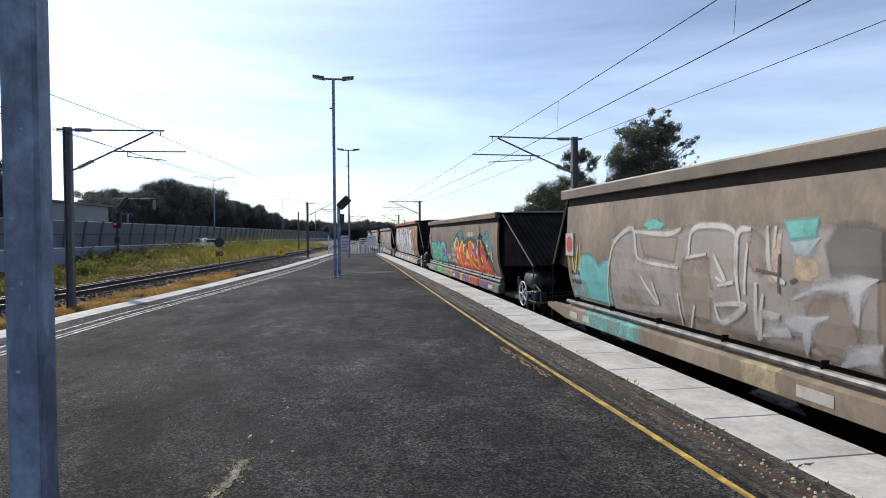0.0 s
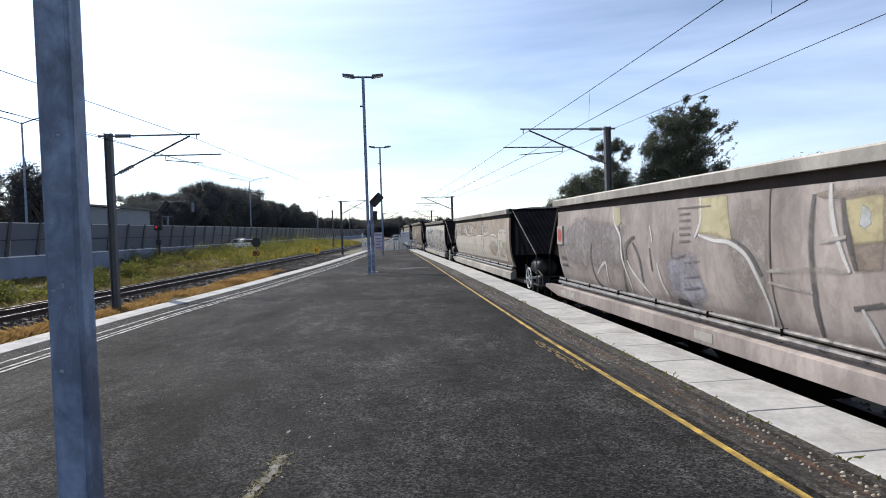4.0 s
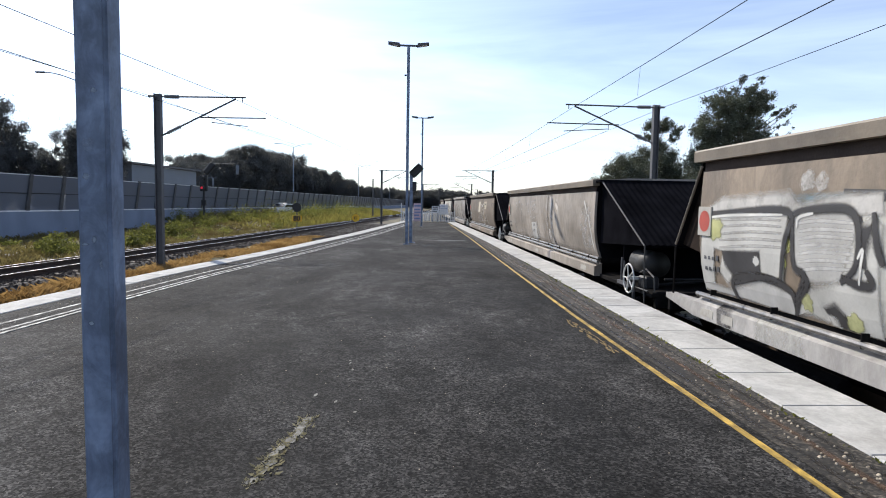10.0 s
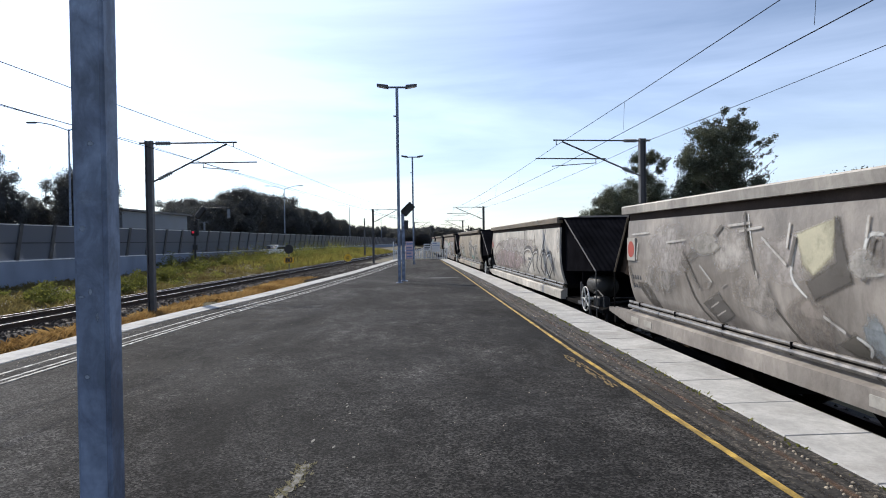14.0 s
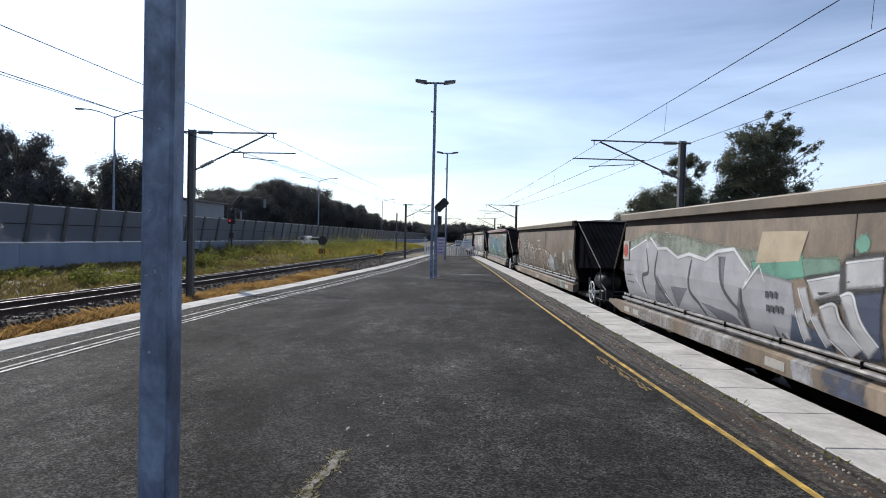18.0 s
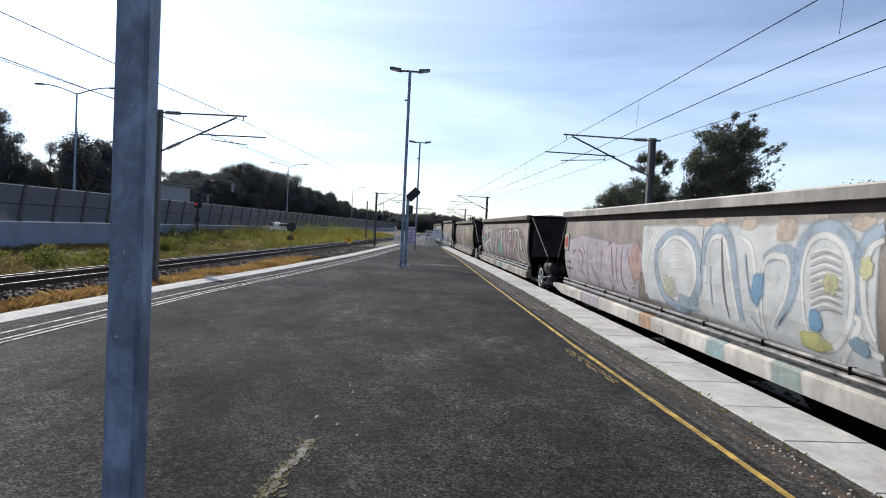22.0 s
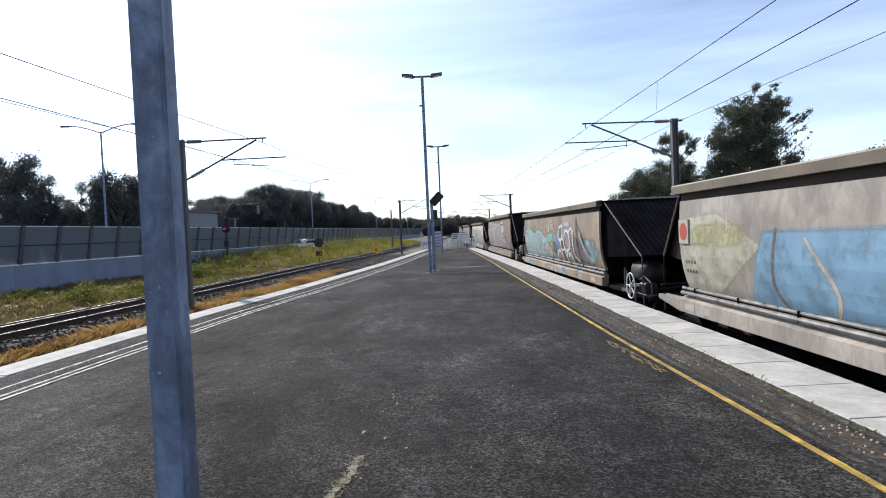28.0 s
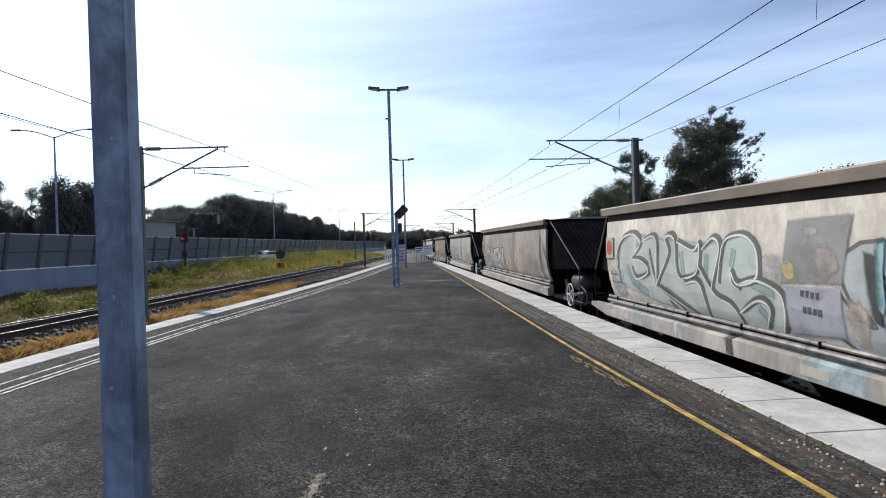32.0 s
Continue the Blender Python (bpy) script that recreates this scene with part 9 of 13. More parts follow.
    s.blob(-1.83, -2.49, 0.61, 1.24, (0.2, 0.34, 0.36), 0.3)
    s.blob(-2.42, -2.89, 0.39, 0.66, (0.24, 0.36, 0.32), 0.3)
    s.blob(-3.91, -4.28, 0.53, 0.76, (0.2, 0.34, 0.36), 0.3)
    s.strokes([[(-4.38, 1.65), (-4.86, 1.71), (-5.14, 1.57), (-4.89, 1.38)], [(-3.37, 1.69), (-3.87, 1.74), (-4.3, 1.6), (-4.16, 1.45)], [(-2.31, 1.71), (-2.77, 1.65), (-3.04, 1.45)], [(-1.36, 1.65), (-1.9, 1.39), (-1.63, 1.22)], [(-3.82, 1.42), (-3.94, 1.09), (-4.38, 1.0), (-4.5, 0.79), (-4.22, 0.58)], [(-4.37, 1.43), (-4.27, 1.27), (-4.71, 1.12), (-4.8, 0.96), (-5.08, 0.89)], [(-4.88, 1.44), (-5.06, 1.24), (-5.25, 1.04), (-5.13, 0.83), (-5.1, 0.55)], [(-0.93, 1.51), (-1.23, 0.96), (-0.65, 0.54)], [(-1.49, 0.97), (-2.23, 0.6), (-2.57, 0.38)], [(-3.09, 0.93), (-3.11, 0.57), (-3.38, 0.39)], [(-2.63, 1.4), (-2.93, 1.16), (-3.18, 1.05)]], 0.05, (0.6, 0.62, 0.6), 0.15)
    s.poly([(5.61, 1.72), (4.81, 1.8), (4.0, 1.79), (3.23, 1.74), (2.42, 1.56), (1.98, 1.73), (1.35, 1.58), (0.77, 1.56), (0.36, 1.66), (0.12, 1.59), (0.18, 0.38), (1.43, 0.38), (3.22, 0.38), (5.61, 0.38)], (0.075, 0.18, 0.225), 0.1)
    s.poly([(5.72, 1.47), (4.95, 1.53), (4.96, 0.38), (5.71, 0.38)], (0.3, 0.28, 0.31), 0.25)
    s.poly([(4.94, 1.49), (3.98, 1.71), (3.26, 1.55), (3.35, 1.09), (4.36, 0.85), (4.73, 1.09)], (0.14, 0.2, 0.24), 0.3)
    s.blob(4.8, 4.31, 0.61, 1.02, (0.32, 0.46, 0.22), 0.1)
    s.blob(3.89, 3.34, 0.38, 0.81, (0.32, 0.46, 0.22), 0.1)
    s.blob(2.68, 2.21, 0.46, 0.89, (0.32, 0.46, 0.22), 0.1)
    s.blob(1.84, 1.4, 0.73, 1.18, (0.32, 0.46, 0.22), 0.1)
    s.blob(1.61, 1.41, 0.56, 0.75, (0.32, 0.46, 0.22), 0.1)
    s.blob(0.74, 0.57, 0.79, 1.0, (0.32, 0.46, 0.22), 0.1)
    s.blob(0.77, 0.37, 0.41, 0.83, (0.32, 0.46, 0.22), 0.1)
    s.blob(0.83, 0.72, 1.28, 1.43, (0.32, 0.46, 0.22), 0.1)
    s.blob(1.12, 0.98, 0.45, 0.59, (0.32, 0.46, 0.22), 0.1)
    s.blob(1.6, 1.48, 1.25, 1.35, (0.32, 0.46, 0.22), 0.1)
    s.poly([(1.29, 1.12), (1.08, 1.17), (1.16, 1.02), (1.2, 0.79), (1.01, 0.6), (0.8, 0.42), (1.04, 0.51), (1.3, 0.55), (1.28, 0.78)], (0.035, 0.04, 0.045), 0.15)
    s.poly([(3.29, 0.57), (2.98, 0.54), (2.99, 0.38), (3.26, 0.38)], (0.035, 0.04, 0.045), 0.15)
    s.poly([(2.72, 1.0), (2.55, 0.98), (2.43, 0.85), (2.58, 0.73), (2.72, 0.82)], (0.2, 0.21, 0.25), 0.2)
    s.strokes([[(4.78, 1.71), (4.56, 1.69), (4.42, 1.54)], [(4.27, 1.29), (3.99, 1.36), (3.83, 1.47)], [(3.85, 1.59), (3.62, 1.71), (3.44, 1.67), (3.39, 1.55)], [(3.26, 1.53), (3.04, 1.62), (2.78, 1.56), (2.65, 1.39), (2.69, 1.17), (2.75, 0.96), (2.69, 0.75), (2.53, 0.68)], [(2.37, 1.42), (2.17, 1.5), (2.0, 1.41), (1.91, 1.29)], [(1.67, 1.62), (1.49, 1.61), (1.3, 1.52), (1.16, 1.48)], [(0.65, 1.51), (0.51, 1.54), (0.35, 1.58), (0.26, 1.52), (0.21, 1.31)], [(4.16, 1.25), (3.87, 1.14), (3.78, 0.95)], [(5.02, 1.3), (5.24, 1.15)], [(4.25, 1.03), (4.17, 0.83), (4.28, 0.61), (4.01, 0.52)], [(3.31, 0.64), (3.25, 0.46), (3.18, 0.38)]], 0.13, (0.035, 0.04, 0.045), 0.3)
    s.strokes([[(1.39, 1.2), (1.28, 1.09), (1.25, 0.75), (1.27, 0.55)], [(1.03, 1.06), (0.91, 1.15), (0.77, 1.18)], [(2.23, 0.64), (1.99, 0.77)], [(2.2, 0.68), (2.16, 0.43)], [(1.1, 0.55), (0.98, 0.55), (0.91, 0.43), (0.81, 0.4)], [(0.24, 0.66), (0.25, 0.52), (0.32, 0.38)]], 0.13, (0.035, 0.04, 0.045), 0.3)
    s.strokes([[(4.9, 1.76), (4.68, 1.73), (4.53, 1.58)], [(4.37, 1.33), (4.09, 1.4), (3.93, 1.5)], [(3.95, 1.63), (3.72, 1.75), (3.54, 1.71), (3.47, 1.59)], [(3.34, 1.57), (3.13, 1.65), (2.85, 1.59), (2.72, 1.42), (2.76, 1.21), (2.82, 0.99), (2.75, 0.78), (2.59, 0.71)], [(2.44, 1.45), (2.23, 1.53), (2.06, 1.44), (1.97, 1.32)], [(1.73, 1.65), (1.55, 1.63), (1.35, 1.55), (1.21, 1.51)], [(0.69, 1.53), (0.55, 1.56), (0.39, 1.6), (0.29, 1.54), (0.24, 1.33)], [(4.27, 1.29), (3.96, 1.18), (3.87, 0.98)], [(5.15, 1.34), (5.37, 1.2)], [(4.35, 1.07), (4.26, 0.86), (4.37, 0.64), (4.08, 0.55)], [(3.38, 0.67), (3.31, 0.49), (3.26, 0.38)]], 0.055, (0.62, 0.64, 0.62), 0.06)
    s.strokes([[(1.44, 1.22), (1.32, 1.12), (1.29, 0.78), (1.31, 0.57)], [(1.07, 1.08), (0.95, 1.18), (0.81, 1.2)], [(2.29, 0.67), (2.04, 0.8)], [(2.25, 0.71), (2.2, 0.45)], [(1.14, 0.57), (1.02, 0.57), (0.94, 0.45), (0.84, 0.41)], [(0.27, 0.68), (0.27, 0.54), (0.35, 0.38)]], 0.055, (0.62, 0.64, 0.62), 0.06)
    s.blob(3.39, 3.23, 1.36, 1.45, (0.3, 0.43, 0.43), 0.2)
    s.blob(3.6, 3.43, 0.92, 1.01, (0.3, 0.43, 0.43), 0.2)
    s.blob(2.19, 2.08, 1.24, 1.31, (0.3, 0.43, 0.43), 0.2)
    s.blob(1.47, 1.37, 1.38, 1.45, (0.3, 0.43, 0.43), 0.2)
    s.blob(1.23, 1.14, 1.32, 1.39, (0.3, 0.43, 0.43), 0.2)
    s.blob(0.47, 0.4, 1.14, 1.2, (0.3, 0.43, 0.43), 0.2)
    s.blob(0.5, 0.43, 0.94, 1.0, (0.3, 0.43, 0.43), 0.2)
    s.blob(0.21, 0.15, 1.07, 1.13, (0.3, 0.43, 0.43), 0.2)
    s.blob(0.37, 0.3, 1.42, 1.47, (0.3, 0.43, 0.43), 0.2)
    s.blob(1.16, 1.07, 0.93, 1.0, (0.3, 0.43, 0.43), 0.2)
    s.blob(3.89, 3.71, 1.26, 1.35, (0.3, 0.43, 0.43), 0.2)
    s.blob(2.5, 2.37, 1.18, 1.27, (0.3, 0.43, 0.43), 0.2)
    s.blob(1.93, 1.82, 1.41, 1.48, (0.3, 0.43, 0.43), 0.2)
    s.add("painted_panel", [(0.23, 0.9), (0.2, 0.9), (0.2, 0.83), (0.24, 0.82)], [(0, 1, 2, 3)], (0.4, 0.46, 0.48), 0.3)
    s.add("painted_panel", [(0.18, 0.91), (0.14, 0.91), (0.15, 0.83), (0.18, 0.83)], [(0, 1, 2, 3)], (0.4, 0.46, 0.48), 0.3)
    s.add("painted_panel", [(0.12, 0.91), (0.09, 0.91), (0.09, 0.84), (0.13, 0.84)], [(0, 1, 2, 3)], (0.4, 0.46, 0.48), 0.3)
    s.add("painted_panel", [(0.24, 0.78), (0.21, 0.78), (0.22, 0.71), (0.25, 0.7)], [(0, 1, 2, 3)], (0.4, 0.46, 0.48), 0.3)
    s.add("painted_panel", [(0.19, 0.79), (0.15, 0.79), (0.16, 0.72), (0.2, 0.71)], [(0, 1, 2, 3)], (0.4, 0.46, 0.48), 0.3)
    s.add("painted_panel", [(0.13, 0.8), (0.1, 0.8), (0.1, 0.73), (0.14, 0.72)], [(0, 1, 2, 3)], (0.4, 0.46, 0.48), 0.3)

    s = Sheet(15)
    repaint(15, TAUPE, sill=SILVER, top=GREY, label="hopper wagon with lilac lettering and pale blue bubble shapes")
    s.poly([(5.36, 1.35), (4.14, 1.51), (1.64, 1.38), (0.85, 1.42), (0.6, 1.04), (0.96, 0.44), (3.16, 0.42), (5.67, 0.42)], (0.42, 0.37, 0.4), 0.25)
    s.strokes([[(5.35, 0.47), (4.86, 0.97), (4.41, 1.18), (3.96, 1.01), (4.1, 0.76), (3.91, 0.53)], [(3.59, 1.31), (3.76, 0.48)], [(3.47, 0.95), (2.99, 1.35)], [(3.4, 0.92), (3.03, 0.41)], [(2.68, 1.24), (2.83, 0.51)], [(2.6, 1.18), (2.17, 1.35), (2.12, 0.63), (2.48, 0.38)], [(1.86, 1.29), (1.89, 0.59)], [(1.57, 1.32), (1.58, 0.62), (1.08, 0.64)], [(1.29, 1.29), (1.18, 0.81)], [(4.09, 1.32), (3.79, 1.08)]], 0.05, (0.17, 0.13, 0.15), 0.2)
    s.strokes([[(5.18, 0.48), (4.72, 0.98), (4.27, 1.19)], [(3.39, 1.31), (3.54, 0.5)], [(2.47, 1.19), (2.08, 1.33)], [(1.71, 1.3), (1.73, 0.61)], [(1.43, 1.33), (1.42, 0.66), (1.01, 0.68)]], 0.03, (0.55, 0.52, 0.54), 0.2)
    s.blob(1.26, 0.56, 0.73, 1.42, (0.4, 0.27, 0.24), 0.3)
    s.poly([(0.68, 1.69), (-1.95, 1.71), (-3.32, 1.72), (-4.36, 1.74), (-4.34, 0.38), (-3.09, 0.39), (-1.36, 0.48), (0.49, 0.5), (0.65, 1.04)], (0.56, 0.57, 0.56), 0.16)
    s.blob(-1.04, -1.97, 1.67, 1.8, (0.52, 0.42, 0.34), 0.35)
    s.blob(-2.18, -2.6, 1.62, 1.77, (0.52, 0.42, 0.34), 0.35)
    s.blob(-2.87, -3.3, 1.49, 1.77, (0.52, 0.42, 0.34), 0.35)
    s.blob(-3.97, -4.34, 1.62, 1.77, (0.52, 0.42, 0.34), 0.35)
    s.blob(-3.48, -3.71, 1.71, 1.8, (0.52, 0.42, 0.34), 0.35)
    s.strokes([[(0.08, 1.34), (-0.24, 1.52), (-0.69, 1.56), (-1.18, 1.38), (-1.3, 0.93), (-0.83, 0.54), (-0.21, 0.6), (0.04, 0.99), (0.08, 1.34)], [(-1.42, 1.17), (-1.47, 1.5), (-1.73, 1.63), (-2.02, 1.48), (-2.2, 1.02), (-2.27, 0.56)], [(-3.33, 1.17), (-3.36, 1.48), (-3.65, 1.67), (-3.96, 1.55), (-4.11, 1.24), (-4.06, 0.81)], [(-2.74, 1.31), (-3.08, 1.42), (-3.26, 1.28), (-3.21, 0.96), (-2.96, 0.67)], [(-4.38, 1.65), (-4.23, 1.56), (-4.15, 1.29), (-4.19, 0.91)]], 0.16, (0.34, 0.41, 0.48), 0.3)
    s.strokes([[(-0.08, 1.3), (-0.34, 1.48), (-0.7, 1.51), (-1.09, 1.34), (-1.19, 0.96), (-0.82, 0.64), (-0.33, 0.7), (-0.1, 1.04), (-0.08, 1.3)], [(-1.5, 0.95), (-1.53, 1.43), (-1.74, 1.55), (-1.95, 1.44), (-2.12, 1.01), (-2.2, 0.58)], [(-2.26, 1.55), (-2.49, 1.43), (-2.61, 1.05), (-2.63, 0.59)], [(-2.7, 0.44), (-2.75, 1.25), (-3.06, 1.36), (-3.18, 1.25), (-3.14, 0.96), (-2.87, 0.62)], [(-3.41, 1.01), (-3.4, 1.29), (-3.49, 1.52), (-3.7, 1.59), (-3.94, 1.48), (-4.07, 1.19), (-4.04, 0.84), (-3.82, 0.57), (-3.54, 0.53), (-3.43, 0.71), (-3.41, 1.01)], [(-4.39, 1.56), (-4.25, 1.48), (-4.19, 1.24), (-4.23, 0.91), (-4.32, 0.71)], [(0.55, 0.58), (0.36, 1.33), (0.2, 1.6)]], 0.07, (0.66, 0.66, 0.63), 0.18)
    s.strokes([[(-3.83, 0.39), (-4.14, 0.8), (-4.1, 0.89)], [(-4.14, 0.75), (-4.27, 0.61), (-4.39, 0.59)]], 0.07, (0.66, 0.66, 0.63), 0.18)
    s.strokes([[(-3.48, 1.4), (-3.69, 1.46), (-3.93, 1.42)], [(-3.49, 1.32), (-3.7, 1.39), (-3.94, 1.35)], [(-3.5, 1.25), (-3.71, 1.32), (-3.94, 1.27)], [(-3.51, 1.17), (-3.71, 1.24), (-3.95, 1.2)], [(-3.51, 1.1), (-3.72, 1.17), (-3.96, 1.13)], [(-3.51, 1.02), (-3.73, 1.1), (-3.96, 1.06)], [(-3.52, 0.94), (-3.73, 1.02), (-3.96, 0.99)], [(-3.51, 0.87), (-3.73, 0.95), (-3.96, 0.92)]], 0.026, (0.66, 0.66, 0.63), 0.15)
    s.strokes([[(-0.27, 1.31), (-0.64, 1.39), (-1.03, 1.34)], [(-0.29, 1.21), (-0.65, 1.3), (-1.04, 1.25)], [(-0.3, 1.11), (-0.67, 1.2), (-1.05, 1.16)], [(-0.31, 1.01), (-0.68, 1.1), (-1.06, 1.07)]], 0.026, (0.66, 0.66, 0.63), 0.2)
    s.strokes([[(-3.5, 1.36), (-3.71, 1.43), (-3.93, 1.38)], [(-3.51, 1.29), (-3.72, 1.35), (-3.94, 1.31)], [(-3.52, 1.21), (-3.72, 1.28), (-3.95, 1.24)], [(-3.53, 1.14), (-3.73, 1.21), (-3.96, 1.17)], [(-3.53, 1.06), (-3.74, 1.13), (-3.96, 1.1)], [(-3.53, 0.98), (-3.74, 1.06), (-3.96, 1.03)], [(-3.53, 0.91), (-3.74, 0.99), (-3.96, 0.96)], [(-3.52, 0.83), (-3.74, 0.91), (-3.96, 0.89)]], 0.022, (0.36, 0.36, 0.36), 0.3)
    s.strokes([[(-1.83, 1.54), (-1.91, 1.13), (-1.99, 0.57)]], 0.035, (0.16, 0.15, 0.15), 0.15)
    s.poly([(-2.58, 1.14), (-2.77, 1.17), (-2.76, 0.94), (-2.63, 0.77), (-2.5, 0.88)], (0.17, 0.3, 0.43), 0.15)
    s.blob(-3.47, -3.7, 0.64, 0.9, (0.17, 0.3, 0.43), 0.15)
    s.blob(-3.69, -3.92, 1.03, 1.26, (0.55, 0.53, 0.3), 0.35)
    s.blob(-3.28, -3.79, 0.46, 0.67, (0.5, 0.47, 0.2), 0.3)
    s.blob(-4.14, -4.31, 1.2, 1.44, (0.55, 0.53, 0.3), 0.35)
    s.blob(-0.11, -0.62, 0.59, 0.98, (0.54, 0.53, 0.4), 0.5)
    s.blob(-0.48, -1.29, 0.48, 0.73, (0.34, 0.41, 0.48), 0.3)
    s.blob(-4.0, -4.28, 0.55, 0.72, (0.22, 0.31, 0.37), 0.3)
    s.strokes([[(-2.91, 0.6), (-3.14, 0.81)], [(-2.48, 0.66), (-2.66, 0.5)], [(-1.61, 1.18), (-1.62, 0.68)], [(-2.38, 1.36), (-2.5, 0.92)]], 0.04, (0.34, 0.41, 0.48), 0.3)

    s = Sheet(16)
    repaint(16, TAUPE, label="brown hopper wagon with white-edged lettering and coloured dots")
    s.poly([(1.9, 1.5), (-0.88, 1.62), (-4.1, 1.62), (-5.3, 1.37), (-5.68, 0.53), (-3.74, 0.45), (1.9, 0.42)], (0.24, 0.2, 0.185), 0.3)
    s.blob(0.45, -1.0, 0.51, 1.19, (0.13, 0.28, 0.23), 0.25)
    s.blob(-1.3, -2.59, 0.54, 1.19, (0.36, 0.24, 0.27), 0.3)
    s.blob(-3.45, -4.36, 0.38, 0.76, (0.42, 0.34, 0.33), 0.4)
    s.blob(-4.37, -5.08, 0.73, 1.41, (0.3, 0.34, 0.32), 0.5)
    s.blob(-2.84, -3.66, 0.78, 1.38, (0.3, 0.22, 0.2), 0.4)
    s.blob(3.44, 1.77, 0.46, 1.25, (0.2, 0.28, 0.26), 0.4)
    s.strokes([[(4.81, 0.64), (3.9, 1.43), (2.77, 1.21), (3.57, 0.38)], [(2.21, 1.52), (2.14, 0.48), (1.02, 1.39)], [(0.28, 1.47), (0.84, 0.38)], [(-0.02, 1.22), (-0.63, 1.44), (-0.85, 0.63)], [(-1.4, 1.55), (-1.5, 0.57), (-2.04, 1.42)], [(-2.3, 1.42), (-2.78, 1.47), (-2.63, 0.66)], [(-3.06, 1.41), (-3.56, 1.58), (-3.81, 1.19), (-3.18, 0.71)], [(-3.71, 1.45), (-4.05, 1.55), (-4.49, 1.22), (-4.18, 0.71), (-3.77, 1.09)], [(-4.65, 1.27), (-4.87, 0.94), (-5.46, 0.46)], [(-4.9, 1.25), (-4.75, 0.84)], [(-4.17, 0.68), (-4.62, 0.51), (-5.45, 0.5)], [(1.01, 0.84), (-0.0, 0.51)], [(-1.95, 0.99), (-2.58, 0.87)], [(-5.06, 1.16), (-5.44, 0.82)]], 0.1, (0.1, 0.075, 0.07), 0.35)
    s.strokes([[(5.13, 0.66), (4.22, 1.46), (3.05, 1.24), (3.86, 0.4)], [(2.48, 1.55), (2.36, 0.5), (1.24, 1.42)], [(0.48, 1.49), (1.05, 0.38)], [(0.18, 1.24), (-0.45, 1.47), (-0.69, 0.65)], [(-1.24, 1.57), (-1.36, 0.58), (-1.89, 1.44)], [(-2.16, 1.44), (-2.66, 1.49), (-2.51, 0.68)], [(-2.94, 1.42), (-3.45, 1.6), (-3.71, 1.2), (-3.07, 0.72)], [(-3.61, 1.47), (-3.95, 1.56), (-4.4, 1.23), (-4.1, 0.72), (-3.66, 1.1)], [(-4.57, 1.28), (-4.79, 0.95), (-5.39, 0.46)], [(-4.82, 1.26), (-4.67, 0.85)], [(-4.08, 0.69), (-4.54, 0.52), (-5.39, 0.51)], [(1.22, 0.86), (0.17, 0.52)], [(-1.81, 1.01), (-2.46, 0.88)], [(-4.99, 1.17), (-5.37, 0.83)]], 0.06, (0.62, 0.61, 0.57), 0.15)
    s.poly([(5.46, 0.99), (4.97, 1.07), (4.94, 0.55), (5.53, 0.38)], (0.36, 0.35, 0.38), 0.3)
    s.blob(5.09, 4.48, 0.74, 1.29, (0.13, 0.3, 0.23), 0.25)
    s.poly([(3.43, 1.58), (3.23, 1.64), (3.0, 1.53), (3.04, 1.41), (3.25, 1.49)], (0.13, 0.3, 0.23), 0.25)
    s.poly([(2.4, 1.52), (2.17, 1.66), (2.13, 1.66), (2.1, 1.49), (2.31, 1.46)], (0.2, 0.36, 0.28), 0.25)
    s.blob(2.61, 2.44, 0.97, 1.21, (0.13, 0.3, 0.23), 0.2)
    s.poly([(4.47, 1.27), (4.03, 1.37), (3.71, 1.25), (3.71, 1.01), (4.32, 0.88)], (0.12, 0.085, 0.077), 0.15)
    s.poly([(3.51, 1.41), (3.21, 1.48), (3.03, 1.35), (3.07, 0.97), (3.43, 0.87)], (0.12, 0.085, 0.077), 0.15)
    s.poly([(2.98, 1.46), (2.61, 1.48), (2.65, 1.18), (2.67, 0.87), (2.95, 0.72), (2.96, 1.15)], (0.12, 0.085, 0.077), 0.15)
    s.poly([(3.67, 0.76), (3.04, 0.67), (2.68, 0.68), (2.39, 0.55), (2.12, 0.56), (2.08, 1.32), (2.25, 1.21), (2.42, 0.92), (2.67, 0.73), (3.18, 0.8)], (0.12, 0.085, 0.077), 0.2)
    s.poly([(4.63, 0.72), (4.13, 0.76), (3.71, 0.49), (3.95, 0.39), (4.8, 0.48)], (0.21, 0.14, 0.16), 0.25)
    s.poly([(4.03, 1.39), (3.82, 1.65), (3.61, 1.65), (3.5, 1.38), (3.4, 0.98), (3.54, 0.91), (3.64, 1.25), (3.78, 0.88), (3.86, 1.23)], (0.34, 0.29, 0.26), 0.2)
    s.blob(2.89, 2.66, 0.79, 1.11, (0.26, 0.2, 0.185), 0.3)
    s.blob(3.64, 3.19, 0.54, 0.86, (0.3, 0.25, 0.22), 0.35)
    s.blob(2.43, 2.23, 1.44, 1.62, (0.36, 0.31, 0.28), 0.35)
    s.blob(4.24, 4.01, 0.98, 1.21, (0.11, 0.28, 0.48), 0.12)
    s.blob(3.22, 3.12, 0.71, 0.83, (0.11, 0.28, 0.48), 0.12)
    s.blob(3.31, 3.14, 0.49, 0.58, (0.11, 0.28, 0.48), 0.12)
    s.blob(2.45, 2.27, 0.68, 0.84, (0.11, 0.28, 0.48), 0.12)
    s.blob(3.35, 3.11, 0.94, 1.13, (0.42, 0.27, 0.37), 0.2)
    s.blob(2.3, 2.14, 0.6, 0.81, (0.32, 0.19, 0.32), 0.25)
    s.blob(4.82, 4.53, 0.76, 0.97, (0.4, 0.5, 0.42), 0.3)
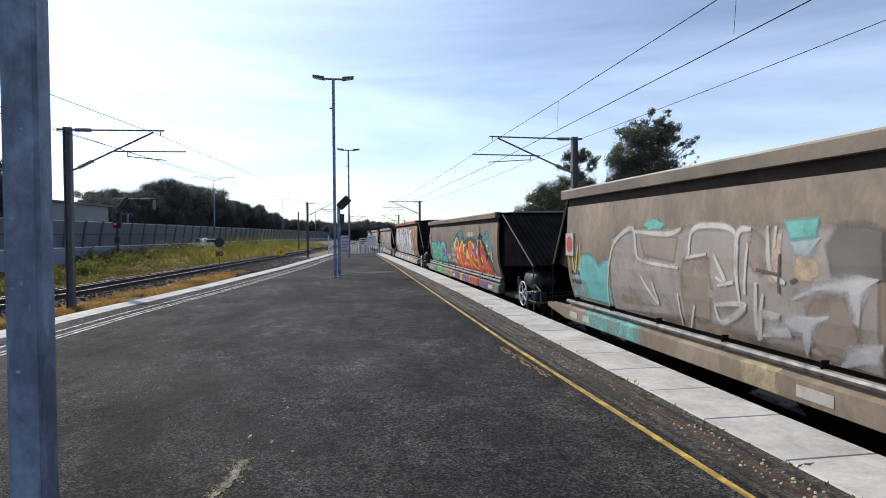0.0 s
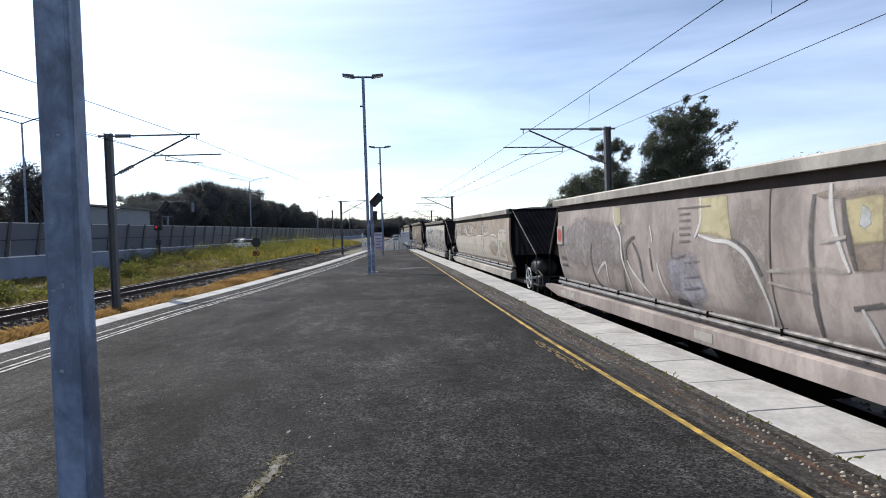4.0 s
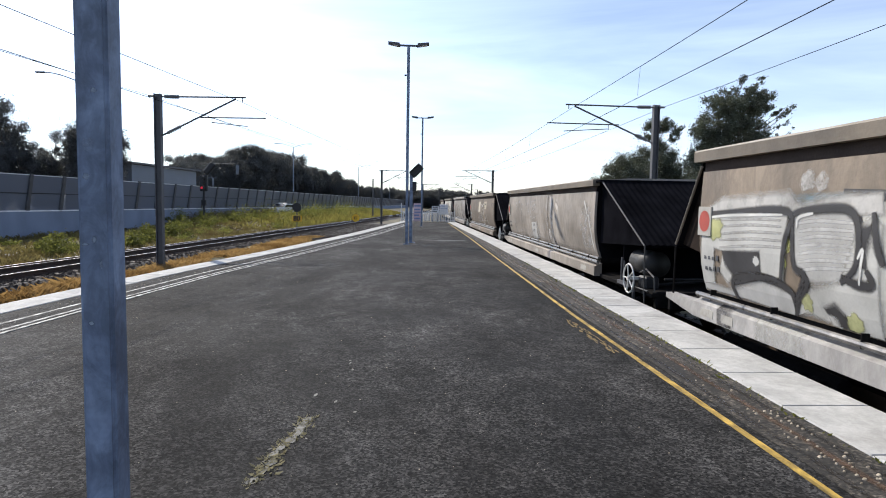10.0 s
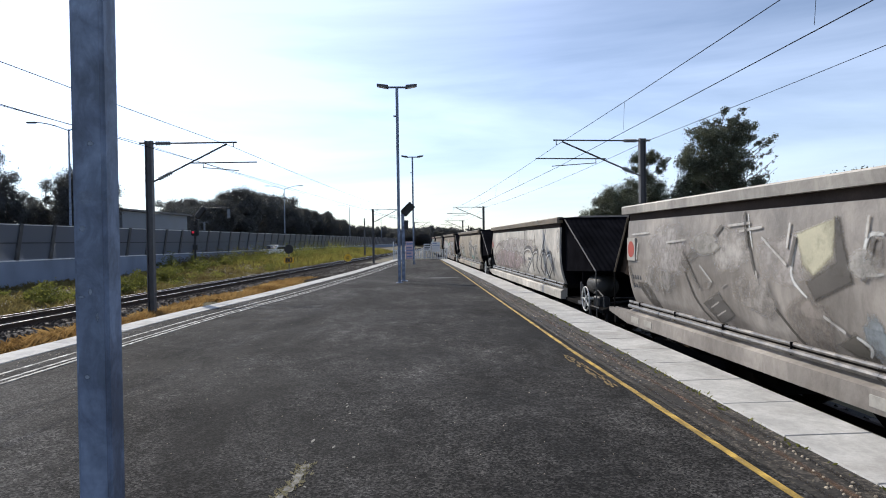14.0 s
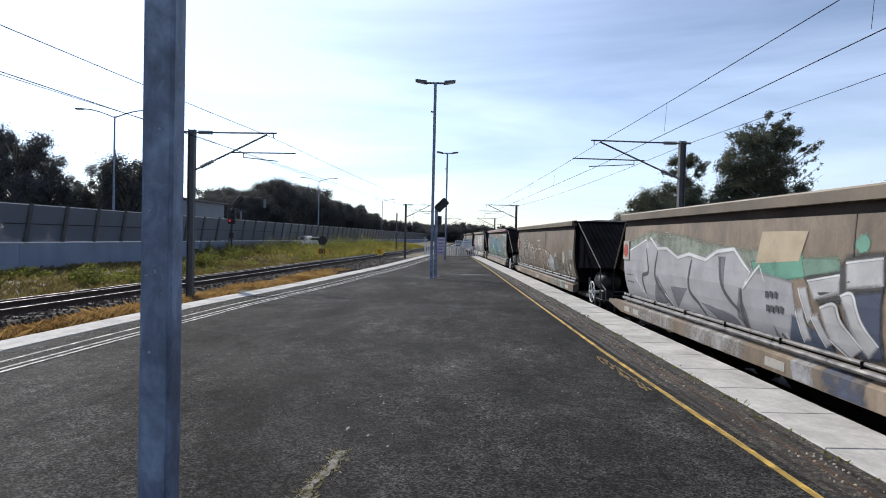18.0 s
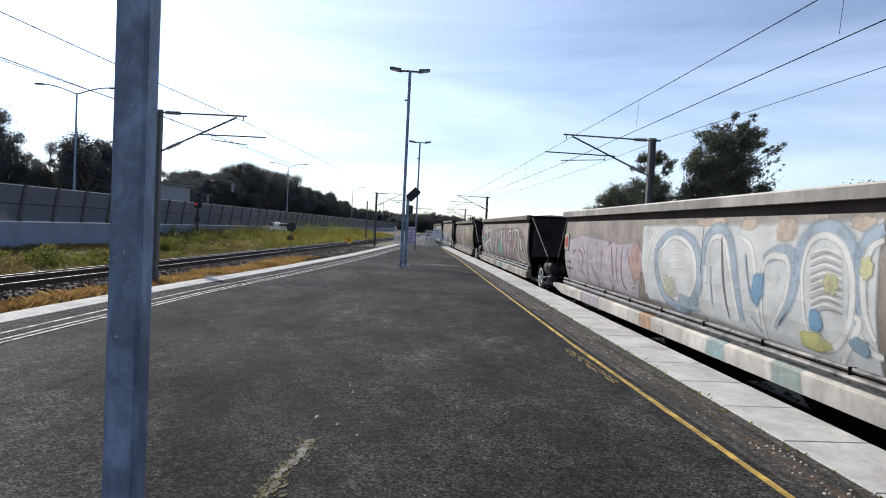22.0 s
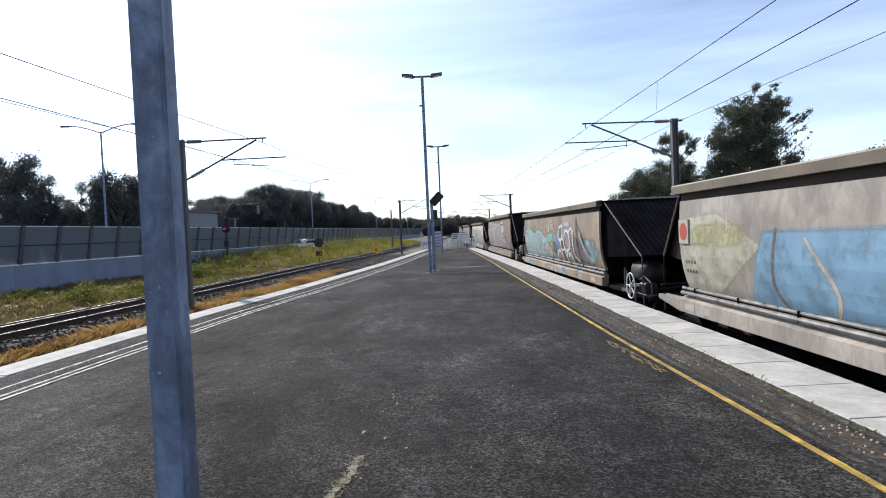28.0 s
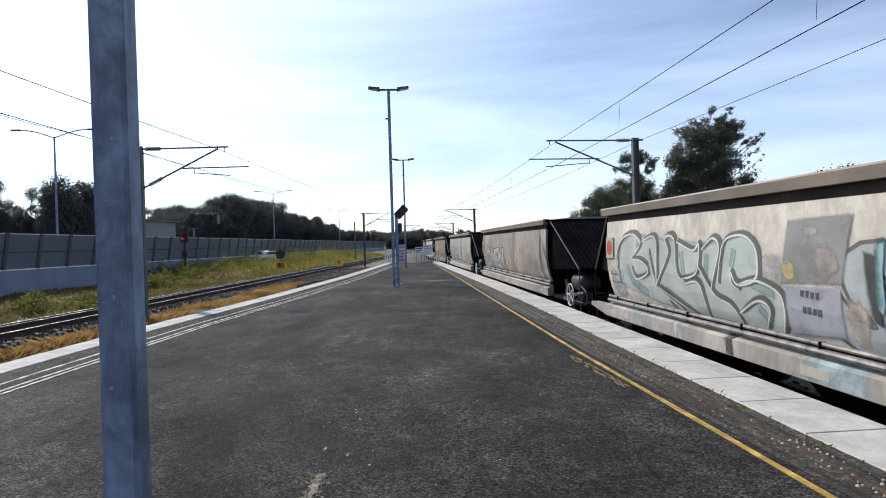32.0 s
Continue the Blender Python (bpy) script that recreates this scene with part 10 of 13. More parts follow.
    s.blob(4.19, 4.05, 0.5, 0.64, (0.42, 0.27, 0.37), 0.25)
    s.blob(2.18, 2.08, 1.14, 1.31, (0.3, 0.19, 0.28), 0.3)
    s.strokes([[(4.53, 1.27), (4.39, 1.01), (4.28, 0.88), (4.01, 0.89), (3.72, 1.01)], [(4.08, 1.37), (3.9, 1.57), (3.72, 1.65), (3.58, 1.55), (3.47, 1.21), (3.41, 0.9)], [(3.49, 1.37), (3.42, 1.5), (3.25, 1.5), (3.08, 1.42), (3.01, 1.48), (2.94, 1.55), (2.7, 1.56), (2.55, 1.47), (2.62, 1.28), (2.57, 0.94), (2.63, 0.74), (2.46, 0.9), (2.36, 1.06), (2.32, 1.34)], [(2.99, 1.4), (2.99, 1.14), (3.03, 0.83), (3.1, 0.7), (3.12, 0.81), (3.02, 1.14)], [(4.13, 0.76), (3.88, 0.54), (3.73, 0.52), (3.75, 0.84)], [(4.5, 0.77), (4.13, 0.77), (3.7, 0.93), (3.45, 1.03)], [(2.93, 1.04), (2.75, 1.09), (2.61, 1.07)], [(2.7, 0.73), (2.48, 0.69), (2.36, 0.59)]], 0.085, (0.62, 0.61, 0.57), 0.06)
    s.strokes([[(2.46, 0.86), (2.28, 0.89), (2.08, 0.81)], [(2.3, 1.44), (2.1, 1.48)], [(2.23, 1.53), (2.11, 1.55)], [(4.81, 0.7), (4.68, 0.58)], [(4.48, 0.74), (4.68, 0.48)]], 0.085, (0.62, 0.61, 0.57), 0.06)
    s.poly([(2.46, 1.17), (2.31, 1.37), (2.3, 1.12), (2.45, 0.91), (2.57, 0.7), (2.68, 0.71), (2.55, 0.9)], (0.62, 0.61, 0.57), 0.1)
    s.poly([(3.04, 0.54), (2.87, 0.54), (2.75, 0.41), (2.9, 0.38)], (0.62, 0.61, 0.57), 0.12)
    s.poly([(4.22, 0.75), (3.85, 0.85), (3.77, 0.53)], (0.62, 0.61, 0.57), 0.12)

    s = Sheet(17)
    repaint(17, BROWN, label="brown hopper wagon scratched with white chalky tags")
    s.arrow_board(-2.0, -3.6, 1.22, 1.65, True)
    s.scribble(-0.5, -5.4, 0.5, 1.15, 34, 0.022, (0.38, 0.355, 0.315), 0.4, 0.4)
    s.strokes([[(-3.4, 1.5), (-3.6, 1.42), (-4.2, 1.55)]], 0.1, (0.5, 0.42, 0.15), 0.3)
    s.strokes([[(4.59, 1.36), (4.35, 0.64)], [(3.81, 0.99), (3.88, 0.49)], [(2.49, 1.16), (1.56, 1.28), (0.38, 1.27)], [(1.53, 1.05), (1.33, 0.53)], [(-1.52, 0.97), (-1.64, 0.79)], [(-0.62, 1.09), (-0.98, 0.9)], [(3.21, 0.74), (2.95, 0.4)], [(-1.02, 1.45), (-1.53, 1.59)], [(4.96, 1.57), (4.55, 1.15)]], 0.13, (0.33, 0.3, 0.265), 0.55)
    s.add("painted_panel", [(0.41, 1.63), (-0.5, 1.64), (-0.31, 1.02), (0.49, 0.99)], [(0, 1, 2, 3)], (0.52, 0.46, 0.38), 0.1)
    s.poly([(0.52, 1.5), (0.01, 1.56), (-0.11, 1.1), (0.49, 1.04)], (0.34, 0.31, 0.28), 0.35)
    s.strokes([[(0.29, 1.53), (0.1, 1.47), (0.19, 1.27), (-0.0, 1.09)], [(0.06, 1.54), (-0.18, 1.45), (-0.05, 1.22), (-0.22, 1.11), (-0.39, 1.15)], [(0.39, 1.33), (0.3, 1.07)], [(-0.39, 1.56), (-0.29, 1.42), (-0.09, 1.35)], [(0.18, 1.57), (-0.06, 1.53)]], 0.06, (0.12, 0.11, 0.1), 0.25)
    s.add("painted_panel", [(0.76, 0.96), (-0.12, 0.98), (0.01, 0.38), (0.77, 0.38)], [(0, 1, 2, 3)], (0.4, 0.42, 0.46), 0.2)
    s.add("painted_panel", [(0.52, 0.88), (0.46, 0.88), (0.47, 0.78), (0.54, 0.78)], [(0, 1, 2, 3)], (0.06, 0.06, 0.07), 0.25)
    s.add("painted_panel", [(0.42, 0.89), (0.35, 0.89), (0.37, 0.8), (0.43, 0.79)], [(0, 1, 2, 3)], (0.06, 0.06, 0.07), 0.25)
    s.add("painted_panel", [(0.31, 0.9), (0.25, 0.9), (0.27, 0.81), (0.33, 0.81)], [(0, 1, 2, 3)], (0.06, 0.06, 0.07), 0.25)
    s.add("painted_panel", [(0.24, 0.91), (0.18, 0.91), (0.19, 0.82), (0.25, 0.82)], [(0, 1, 2, 3)], (0.06, 0.06, 0.07), 0.25)
    s.add("painted_panel", [(0.56, 0.7), (0.49, 0.7), (0.53, 0.6), (0.59, 0.6)], [(0, 1, 2, 3)], (0.06, 0.06, 0.07), 0.25)
    s.add("painted_panel", [(0.45, 0.71), (0.38, 0.71), (0.42, 0.61), (0.48, 0.61)], [(0, 1, 2, 3)], (0.06, 0.06, 0.07), 0.25)
    s.add("painted_panel", [(0.34, 0.73), (0.28, 0.73), (0.31, 0.63), (0.37, 0.63)], [(0, 1, 2, 3)], (0.06, 0.06, 0.07), 0.25)
    s.add("painted_panel", [(0.26, 0.73), (0.2, 0.74), (0.23, 0.64), (0.3, 0.64)], [(0, 1, 2, 3)], (0.06, 0.06, 0.07), 0.25)
    s.strokes([[(5.0, 1.68), (4.46, 1.47), (4.27, 1.32), (3.89, 1.53)], [(3.14, 1.63), (2.66, 1.54), (2.51, 1.33), (2.2, 1.3)], [(2.37, 1.63), (1.65, 1.36), (1.51, 1.52), (1.44, 1.56)], [(3.18, 1.21), (2.81, 1.05), (2.58, 0.63), (2.28, 0.45)], [(2.93, 1.09), (2.09, 1.22), (1.56, 1.28), (0.77, 1.24)], [(2.09, 1.18), (1.62, 1.08), (1.4, 0.75), (1.23, 0.43)], [(1.22, 1.22), (0.62, 1.11)], [(4.57, 1.26), (4.42, 0.85), (4.52, 0.42)], [(1.85, 0.7), (1.83, 0.54), (2.11, 0.41)], [(-0.84, 1.55), (-0.85, 1.27), (-0.98, 1.01), (-1.04, 0.74), (-1.17, 0.39)], [(-0.96, 1.33), (-1.1, 1.5), (-1.38, 1.61), (-1.65, 1.66)], [(-1.02, 1.5), (-1.32, 1.56)]], 0.04, (0.46, 0.43, 0.38), 0.25)
    s.strokes([[(-1.44, 1.46), (-1.69, 1.37), (-1.74, 1.19), (-1.88, 1.01)], [(-1.14, 1.18), (-1.3, 1.04)], [(-1.63, 1.59), (-1.67, 1.49)], [(-0.59, 0.44), (-0.75, 0.61), (-0.96, 0.76), (-0.97, 0.62)], [(-0.87, 0.47), (-1.17, 0.6), (-1.43, 0.75), (-1.77, 0.76)], [(-1.3, 0.52), (-1.44, 0.53), (-1.61, 0.61), (-1.85, 0.68)], [(-1.39, 0.59), (-1.51, 0.52), (-1.73, 0.49)], [(-1.26, 0.93), (-1.34, 1.0), (-1.3, 1.04)], [(-0.01, 0.52), (-0.05, 0.38)], [(5.41, 1.23), (5.05, 0.91), (5.39, 0.55)], [(4.02, 1.48), (3.68, 1.09)], [(3.58, 1.39), (3.19, 0.84)], [(1.04, 1.52), (1.15, 1.3)]], 0.04, (0.46, 0.43, 0.38), 0.25)
    s.blob(-1.14, -1.65, 0.9, 1.36, (0.24, 0.165, 0.11), 0.5)
    s.blob(2.38, 1.8, 0.93, 1.26, (0.33, 0.3, 0.265), 0.6)
    s.blob(5.16, 3.95, 0.38, 0.42, (0.33, 0.3, 0.265), 0.6)

    s = Sheet(18)
    repaint(18, SAND, label="brown hopper wagon with white block lettering in black outline")
    s.poly([(5.34, 1.09), (-0.0, 1.25), (0.02, 0.38), (5.72, 0.38)], (0.4, 0.38, 0.355), 0.3)
    s.poly([(0.9, 0.94), (-0.14, 1.0), (-0.04, 0.38), (1.06, 0.38)], (0.42, 0.43, 0.45), 0.12)
    s.strokes([[(5.16, 1.07), (5.5, 0.44), (4.39, 0.95)], [(3.95, 1.15), (4.34, 0.4)], [(3.26, 1.15), (3.53, 0.45)], [(3.67, 0.84), (3.22, 0.92)], [(2.69, 1.1), (3.09, 0.56), (2.32, 0.52)], [(2.16, 1.11), (2.14, 0.71)], [(1.62, 1.17), (1.85, 0.49)], [(1.58, 0.84), (1.18, 0.9)], [(1.42, 0.46), (1.05, 1.12), (0.06, 1.19), (-0.02, 0.99)]], 0.12, (0.09, 0.08, 0.075), 0.2)
    s.strokes([[(5.34, 1.09), (5.67, 0.46), (4.56, 0.97)], [(4.12, 1.17), (4.49, 0.42)], [(3.42, 1.18), (3.66, 0.47)], [(3.82, 0.86), (3.36, 0.94)], [(2.83, 1.12), (3.22, 0.58), (2.43, 0.54)], [(2.28, 1.13), (2.25, 0.73)], [(1.74, 1.19), (1.96, 0.51)], [(1.69, 0.86), (1.28, 0.91)], [(1.52, 0.48), (1.16, 1.14), (0.15, 1.21), (0.07, 1.01)]], 0.07, (0.6, 0.585, 0.55), 0.1)
    s.strokes([[(0.9, 0.95), (-0.17, 1.0), (-0.06, 0.38), (1.06, 0.38), (0.9, 0.95)]], 0.035, (0.07, 0.065, 0.065), 0.1, sharp=True)
    s.strokes([[(0.54, 1.32), (-0.2, 1.39), (-0.33, 1.18)]], 0.04, (0.5, 0.45, 0.37), 0.2)
    s.add("painted_panel", [(-1.6, 1.57), (-2.57, 1.56), (-2.51, 1.29), (-1.51, 1.33)], [(0, 1, 2, 3)], (0.55, 0.5, 0.42), 0.1)
    s.add("painted_panel", [(-1.7, 1.51), (-2.25, 1.5), (-2.26, 1.54), (-2.48, 1.47), (-2.24, 1.4), (-2.23, 1.45), (-1.7, 1.45)], [(0, 1, 2, 3, 4, 5, 6)], (0.2, 0.18, 0.16), 0.15)
    s.blob(-0.42, -1.22, 0.38, 1.0, (0.36, 0.41, 0.41), 0.4)
    s.blob(-2.8, -3.37, 1.04, 1.34, (0.46, 0.39, 0.33), 0.35)
    s.blob(-3.99, -4.96, 0.46, 0.99, (0.4, 0.35, 0.3), 0.45)
    s.poly([(-1.22, 1.21), (-2.57, 1.24), (-3.16, 1.18), (-3.74, 1.17), (-4.02, 1.08), (-4.1, 0.89), (-4.65, 0.77), (-4.84, 0.45), (-4.04, 0.38), (-2.9, 0.38), (-0.88, 0.38)], (0.33, 0.3, 0.265), 0.3)
    s.strokes([[(-1.21, 0.38), (-1.4, 0.91), (-1.66, 1.16), (-2.08, 1.16)], [(-1.71, 0.51), (-1.86, 1.01), (-2.1, 1.17)], [(-2.27, 1.17), (-2.07, 0.69)], [(-2.37, 1.21), (-2.66, 1.17), (-2.43, 0.57), (-2.3, 0.78)], [(-2.57, 0.74), (-2.73, 0.38)], [(-2.81, 1.17), (-3.05, 0.97), (-3.04, 0.62)], [(-3.2, 0.91), (-3.22, 0.7), (-3.41, 0.86), (-3.71, 0.84)], [(-3.66, 1.12), (-3.86, 1.16), (-3.7, 0.87), (-3.71, 0.73)], [(-3.98, 1.04), (-4.15, 0.99), (-4.03, 0.76), (-3.85, 0.68)], [(-3.13, 0.53), (-3.48, 0.63), (-3.84, 0.38)], [(-3.75, 0.61), (-4.23, 0.7), (-4.49, 0.73), (-4.74, 0.6), (-4.77, 0.38)], [(-4.33, 0.68), (-4.58, 0.61), (-4.71, 0.42)], [(-1.66, 1.16), (-2.46, 1.21)], [(-2.67, 0.45), (-2.9, 0.38)]], 0.11, (0.14, 0.125, 0.11), 0.3)
    s.strokes([[(-1.1, 0.73), (-0.97, 0.38)]], 0.11, (0.14, 0.125, 0.11), 0.3)
    s.strokes([[(-1.12, 0.39), (-1.31, 0.92), (-1.57, 1.17), (-1.99, 1.18)], [(-1.63, 0.52), (-1.77, 1.02), (-2.01, 1.18)], [(-2.19, 1.18), (-2.0, 0.7)], [(-2.29, 1.22), (-2.59, 1.19), (-2.36, 0.57), (-2.23, 0.79)], [(-2.5, 0.75), (-2.67, 0.38)], [(-2.75, 1.19), (-2.99, 0.99), (-2.98, 0.62)], [(-3.14, 0.92), (-3.16, 0.71), (-3.36, 0.87), (-3.65, 0.85)], [(-3.6, 1.13), (-3.81, 1.17), (-3.65, 0.88), (-3.66, 0.74)], [(-3.93, 1.05), (-4.11, 1.0), (-3.98, 0.77), (-3.8, 0.69)], [(-3.08, 0.54), (-3.43, 0.64), (-3.78, 0.38)], [(-3.7, 0.62), (-4.19, 0.71), (-4.45, 0.74), (-4.7, 0.61), (-4.73, 0.38)], [(-4.29, 0.68), (-4.54, 0.62), (-4.67, 0.42)], [(-1.57, 1.17), (-2.38, 1.22)], [(-2.6, 0.46), (-2.84, 0.38)]], 0.065, (0.6, 0.585, 0.55), 0.12)
    s.strokes([[(-1.0, 0.74), (-0.87, 0.38)]], 0.065, (0.6, 0.585, 0.55), 0.12)
    s.blob(-4.63, -4.86, 1.01, 1.18, (0.46, 0.4, 0.34), 0.3)
    s.blob(-4.98, -5.14, 0.85, 1.14, (0.46, 0.4, 0.34), 0.3)
    s.blob(-5.4, -5.65, 0.81, 1.15, (0.46, 0.4, 0.34), 0.3)
    s.blob(-5.09, -5.24, 0.75, 0.89, (0.46, 0.4, 0.34), 0.3)
    s.blob(-5.39, -5.62, 0.38, 0.51, (0.46, 0.4, 0.34), 0.3)
    s.blob(-5.18, -5.46, 0.54, 0.72, (0.5, 0.45, 0.3), 0.35)

    s = Sheet(19)
    repaint(19, wagon_paint("greyish_taupe_wagon_paint", (0.24, 0.215, 0.19), (0.3, 0.27, 0.24)), label="grey-brown hopper wagon with a blue patch and pale scribbles")
    s.poly([(5.72, 1.49), (4.24, 1.6), (3.08, 1.14), (4.4, 0.38), (5.72, 0.38)], (0.44, 0.42, 0.34), 0.35)
    s.poly([(3.06, 1.32), (0.65, 1.36), (-0.71, 1.14), (0.97, 0.41), (3.52, 0.38)], (0.18, 0.32, 0.46), 0.3)
    s.blob(-0.87, -4.19, 0.66, 1.45, (0.36, 0.33, 0.29), 0.5)
    s.blob(5.2, 3.35, 1.08, 1.46, (0.42, 0.4, 0.22), 0.5)
    s.strokes([[(3.93, 1.59), (3.93, 1.32)], [(2.25, 1.25), (1.81, 0.72), (1.91, 0.41)], [(-1.41, 1.27), (-1.56, 0.91), (-2.21, 1.19), (-2.38, 0.84)], [(-2.71, 1.23), (-2.91, 0.89), (-3.49, 1.2), (-3.49, 0.84)], [(-0.79, 0.89), (-0.86, 0.61)], [(-3.14, 0.78), (-3.72, 0.96)], [(0.56, 1.16), (0.15, 0.77)]], 0.07, (0.46, 0.43, 0.38), 0.35)
    s.strokes([[(2.78, 1.36), (2.91, 0.69), (2.71, 0.38)], [(-4.2, 1.68), (-3.86, 1.2), (-3.83, 0.72)], [(-0.42, 1.21), (0.31, 0.64)]], 0.06, (0.17, 0.155, 0.14), 0.4)

    s = Sheet(20)
    repaint(20, SAND, label="brown hopper wagon with pale blue and turquoise lettering")
    s.poly([(-1.5, 1.25), (-3.2, 1.2), (-4.6, 0.9), (-4.4, 0.5), (-1.8, 0.5)], (0.16, 0.13, 0.135), 0.35)
    s.blob(-4.0, -5.6, 0.45, 1.2, (0.21, 0.3, 0.33), 0.4)
    s.strokes([[(-1.6, 1.3), (-2.0, 0.8), (-2.6, 0.6)], [(-2.4, 1.35), (-3.0, 1.2), (-2.8, 0.8), (-3.4, 0.5)], [(-3.8, 1.3), (-4.2, 0.9), (-4.8, 0.6)]], 0.08, (0.58, 0.58, 0.56), 0.1)
    s.poly([(5.47, 1.4), (4.03, 1.45), (3.02, 1.28), (2.41, 1.43), (1.64, 1.33), (1.18, 1.19), (0.61, 1.12), (0.98, 0.39), (1.84, 0.38), (5.72, 0.38)], (0.27, 0.38, 0.39), 0.22)
    s.blob(5.46, 4.43, 0.43, 1.34, (0.4, 0.47, 0.47), 0.4)
    s.blob(2.47, 1.56, 0.68, 1.28, (0.33, 0.43, 0.43), 0.4)
    s.strokes([[(1.52, 1.28), (1.47, 0.91), (1.58, 0.53), (1.01, 0.42)], [(1.4, 1.38), (1.04, 1.32)], [(4.19, 0.56), (3.63, 0.82)]], 0.05, (0.38, 0.32, 0.32), 0.25)
    s.blob(1.54, -0.08, 0.38, 0.99, (0.38, 0.38, 0.35), 0.35)
    s.strokes([[(1.16, 0.83), (1.2, 0.46)], [(0.88, 0.76), (0.98, 0.39)], [(0.44, 0.87), (0.28, 0.46)], [(0.24, 0.92), (0.01, 0.65)]], 0.03, (0.22, 0.2, 0.18), 0.3)
    s.poly([(0.56, 1.24), (-0.35, 1.29), (-0.28, 1.01), (0.57, 0.94)], (0.16, 0.42, 0.36), 0.12)
    s.poly([(0.45, 1.58), (0.07, 1.61), (0.17, 1.28), (0.52, 1.28)], (0.45, 0.36, 0.28), 0.2)
    s.blob(0.25, -0.59, 1.28, 1.64, (0.26, 0.19, 0.16), 0.25)
    s.strokes([[(0.18, 1.55), (-0.16, 1.64), (-0.45, 1.51), (-0.54, 1.31)], [(0.09, 1.47), (-0.16, 1.54), (-0.36, 1.43), (-0.39, 1.3)], [(0.0, 1.41), (-0.17, 1.44), (-0.24, 1.33)]], 0.035, (0.5, 0.46, 0.42), 0.2)
    s.blob(-0.09, -0.83, 0.59, 1.01, (0.11, 0.1, 0.085), 0.2)
    s.poly([(-0.88, 1.22), (-1.11, 1.26), (-1.3, 1.43), (-1.39, 1.16), (-1.56, 0.89), (-0.93, 0.71), (-0.87, 0.93)], (0.1, 0.22, 0.4), 0.18)
    s.poly([(-0.17, 0.54), (-0.93, 0.72), (-0.75, 0.4), (-0.13, 0.38)], (0.14, 0.22, 0.34), 0.3)
    s.blob(-1.27, -1.73, 1.04, 1.47, (0.12, 0.125, 0.12), 0.15)
    s.poly([(-1.87, 1.61), (-2.77, 1.61), (-2.69, 1.46), (-1.87, 1.45)], (0.34, 0.38, 0.46), 0.25)
    s.add("painted_panel", [(-1.87, 1.61), (-2.18, 1.61), (-2.17, 1.49), (-1.87, 1.48)], [(0, 1, 2, 3)], (0.48, 0.42, 0.33), 0.25)
    s.poly([(-1.87, 1.43), (-2.65, 1.41), (-2.59, 1.29), (-2.26, 1.32), (-1.97, 1.24), (-1.78, 1.15)], (0.24, 0.32, 0.42), 0.25)
    s.poly([(-2.0, 1.22), (-2.26, 1.31), (-2.52, 1.27), (-2.65, 1.08), (-2.53, 0.83), (-2.28, 0.78), (-2.11, 0.92)], (0.28, 0.2, 0.21), 0.18)
    s.poly([(-1.46, 1.03), (-1.8, 1.07), (-1.88, 0.84), (-1.57, 0.79)], (0.05, 0.05, 0.052), 0.12)
    s.poly([(-1.6, 0.77), (-1.95, 0.8), (-1.97, 0.48), (-1.61, 0.43)], (0.05, 0.05, 0.052), 0.12)
    s.poly([(-2.69, 1.29), (-3.0, 1.37), (-3.06, 1.14), (-3.03, 0.73), (-3.12, 0.59), (-3.04, 0.41), (-2.55, 0.44), (-2.71, 0.86)], (0.07, 0.065, 0.065), 0.15)
    s.strokes([[(-2.73, 1.23), (-2.86, 1.27), (-3.01, 1.25)], [(-2.73, 1.14), (-2.86, 1.18), (-3.01, 1.17)], [(-2.72, 1.06), (-2.85, 1.1), (-3.0, 1.09)], [(-2.71, 0.97), (-2.84, 1.01), (-2.99, 1.01)], [(-2.69, 0.88), (-2.83, 0.93), (-2.98, 0.92)], [(-2.66, 0.79), (-2.81, 0.84), (-2.96, 0.84)], [(-2.64, 0.7), (-2.79, 0.75), (-2.94, 0.75)], [(-2.6, 0.6), (-2.76, 0.66), (-2.91, 0.66)], [(-2.55, 0.51), (-2.72, 0.57), (-2.87, 0.57)]], 0.04, (0.32, 0.31, 0.31), 0.2)
    s.blob(-0.8, -1.39, 0.39, 0.72, (0.32, 0.18, 0.22), 0.25)
    s.blob(-2.17, -2.69, 0.38, 0.6, (0.22, 0.19, 0.14), 0.25)
    s.blob(-2.31, -2.52, 0.38, 0.45, (0.5, 0.4, 0.08), 0.25)
    s.strokes([[(-0.66, 0.39), (-0.89, 0.65), (-1.2, 0.74), (-1.44, 0.63), (-1.46, 0.45)], [(-1.3, 1.36), (-1.17, 1.22), (-1.28, 1.09), (-1.46, 1.03), (-1.51, 0.77), (-1.49, 0.48)], [(-1.33, 1.42), (-1.71, 1.49), (-1.77, 1.23), (-1.64, 1.1), (-1.85, 1.09)], [(-1.46, 1.06), (-1.85, 1.11), (-1.93, 0.92), (-1.98, 0.62), (-2.04, 0.46)], [(-1.91, 1.13), (-2.12, 1.29), (-2.35, 1.35), (-2.61, 1.24), (-2.68, 1.02), (-2.55, 0.84), (-2.27, 0.76), (-2.05, 0.56), (-2.13, 0.44)], [(-2.57, 1.29), (-2.77, 1.38), (-2.96, 1.4), (-3.07, 1.24), (-3.05, 0.99), (-3.06, 0.73), (-3.12, 0.57)], [(-1.62, 0.77), (-1.91, 0.79)], [(-2.29, 0.59), (-2.59, 0.69), (-2.72, 0.53), (-2.77, 0.38)], [(-3.1, 1.29), (-3.25, 1.37)]], 0.095, (0.6, 0.6, 0.575), 0.06)

    s = Sheet(21)
    repaint(21, BROWN, label="taupe hopper wagon with grey lettering edged white")
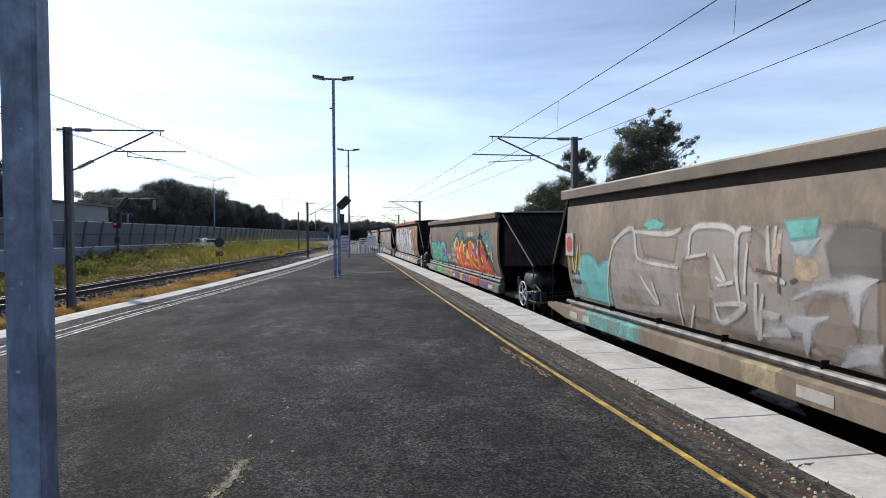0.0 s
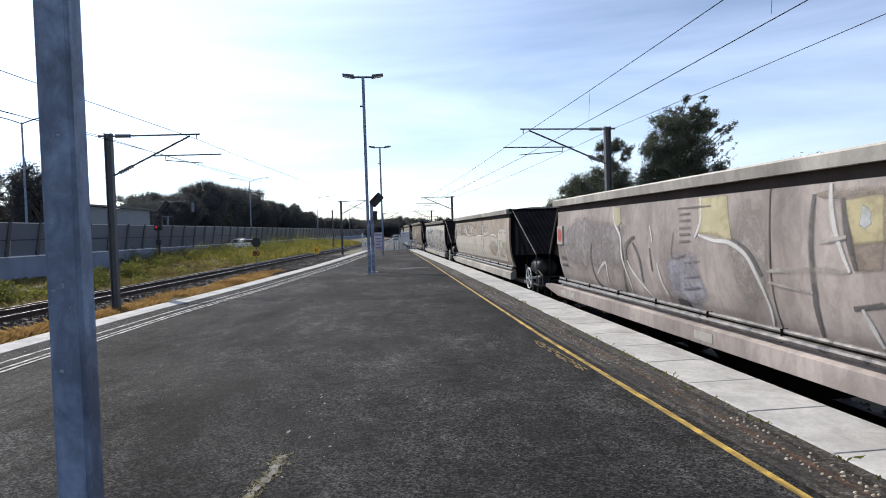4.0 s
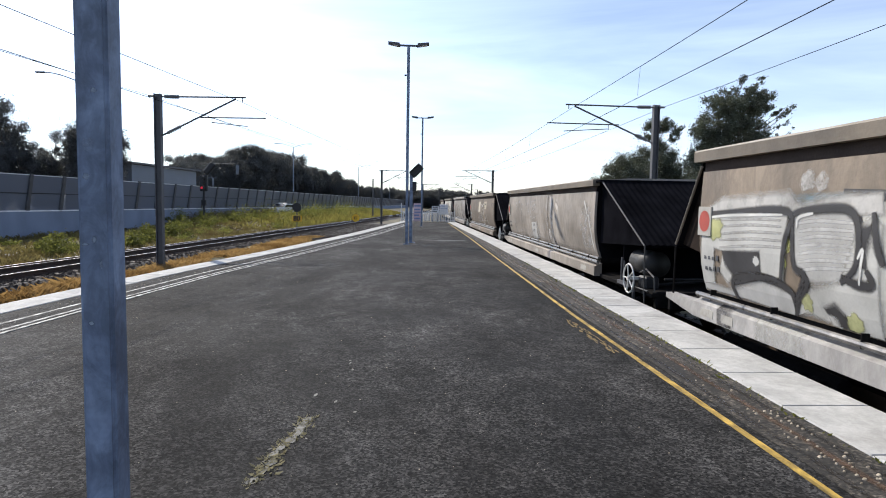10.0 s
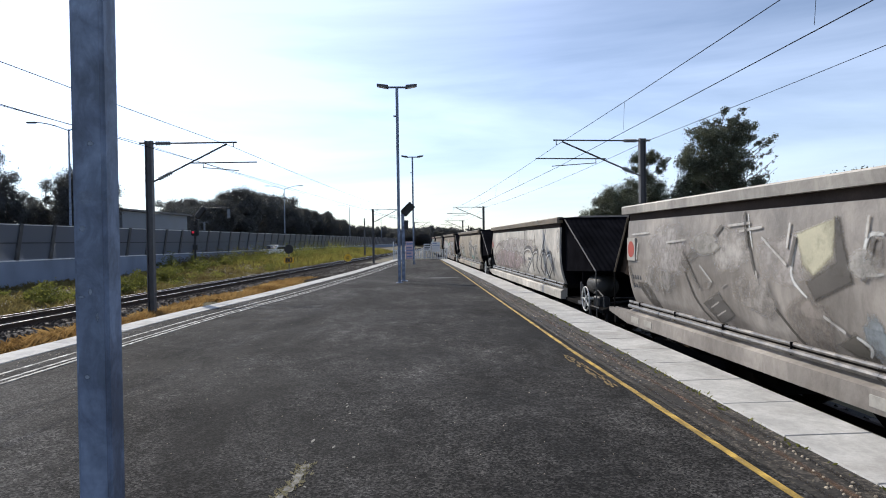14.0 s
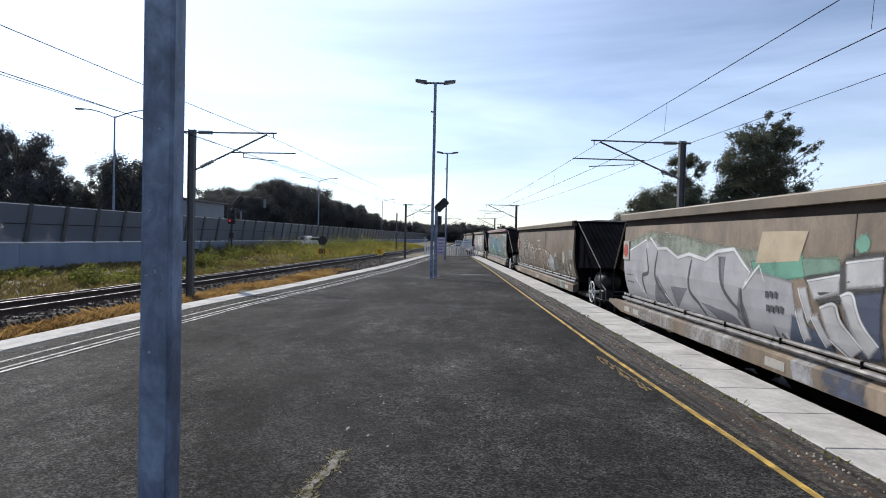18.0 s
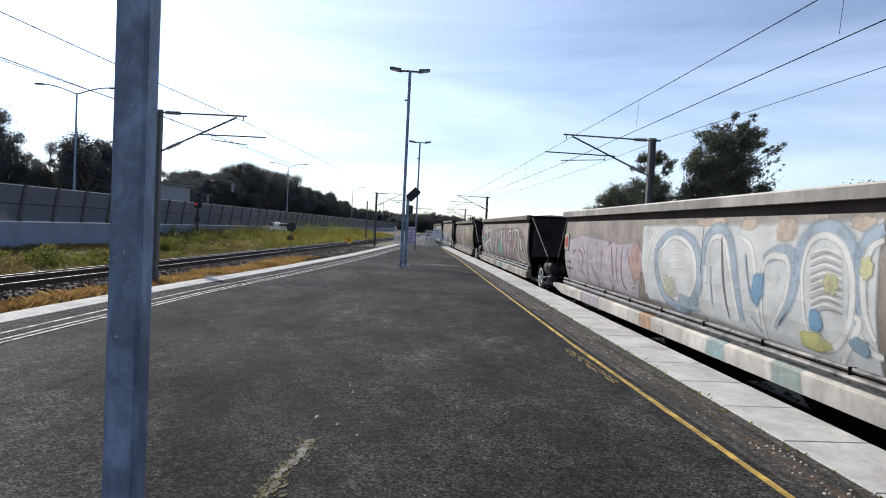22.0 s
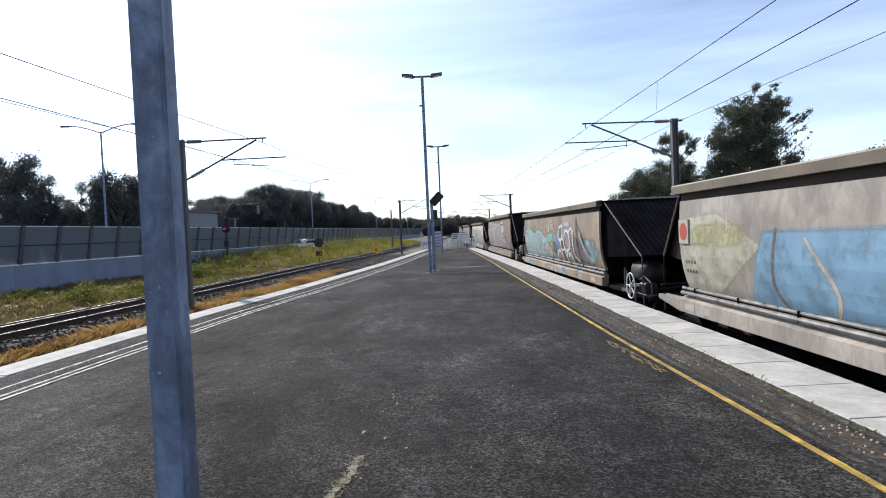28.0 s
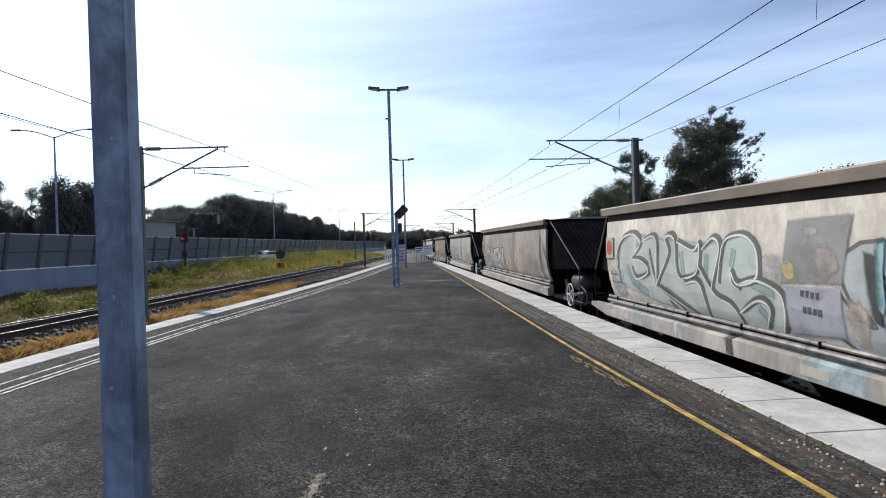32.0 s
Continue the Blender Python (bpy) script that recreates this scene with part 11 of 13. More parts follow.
    s.poly([(4.82, 1.8), (-2.06, 1.64), (-3.1, 1.44), (-2.84, 1.02), (-3.45, 1.0), (-3.51, 0.47), (5.55, 0.38)], (0.33, 0.3, 0.3), 0.25)
    s.blob(-2.07, -4.01, 0.38, 1.03, (0.36, 0.34, 0.34), 0.4)
    s.strokes([[(3.55, 1.74), (2.38, 1.7), (2.64, 1.58), (1.55, 1.5)], [(2.37, 1.51), (2.75, 0.58)], [(3.55, 1.12), (2.69, 0.58)], [(1.86, 1.26), (0.91, 1.37), (1.46, 0.9), (1.04, 0.77)], [(0.69, 1.54), (-0.34, 1.36)], [(0.48, 1.48), (0.78, 0.91), (0.18, 0.6), (-0.86, 0.54)], [(0.15, 0.93), (-0.79, 0.64)], [(-0.43, 1.0), (-1.3, 1.01)], [(-0.72, 1.03), (-0.99, 1.45), (-1.46, 1.54), (-1.9, 1.35), (-2.2, 1.25)], [(-1.12, 1.04), (-1.31, 1.4), (-1.64, 1.49)], [(-1.61, 1.59), (-2.3, 1.65), (-2.82, 1.63)], [(-1.9, 1.62), (-2.7, 1.6)], [(-1.08, 0.91), (-1.01, 0.56), (-1.42, 0.48)], [(-1.53, 0.88), (-2.33, 0.81), (-3.11, 0.67)], [(-2.33, 0.81), (-3.08, 0.63)]], 0.1, (0.1, 0.09, 0.09), 0.3)
    s.strokes([[(-2.43, 1.34), (-2.52, 1.0), (-2.76, 0.91)], [(-3.38, 0.98), (-3.38, 0.6)], [(1.65, 1.01), (1.01, 1.14)], [(4.31, 1.54), (4.43, 0.61)]], 0.1, (0.1, 0.09, 0.09), 0.3)
    s.strokes([[(3.81, 1.77), (2.61, 1.73), (2.87, 1.61), (1.75, 1.53)], [(2.59, 1.54), (2.96, 0.59)], [(3.8, 1.15), (2.9, 0.6)], [(2.06, 1.28), (1.08, 1.4), (1.64, 0.92), (1.21, 0.79)], [(0.87, 1.57), (-0.19, 1.38)], [(0.65, 1.51), (0.94, 0.93), (0.33, 0.62), (-0.75, 0.55)], [(0.3, 0.95), (-0.66, 0.65)], [(-0.29, 1.01), (-1.18, 1.03)], [(-0.59, 1.05), (-0.86, 1.48), (-1.34, 1.56), (-1.79, 1.37), (-2.09, 1.27)], [(-0.99, 1.06), (-1.19, 1.42), (-1.53, 1.51)], [(-1.49, 1.61), (-2.19, 1.68), (-2.72, 1.65)], [(-1.78, 1.65), (-2.61, 1.62)], [(-0.96, 0.93), (-0.89, 0.57), (-1.31, 0.49)], [(-1.41, 0.89), (-2.23, 0.83), (-3.03, 0.69)], [(-2.23, 0.83), (-3.0, 0.64)]], 0.05, (0.6, 0.6, 0.58), 0.1)
    s.strokes([[(-2.33, 1.36), (-2.42, 1.01), (-2.67, 0.92)], [(-3.3, 0.99), (-3.3, 0.61)], [(1.85, 1.04), (1.19, 1.16)], [(4.59, 1.58), (4.68, 0.63)]], 0.05, (0.6, 0.6, 0.58), 0.1)
    s.add("painted_panel", [(-2.2, 1.47), (-3.03, 1.52), (-2.96, 1.22), (-2.06, 1.19)], [(0, 1, 2, 3)], (0.5, 0.46, 0.4), 0.2)
    s.blob(-4.7, -4.91, 1.19, 1.34, (0.42, 0.38, 0.335), 0.4)
    s.blob(-4.96, -5.14, 1.16, 1.33, (0.42, 0.38, 0.335), 0.4)
    s.blob(-4.68, -4.87, 0.99, 1.17, (0.42, 0.38, 0.335), 0.4)
    s.blob(-4.91, -5.08, 0.96, 1.14, (0.42, 0.38, 0.335), 0.4)
    s.blob(-4.51, -4.68, 0.77, 0.99, (0.42, 0.38, 0.335), 0.4)
    s.blob(-4.69, -4.85, 0.75, 0.93, (0.42, 0.38, 0.335), 0.4)
    s.blob(-4.01, -4.2, 0.59, 0.79, (0.42, 0.38, 0.335), 0.4)
    s.blob(-3.71, -3.91, 0.49, 0.7, (0.42, 0.38, 0.335), 0.4)
    s.blob(-4.11, -4.35, 0.45, 0.69, (0.42, 0.38, 0.335), 0.4)
    s.blob(-5.17, -5.3, 1.11, 1.27, (0.42, 0.38, 0.335), 0.4)
    s.poly([(5.3, 0.89), (4.79, 0.92), (4.84, 0.54), (4.5, 0.55), (4.52, 0.38), (5.45, 0.38)], (0.36, 0.34, 0.34), 0.3)
    s.add("painted_panel", [(5.31, 0.82), (4.81, 0.8), (4.85, 0.57), (5.35, 0.54)], [(0, 1, 2, 3)], (0.44, 0.44, 0.45), 0.15)
    s.add("painted_panel", [(5.35, 0.84), (5.3, 0.84), (5.32, 0.76), (5.37, 0.77)], [(0, 1, 2, 3)], (0.06, 0.06, 0.07), 0.15)
    s.add("painted_panel", [(5.27, 0.83), (5.21, 0.83), (5.23, 0.76), (5.28, 0.76)], [(0, 1, 2, 3)], (0.06, 0.06, 0.07), 0.15)
    s.add("painted_panel", [(5.18, 0.83), (5.13, 0.82), (5.15, 0.75), (5.2, 0.76)], [(0, 1, 2, 3)], (0.06, 0.06, 0.07), 0.15)
    s.add("painted_panel", [(5.1, 0.82), (5.05, 0.82), (5.07, 0.75), (5.12, 0.75)], [(0, 1, 2, 3)], (0.06, 0.06, 0.07), 0.15)
    s.add("painted_panel", [(5.26, 0.66), (5.2, 0.66), (5.24, 0.59), (5.29, 0.59)], [(0, 1, 2, 3)], (0.06, 0.06, 0.07), 0.15)
    s.add("painted_panel", [(5.17, 0.66), (5.12, 0.66), (5.15, 0.58), (5.21, 0.58)], [(0, 1, 2, 3)], (0.06, 0.06, 0.07), 0.15)
    s.add("painted_panel", [(5.09, 0.65), (5.04, 0.65), (5.07, 0.58), (5.12, 0.58)], [(0, 1, 2, 3)], (0.06, 0.06, 0.07), 0.15)
    s.add("painted_panel", [(5.02, 0.65), (4.97, 0.65), (5.0, 0.58), (5.05, 0.58)], [(0, 1, 2, 3)], (0.06, 0.06, 0.07), 0.15)
    s.blob(5.03, 4.74, 1.04, 1.27, (0.38, 0.35, 0.35), 0.35)
    s.blob(4.98, 4.89, 1.5, 1.61, (0.38, 0.33, 0.29), 0.4)
    s.blob(4.86, 4.75, 1.5, 1.63, (0.38, 0.33, 0.29), 0.4)
    s.blob(4.98, 4.9, 1.34, 1.48, (0.38, 0.33, 0.29), 0.4)
    s.blob(4.85, 4.75, 1.28, 1.45, (0.38, 0.33, 0.29), 0.4)
    s.blob(5.08, 5.0, 1.33, 1.45, (0.38, 0.33, 0.29), 0.4)
    s.blob(4.95, 4.86, 1.63, 1.72, (0.38, 0.33, 0.29), 0.4)
    s.poly([(4.65, 1.59), (4.37, 1.63), (3.63, 1.68), (3.49, 1.65), (3.66, 0.38), (4.27, 0.45), (4.43, 0.45), (4.33, 0.69), (4.57, 0.7), (4.63, 0.93)], (0.12, 0.11, 0.105), 0.2)
    s.poly([(4.45, 1.54), (3.72, 1.57), (3.75, 0.84), (4.42, 0.8)], (0.45, 0.44, 0.42), 0.25)
    s.blob(4.35, 3.97, 1.38, 1.63, (0.2, 0.22, 0.25), 0.3)
    s.blob(4.29, 4.08, 1.02, 1.25, (0.09, 0.11, 0.14), 0.15)
    s.blob(4.11, 3.94, 1.19, 1.32, (0.16, 0.18, 0.2), 0.25)
    s.blob(4.07, 3.98, 1.07, 1.16, (0.09, 0.1, 0.12), 0.2)
    s.strokes([[(4.37, 1.29), (4.27, 1.3)], [(4.41, 1.19), (4.29, 1.2)], [(4.07, 1.17), (3.76, 1.25)], [(4.37, 1.09), (4.29, 1.09)], [(3.97, 1.1), (3.75, 1.13)], [(4.38, 0.99), (3.77, 1.04)], [(4.36, 0.89), (3.75, 0.96)], [(3.95, 1.43), (3.73, 1.45)], [(3.91, 1.34), (3.73, 1.36)]], 0.03, (0.6, 0.6, 0.58), 0.15)
    s.poly([(4.1, 0.73), (3.83, 0.75), (3.94, 0.49), (4.23, 0.45)], (0.4, 0.4, 0.38), 0.15)
    s.poly([(3.68, 1.53), (3.49, 1.62), (3.48, 1.28), (3.62, 1.24)], (0.3, 0.29, 0.28), 0.2)
    s.strokes([[(4.63, 1.61), (4.42, 1.64), (4.42, 1.71), (4.07, 1.69), (3.62, 1.67), (3.65, 1.6), (3.72, 1.55), (3.71, 1.38), (3.64, 1.25), (3.52, 1.11)], [(4.37, 1.61), (3.72, 1.6)], [(4.58, 1.57), (4.6, 1.29), (4.6, 0.93), (4.57, 0.69), (4.32, 0.69), (4.49, 0.41)], [(4.11, 0.76), (3.82, 0.77), (3.92, 0.5)], [(4.42, 0.8), (4.1, 0.81), (3.78, 0.82)], [(3.65, 1.54), (3.64, 1.33), (3.57, 1.22), (3.48, 1.28)], [(3.62, 0.9), (3.54, 0.73)]], 0.055, (0.6, 0.6, 0.58), 0.06, sharp=True)
    s.blob(4.02, 3.96, 1.76, 1.8, (0.6, 0.6, 0.58), 0.1)
    s.blob(3.96, 3.91, 1.78, 1.8, (0.6, 0.6, 0.58), 0.1)
    s.blob(3.97, 3.91, 1.72, 1.75, (0.6, 0.6, 0.58), 0.1)
    s.blob(4.65, 4.58, 1.22, 1.26, (0.6, 0.6, 0.58), 0.1)
    s.blob(4.65, 4.58, 1.14, 1.18, (0.6, 0.6, 0.58), 0.1)
    s.blob(4.66, 4.58, 1.06, 1.1, (0.6, 0.6, 0.58), 0.1)
    s.blob(3.64, 3.59, 1.38, 1.42, (0.6, 0.6, 0.58), 0.1)
    s.blob(3.59, 3.54, 1.4, 1.44, (0.6, 0.6, 0.58), 0.1)
    s.blob(3.59, 3.54, 1.35, 1.38, (0.6, 0.6, 0.58), 0.1)

    s = Sheet(22)
    repaint(22, CREAM, sill=GREY, label="pale silver hopper wagon with grey-blue outlined lettering")
    s.blob(-0.5, -2.2, 0.45, 1.3, (0.25, 0.39, 0.45), 0.3)
    s.word("SKEM", -0.45, -4.1, 0.42, 1.45, (0.39, 0.42, 0.42), (0.12, 0.12, 0.12), 0.06, 0.03, 0.2, slant=0.2, wobble=0.22)
    s.rect(-4.0, -4.6, 0.7, 1.4, (0.33, 0.3, 0.28), 0.5)
    s.strokes([[(-4.6, 0.45), (-4.5, 0.95), (-4.9, 1.05), (-5.2, 0.85), (-5.4, 0.45)]], 0.08, (0.17, 0.165, 0.16), 0.25)
    s.poly([(4.72, 1.4), (4.22, 1.57), (3.34, 1.48), (2.6, 1.44), (1.97, 1.39), (1.56, 1.41), (0.96, 1.5), (0.67, 1.33), (0.74, 1.02), (0.38, 0.93), (0.32, 0.63), (0.49, 0.38), (1.48, 0.38), (3.29, 0.44), (4.97, 0.68)], (0.42, 0.46, 0.43), 0.15)
    s.blob(0.76, 0.25, 0.9, 1.3, (0.42, 0.41, 0.39), 0.45)
    s.blob(-0.5, -0.78, 0.41, 0.92, (0.48, 0.41, 0.34), 0.45)
    s.blob(5.34, 4.62, 0.38, 1.01, (0.42, 0.42, 0.43), 0.45)
    s.strokes([[(4.5, 1.02), (4.24, 0.74), (3.77, 0.59)], [(2.52, 1.28), (2.47, 0.97)], [(3.09, 0.71), (2.45, 0.48)], [(0.88, 0.93), (0.48, 0.84)], [(1.81, 1.25), (1.87, 0.96)], [(1.19, 1.32), (1.26, 1.09)], [(0.81, 0.67), (0.62, 0.5)], [(3.99, 1.45), (4.03, 1.31)]], 0.14, (0.27, 0.36, 0.345), 0.3)
    s.strokes([[(4.85, 0.68), (4.87, 1.21), (4.6, 1.5), (4.1, 1.57), (3.85, 1.4), (4.23, 1.16)], [(4.23, 1.16), (3.78, 1.13), (3.57, 0.96), (4.08, 0.84), (4.26, 1.02)], [(3.76, 1.45), (3.28, 1.48), (3.33, 0.78), (3.55, 1.31)], [(3.33, 0.78), (2.87, 1.23), (2.96, 1.48), (2.67, 1.48), (2.62, 1.0), (2.4, 0.88)], [(2.59, 1.44), (2.12, 1.31), (1.96, 1.39), (2.06, 1.02), (2.49, 0.92)], [(3.45, 0.79), (2.63, 0.46)], [(3.26, 0.76), (2.26, 0.42)], [(2.43, 0.85), (2.02, 0.88), (1.96, 0.38)], [(1.9, 1.32), (1.62, 1.47), (1.48, 1.32), (1.73, 0.82)], [(1.99, 1.1), (1.74, 0.82), (1.6, 0.73), (1.32, 0.65), (1.17, 0.38)]], 0.075, (0.1, 0.105, 0.1), 0.1)
    s.strokes([[(1.43, 1.32), (1.31, 1.46), (0.96, 1.49), (0.73, 1.33), (0.73, 1.02), (1.11, 0.93), (1.23, 1.06), (1.23, 0.93), (1.09, 0.86)], [(1.11, 0.93), (0.77, 0.99), (0.38, 0.89), (0.32, 0.69), (0.48, 0.38)], [(1.18, 0.58), (0.77, 0.77), (0.57, 0.69), (0.74, 0.44)], [(1.55, 0.89), (1.42, 1.32)], [(3.09, 0.56), (2.91, 0.45)]], 0.075, (0.1, 0.105, 0.1), 0.1)
    s.strokes([[(4.99, 0.64), (4.98, 1.17), (4.7, 1.47), (4.2, 1.54), (3.94, 1.37), (4.33, 1.13)], [(4.33, 1.13), (3.87, 1.1), (3.67, 0.93), (4.19, 0.8), (4.36, 0.99)], [(3.85, 1.42), (3.36, 1.46), (3.42, 0.75), (3.64, 1.28)], [(3.42, 0.75), (2.95, 1.21), (3.03, 1.46), (2.74, 1.45), (2.69, 0.97), (2.48, 0.86)], [(2.65, 1.41), (2.19, 1.29), (2.02, 1.37), (2.12, 1.0), (2.56, 0.89)], [(3.54, 0.76), (2.72, 0.43)], [(3.35, 0.73), (2.34, 0.39)], [(2.5, 0.82), (2.09, 0.85), (2.02, 0.38)], [(1.96, 1.3), (1.68, 1.45), (1.53, 1.3), (1.79, 0.79)], [(2.05, 1.08), (1.8, 0.8), (1.66, 0.7), (1.38, 0.62), (1.21, 0.38)]], 0.03, (0.6, 0.61, 0.58), 0.15)
    s.strokes([[(1.48, 1.3), (1.35, 1.44), (1.0, 1.47), (0.77, 1.31), (0.78, 1.0), (1.16, 0.9), (1.28, 1.04), (1.28, 0.9), (1.15, 0.84)], [(1.16, 0.9), (0.81, 0.97), (0.43, 0.87), (0.37, 0.67), (0.52, 0.38)], [(1.24, 0.56), (0.82, 0.74), (0.62, 0.67), (0.8, 0.41)], [(1.61, 0.87), (1.47, 1.3)], [(3.2, 0.52), (3.01, 0.41)]], 0.03, (0.6, 0.61, 0.58), 0.15)
    s.poly([(0.22, 1.61), (-0.67, 1.64), (-0.52, 1.0), (0.35, 0.97)], (0.25, 0.245, 0.24), 0.25)
    s.poly([(0.29, 0.94), (-0.5, 0.98), (-0.45, 0.5), (0.35, 0.44)], (0.36, 0.37, 0.41), 0.25)
    s.blob(0.33, 0.09, 1.0, 1.2, (0.48, 0.4, 0.2), 0.35)
    s.blob(0.02, -0.25, 1.45, 1.54, (0.42, 0.41, 0.39), 0.4)
    s.blob(-0.04, -0.52, 1.02, 1.38, (0.31, 0.28, 0.25), 0.5)
    s.add("painted_panel", [(0.05, 0.92), (0.0, 0.92), (0.02, 0.85), (0.07, 0.86)], [(0, 1, 2, 3)], (0.08, 0.08, 0.09), 0.2)
    s.add("painted_panel", [(-0.02, 0.92), (-0.07, 0.92), (-0.05, 0.85), (-0.01, 0.85)], [(0, 1, 2, 3)], (0.08, 0.08, 0.09), 0.2)
    s.add("painted_panel", [(-0.09, 0.91), (-0.14, 0.91), (-0.12, 0.84), (-0.08, 0.85)], [(0, 1, 2, 3)], (0.08, 0.08, 0.09), 0.2)
    s.add("painted_panel", [(-0.16, 0.91), (-0.21, 0.91), (-0.19, 0.84), (-0.15, 0.84)], [(0, 1, 2, 3)], (0.08, 0.08, 0.09), 0.2)
    s.add("painted_panel", [(0.05, 0.76), (-0.0, 0.76), (0.02, 0.69), (0.07, 0.69)], [(0, 1, 2, 3)], (0.08, 0.08, 0.09), 0.2)
    s.add("painted_panel", [(-0.02, 0.76), (-0.07, 0.76), (-0.05, 0.69), (-0.0, 0.69)], [(0, 1, 2, 3)], (0.08, 0.08, 0.09), 0.2)
    s.add("painted_panel", [(-0.1, 0.75), (-0.14, 0.75), (-0.12, 0.69), (-0.07, 0.69)], [(0, 1, 2, 3)], (0.08, 0.08, 0.09), 0.2)
    s.add("painted_panel", [(-0.16, 0.75), (-0.21, 0.75), (-0.19, 0.68), (-0.14, 0.68)], [(0, 1, 2, 3)], (0.08, 0.08, 0.09), 0.2)
    s.poly([(-0.78, 1.31), (-0.89, 1.29), (-0.92, 1.4), (-1.01, 1.43), (-0.92, 0.67), (-0.81, 0.75)], (0.05, 0.05, 0.052), 0.12)
    s.poly([(-0.93, 1.35), (-1.01, 1.39), (-0.95, 0.78), (-0.92, 0.87)], (0.24, 0.4, 0.44), 0.12)

    purple, gold = (0.16, 0.07, 0.2), (0.6, 0.42, 0.05)
    sill_marks(0, [(5.5, 4.2, (0.12, 0.36, 0.3)), (4.1, 1.4, (0.14, 0.38, 0.16)), (0.6, 0.3, gold), (0.3, -1.2, purple), (-1.2, -1.5, gold), (-1.5, -2.6, purple), (-2.6, -4.0, (0.5, 0.08, 0.06)), (-4.0, -5.4, purple), (-5.4, -5.9, TEAL)])
    sill_marks(1, [(5.95, 5.0, (0.42, 0.12, 0.08)), (5.1, 4.6, (0.5, 0.24, 0.05)), (4.6, 3.9, (0.2, 0.4, 0.4)), (3.9, 1.2, PALE), (1.1, -2.2, (0.4, 0.4, 0.41)), (-2.3, -3.6, PALE), (-3.7, -4.6, (0.5, 0.24, 0.05)), (-4.6, -5.9, (0.45, 0.13, 0.1))])
    sill_marks(4, [(5.6, 4.9, (0.4, 0.385, 0.36)), (4.6, 4.2, (0.15, 0.15, 0.14)), (3.4, 3.1, (0.17, 0.16, 0.15)), (2.0, 1.2, (0.55, 0.53, 0.5)), (0.6, 0.3, (0.16, 0.15, 0.14)), (-1.0, -2.0, PALE), (-2.6, -2.9, (0.14, 0.13, 0.12)), (-4.0, -4.6, (0.5, 0.5, 0.47))])
    sill_marks(6, [(4.8, 4.4, DARKP), (4.0, 3.0, PALE), (1.4, 0.9, (0.4, 0.4, 0.14)), (-0.6, -1.6, PALE), (-1.6, -1.8, DARKP), (-2.4, -3.4, (0.42, 0.42, 0.4)), (-3.4, -3.8, (0.4, 0.4, 0.14)), (-4.4, -5.2, PALE)])
    sill_marks(-1, [(4.8, 2.6, (0.14, 0.4, 0.38)), (0.8, 0.2, (0.42, 0.34, 0.22))])
    sill_marks(11, [(3.6, 3.3, PALE), (2.6, 1.8, (0.42, 0.4, 0.37)), (-1.6, -2.4, (0.25, 0.38, 0.35)), (-2.6, -4.4, PALE)])
    sill_marks(12, [(5.2, 2.6, (0.3, 0.29, 0.285)), (2.5, 0.35, (0.31, 0.305, 0.3)), (-0.45, -0.95, (0.33, 0.33, 0.34)), (-0.95, -1.7, (0.07, 0.085, 0.13)), (-2.0, -4.2, (0.3, 0.3, 0.31))])
    sill_marks(17, [(4.4, 3.8, (0.36, 0.33, 0.29)), (1.6, 1.2, PALE), (-1.2, -1.7, (0.36, 0.33, 0.29))])
    sill_marks(13, [(2.0, 1.4, (0.38, 0.33, 0.25)), (0.4, -0.2, (0.42, 0.36, 0.28)), (-3.0, -3.9, (0.2, 0.22, 0.2)), (-4.2, -4.8, (0.3, 0.38, 0.36))])
    sill_marks(14, [(4.0, 3.2, PALE), (2.0, 1.2, (0.4, 0.35, 0.33)), (-0.4, -1.0, PALE), (-2.2, -2.6, (0.36, 0.4, 0.36))])
    sill_marks(15, [(4.0, 2.6, (0.4, 0.36, 0.42)), (0.6, 0.0, (0.45, 0.28, 0.18)), (-1.6, -2.2, (0.28, 0.4, 0.42)), (-3.0, -3.6, (0.3, 0.38, 0.36)), (-5.3, -5.7, (0.5, 0.32, 0.26))])
    sill_marks(16, [(5.6, 5.1, (0.34, 0.16, 0.2)), (4.9, 4.4, (0.1, 0.085, 0.07)), (4.2, 3.2, (0.55, 0.5, 0.44)), (3.1, 2.6, (0.34, 0.2, 0.27)), (2.4, 1.2, (0.55, 0.5, 0.44)), (1.0, 0.5, (0.1, 0.085, 0.07)), (-0.2, -1.2, (0.12, 0.28, 0.24)), (-1.4, -2.2, PALE), (-2.4, -3.6, (0.4, 0.34, 0.3)), (-4.0, -5.0, PALE)])
    sill_marks(18, [(4.6, 3.4, PALE), (2.8, 1.6, PALE), (1.0, 0.6, (0.3, 0.28, 0.26)), (0.4, -0.6, (0.5, 0.5, 0.48)), (-2.2, -2.6, PALE)])
    sill_marks(20, [(4.6, 2.8, (0.3, 0.4, 0.43)), (1.2, 0.4, (0.4, 0.36, 0.36)), (-0.6, -1.3, PALE), (-1.6, -2.2, (0.14, 0.26, 0.4)), (-3.4, -4.0, PALE)])
    sill_marks(22, [(4.2, 3.4, (0.34, 0.4, 0.4)), (2.8, 2.2, (0.42, 0.42, 0.42)), (1.4, 1.2, DARKP), (0.0, -0.9, (0.3, 0.38, 0.4)), (-2.4, -3.0, (0.2, 0.2, 0.2)), (-3.6, -4.4, PALE)])
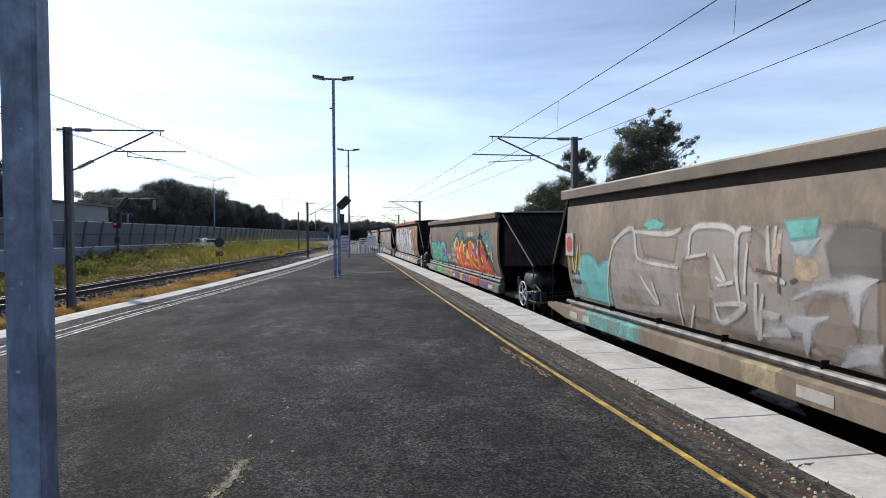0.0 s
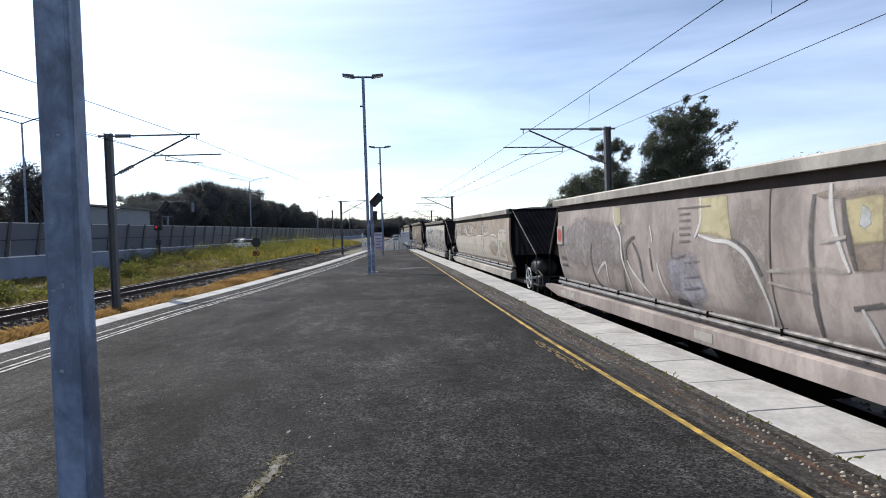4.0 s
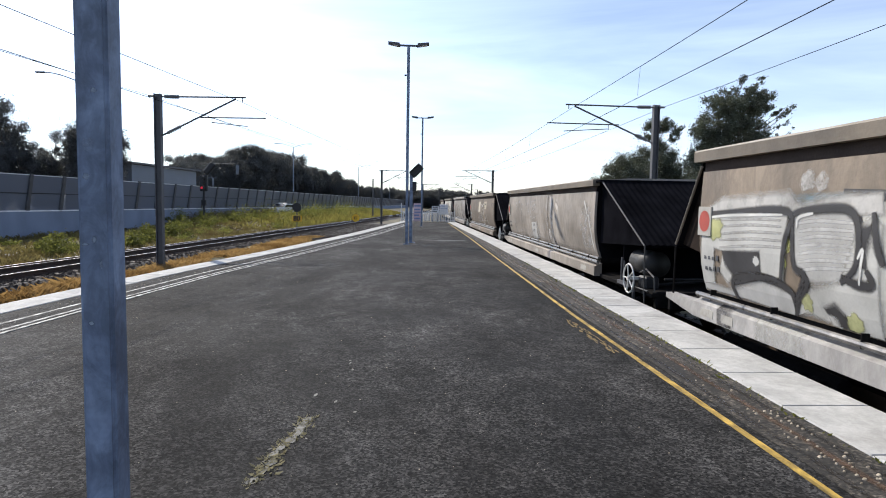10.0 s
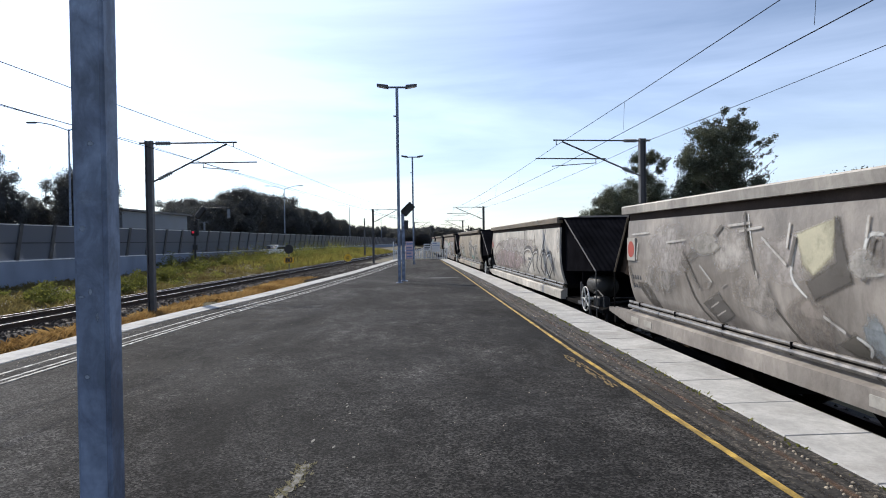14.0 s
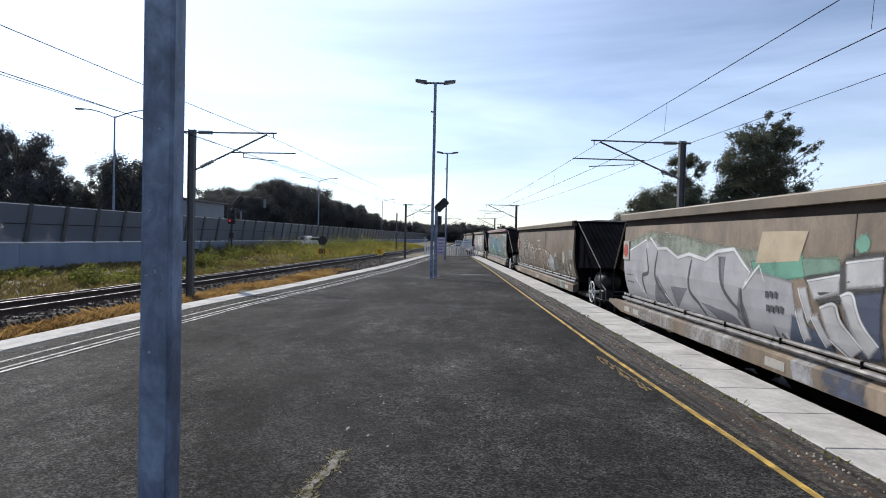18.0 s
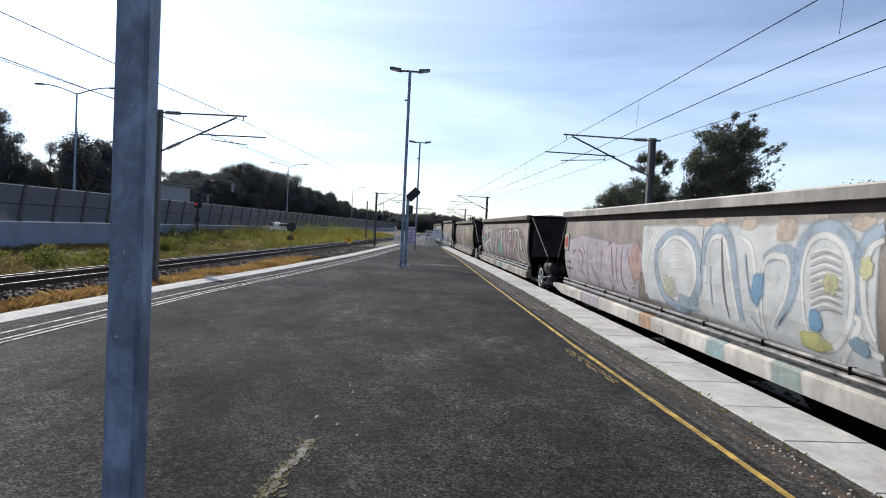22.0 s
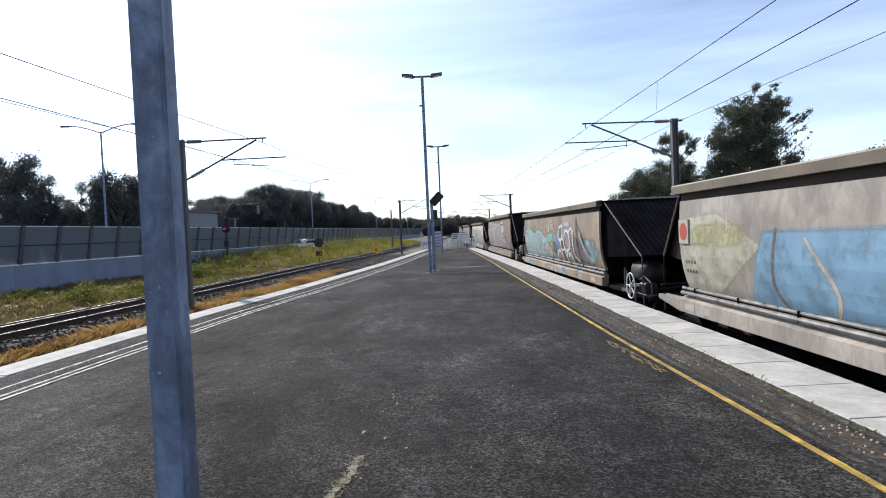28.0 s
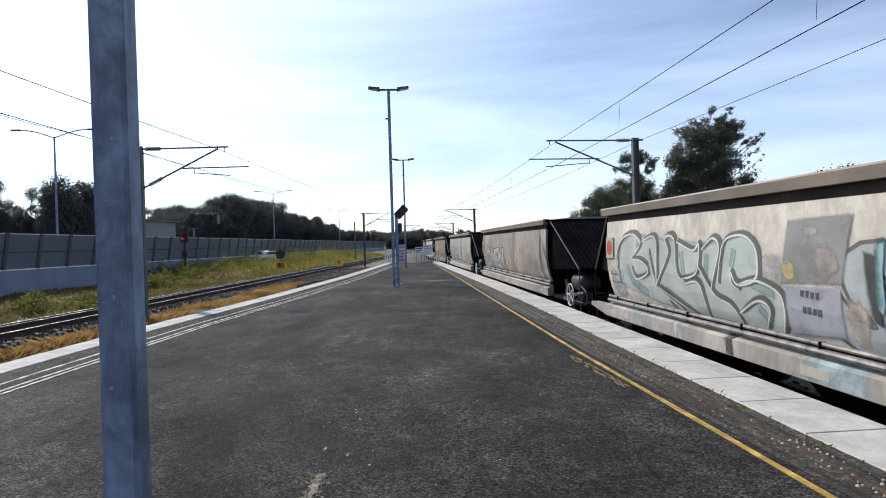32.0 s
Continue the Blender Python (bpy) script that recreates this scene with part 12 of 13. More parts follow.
    for k in (-2, 23, 24, 25, 26, 27, 28, 29, 30, 31):
        s = Sheet(k)
        repaint(k, (GREY, BROWN, SILVER, TAUPE)[k % 4])
        puffs(s, 5, -5, 0.6, 1.4, 6, (0.42, 0.39, 0.35))
        if k >= 23:
            s.word(("NEKO", "SKEL", "RUST", "OMEN")[k % 4], 4.6, 0.5, 0.45, 1.25, (0.36, 0.36, 0.35), (0.1, 0.1, 0.1), 0.06, 0.04, 0.35)
            s.scribble(0, -5, 0.5, 1.3, 10, 0.05, (0.5, 0.48, 0.45), 0.4)


def shorten(k, f):
    """A wagon built a little shorter than the rest, its trailing end kept in place."""
    for o in wagon[k].children:
        kind = o.name.split(".")[0]
        if o.data.users == 1 and kind != "tank_end" and min(v.co.y for v in o.data.vertices) > -5.36:
            continue                                  # paint that already fits the shorter side
        o.location.y = o.location.y * f + HALF * (1 - f)
        if kind not in ("bogie_frame", "wheelset", "axle_box", "brake_wheel"):
            o.scale.y = f
        if kind in ("brake_wheel", "brake_stand"):
            o.location.y += 0.3


def rail_blots(k, spans, material):
    """Black paint that ran up over the top rail."""
    for u0, u1 in spans:
        lo, hi = stretch(1.909, TALL_F) + R0, stretch(2.016, TALL_F) + R0
        part("rail_paint", prism([(-1.4435, lo), (-1.435, lo), (-1.435, hi), (-1.4485, hi)], "y", u1, u0), material, wagon[k])


graffiti()
tan = wagon_paint("tan_tank_end_paint", (0.4, 0.34, 0.26), (0.46, 0.4, 0.31))
for k, y in ((14, 2.35), (21, 1.86)):
    part("tank_end", bm_tube((-0.95, -HALF - y, 0.50 + R0), (-0.95, -HALF - y - 0.02, 0.50 + R0), 0.24, seg=24), tan, wagon[k], "tan painted tank end")
shorten(14, 0.968)
rail_blots(1, [(4.8, 4.23), (2.72, 2.24), (0.43, -0.02)], DARK)


# ---- trees ----
def crown_mesh(name, seed, blobs, leaves, size, material, fluff=0.4):
    """Clumps of small leaf blades round the ends of limbs."""
    rnd = random.Random(seed)
    v, f = [], []
    for c, r in blobs:
        n = int(leaves * r ** 2)
        for i in range(n):
            p = Vector(c) + Vector((rnd.gauss(0, fluff), rnd.gauss(0, fluff), rnd.gauss(0, 0.9 * fluff))) * r
            a = Vector((rnd.uniform(-1, 1), rnd.uniform(-1, 1), rnd.uniform(-1, 0.4))).normalized() * size * rnd.uniform(0.6, 1.5)
            b = a.cross(Vector((rnd.uniform(-1, 1), rnd.uniform(-1, 1), rnd.uniform(-1, 1)))).normalized() * size * rnd.uniform(0.25, 0.5)
            q = len(v)
            v += [p - a * 0.5, p + b, p + a * 0.6, p - b]
            f.append((q, q + 1, q + 2, q + 3))
    return from_faces(name, v, f, material)


def tree_proto(seed, height, spread, n_blobs, material, leaves=150, size=0.03, low=0.36):
    """Unit tree, one metre high: tapered trunk, limbs and clumps."""
    rnd = random.Random(seed)
    bm = bmesh.new()
    tube(bm, (0, 0, -0.05), (0.02, 0.01, 0.45), 0.022, 0.013, 7)
    blobs = []
    for i in range(n_blobs):
        a = 2.4 * i + rnd.uniform(-0.5, 0.5)
        h = low + (0.92 - low) * ((i + 0.5) / n_blobs) ** 0.9
        rr = spread * (0.25 + 0.75 * math.sin(math.pi * min(1, (h - 0.25) / 0.85))) * rnd.uniform(0.35, 1.0)
        c = Vector((rr * math.cos(a), rr * math.sin(a), h))
        root = Vector((0.02, 0.01, max(0.2, h - 0.25)))
        mid = root.lerp(c, 0.5) + Vector((0, 0, 0.03))
        tube(bm, root, mid, 0.009, 0.006, 5)
        tube(bm, mid, c, 0.006, 0.002, 5)
        blobs.append((c, rnd.uniform(0.07, 0.135)))
    tube(bm, (0.02, 0.01, 0.44), (0.03, 0.0, 0.9), 0.013, 0.003, 6)
    me_t = mesh_of(bm, "trunk", BARK)
    me_c = crown_mesh("crown", seed, blobs, leaves * 100 / 1.0, size, material)
    return me_t, me_c


def plant_tree(proto, x, y, z, h, w=1.0, turn=0.0, label="dark eucalyptus tree with an uneven crown", group="trees", name="gum_tree"):
    t = tagged(empty(name, pose(x, y, z, 0, 0, turn) @ Matrix.Diagonal((h * w, h * w, h, 1))), label, "tree", group=group)
    part("trunk", proto[0], None, t)
    part("crown", proto[1], None, t)
    return t


T_DARK = [tree_proto(s, 1, 0.36, 42, LEAF_DARK, 560, 0.017, 0.14) for s in (11, 12, 13)]
T_MID = [tree_proto(21, 1, 0.36, 34, LEAF_MID, 480, 0.021), tree_proto(22, 1, 0.30, 38, LEAF_MID, 480, 0.021)]
rt = random.Random(5)


def place(px_az, dist):
    """A spot at a bearing (tangent from the track line) and a distance along the line."""
    return px_az * dist, dist


# trees beyond the motorway, by bearing and height
for az, d, h in ((-0.452, 72, 4.6), (-0.80, 62, 10.5), (-0.735, 62, 11.6), (-0.688, 60, 11.8), (-0.648, 63, 9.9), (-0.618, 62, 7.6), (-0.592, 62, 6.7), (-0.572, 64, 6.2), (-0.666, 58, 7.0), (-0.53, 62, 8.9), (-0.508, 60, 9.3), (-0.488, 62, 8.6), (-0.90, 60, 12), (-1.0, 58, 11)):
    x, y = place(az, d)
    plant_tree(T_DARK[rt.randrange(3)], x, y, -0.4, h, rt.uniform(0.62, 0.85), rt.uniform(0, 360), "dark eucalyptus standing behind the motorway", "trees behind motorway")
SKYLINE = [(0.068, -0.37), (0.076, -0.345), (0.068, -0.31), (0.076, -0.27), (0.083, -0.25), (0.08, -0.234), (0.068, -0.2), (0.058, -0.18), (0.052, -0.156), (0.042, -0.12), (0.032, -0.09), (0.022, -0.03)]
for i in range(54):
    u = ((i // 2) + 0.5 * rt.random()) / 26.5
    az = -0.362 + 0.34 * u
    d = (112 if i % 2 else 126) + 130 * u + rt.uniform(-8, 8)
    top = lerp_line(SKYLINE, az) * (1.0 if i % 2 else 0.9)
    x, y = place(az, d)
    plant_tree(T_DARK[rt.randrange(3)], x, y, -0.5, (top * rt.uniform(0.8, 1.18)) * d + 2.0, rt.uniform(0.8, 1.25), rt.uniform(0, 360), "dark distant eucalyptus beyond the motorway", "trees behind motorway")
for i in range(22):
    u = i / 21
    x, y = place(-0.03 + 0.16 * u, 260 + rt.uniform(-20, 30))
    plant_tree(T_DARK[rt.randrange(3)], x, y, -0.5, rt.uniform(5.5, 8.5), rt.uniform(1.2, 1.7), rt.uniform(0, 360), "distant dark tree along the railway horizon", "distant trees")


for i in range(18):
    x, y = place(-0.02 + 0.1 * i / 17, 225 + rt.uniform(-10, 10))
    plant_tree(T_DARK[rt.randrange(3)], x, y, -0.5, rt.uniform(5.0, 8.0), rt.uniform(1.4, 1.9), rt.uniform(0, 360), "distant dark tree along the railway horizon", "distant trees")


def shaped_tree(x, y, blobs, label, seed, trunk=0.2, leaves=820, size=0.14):
    """A tree whose clumps are set out one by one: (across, height, radius)."""
    rnd = random.Random(seed)
    t = tagged(empty("gum_tree", pose(x, y, -0.5)), label, "tree", group="trees behind train")
    bm = bmesh.new()
    top = max(b[1] for b in blobs)
    tube(bm, (0, 0, -0.3), (0.1, 0, top * 0.45), trunk, trunk * 0.6, 8)
    tube(bm, (0.1, 0, top * 0.45), (0.4, 0.2, top * 0.85), trunk * 0.6, trunk * 0.15, 7)
    bl = []
    for u, z, r in blobs:
        c = Vector((u, rnd.uniform(-1, 1) * max(0.5, 2.2 - 0.25 * abs(u)), z))
        root = Vector((0.1 + 0.02 * u, 0, max(top * 0.2, z - 1.0 - 0.55 * abs(u))))
        mid = root.lerp(c, 0.55) + Vector((0, 0, -0.15))
        tube(bm, root, mid, trunk * 0.3, trunk * 0.2, 5)
        tube(bm, mid, c, trunk * 0.2, trunk * 0.06, 5)
        for _ in range(3):
            d = c + Vector((rnd.uniform(-1, 1), rnd.uniform(-1, 1), rnd.uniform(-0.3, 1))) * r
            tube(bm, c, d, trunk * 0.07, trunk * 0.03, 4)
        for _ in range(7):
            o = Vector((rnd.gauss(0, 1), rnd.gauss(0, 1), rnd.gauss(0, 0.8))) * (r * 0.5 + 0.12)
            if r < 0.6:                               # thin outer sprays follow their twig
                o = o * 0.8 + (mid - c) * 0.55 * rnd.random()
            bl.append((c + o * 1.1, r * rnd.uniform(0.45, 0.95)))
    part("trunk", bm, BARK, t)
    part("crown", crown_mesh("crown", seed, bl, leaves * 1.25, size, LEAF_MID, 0.56), None, t)
    return t


open_gum = []
for z, r, across in ((4.6, 1.1, (-4.2, -3.0, -1.6, -0.2, 1.2, 2.4)), (6.2, 1.0, (-4.1, -2.9, -1.6, -0.3, 1.0, 2.2)), (7.6, 0.95, (-3.9, -2.7, -1.4, -0.2, 1.0, 2.1)), (9.0, 0.9, (-3.6, -2.4, -1.2, 0.0, 1.1, 2.1)),
        (10.3, 0.8, (-3.7, -2.6, -1.3, 0.0, 1.2, 2.2)), (11.6, 0.7, (-2.7, -1.6, -0.3, 0.9, 2.1)), (12.7, 0.6, (-2.6, -1.7, -0.5, 0.7, 1.9, 3.2)), (13.7, 0.5, (-1.0, 0.1, 1.3, 2.5, 3.4)), (14.6, 0.4, (-0.1, 1.0, 1.9, 2.5)), (15.2, 0.25, (0.6, 1.9))):
    open_gum += [(u + rt.uniform(-0.25, 0.25), z + rt.uniform(-0.3, 0.3), r * rt.uniform(0.75, 1.1)) for u in across]
open_gum += [(-2.9, 13.3, 0.35), (4.1, 13.0, 0.35), (3.9, 12.1, 0.25), (5.2, 12.5, 0.3), (5.9, 12.4, 0.25), (5.4, 11.4, 0.2), (4.6, 11.0, 0.14), (5.6, 10.2, 0.14), (6.3, 9.3, 0.1), (4.2, 9.6, 0.12), (5.2, 8.9, 0.12), (3.9, 8.4, 0.15)]
shaped_tree(0.537 * 62, 62, open_gum, "tall open eucalyptus with bare pale branches on one side", 31)
shaped_tree(0.405 * 66, 66, [(0.1, 11.4, 0.4), (-1.7, 10.3, 0.5), (-0.6, 10.7, 0.6), (0.6, 10.7, 0.6), (1.6, 10.4, 0.5), (2.2, 9.9, 0.35), (0.1, 9.1, 0.45), (0.8, 8.6, 0.6), (-0.5, 8.0, 0.7), (1.3, 7.6, 0.8), (-1.2, 7.0, 0.9), (0.5, 6.6, 1.0), (1.8, 6.2, 0.9), (-2.4, 6.6, 0.8),
    (-3.7, 6.7, 0.9), (-4.7, 5.9, 0.8), (-3.2, 5.4, 1.2), (-1.2, 5.2, 1.3), (1.0, 5.0, 1.2), (-5.6, 4.6, 0.8), (-6.8, 4.2, 0.6), (-8.2, 3.9, 0.5), (-9.5, 3.6, 0.5), (-4.0, 4.0, 1.1), (2.4, 4.6, 1.0), (3.8, 4.4, 0.9), (5.0, 4.2, 0.8)],
    "layered dark pine-like tree above low bushes", 32)
for az, h in ((0.60, 6.0), (0.655, 5), (0.755, 8.6), (0.80, 7.4), (0.86, 7.5), (0.93, 8.5), (1.02, 8), (1.15, 9), (1.3, 9), (0.47, 5.0), (0.51, 5.4)):
    plant_tree(T_MID[rt.randrange(2)], az * 58, 58 + rt.uniform(-3, 3), -0.5, h, 1.2, rt.uniform(0, 360), "bushy green tree behind the train", "trees behind train")


# ---- grass and weeds ----
def blades(name, spots, material, label, height, width, per, seed, lean=0.5, loose=0.09):
    """Tufts of narrow blades at the given spots."""
    rnd = random.Random(seed)
    v, f = [], []
    for x, y, z, s in spots:
        for _ in range(per):
            a, h = rnd.uniform(0, 6.28), height * s * rnd.uniform(0.5, 1.2)
            px, py = x + rnd.gauss(0, loose) * (1 + s), y + rnd.gauss(0, loose) * (1 + s)
            dx, dy = math.cos(a) * width * (0.7 + s), math.sin(a) * width * (0.7 + s)
            lx, ly = rnd.gauss(0, lean) * h, rnd.gauss(0, lean) * h
            b = len(v)
            v += [(px - dx, py - dy, z - 0.04), (px + dx, py + dy, z - 0.04), (px + lx * 0.4 + dx * 0.7, py + ly * 0.4 + dy * 0.7, z + h * 0.6), (px + lx, py + ly, z + h)]
            f += [(b, b + 1, b + 2), (b, b + 2, b + 3)]
    ob = new(name, from_faces(name, v, f, material))
    return tagged(ob, label, "grass", kind="stuff")


def leaf_clumps(name, spots, material, label, seed, leaf=0.07, per=60):
    rnd = random.Random(seed)
    v, f = [], []
    for x, y, z, r in spots:
        for _ in range(per):
            d = Vector((rnd.gauss(0, 0.5), rnd.gauss(0, 0.5), abs(rnd.gauss(0, 0.55))))
            p = Vector((x, y, z)) + d * r
            a = Vector((rnd.uniform(-1, 1), rnd.uniform(-1, 1), rnd.uniform(-0.3, 1))).normalized() * leaf * rnd.uniform(0.7, 1.6)
            b = a.cross(Vector((rnd.uniform(-1, 1), rnd.uniform(-1, 1), 0.3))).normalized() * leaf * 0.35
            q = len(v)
            v += [p - a, p + b, p + a, p - b]
            f.append((q, q + 1, q + 2, q + 3))
    ob = new(name, from_faces(name, v, f, material))
    return tagged(ob, label, "weeds", kind="stuff")


rg = random.Random(9)
dry, straw, weeds = [], [], []
for i in range(15000):
    y = 5 + 31 * rg.random() ** 1.1
    u = rg.random()
    lo, hi = near_rail(y) + 1.35, near_rail(y) + 4.0
    x = lo + (hi - lo) * u
    if hi > lo and noise.noise((x * 0.9, y * 0.4, 3)) > -0.12 - 0.3 * u - (0.25 if y < 17 else 0):
        dry.append((x, y, ground_z(x, y), rg.uniform(0.4, 1.0)))
for i in range(7000):
    y = 12 + 110 * rg.random() ** 1.3
    x = near_rail(y) - 2.6 - rg.random() * max(1.0, near_rail(y) - 2.6 - wall_line(y) - 0.3)
    straw.append((x, y, ground_z(x, y), rg.uniform(0.4, 1.2) * (0.75 + 0.5 * noise.noise((x * 0.3, y * 0.2, 2)))))
for i in range(170):
    y = 15 + 40 * rg.random()
    x = near_rail(y) - 3.0 - 5.0 * rg.random()
    if noise.noise((x * 0.35, y * 0.22, 7)) > 0.0:
        weeds.append((x, y, ground_z(x, y), rg.uniform(0.2, 0.42)))
blades("dry_grass", dry, DRY, "dry orange grass beside the ballast", 0.19, 0.0042, 15, 1, 0.7)
blades("straw_grass", [b for b in straw if b[1] > 44 + 18 * rg.random()], STRAW, "tall yellow-green grass in front of the barrier", 0.62, 0.017, 8, 2, 0.35)
blades("dead_grass", [b for b in straw if b[1] < 70], TAWNY, "tawny dead grass in front of the barrier", 0.24, 0.014, 11, 22, 0.6)


def shrub(x, y, r, h, seed):
    """A mound of leafy shoots, uneven at the top."""
    rnd = random.Random(seed)
    v, f = [], []
    for _ in range(26):
        a, d = rnd.uniform(0, 6.28), r * rnd.random() ** 0.6
        tip = Vector((d * math.cos(a), d * math.sin(a), h * (1 - 0.6 * (d / r) ** 2) * rnd.uniform(0.55, 1.15)))
        for _ in range(42):
            p = tip * rnd.random() ** 0.55 + Vector((rnd.gauss(0, 0.09), rnd.gauss(0, 0.09), rnd.gauss(0, 0.05)))
            e = Vector((rnd.uniform(-1, 1), rnd.uniform(-1, 1), rnd.uniform(-0.2, 1))).normalized() * rnd.uniform(0.04, 0.09)
            w = e.cross(Vector((rnd.uniform(-1, 1), rnd.uniform(-1, 1), 0.3))).normalized() * 0.022
            q = len(v)
            v += [p - e, p + w, p + e, p - w]
            f.append((q, q + 1, q + 2, q + 3))
    ob = new("shrub", from_faces("shrub", v, f, GREEN))
    ob.matrix_basis = pose(x, y, ground_z(x, y))
    return tagged(ob, "leafy green shrub growing in tawny grass by the barrier", "shrub", group="lineside shrubs")


for q, (x, y, r, h) in enumerate(((-12.9, 22.4, 0.9, 0.75), (-13.6, 23.6, 0.8, 0.6), (-12.8, 25.6, 0.8, 0.55), (-12.6, 27.6, 0.8, 0.6), (-12.8, 29.6, 0.9, 0.75), (-13.3, 31.4, 1.1, 0.85), (-13.0, 33.6, 1.1, 0.8), (-13.8, 36.0, 1.0, 0.7), (-14.6, 39.5, 1.2, 0.8),
        (-14.2, 43.0, 1.1, 0.9), (-15.2, 46.5, 1.3, 1.0), (-14.8, 50.0, 1.2, 0.9), (-16.6, 44.0, 1.0, 1.2), (-16.3, 48.0, 1.0, 1.1), (-13.4, 54.0, 1.1, 0.7), (-15.5, 20.5, 0.8, 0.4), (-17.0, 25.0, 0.9, 0.4))):
    shrub(x, y, r, h, 70 + q)
leaf_clumps("green_weeds", weeds, GREEN, "low leafy green weeds in front of the barrier", 3, 0.065, 110)
bank = []
for i in range(90):
    y = 50 + 60 * rg.random()
    x = near_rail(y) - 5 - 4.5 * rg.random()
    bank.append((x, y, ground_z(x, y), rg.uniform(0.6, 1.3)))
leaf_clumps("green_weeds", [b for b in bank if b[0] > wall_line(b[1]) + 0.7], GREEN, "leafy green shrubs along the bank", 4, 0.09, 120)
brush = []
for i in range(70):
    y = 46 + 19 * rg.random()
    x = wall_line(y) + 0.5 + 1.5 * rg.random() ** 1.5
    brush.append((x, y, ground_z(x, y), rg.uniform(0.5, 1.0)))
leaf_clumps("dry_brush", brush, TAWNY, "brown dry brush leaning against the barrier", 5, 0.07, 120)
blades("straw_grass", [(4 + 3.2 + rg.random() * 14, 12 + 70 * rg.random(), -0.62, rg.uniform(0.6, 1.2)) for i in range(1500)], STRAW, "rough grass beyond the train", 0.5, 0.016, 7, 6, 0.35)


# ---- marks on the platform ----
DUST = mat("pale_crack_dust", (0.2, 0.195, 0.175), 0.95, 0, 0.4, 9, 60, 0.4, stain=0.6, stain_scale=8)
rc = random.Random(4)
crack = lambda t: (-0.92 + 0.16 * t + 0.012 * math.sin(11 * t), 3.0 + 1.0 * t)
for q in range(9):
    x, y = crack((q + 0.5) / 9)
    patch("crack_dust", x + rc.gauss(0, 0.008), y, rc.uniform(0.016, 0.036), rc.uniform(0.04, 0.08), DUST, "pale dust lying in a crack of the asphalt", q + 40, 0.003 + 0.0004 * q, -0.15)
for q in range(26):
    x, y = crack(rc.random())
    patch("crack_dust", x + rc.gauss(0, 0.03), y, rc.uniform(0.004, 0.011), rc.uniform(0.01, 0.03), DUST, "pale dust lying in a crack of the asphalt", q + 90, 0.003, rc.uniform(-1.2, 1.2))
for q in range(6):
    patch("crack_dust", -0.76 + 0.045 * q + rc.gauss(0, 0.03), 4.1 + 1.5 * rc.random(), rc.uniform(0.005, 0.012), rc.uniform(0.015, 0.04), DUST, "pale dust lying in a crack of the asphalt", q + 60, 0.003, -0.15)
PALE_STRAW = mat("pale_dead_straw", (0.24, 0.228, 0.19), 0.9, 0, 0.3, 3, 30, 0.0, tint=(0.24, 0.23, 0.19), spread=0.4)
see_through(PALE_STRAW, 0.5)
tuft = []
for i in range(130):
    t = rc.random()
    x, y = crack(t)
    tuft.append((x + rc.gauss(0, 0.016), y, 0.0, rc.uniform(0.3, 0.9)))
blades("crack_grass", tuft, PALE_STRAW, "thin dead straw growing in a platform crack", 0.02, 0.0022, 4, 8, 1.8, 0.014)
YELLOW_WORN = mat("worn_yellow_paint", (0.2, 0.135, 0.045), 0.85, 0, 0.5, 9, 60, 0.4, stain=0.9, stain_scale=7)
for q in range(44):
    u = q / 43
    patch("yellow_paint_mark", 1.95 + 0.06 * u + rc.uniform(-0.05, 0.05), 7.6 - 1.7 * u, rc.uniform(0.005, 0.018), rc.uniform(0.03, 0.1), YELLOW_WORN, "worn leftover of yellow paint on asphalt", q)
# One dark patch across the asphalt beyond the second lamp.
DARK_PATCH = mat("dark_pit_cover", (0.03, 0.03, 0.03), 0.7, 0.2, 0.3, 4, 60, 0.2)
patch("pit_cover", 1.45, 24.6, 0.75, 0.35, DARK_PATCH, "dark patch lying on the asphalt", 9, 0.006)


def grime(off, width, seed, color):
    """A dirty streak lying along the strip beside the coping, broken and faded at its sides."""
    v, f, cover = [], [], []
    ys_ = [1.0 + 0.5 * i for i in range(60)]
    for y in ys_:
        c = yel_x(y) + off + 0.02 * noise.noise((y * 0.8, seed, 0))
        w = width * (0.7 + 0.6 * noise.noise((y * 0.6, seed + 5, 0)))
        for e, full in ((-1, 0.0), (-0.3, 0.8), (0.3, 0.8), (1, 0.0)):
            v.append((c + e * w, y, 0.0085 + 0.0003 * seed))
            cover.append(full)
    for i in range(len(ys_) - 1):
        for j in range(3):
            f.append((4 * i + j, 4 * i + j + 1, 4 * i + j + 5, 4 * i + j + 4))
    me = from_faces("grime_streak", v, f, paint(color, 0.55))
    at = me.attributes.new("cover", "FLOAT", "POINT")
    for i, c in enumerate(cover):
        at.data[i].value = c
    tagged(new("grime_streak", me), "rusty brown grime streak along the platform edge strip", "grime", kind="structure")


grime(0.17, 0.05, 1, (0.022, 0.018, 0.015))
grime(0.33, 0.07, 2, (0.1, 0.058, 0.034))
grime(0.45, 0.05, 3, (0.02, 0.017, 0.015))


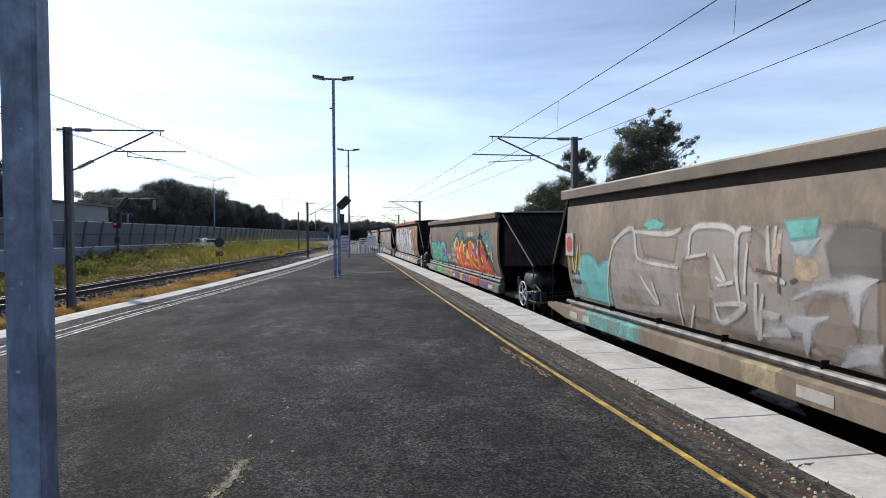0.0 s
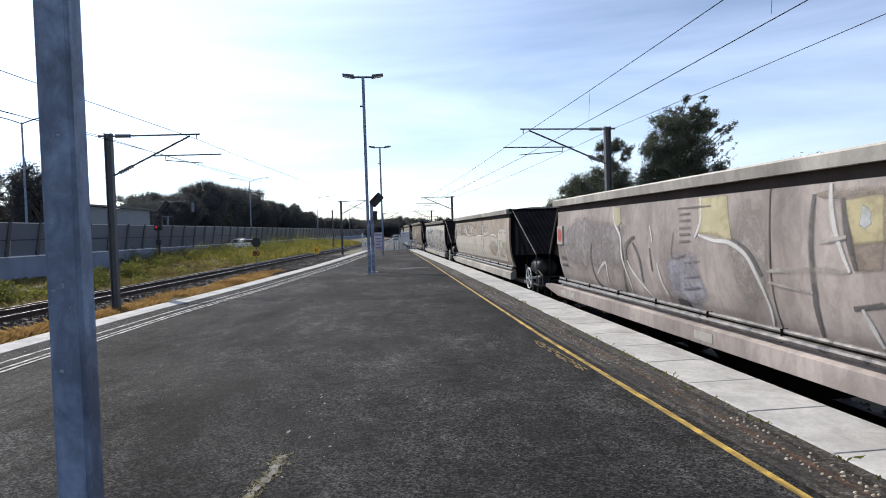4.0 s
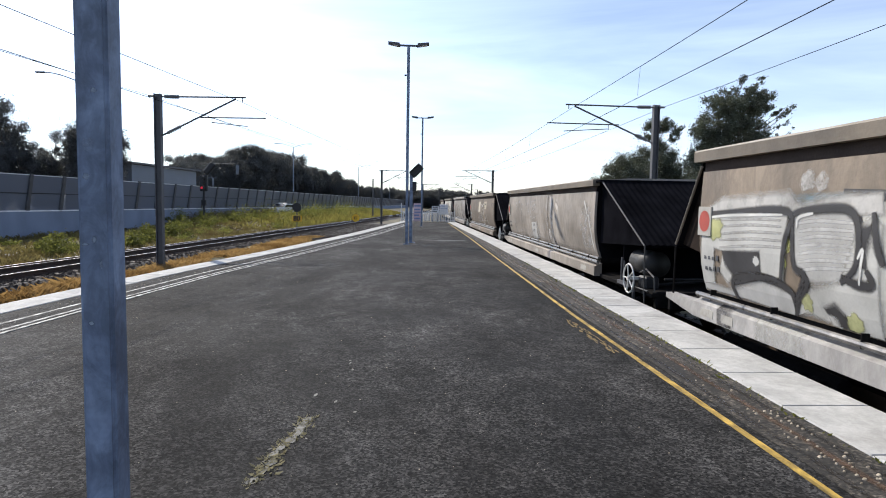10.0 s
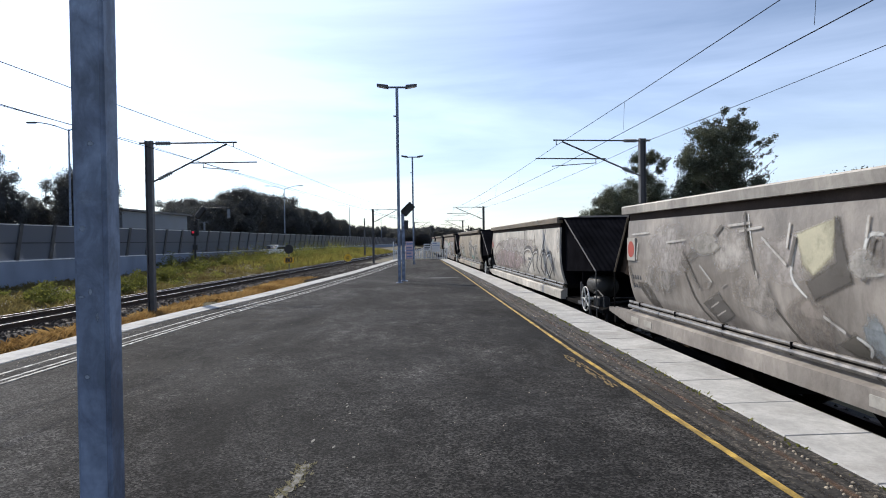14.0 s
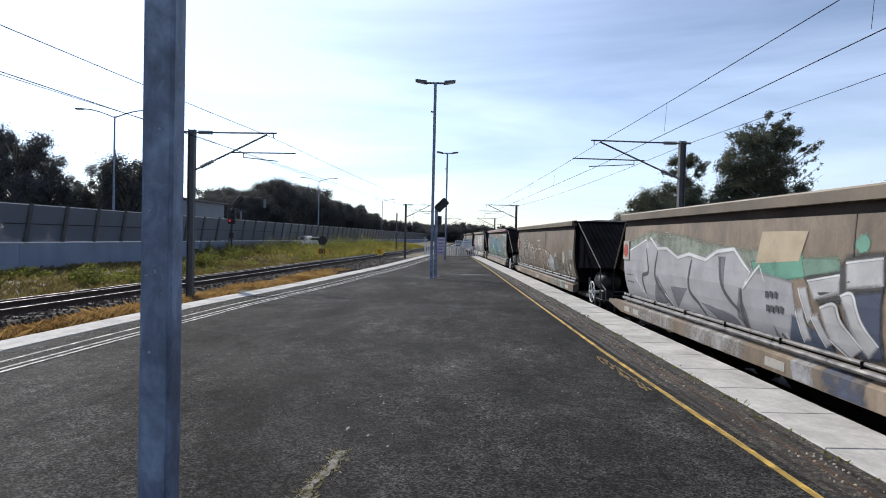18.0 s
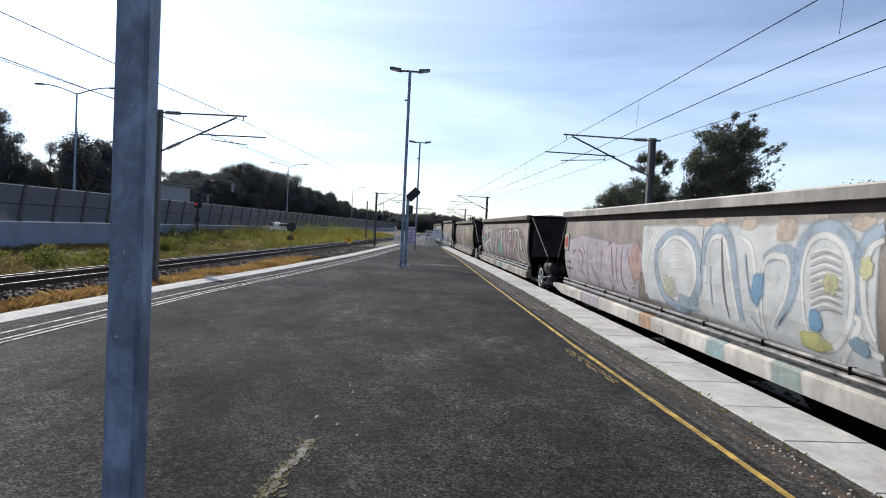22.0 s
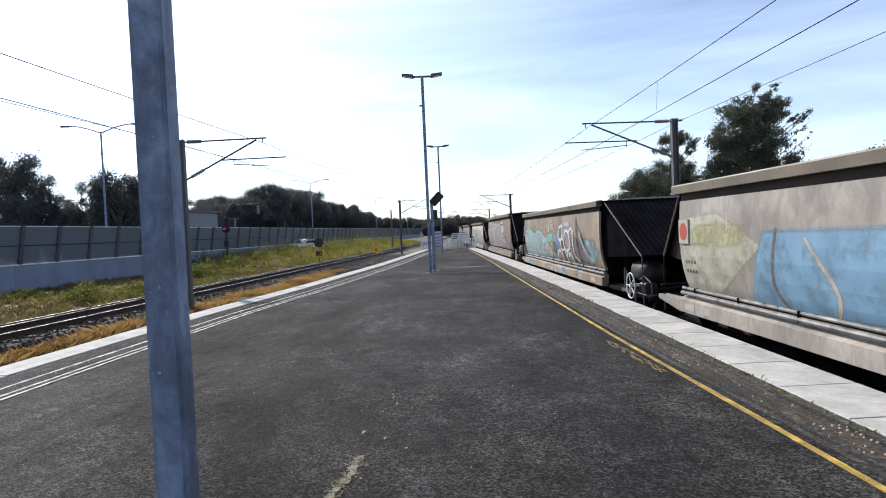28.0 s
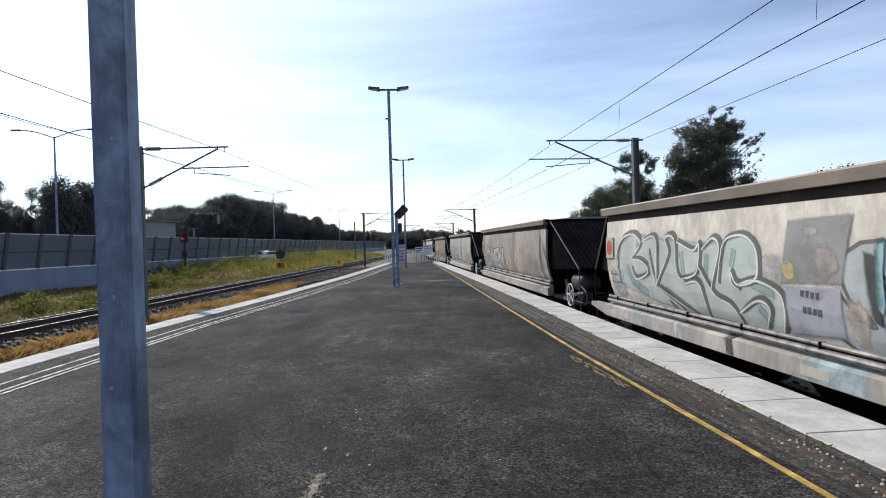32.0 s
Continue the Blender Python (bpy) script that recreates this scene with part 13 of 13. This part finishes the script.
def studs(name, line, y0, y1, offsets, gap, keep, seed, label):
    """Domed studs in broken rows, many of them lost."""
    rnd = random.Random(seed)
    v, f = [], []
    y = y0
    while y < y1:
        for o in offsets:
            if rnd.random() < keep * (0.6 + 0.8 * abs(noise.noise((y * 0.5, o * 3, seed)))):
                x, r = line(y) + o + rnd.gauss(0, 0.012), 0.013 * rnd.uniform(0.5, 1.1)
                b = len(v)
                v += [(x + r * math.cos(1.047 * i), y + r * math.sin(1.047 * i), 0.006) for i in range(6)]
                v += [(x + 0.6 * r * math.cos(1.047 * i), y + 0.6 * r * math.sin(1.047 * i), 0.015) for i in range(6)]
                f += [(b + i, b + (i + 1) % 6, b + 6 + (i + 1) % 6, b + 6 + i) for i in range(6)] + [tuple(range(b + 6, b + 12))]
        y += gap
    return tagged(new(name, from_faces(name, v, f, STUD)), label, "tactile studs", kind="stuff")


studs("tactile_studs", yel_x, 1.5, 4.2, (0.24, 0.29, 0.34, 0.39, 0.44), 0.05, 0.5, 1, "worn cream tactile studs beside the yellow line")
studs("tactile_studs", yel_x, 4.6, 22, (0.22, 0.30, 0.38, 0.46), 0.07, 0.2, 2, "worn cream tactile studs beside the yellow line")
studs("tactile_studs", lambda y: left_x(y) + LEFT_COPE, 2, 26, (0.16, 0.22, 0.28, 0.55), 0.06, 0.35, 3, "worn pale tactile studs along the far edge")
moss = [(right_x(y) - COPE - 0.02 + rc.gauss(0, 0.012), y, 0.0, rc.uniform(0.3, 1.0)) for y in [1.5 + 14 * rc.random() for _ in range(150)]]
blades("edge_weeds", moss, GREEN, "tiny green weeds along the coping joint", 0.04, 0.003, 5, 12, 0.9, 0.012)
grit_v, grit_f = [], []
for i in range(600):
    x, y, r = rc.uniform(-4.5, 2.9), 2.2 + 12 * rc.random() ** 1.6, rc.uniform(0.002, 0.006)
    b = len(grit_v)
    grit_v += [(x + r, y, 0.003), (x, y + r, 0.003), (x - r, y, 0.003), (x, y - r, 0.003), (x, y, 0.003 + r)]
    grit_f += [(b, b + 1, b + 4), (b + 1, b + 2, b + 4), (b + 2, b + 3, b + 4), (b + 3, b, b + 4)]
tagged(new("loose_grit", from_faces("loose_grit", grit_v, grit_f, STUD)), "loose pale grit scattered over the asphalt", "grit", kind="stuff")


# ---- scuffs on the nearest lamp post ----
SCUFF = paint((0.36, 0.42, 0.5), 0.55)
post = [o for o in bpy.data.objects if o.name.startswith("platform_lamp") and o.location.y < 5][0]
rs = random.Random(12)
for cx, cz, w, h in ((-0.02, 1.552, 0.012, 0.012), (-0.03, 1.335, 0.014, 0.006), (0.0, 1.35, 0.008, 0.014), (0.02, 1.27, 0.006, 0.02), (-0.015, 1.08, 0.01, 0.008), (0.01, 1.82, 0.012, 0.01), (-0.01, 1.65, 0.03, 0.034)):
    n = 16
    v = []
    for g in (0.55, 1.1):
        for i in range(n):
            a = 2 * math.pi * i / n
            r = g * (1 + 0.5 * (rs.random() - 0.5))
            v.append((max(-0.04, min(0.04, cx + w * r * math.cos(a))), -0.0526, cz + h * r * math.sin(a)))
    me = from_faces("scuff", v, [tuple(range(n))] + [(i, (i + 1) % n, n + (i + 1) % n, n + i) for i in range(n)], SCUFF)
    at = me.attributes.new("cover", "FLOAT", "POINT")
    for i in range(2 * n):
        at.data[i].value = (0.45 if h > 0.03 else 0.9) if i < n else 0.0
    part("scuff", me, None, post)


# ---- platform end fence and notices ----
def end_fence():
    root = tagged(empty("end_fence", pose(0, 50.35, 0)), "white palisade fence closing the platform end", "fence")
    x0, x1 = -0.98, 3.42
    for z in (0.12, 0.74):
        part("rail", bm_box((x0, -0.02, z), (x1, 0.02, z + 0.05), 0.005), FENCE, root)
    me = mesh_of(prism([(-0.03, 0.04), (0.03, 0.04), (0.03, 0.82), (0, 0.86), (-0.03, 0.82)], "y", -0.035, -0.02), "pale", FENCE)
    n = 30
    for i in range(n + 1):
        o = part("pale", me, None, root)
        o.location = (x0 + 0.05 + (x1 - x0 - 0.1) * i / n, 0, 0)
    for x, h in ((x0, 1.5), (0.75, 1.0), (2.1, 1.0), (x1, 0.95)):
        part("post", bm_box((x - 0.04, -0.04, 0), (x + 0.04, 0.04, h), 0.006), FENCE, root)
    return root


end_fence()


def ramp_rails():
    """Sloping handrails of the ramp that goes down behind the fence."""
    root = tagged(empty("ramp_handrail", pose(0.75, 50.7, 0)), "white handrail sloping down beyond the fence", "handrail")
    part("top_rail", bm_tube((0, 0, 0.62), (1.4, 0.6, 1.2), 0.03), FENCE, root)
    part("low_rail", bm_tube((0, 0, 0.32), (1.4, 0.6, 0.9), 0.025), FENCE, root)
    for i in range(6):
        u = i / 5
        part("post", bm_tube((1.4 * u, 0.6 * u, -0.3), (1.4 * u, 0.6 * u, 0.62 + 0.58 * u), 0.022), FENCE, root)


ramp_rails()


def notice(x0, x1, z0, z1, y, material, label, bars, bar_mat):
    root = tagged(empty("notice_board", pose((x0 + x1) / 2, y, 0)), label, "sign", group="platform end notices")
    w = (x1 - x0) / 2
    bd = part("board", bm_box((-w, -0.015, z0), (w, 0.015, z1), 0.004), material, root)
    for s in (-0.7, 0.7):
        part("post", bm_tube((s * w, 0.035, 0), (s * w, 0.035, z1 - 0.03), 0.022), GALV, root)
    bm = bmesh.new()
    for u, v, a, b in bars:
        box(bm, (-w + 2 * w * u, -0.020, z0 + (z1 - z0) * v), (-w + 2 * w * a, -0.0155, z0 + (z1 - z0) * b))
    part("printing", bm, bar_mat, bd)
    return root


BLUE_INK = mat("faded_blue_ink", (0.2, 0.25, 0.42), 0.6, 0, 0.15, 5, 50, 0.0)
notice(0.02, 0.68, 0.03, 1.5, 50.2, PINK, "faded pink and white notice board with bars of print", [(0.1, 0.82, 0.9, 0.92), (0.1, 0.62, 0.8, 0.7), (0.1, 0.48, 0.9, 0.54), (0.1, 0.3, 0.7, 0.38), (0.1, 0.12, 0.85, 0.2)], BLUE_INK)
notice(1.52, 2.1, 0.72, 1.28, 50.2, BOARD, "white notice board with dark heading bar", [(0.1, 0.7, 0.9, 0.86), (0.1, 0.45, 0.9, 0.55), (0.1, 0.2, 0.7, 0.32)], DARK)
notice(2.16, 2.88, 0.62, 1.45, 50.25, BOARD, "plain white notice board by the fence", [(0.1, 0.8, 0.6, 0.88), (0.1, 0.6, 0.9, 0.64)], BLUE_INK)


# ---- signal by the platform lamp ----
def platform_signal():
    root = tagged(empty("platform_signal", pose(-0.13, 23.0, 0)), "black tilted signal head on a grey platform post", "signal")
    part("post", bm_box((-0.06, -0.06, 0), (0.06, 0.06, 2.62), 0.01), GALV, root)
    part("base_plate", bm_box((-0.16, -0.16, 0), (0.16, 0.16, 0.02), 0.004), GALV, root)
    m = Matrix.Translation((0.19, 0, 2.72)) @ Matrix.Rotation(radians(-45), 4, "Y")
    hd = part("signal_head", box(bmesh.new(), (-0.26, -0.12, -0.15), (0.26, 0.14, 0.15), 0.03, m), DARK, root)
    part("hood", box(bmesh.new(), (-0.2, -0.26, 0.10), (0.2, -0.1, 0.145), 0.01, m), DARK, hd)
    part("junction_box", bm_box((0.05, -0.08, 1.95), (0.2, 0.08, 2.3), 0.01), DARK, root)
    part("bracket", bm_tube((0.0, 0, 2.5), (0.16, 0, 2.62), 0.03), DARK, root)
    return root


platform_signal()


# ---- lineside signal, boards, lamps ----
def line_signal():
    x, y = -15.5, 46.0
    root = tagged(empty("lineside_signal", pose(x, y, ground_z(x, y))), "tall lineside signal showing a red light", "signal")
    z = -ground_z(x, y)
    part("post", bm_tube((0, 0, 0), (0, 0, 3.3 + z), 0.07), DARK, root)
    hd = part("signal_head", bm_box((-0.28, -0.1, 2.15 + z), (0.28, 0.12, 3.35 + z), 0.06), DARK, root)
    for i in range(3):
        part("hood", bm_tube((0, -0.1, 2.42 + 0.36 * i + z), (0, -0.36, 2.42 + 0.36 * i + z), 0.14, 0.12, 14), DARK, hd)
    part("red_lens", bm_tube((-0.02, -0.345, 2.4 + z), (-0.02, -0.375, 2.4 + z), 0.09, seg=14), RED_LAMP, hd, "glowing red signal lens")
    part("route_indicator", box(bmesh.new(), (-0.23, -0.1, -0.5), (0.23, 0.1, 0.5), 0.09, Matrix.Translation((0.42, 0, 3.85 + z)) @ Matrix.Rotation(radians(38), 4, "Y")), DARK, root)
    part("bracket_arm", bm_tube((0, 0.1, 4.2 + z), (2.5, 0.1, 4.2 + z), 0.025), STEEL, root)
    part("hanging_plate", bm_box((2.34, 0.05, 3.42 + z), (2.54, 0.12, 4.1 + z), 0.02), SHED, root)
    # pale plate hanging from a short arm beside the head
    part("side_lamp", box(bm_box((0.62, -0.02, 2.5 + z), (0.74, 0.06, 3.12 + z), 0.01), (0.3, 0.0, 3.12 + z), (1.0, 0.05, 3.17 + z), 0.01), SHED, root)
    part("location_box", bm_box((-0.16, -0.12, 1.1 + z), (0.16, 0.12, 1.5 + z), 0.02), DARK, root)
    return root


line_signal()


def text_mesh(name, body, size, depth, material):
    cu = bpy.data.curves.new(name, "FONT")
    cu.body, cu.size, cu.extrude, cu.align_x, cu.align_y, cu.offset = body, size, depth, "CENTER", "CENTER", 0.012
    ob = bpy.data.objects.new(name, cu)
    me = bpy.data.meshes.new_from_object(ob)
    bpy.data.objects.remove(ob)
    me.materials.clear()
    me.materials.append(material)
    me.transform(Matrix.Rotation(radians(90), 4, "X"))
    me.name = name
    return me


def speed_board():
    x, y = -6.8, 35.85
    g = ground_z(x, y)
    root = tagged(empty("speed_board", pose(x, y, g)), "yellow 80 speed board below a dark round disc", "sign")
    part("post", bm_tube((0, 0.03, 0), (0, 0.03, 1.3 - g), 0.03), STEEL, root)
    part("disc", bm_tube((0, 0.0, 1.15 - g), (0, 0.03, 1.15 - g), 0.27, seg=24), DARK, root, "dark round disc")
    b = part("board", bm_box((-0.29, -0.01, 0.33 - g), (0.29, 0.015, 0.68 - g), 0.01), SIGN_YELLOW, root)
    n = part("numerals", text_mesh("numerals", "80", 0.4, 0.012, DARK), None, b, "black numerals")
    n.location = (0, -0.03, 0.505 - g)
    return root


speed_board()


def yellow_board():
    x, y = -4.52, 48.15
    g = ground_z(x, y)
    root = tagged(empty("round_board", pose(x, y, g)), "round yellow lineside board with a black mark", "sign")
    part("post", bm_tube((0, 0.03, 0), (0, 0.03, 0.3 - g), 0.025), STEEL, root)
    d = part("disc", bm_tube((0, -0.01, 0.28 - g), (0, 0.02, 0.28 - g), 0.3, seg=24), SIGN_YELLOW, root)
    part("mark", box(box(bm_box((-0.1, -0.02, 0.18 - g), (-0.05, -0.011, 0.38 - g)), (-0.05, -0.02, 0.33 - g), (0.1, -0.011, 0.38 - g)), (-0.05, -0.02, 0.18 - g), (0.1, -0.011, 0.23 - g)), DARK, d)


yellow_board()


def street_lamp(x, y):
    root = tagged(empty("street_lamp", pose(x, y, 0)), "tall grey motorway lamp with two curved arms", "street lamp", group="motorway lamps")
    part("column", bm_tube((0, 0, 0), (0, 0, 10.8), 0.11, 0.06), GALV, root)
    for s in (-1, 1):
        pts = [(s * 2.6 * u, 0, 10.7 + 0.65 * math.sin(u * math.pi / 2)) for u in [i / 8 for i in range(9)]]
        part("arm", sweep(pts, [0.045] * 9, 6), GALV, root)
        part("lantern", bm_box((min(s * 2.5, s * 3.2), -0.12, 11.28), (max(s * 2.5, s * 3.2), 0.12, 11.40), 0.03), STEEL, root)


for y in (-5.0, 50.3, 106.0, 162.0, 218.0):
    street_lamp(-26.6 + 0.11 * (y - 50.3), y)

plain = tagged(empty("plain_mast", pose(-5.55, 85, -0.3)), "plain dark steel mast beside the far track", "mast")
part("column", bm_tube((0, 0, 0), (0, 0, 5.1), 0.11, 0.09), STEEL, plain)


def shed():
    root = tagged(empty("industrial_shed", pose(-28.3, 67.7, 0.2, 0, 0, -6)), "grey metal-clad industrial shed beyond the motorway", "building")
    w = part("wall", bm_box((-9, -1, -0.5), (-1.6, 14, 5.0)), SHED, root)
    part("roof", prism([(-9.4, 5.75), (-1.2, 5.05), (-1.2, 5.25), (-9.4, 5.95)], "y", -1.6, 14.5), STEEL, root)
    me = mesh_of(bm_box((-0.03, -0.03, -0.4), (0.03, 0.0, 5.0)), "cladding_rib", SHED)
    for i in range(14):
        o = part("cladding_rib", me, None, w)
        o.location = (-8.8 + 0.52 * i, -1.0, 0)
    part("door", bm_box((-6.0, -1.06, -0.4), (-2.7, -1.0, 3.4), 0.02), CONCRETE, root)


shed()


# ---- vehicles ----
def car(name, m, label, van=False):
    root = tagged(empty(name, m), label, "car")
    L, W, H = (2.5, 0.95, 1.95) if van else (2.2, 0.9, 1.5)
    if van:
        side = [(-L, 0.35), (L, 0.35), (L, 1.9), (-L + 1.3, 2.0), (-L + 0.75, 1.25), (-L, 0.95)]
    else:
        side = [(-L, 0.35), (L, 0.35), (L, 0.95), (L - 0.25, 1.05), (L - 0.55, H - 0.05), (-0.35, H), (-1.05, 1.02), (-L, 0.85)]
    bm = prism([(u, v) for u, v in side], "x", -W, W)
    bmesh.ops.bevel(bm, geom=list(bm.edges), offset=0.05, segments=2, affect="EDGES")
    body = part("body", bm, WHITE_CAR, root)
    if van:
        part("windscreen", prism([(-L + 0.80, 1.30), (-L + 1.26, 1.94), (-L + 1.22, 1.95), (-L + 0.76, 1.31)], "x", -W + 0.12, W - 0.12), CAR_GLASS, root)
        for s in (-1, 1):
            part("side_window", bm_box((s * (W + 0.002) - 0.004, -L + 1.35, 1.3), (s * (W + 0.002) + 0.004, L - 0.3, 1.75)), CAR_GLASS, root)
    else:
        part("windscreen", prism([(-1.01, 1.06), (-0.40, H - 0.05), (-0.43, H - 0.03), (-1.05, 1.07)], "x", -W + 0.1, W - 0.1), CAR_GLASS, root)
        for s in (-1, 1):
            part("side_window", prism([(-0.85, 1.06), (-0.33, H - 0.1), (1.4, H - 0.12), (1.6, 1.08)], "x", s * (W + 0.003) - 0.004, s * (W + 0.003) + 0.004), CAR_GLASS, root)
        part("roof_bar", bm_box((-0.6, 0.0, H + 0.02), (0.6, 0.14, H + 0.12), 0.02), BOARD, root)
    part("grille", bm_box((-0.5, -L - 0.012, 0.55), (0.5, -L + 0.01, 0.75)), DARK, root)
    for s in (-1, 1):
        part("headlight", bm_box((s * 0.72 - 0.13, -L - 0.015, 0.62), (s * 0.72 + 0.13, -L + 0.02, 0.78), 0.01), BOARD, root)
        for y in (-L + 0.85, L - 0.8):
            w = part("wheel", bm_tube((s * (W - 0.2), y, 0.34), (s * (W + 0.01), y, 0.34), 0.34, seg=20), TYRE, root)
            part("rim", bm_tube((s * (W + 0.005), y, 0.34), (s * (W + 0.02), y, 0.34), 0.2, seg=16), STEEL, w)
    return root


car("parked_car", pose(-13.95, 66.0, ground_z(-13.95, 66) - 0.06, 0, 0, -25) @ Matrix.Scale(0.84, 4), "white parked utility car half hidden in tall grass")
van = car("white_van", pose(wall_line(255) - 5, 255, 0.05), "white van driving along the motorway", True)


# ---- moving things ----
def van_pose(t):
    y = 41.5 - 24.0 * (t - 9.0)
    return pose(wall_line(y) - 5.0, y, 0.05, 0, 0, -5.7)


def motions():
    times = [0.0, 0.2] + [0.5 * i for i in range(1, 64)] + [31.8, 32.0]
    for k, w in wagon.items():
        walk(w, [(t, wagon_pose(k, t)) for t in times])
    walk(van, [(t, van_pose(t)) for t in (0.0, 8.0, 9.0, 10.0, 16.0, 24.0, 32.0)])


motions()
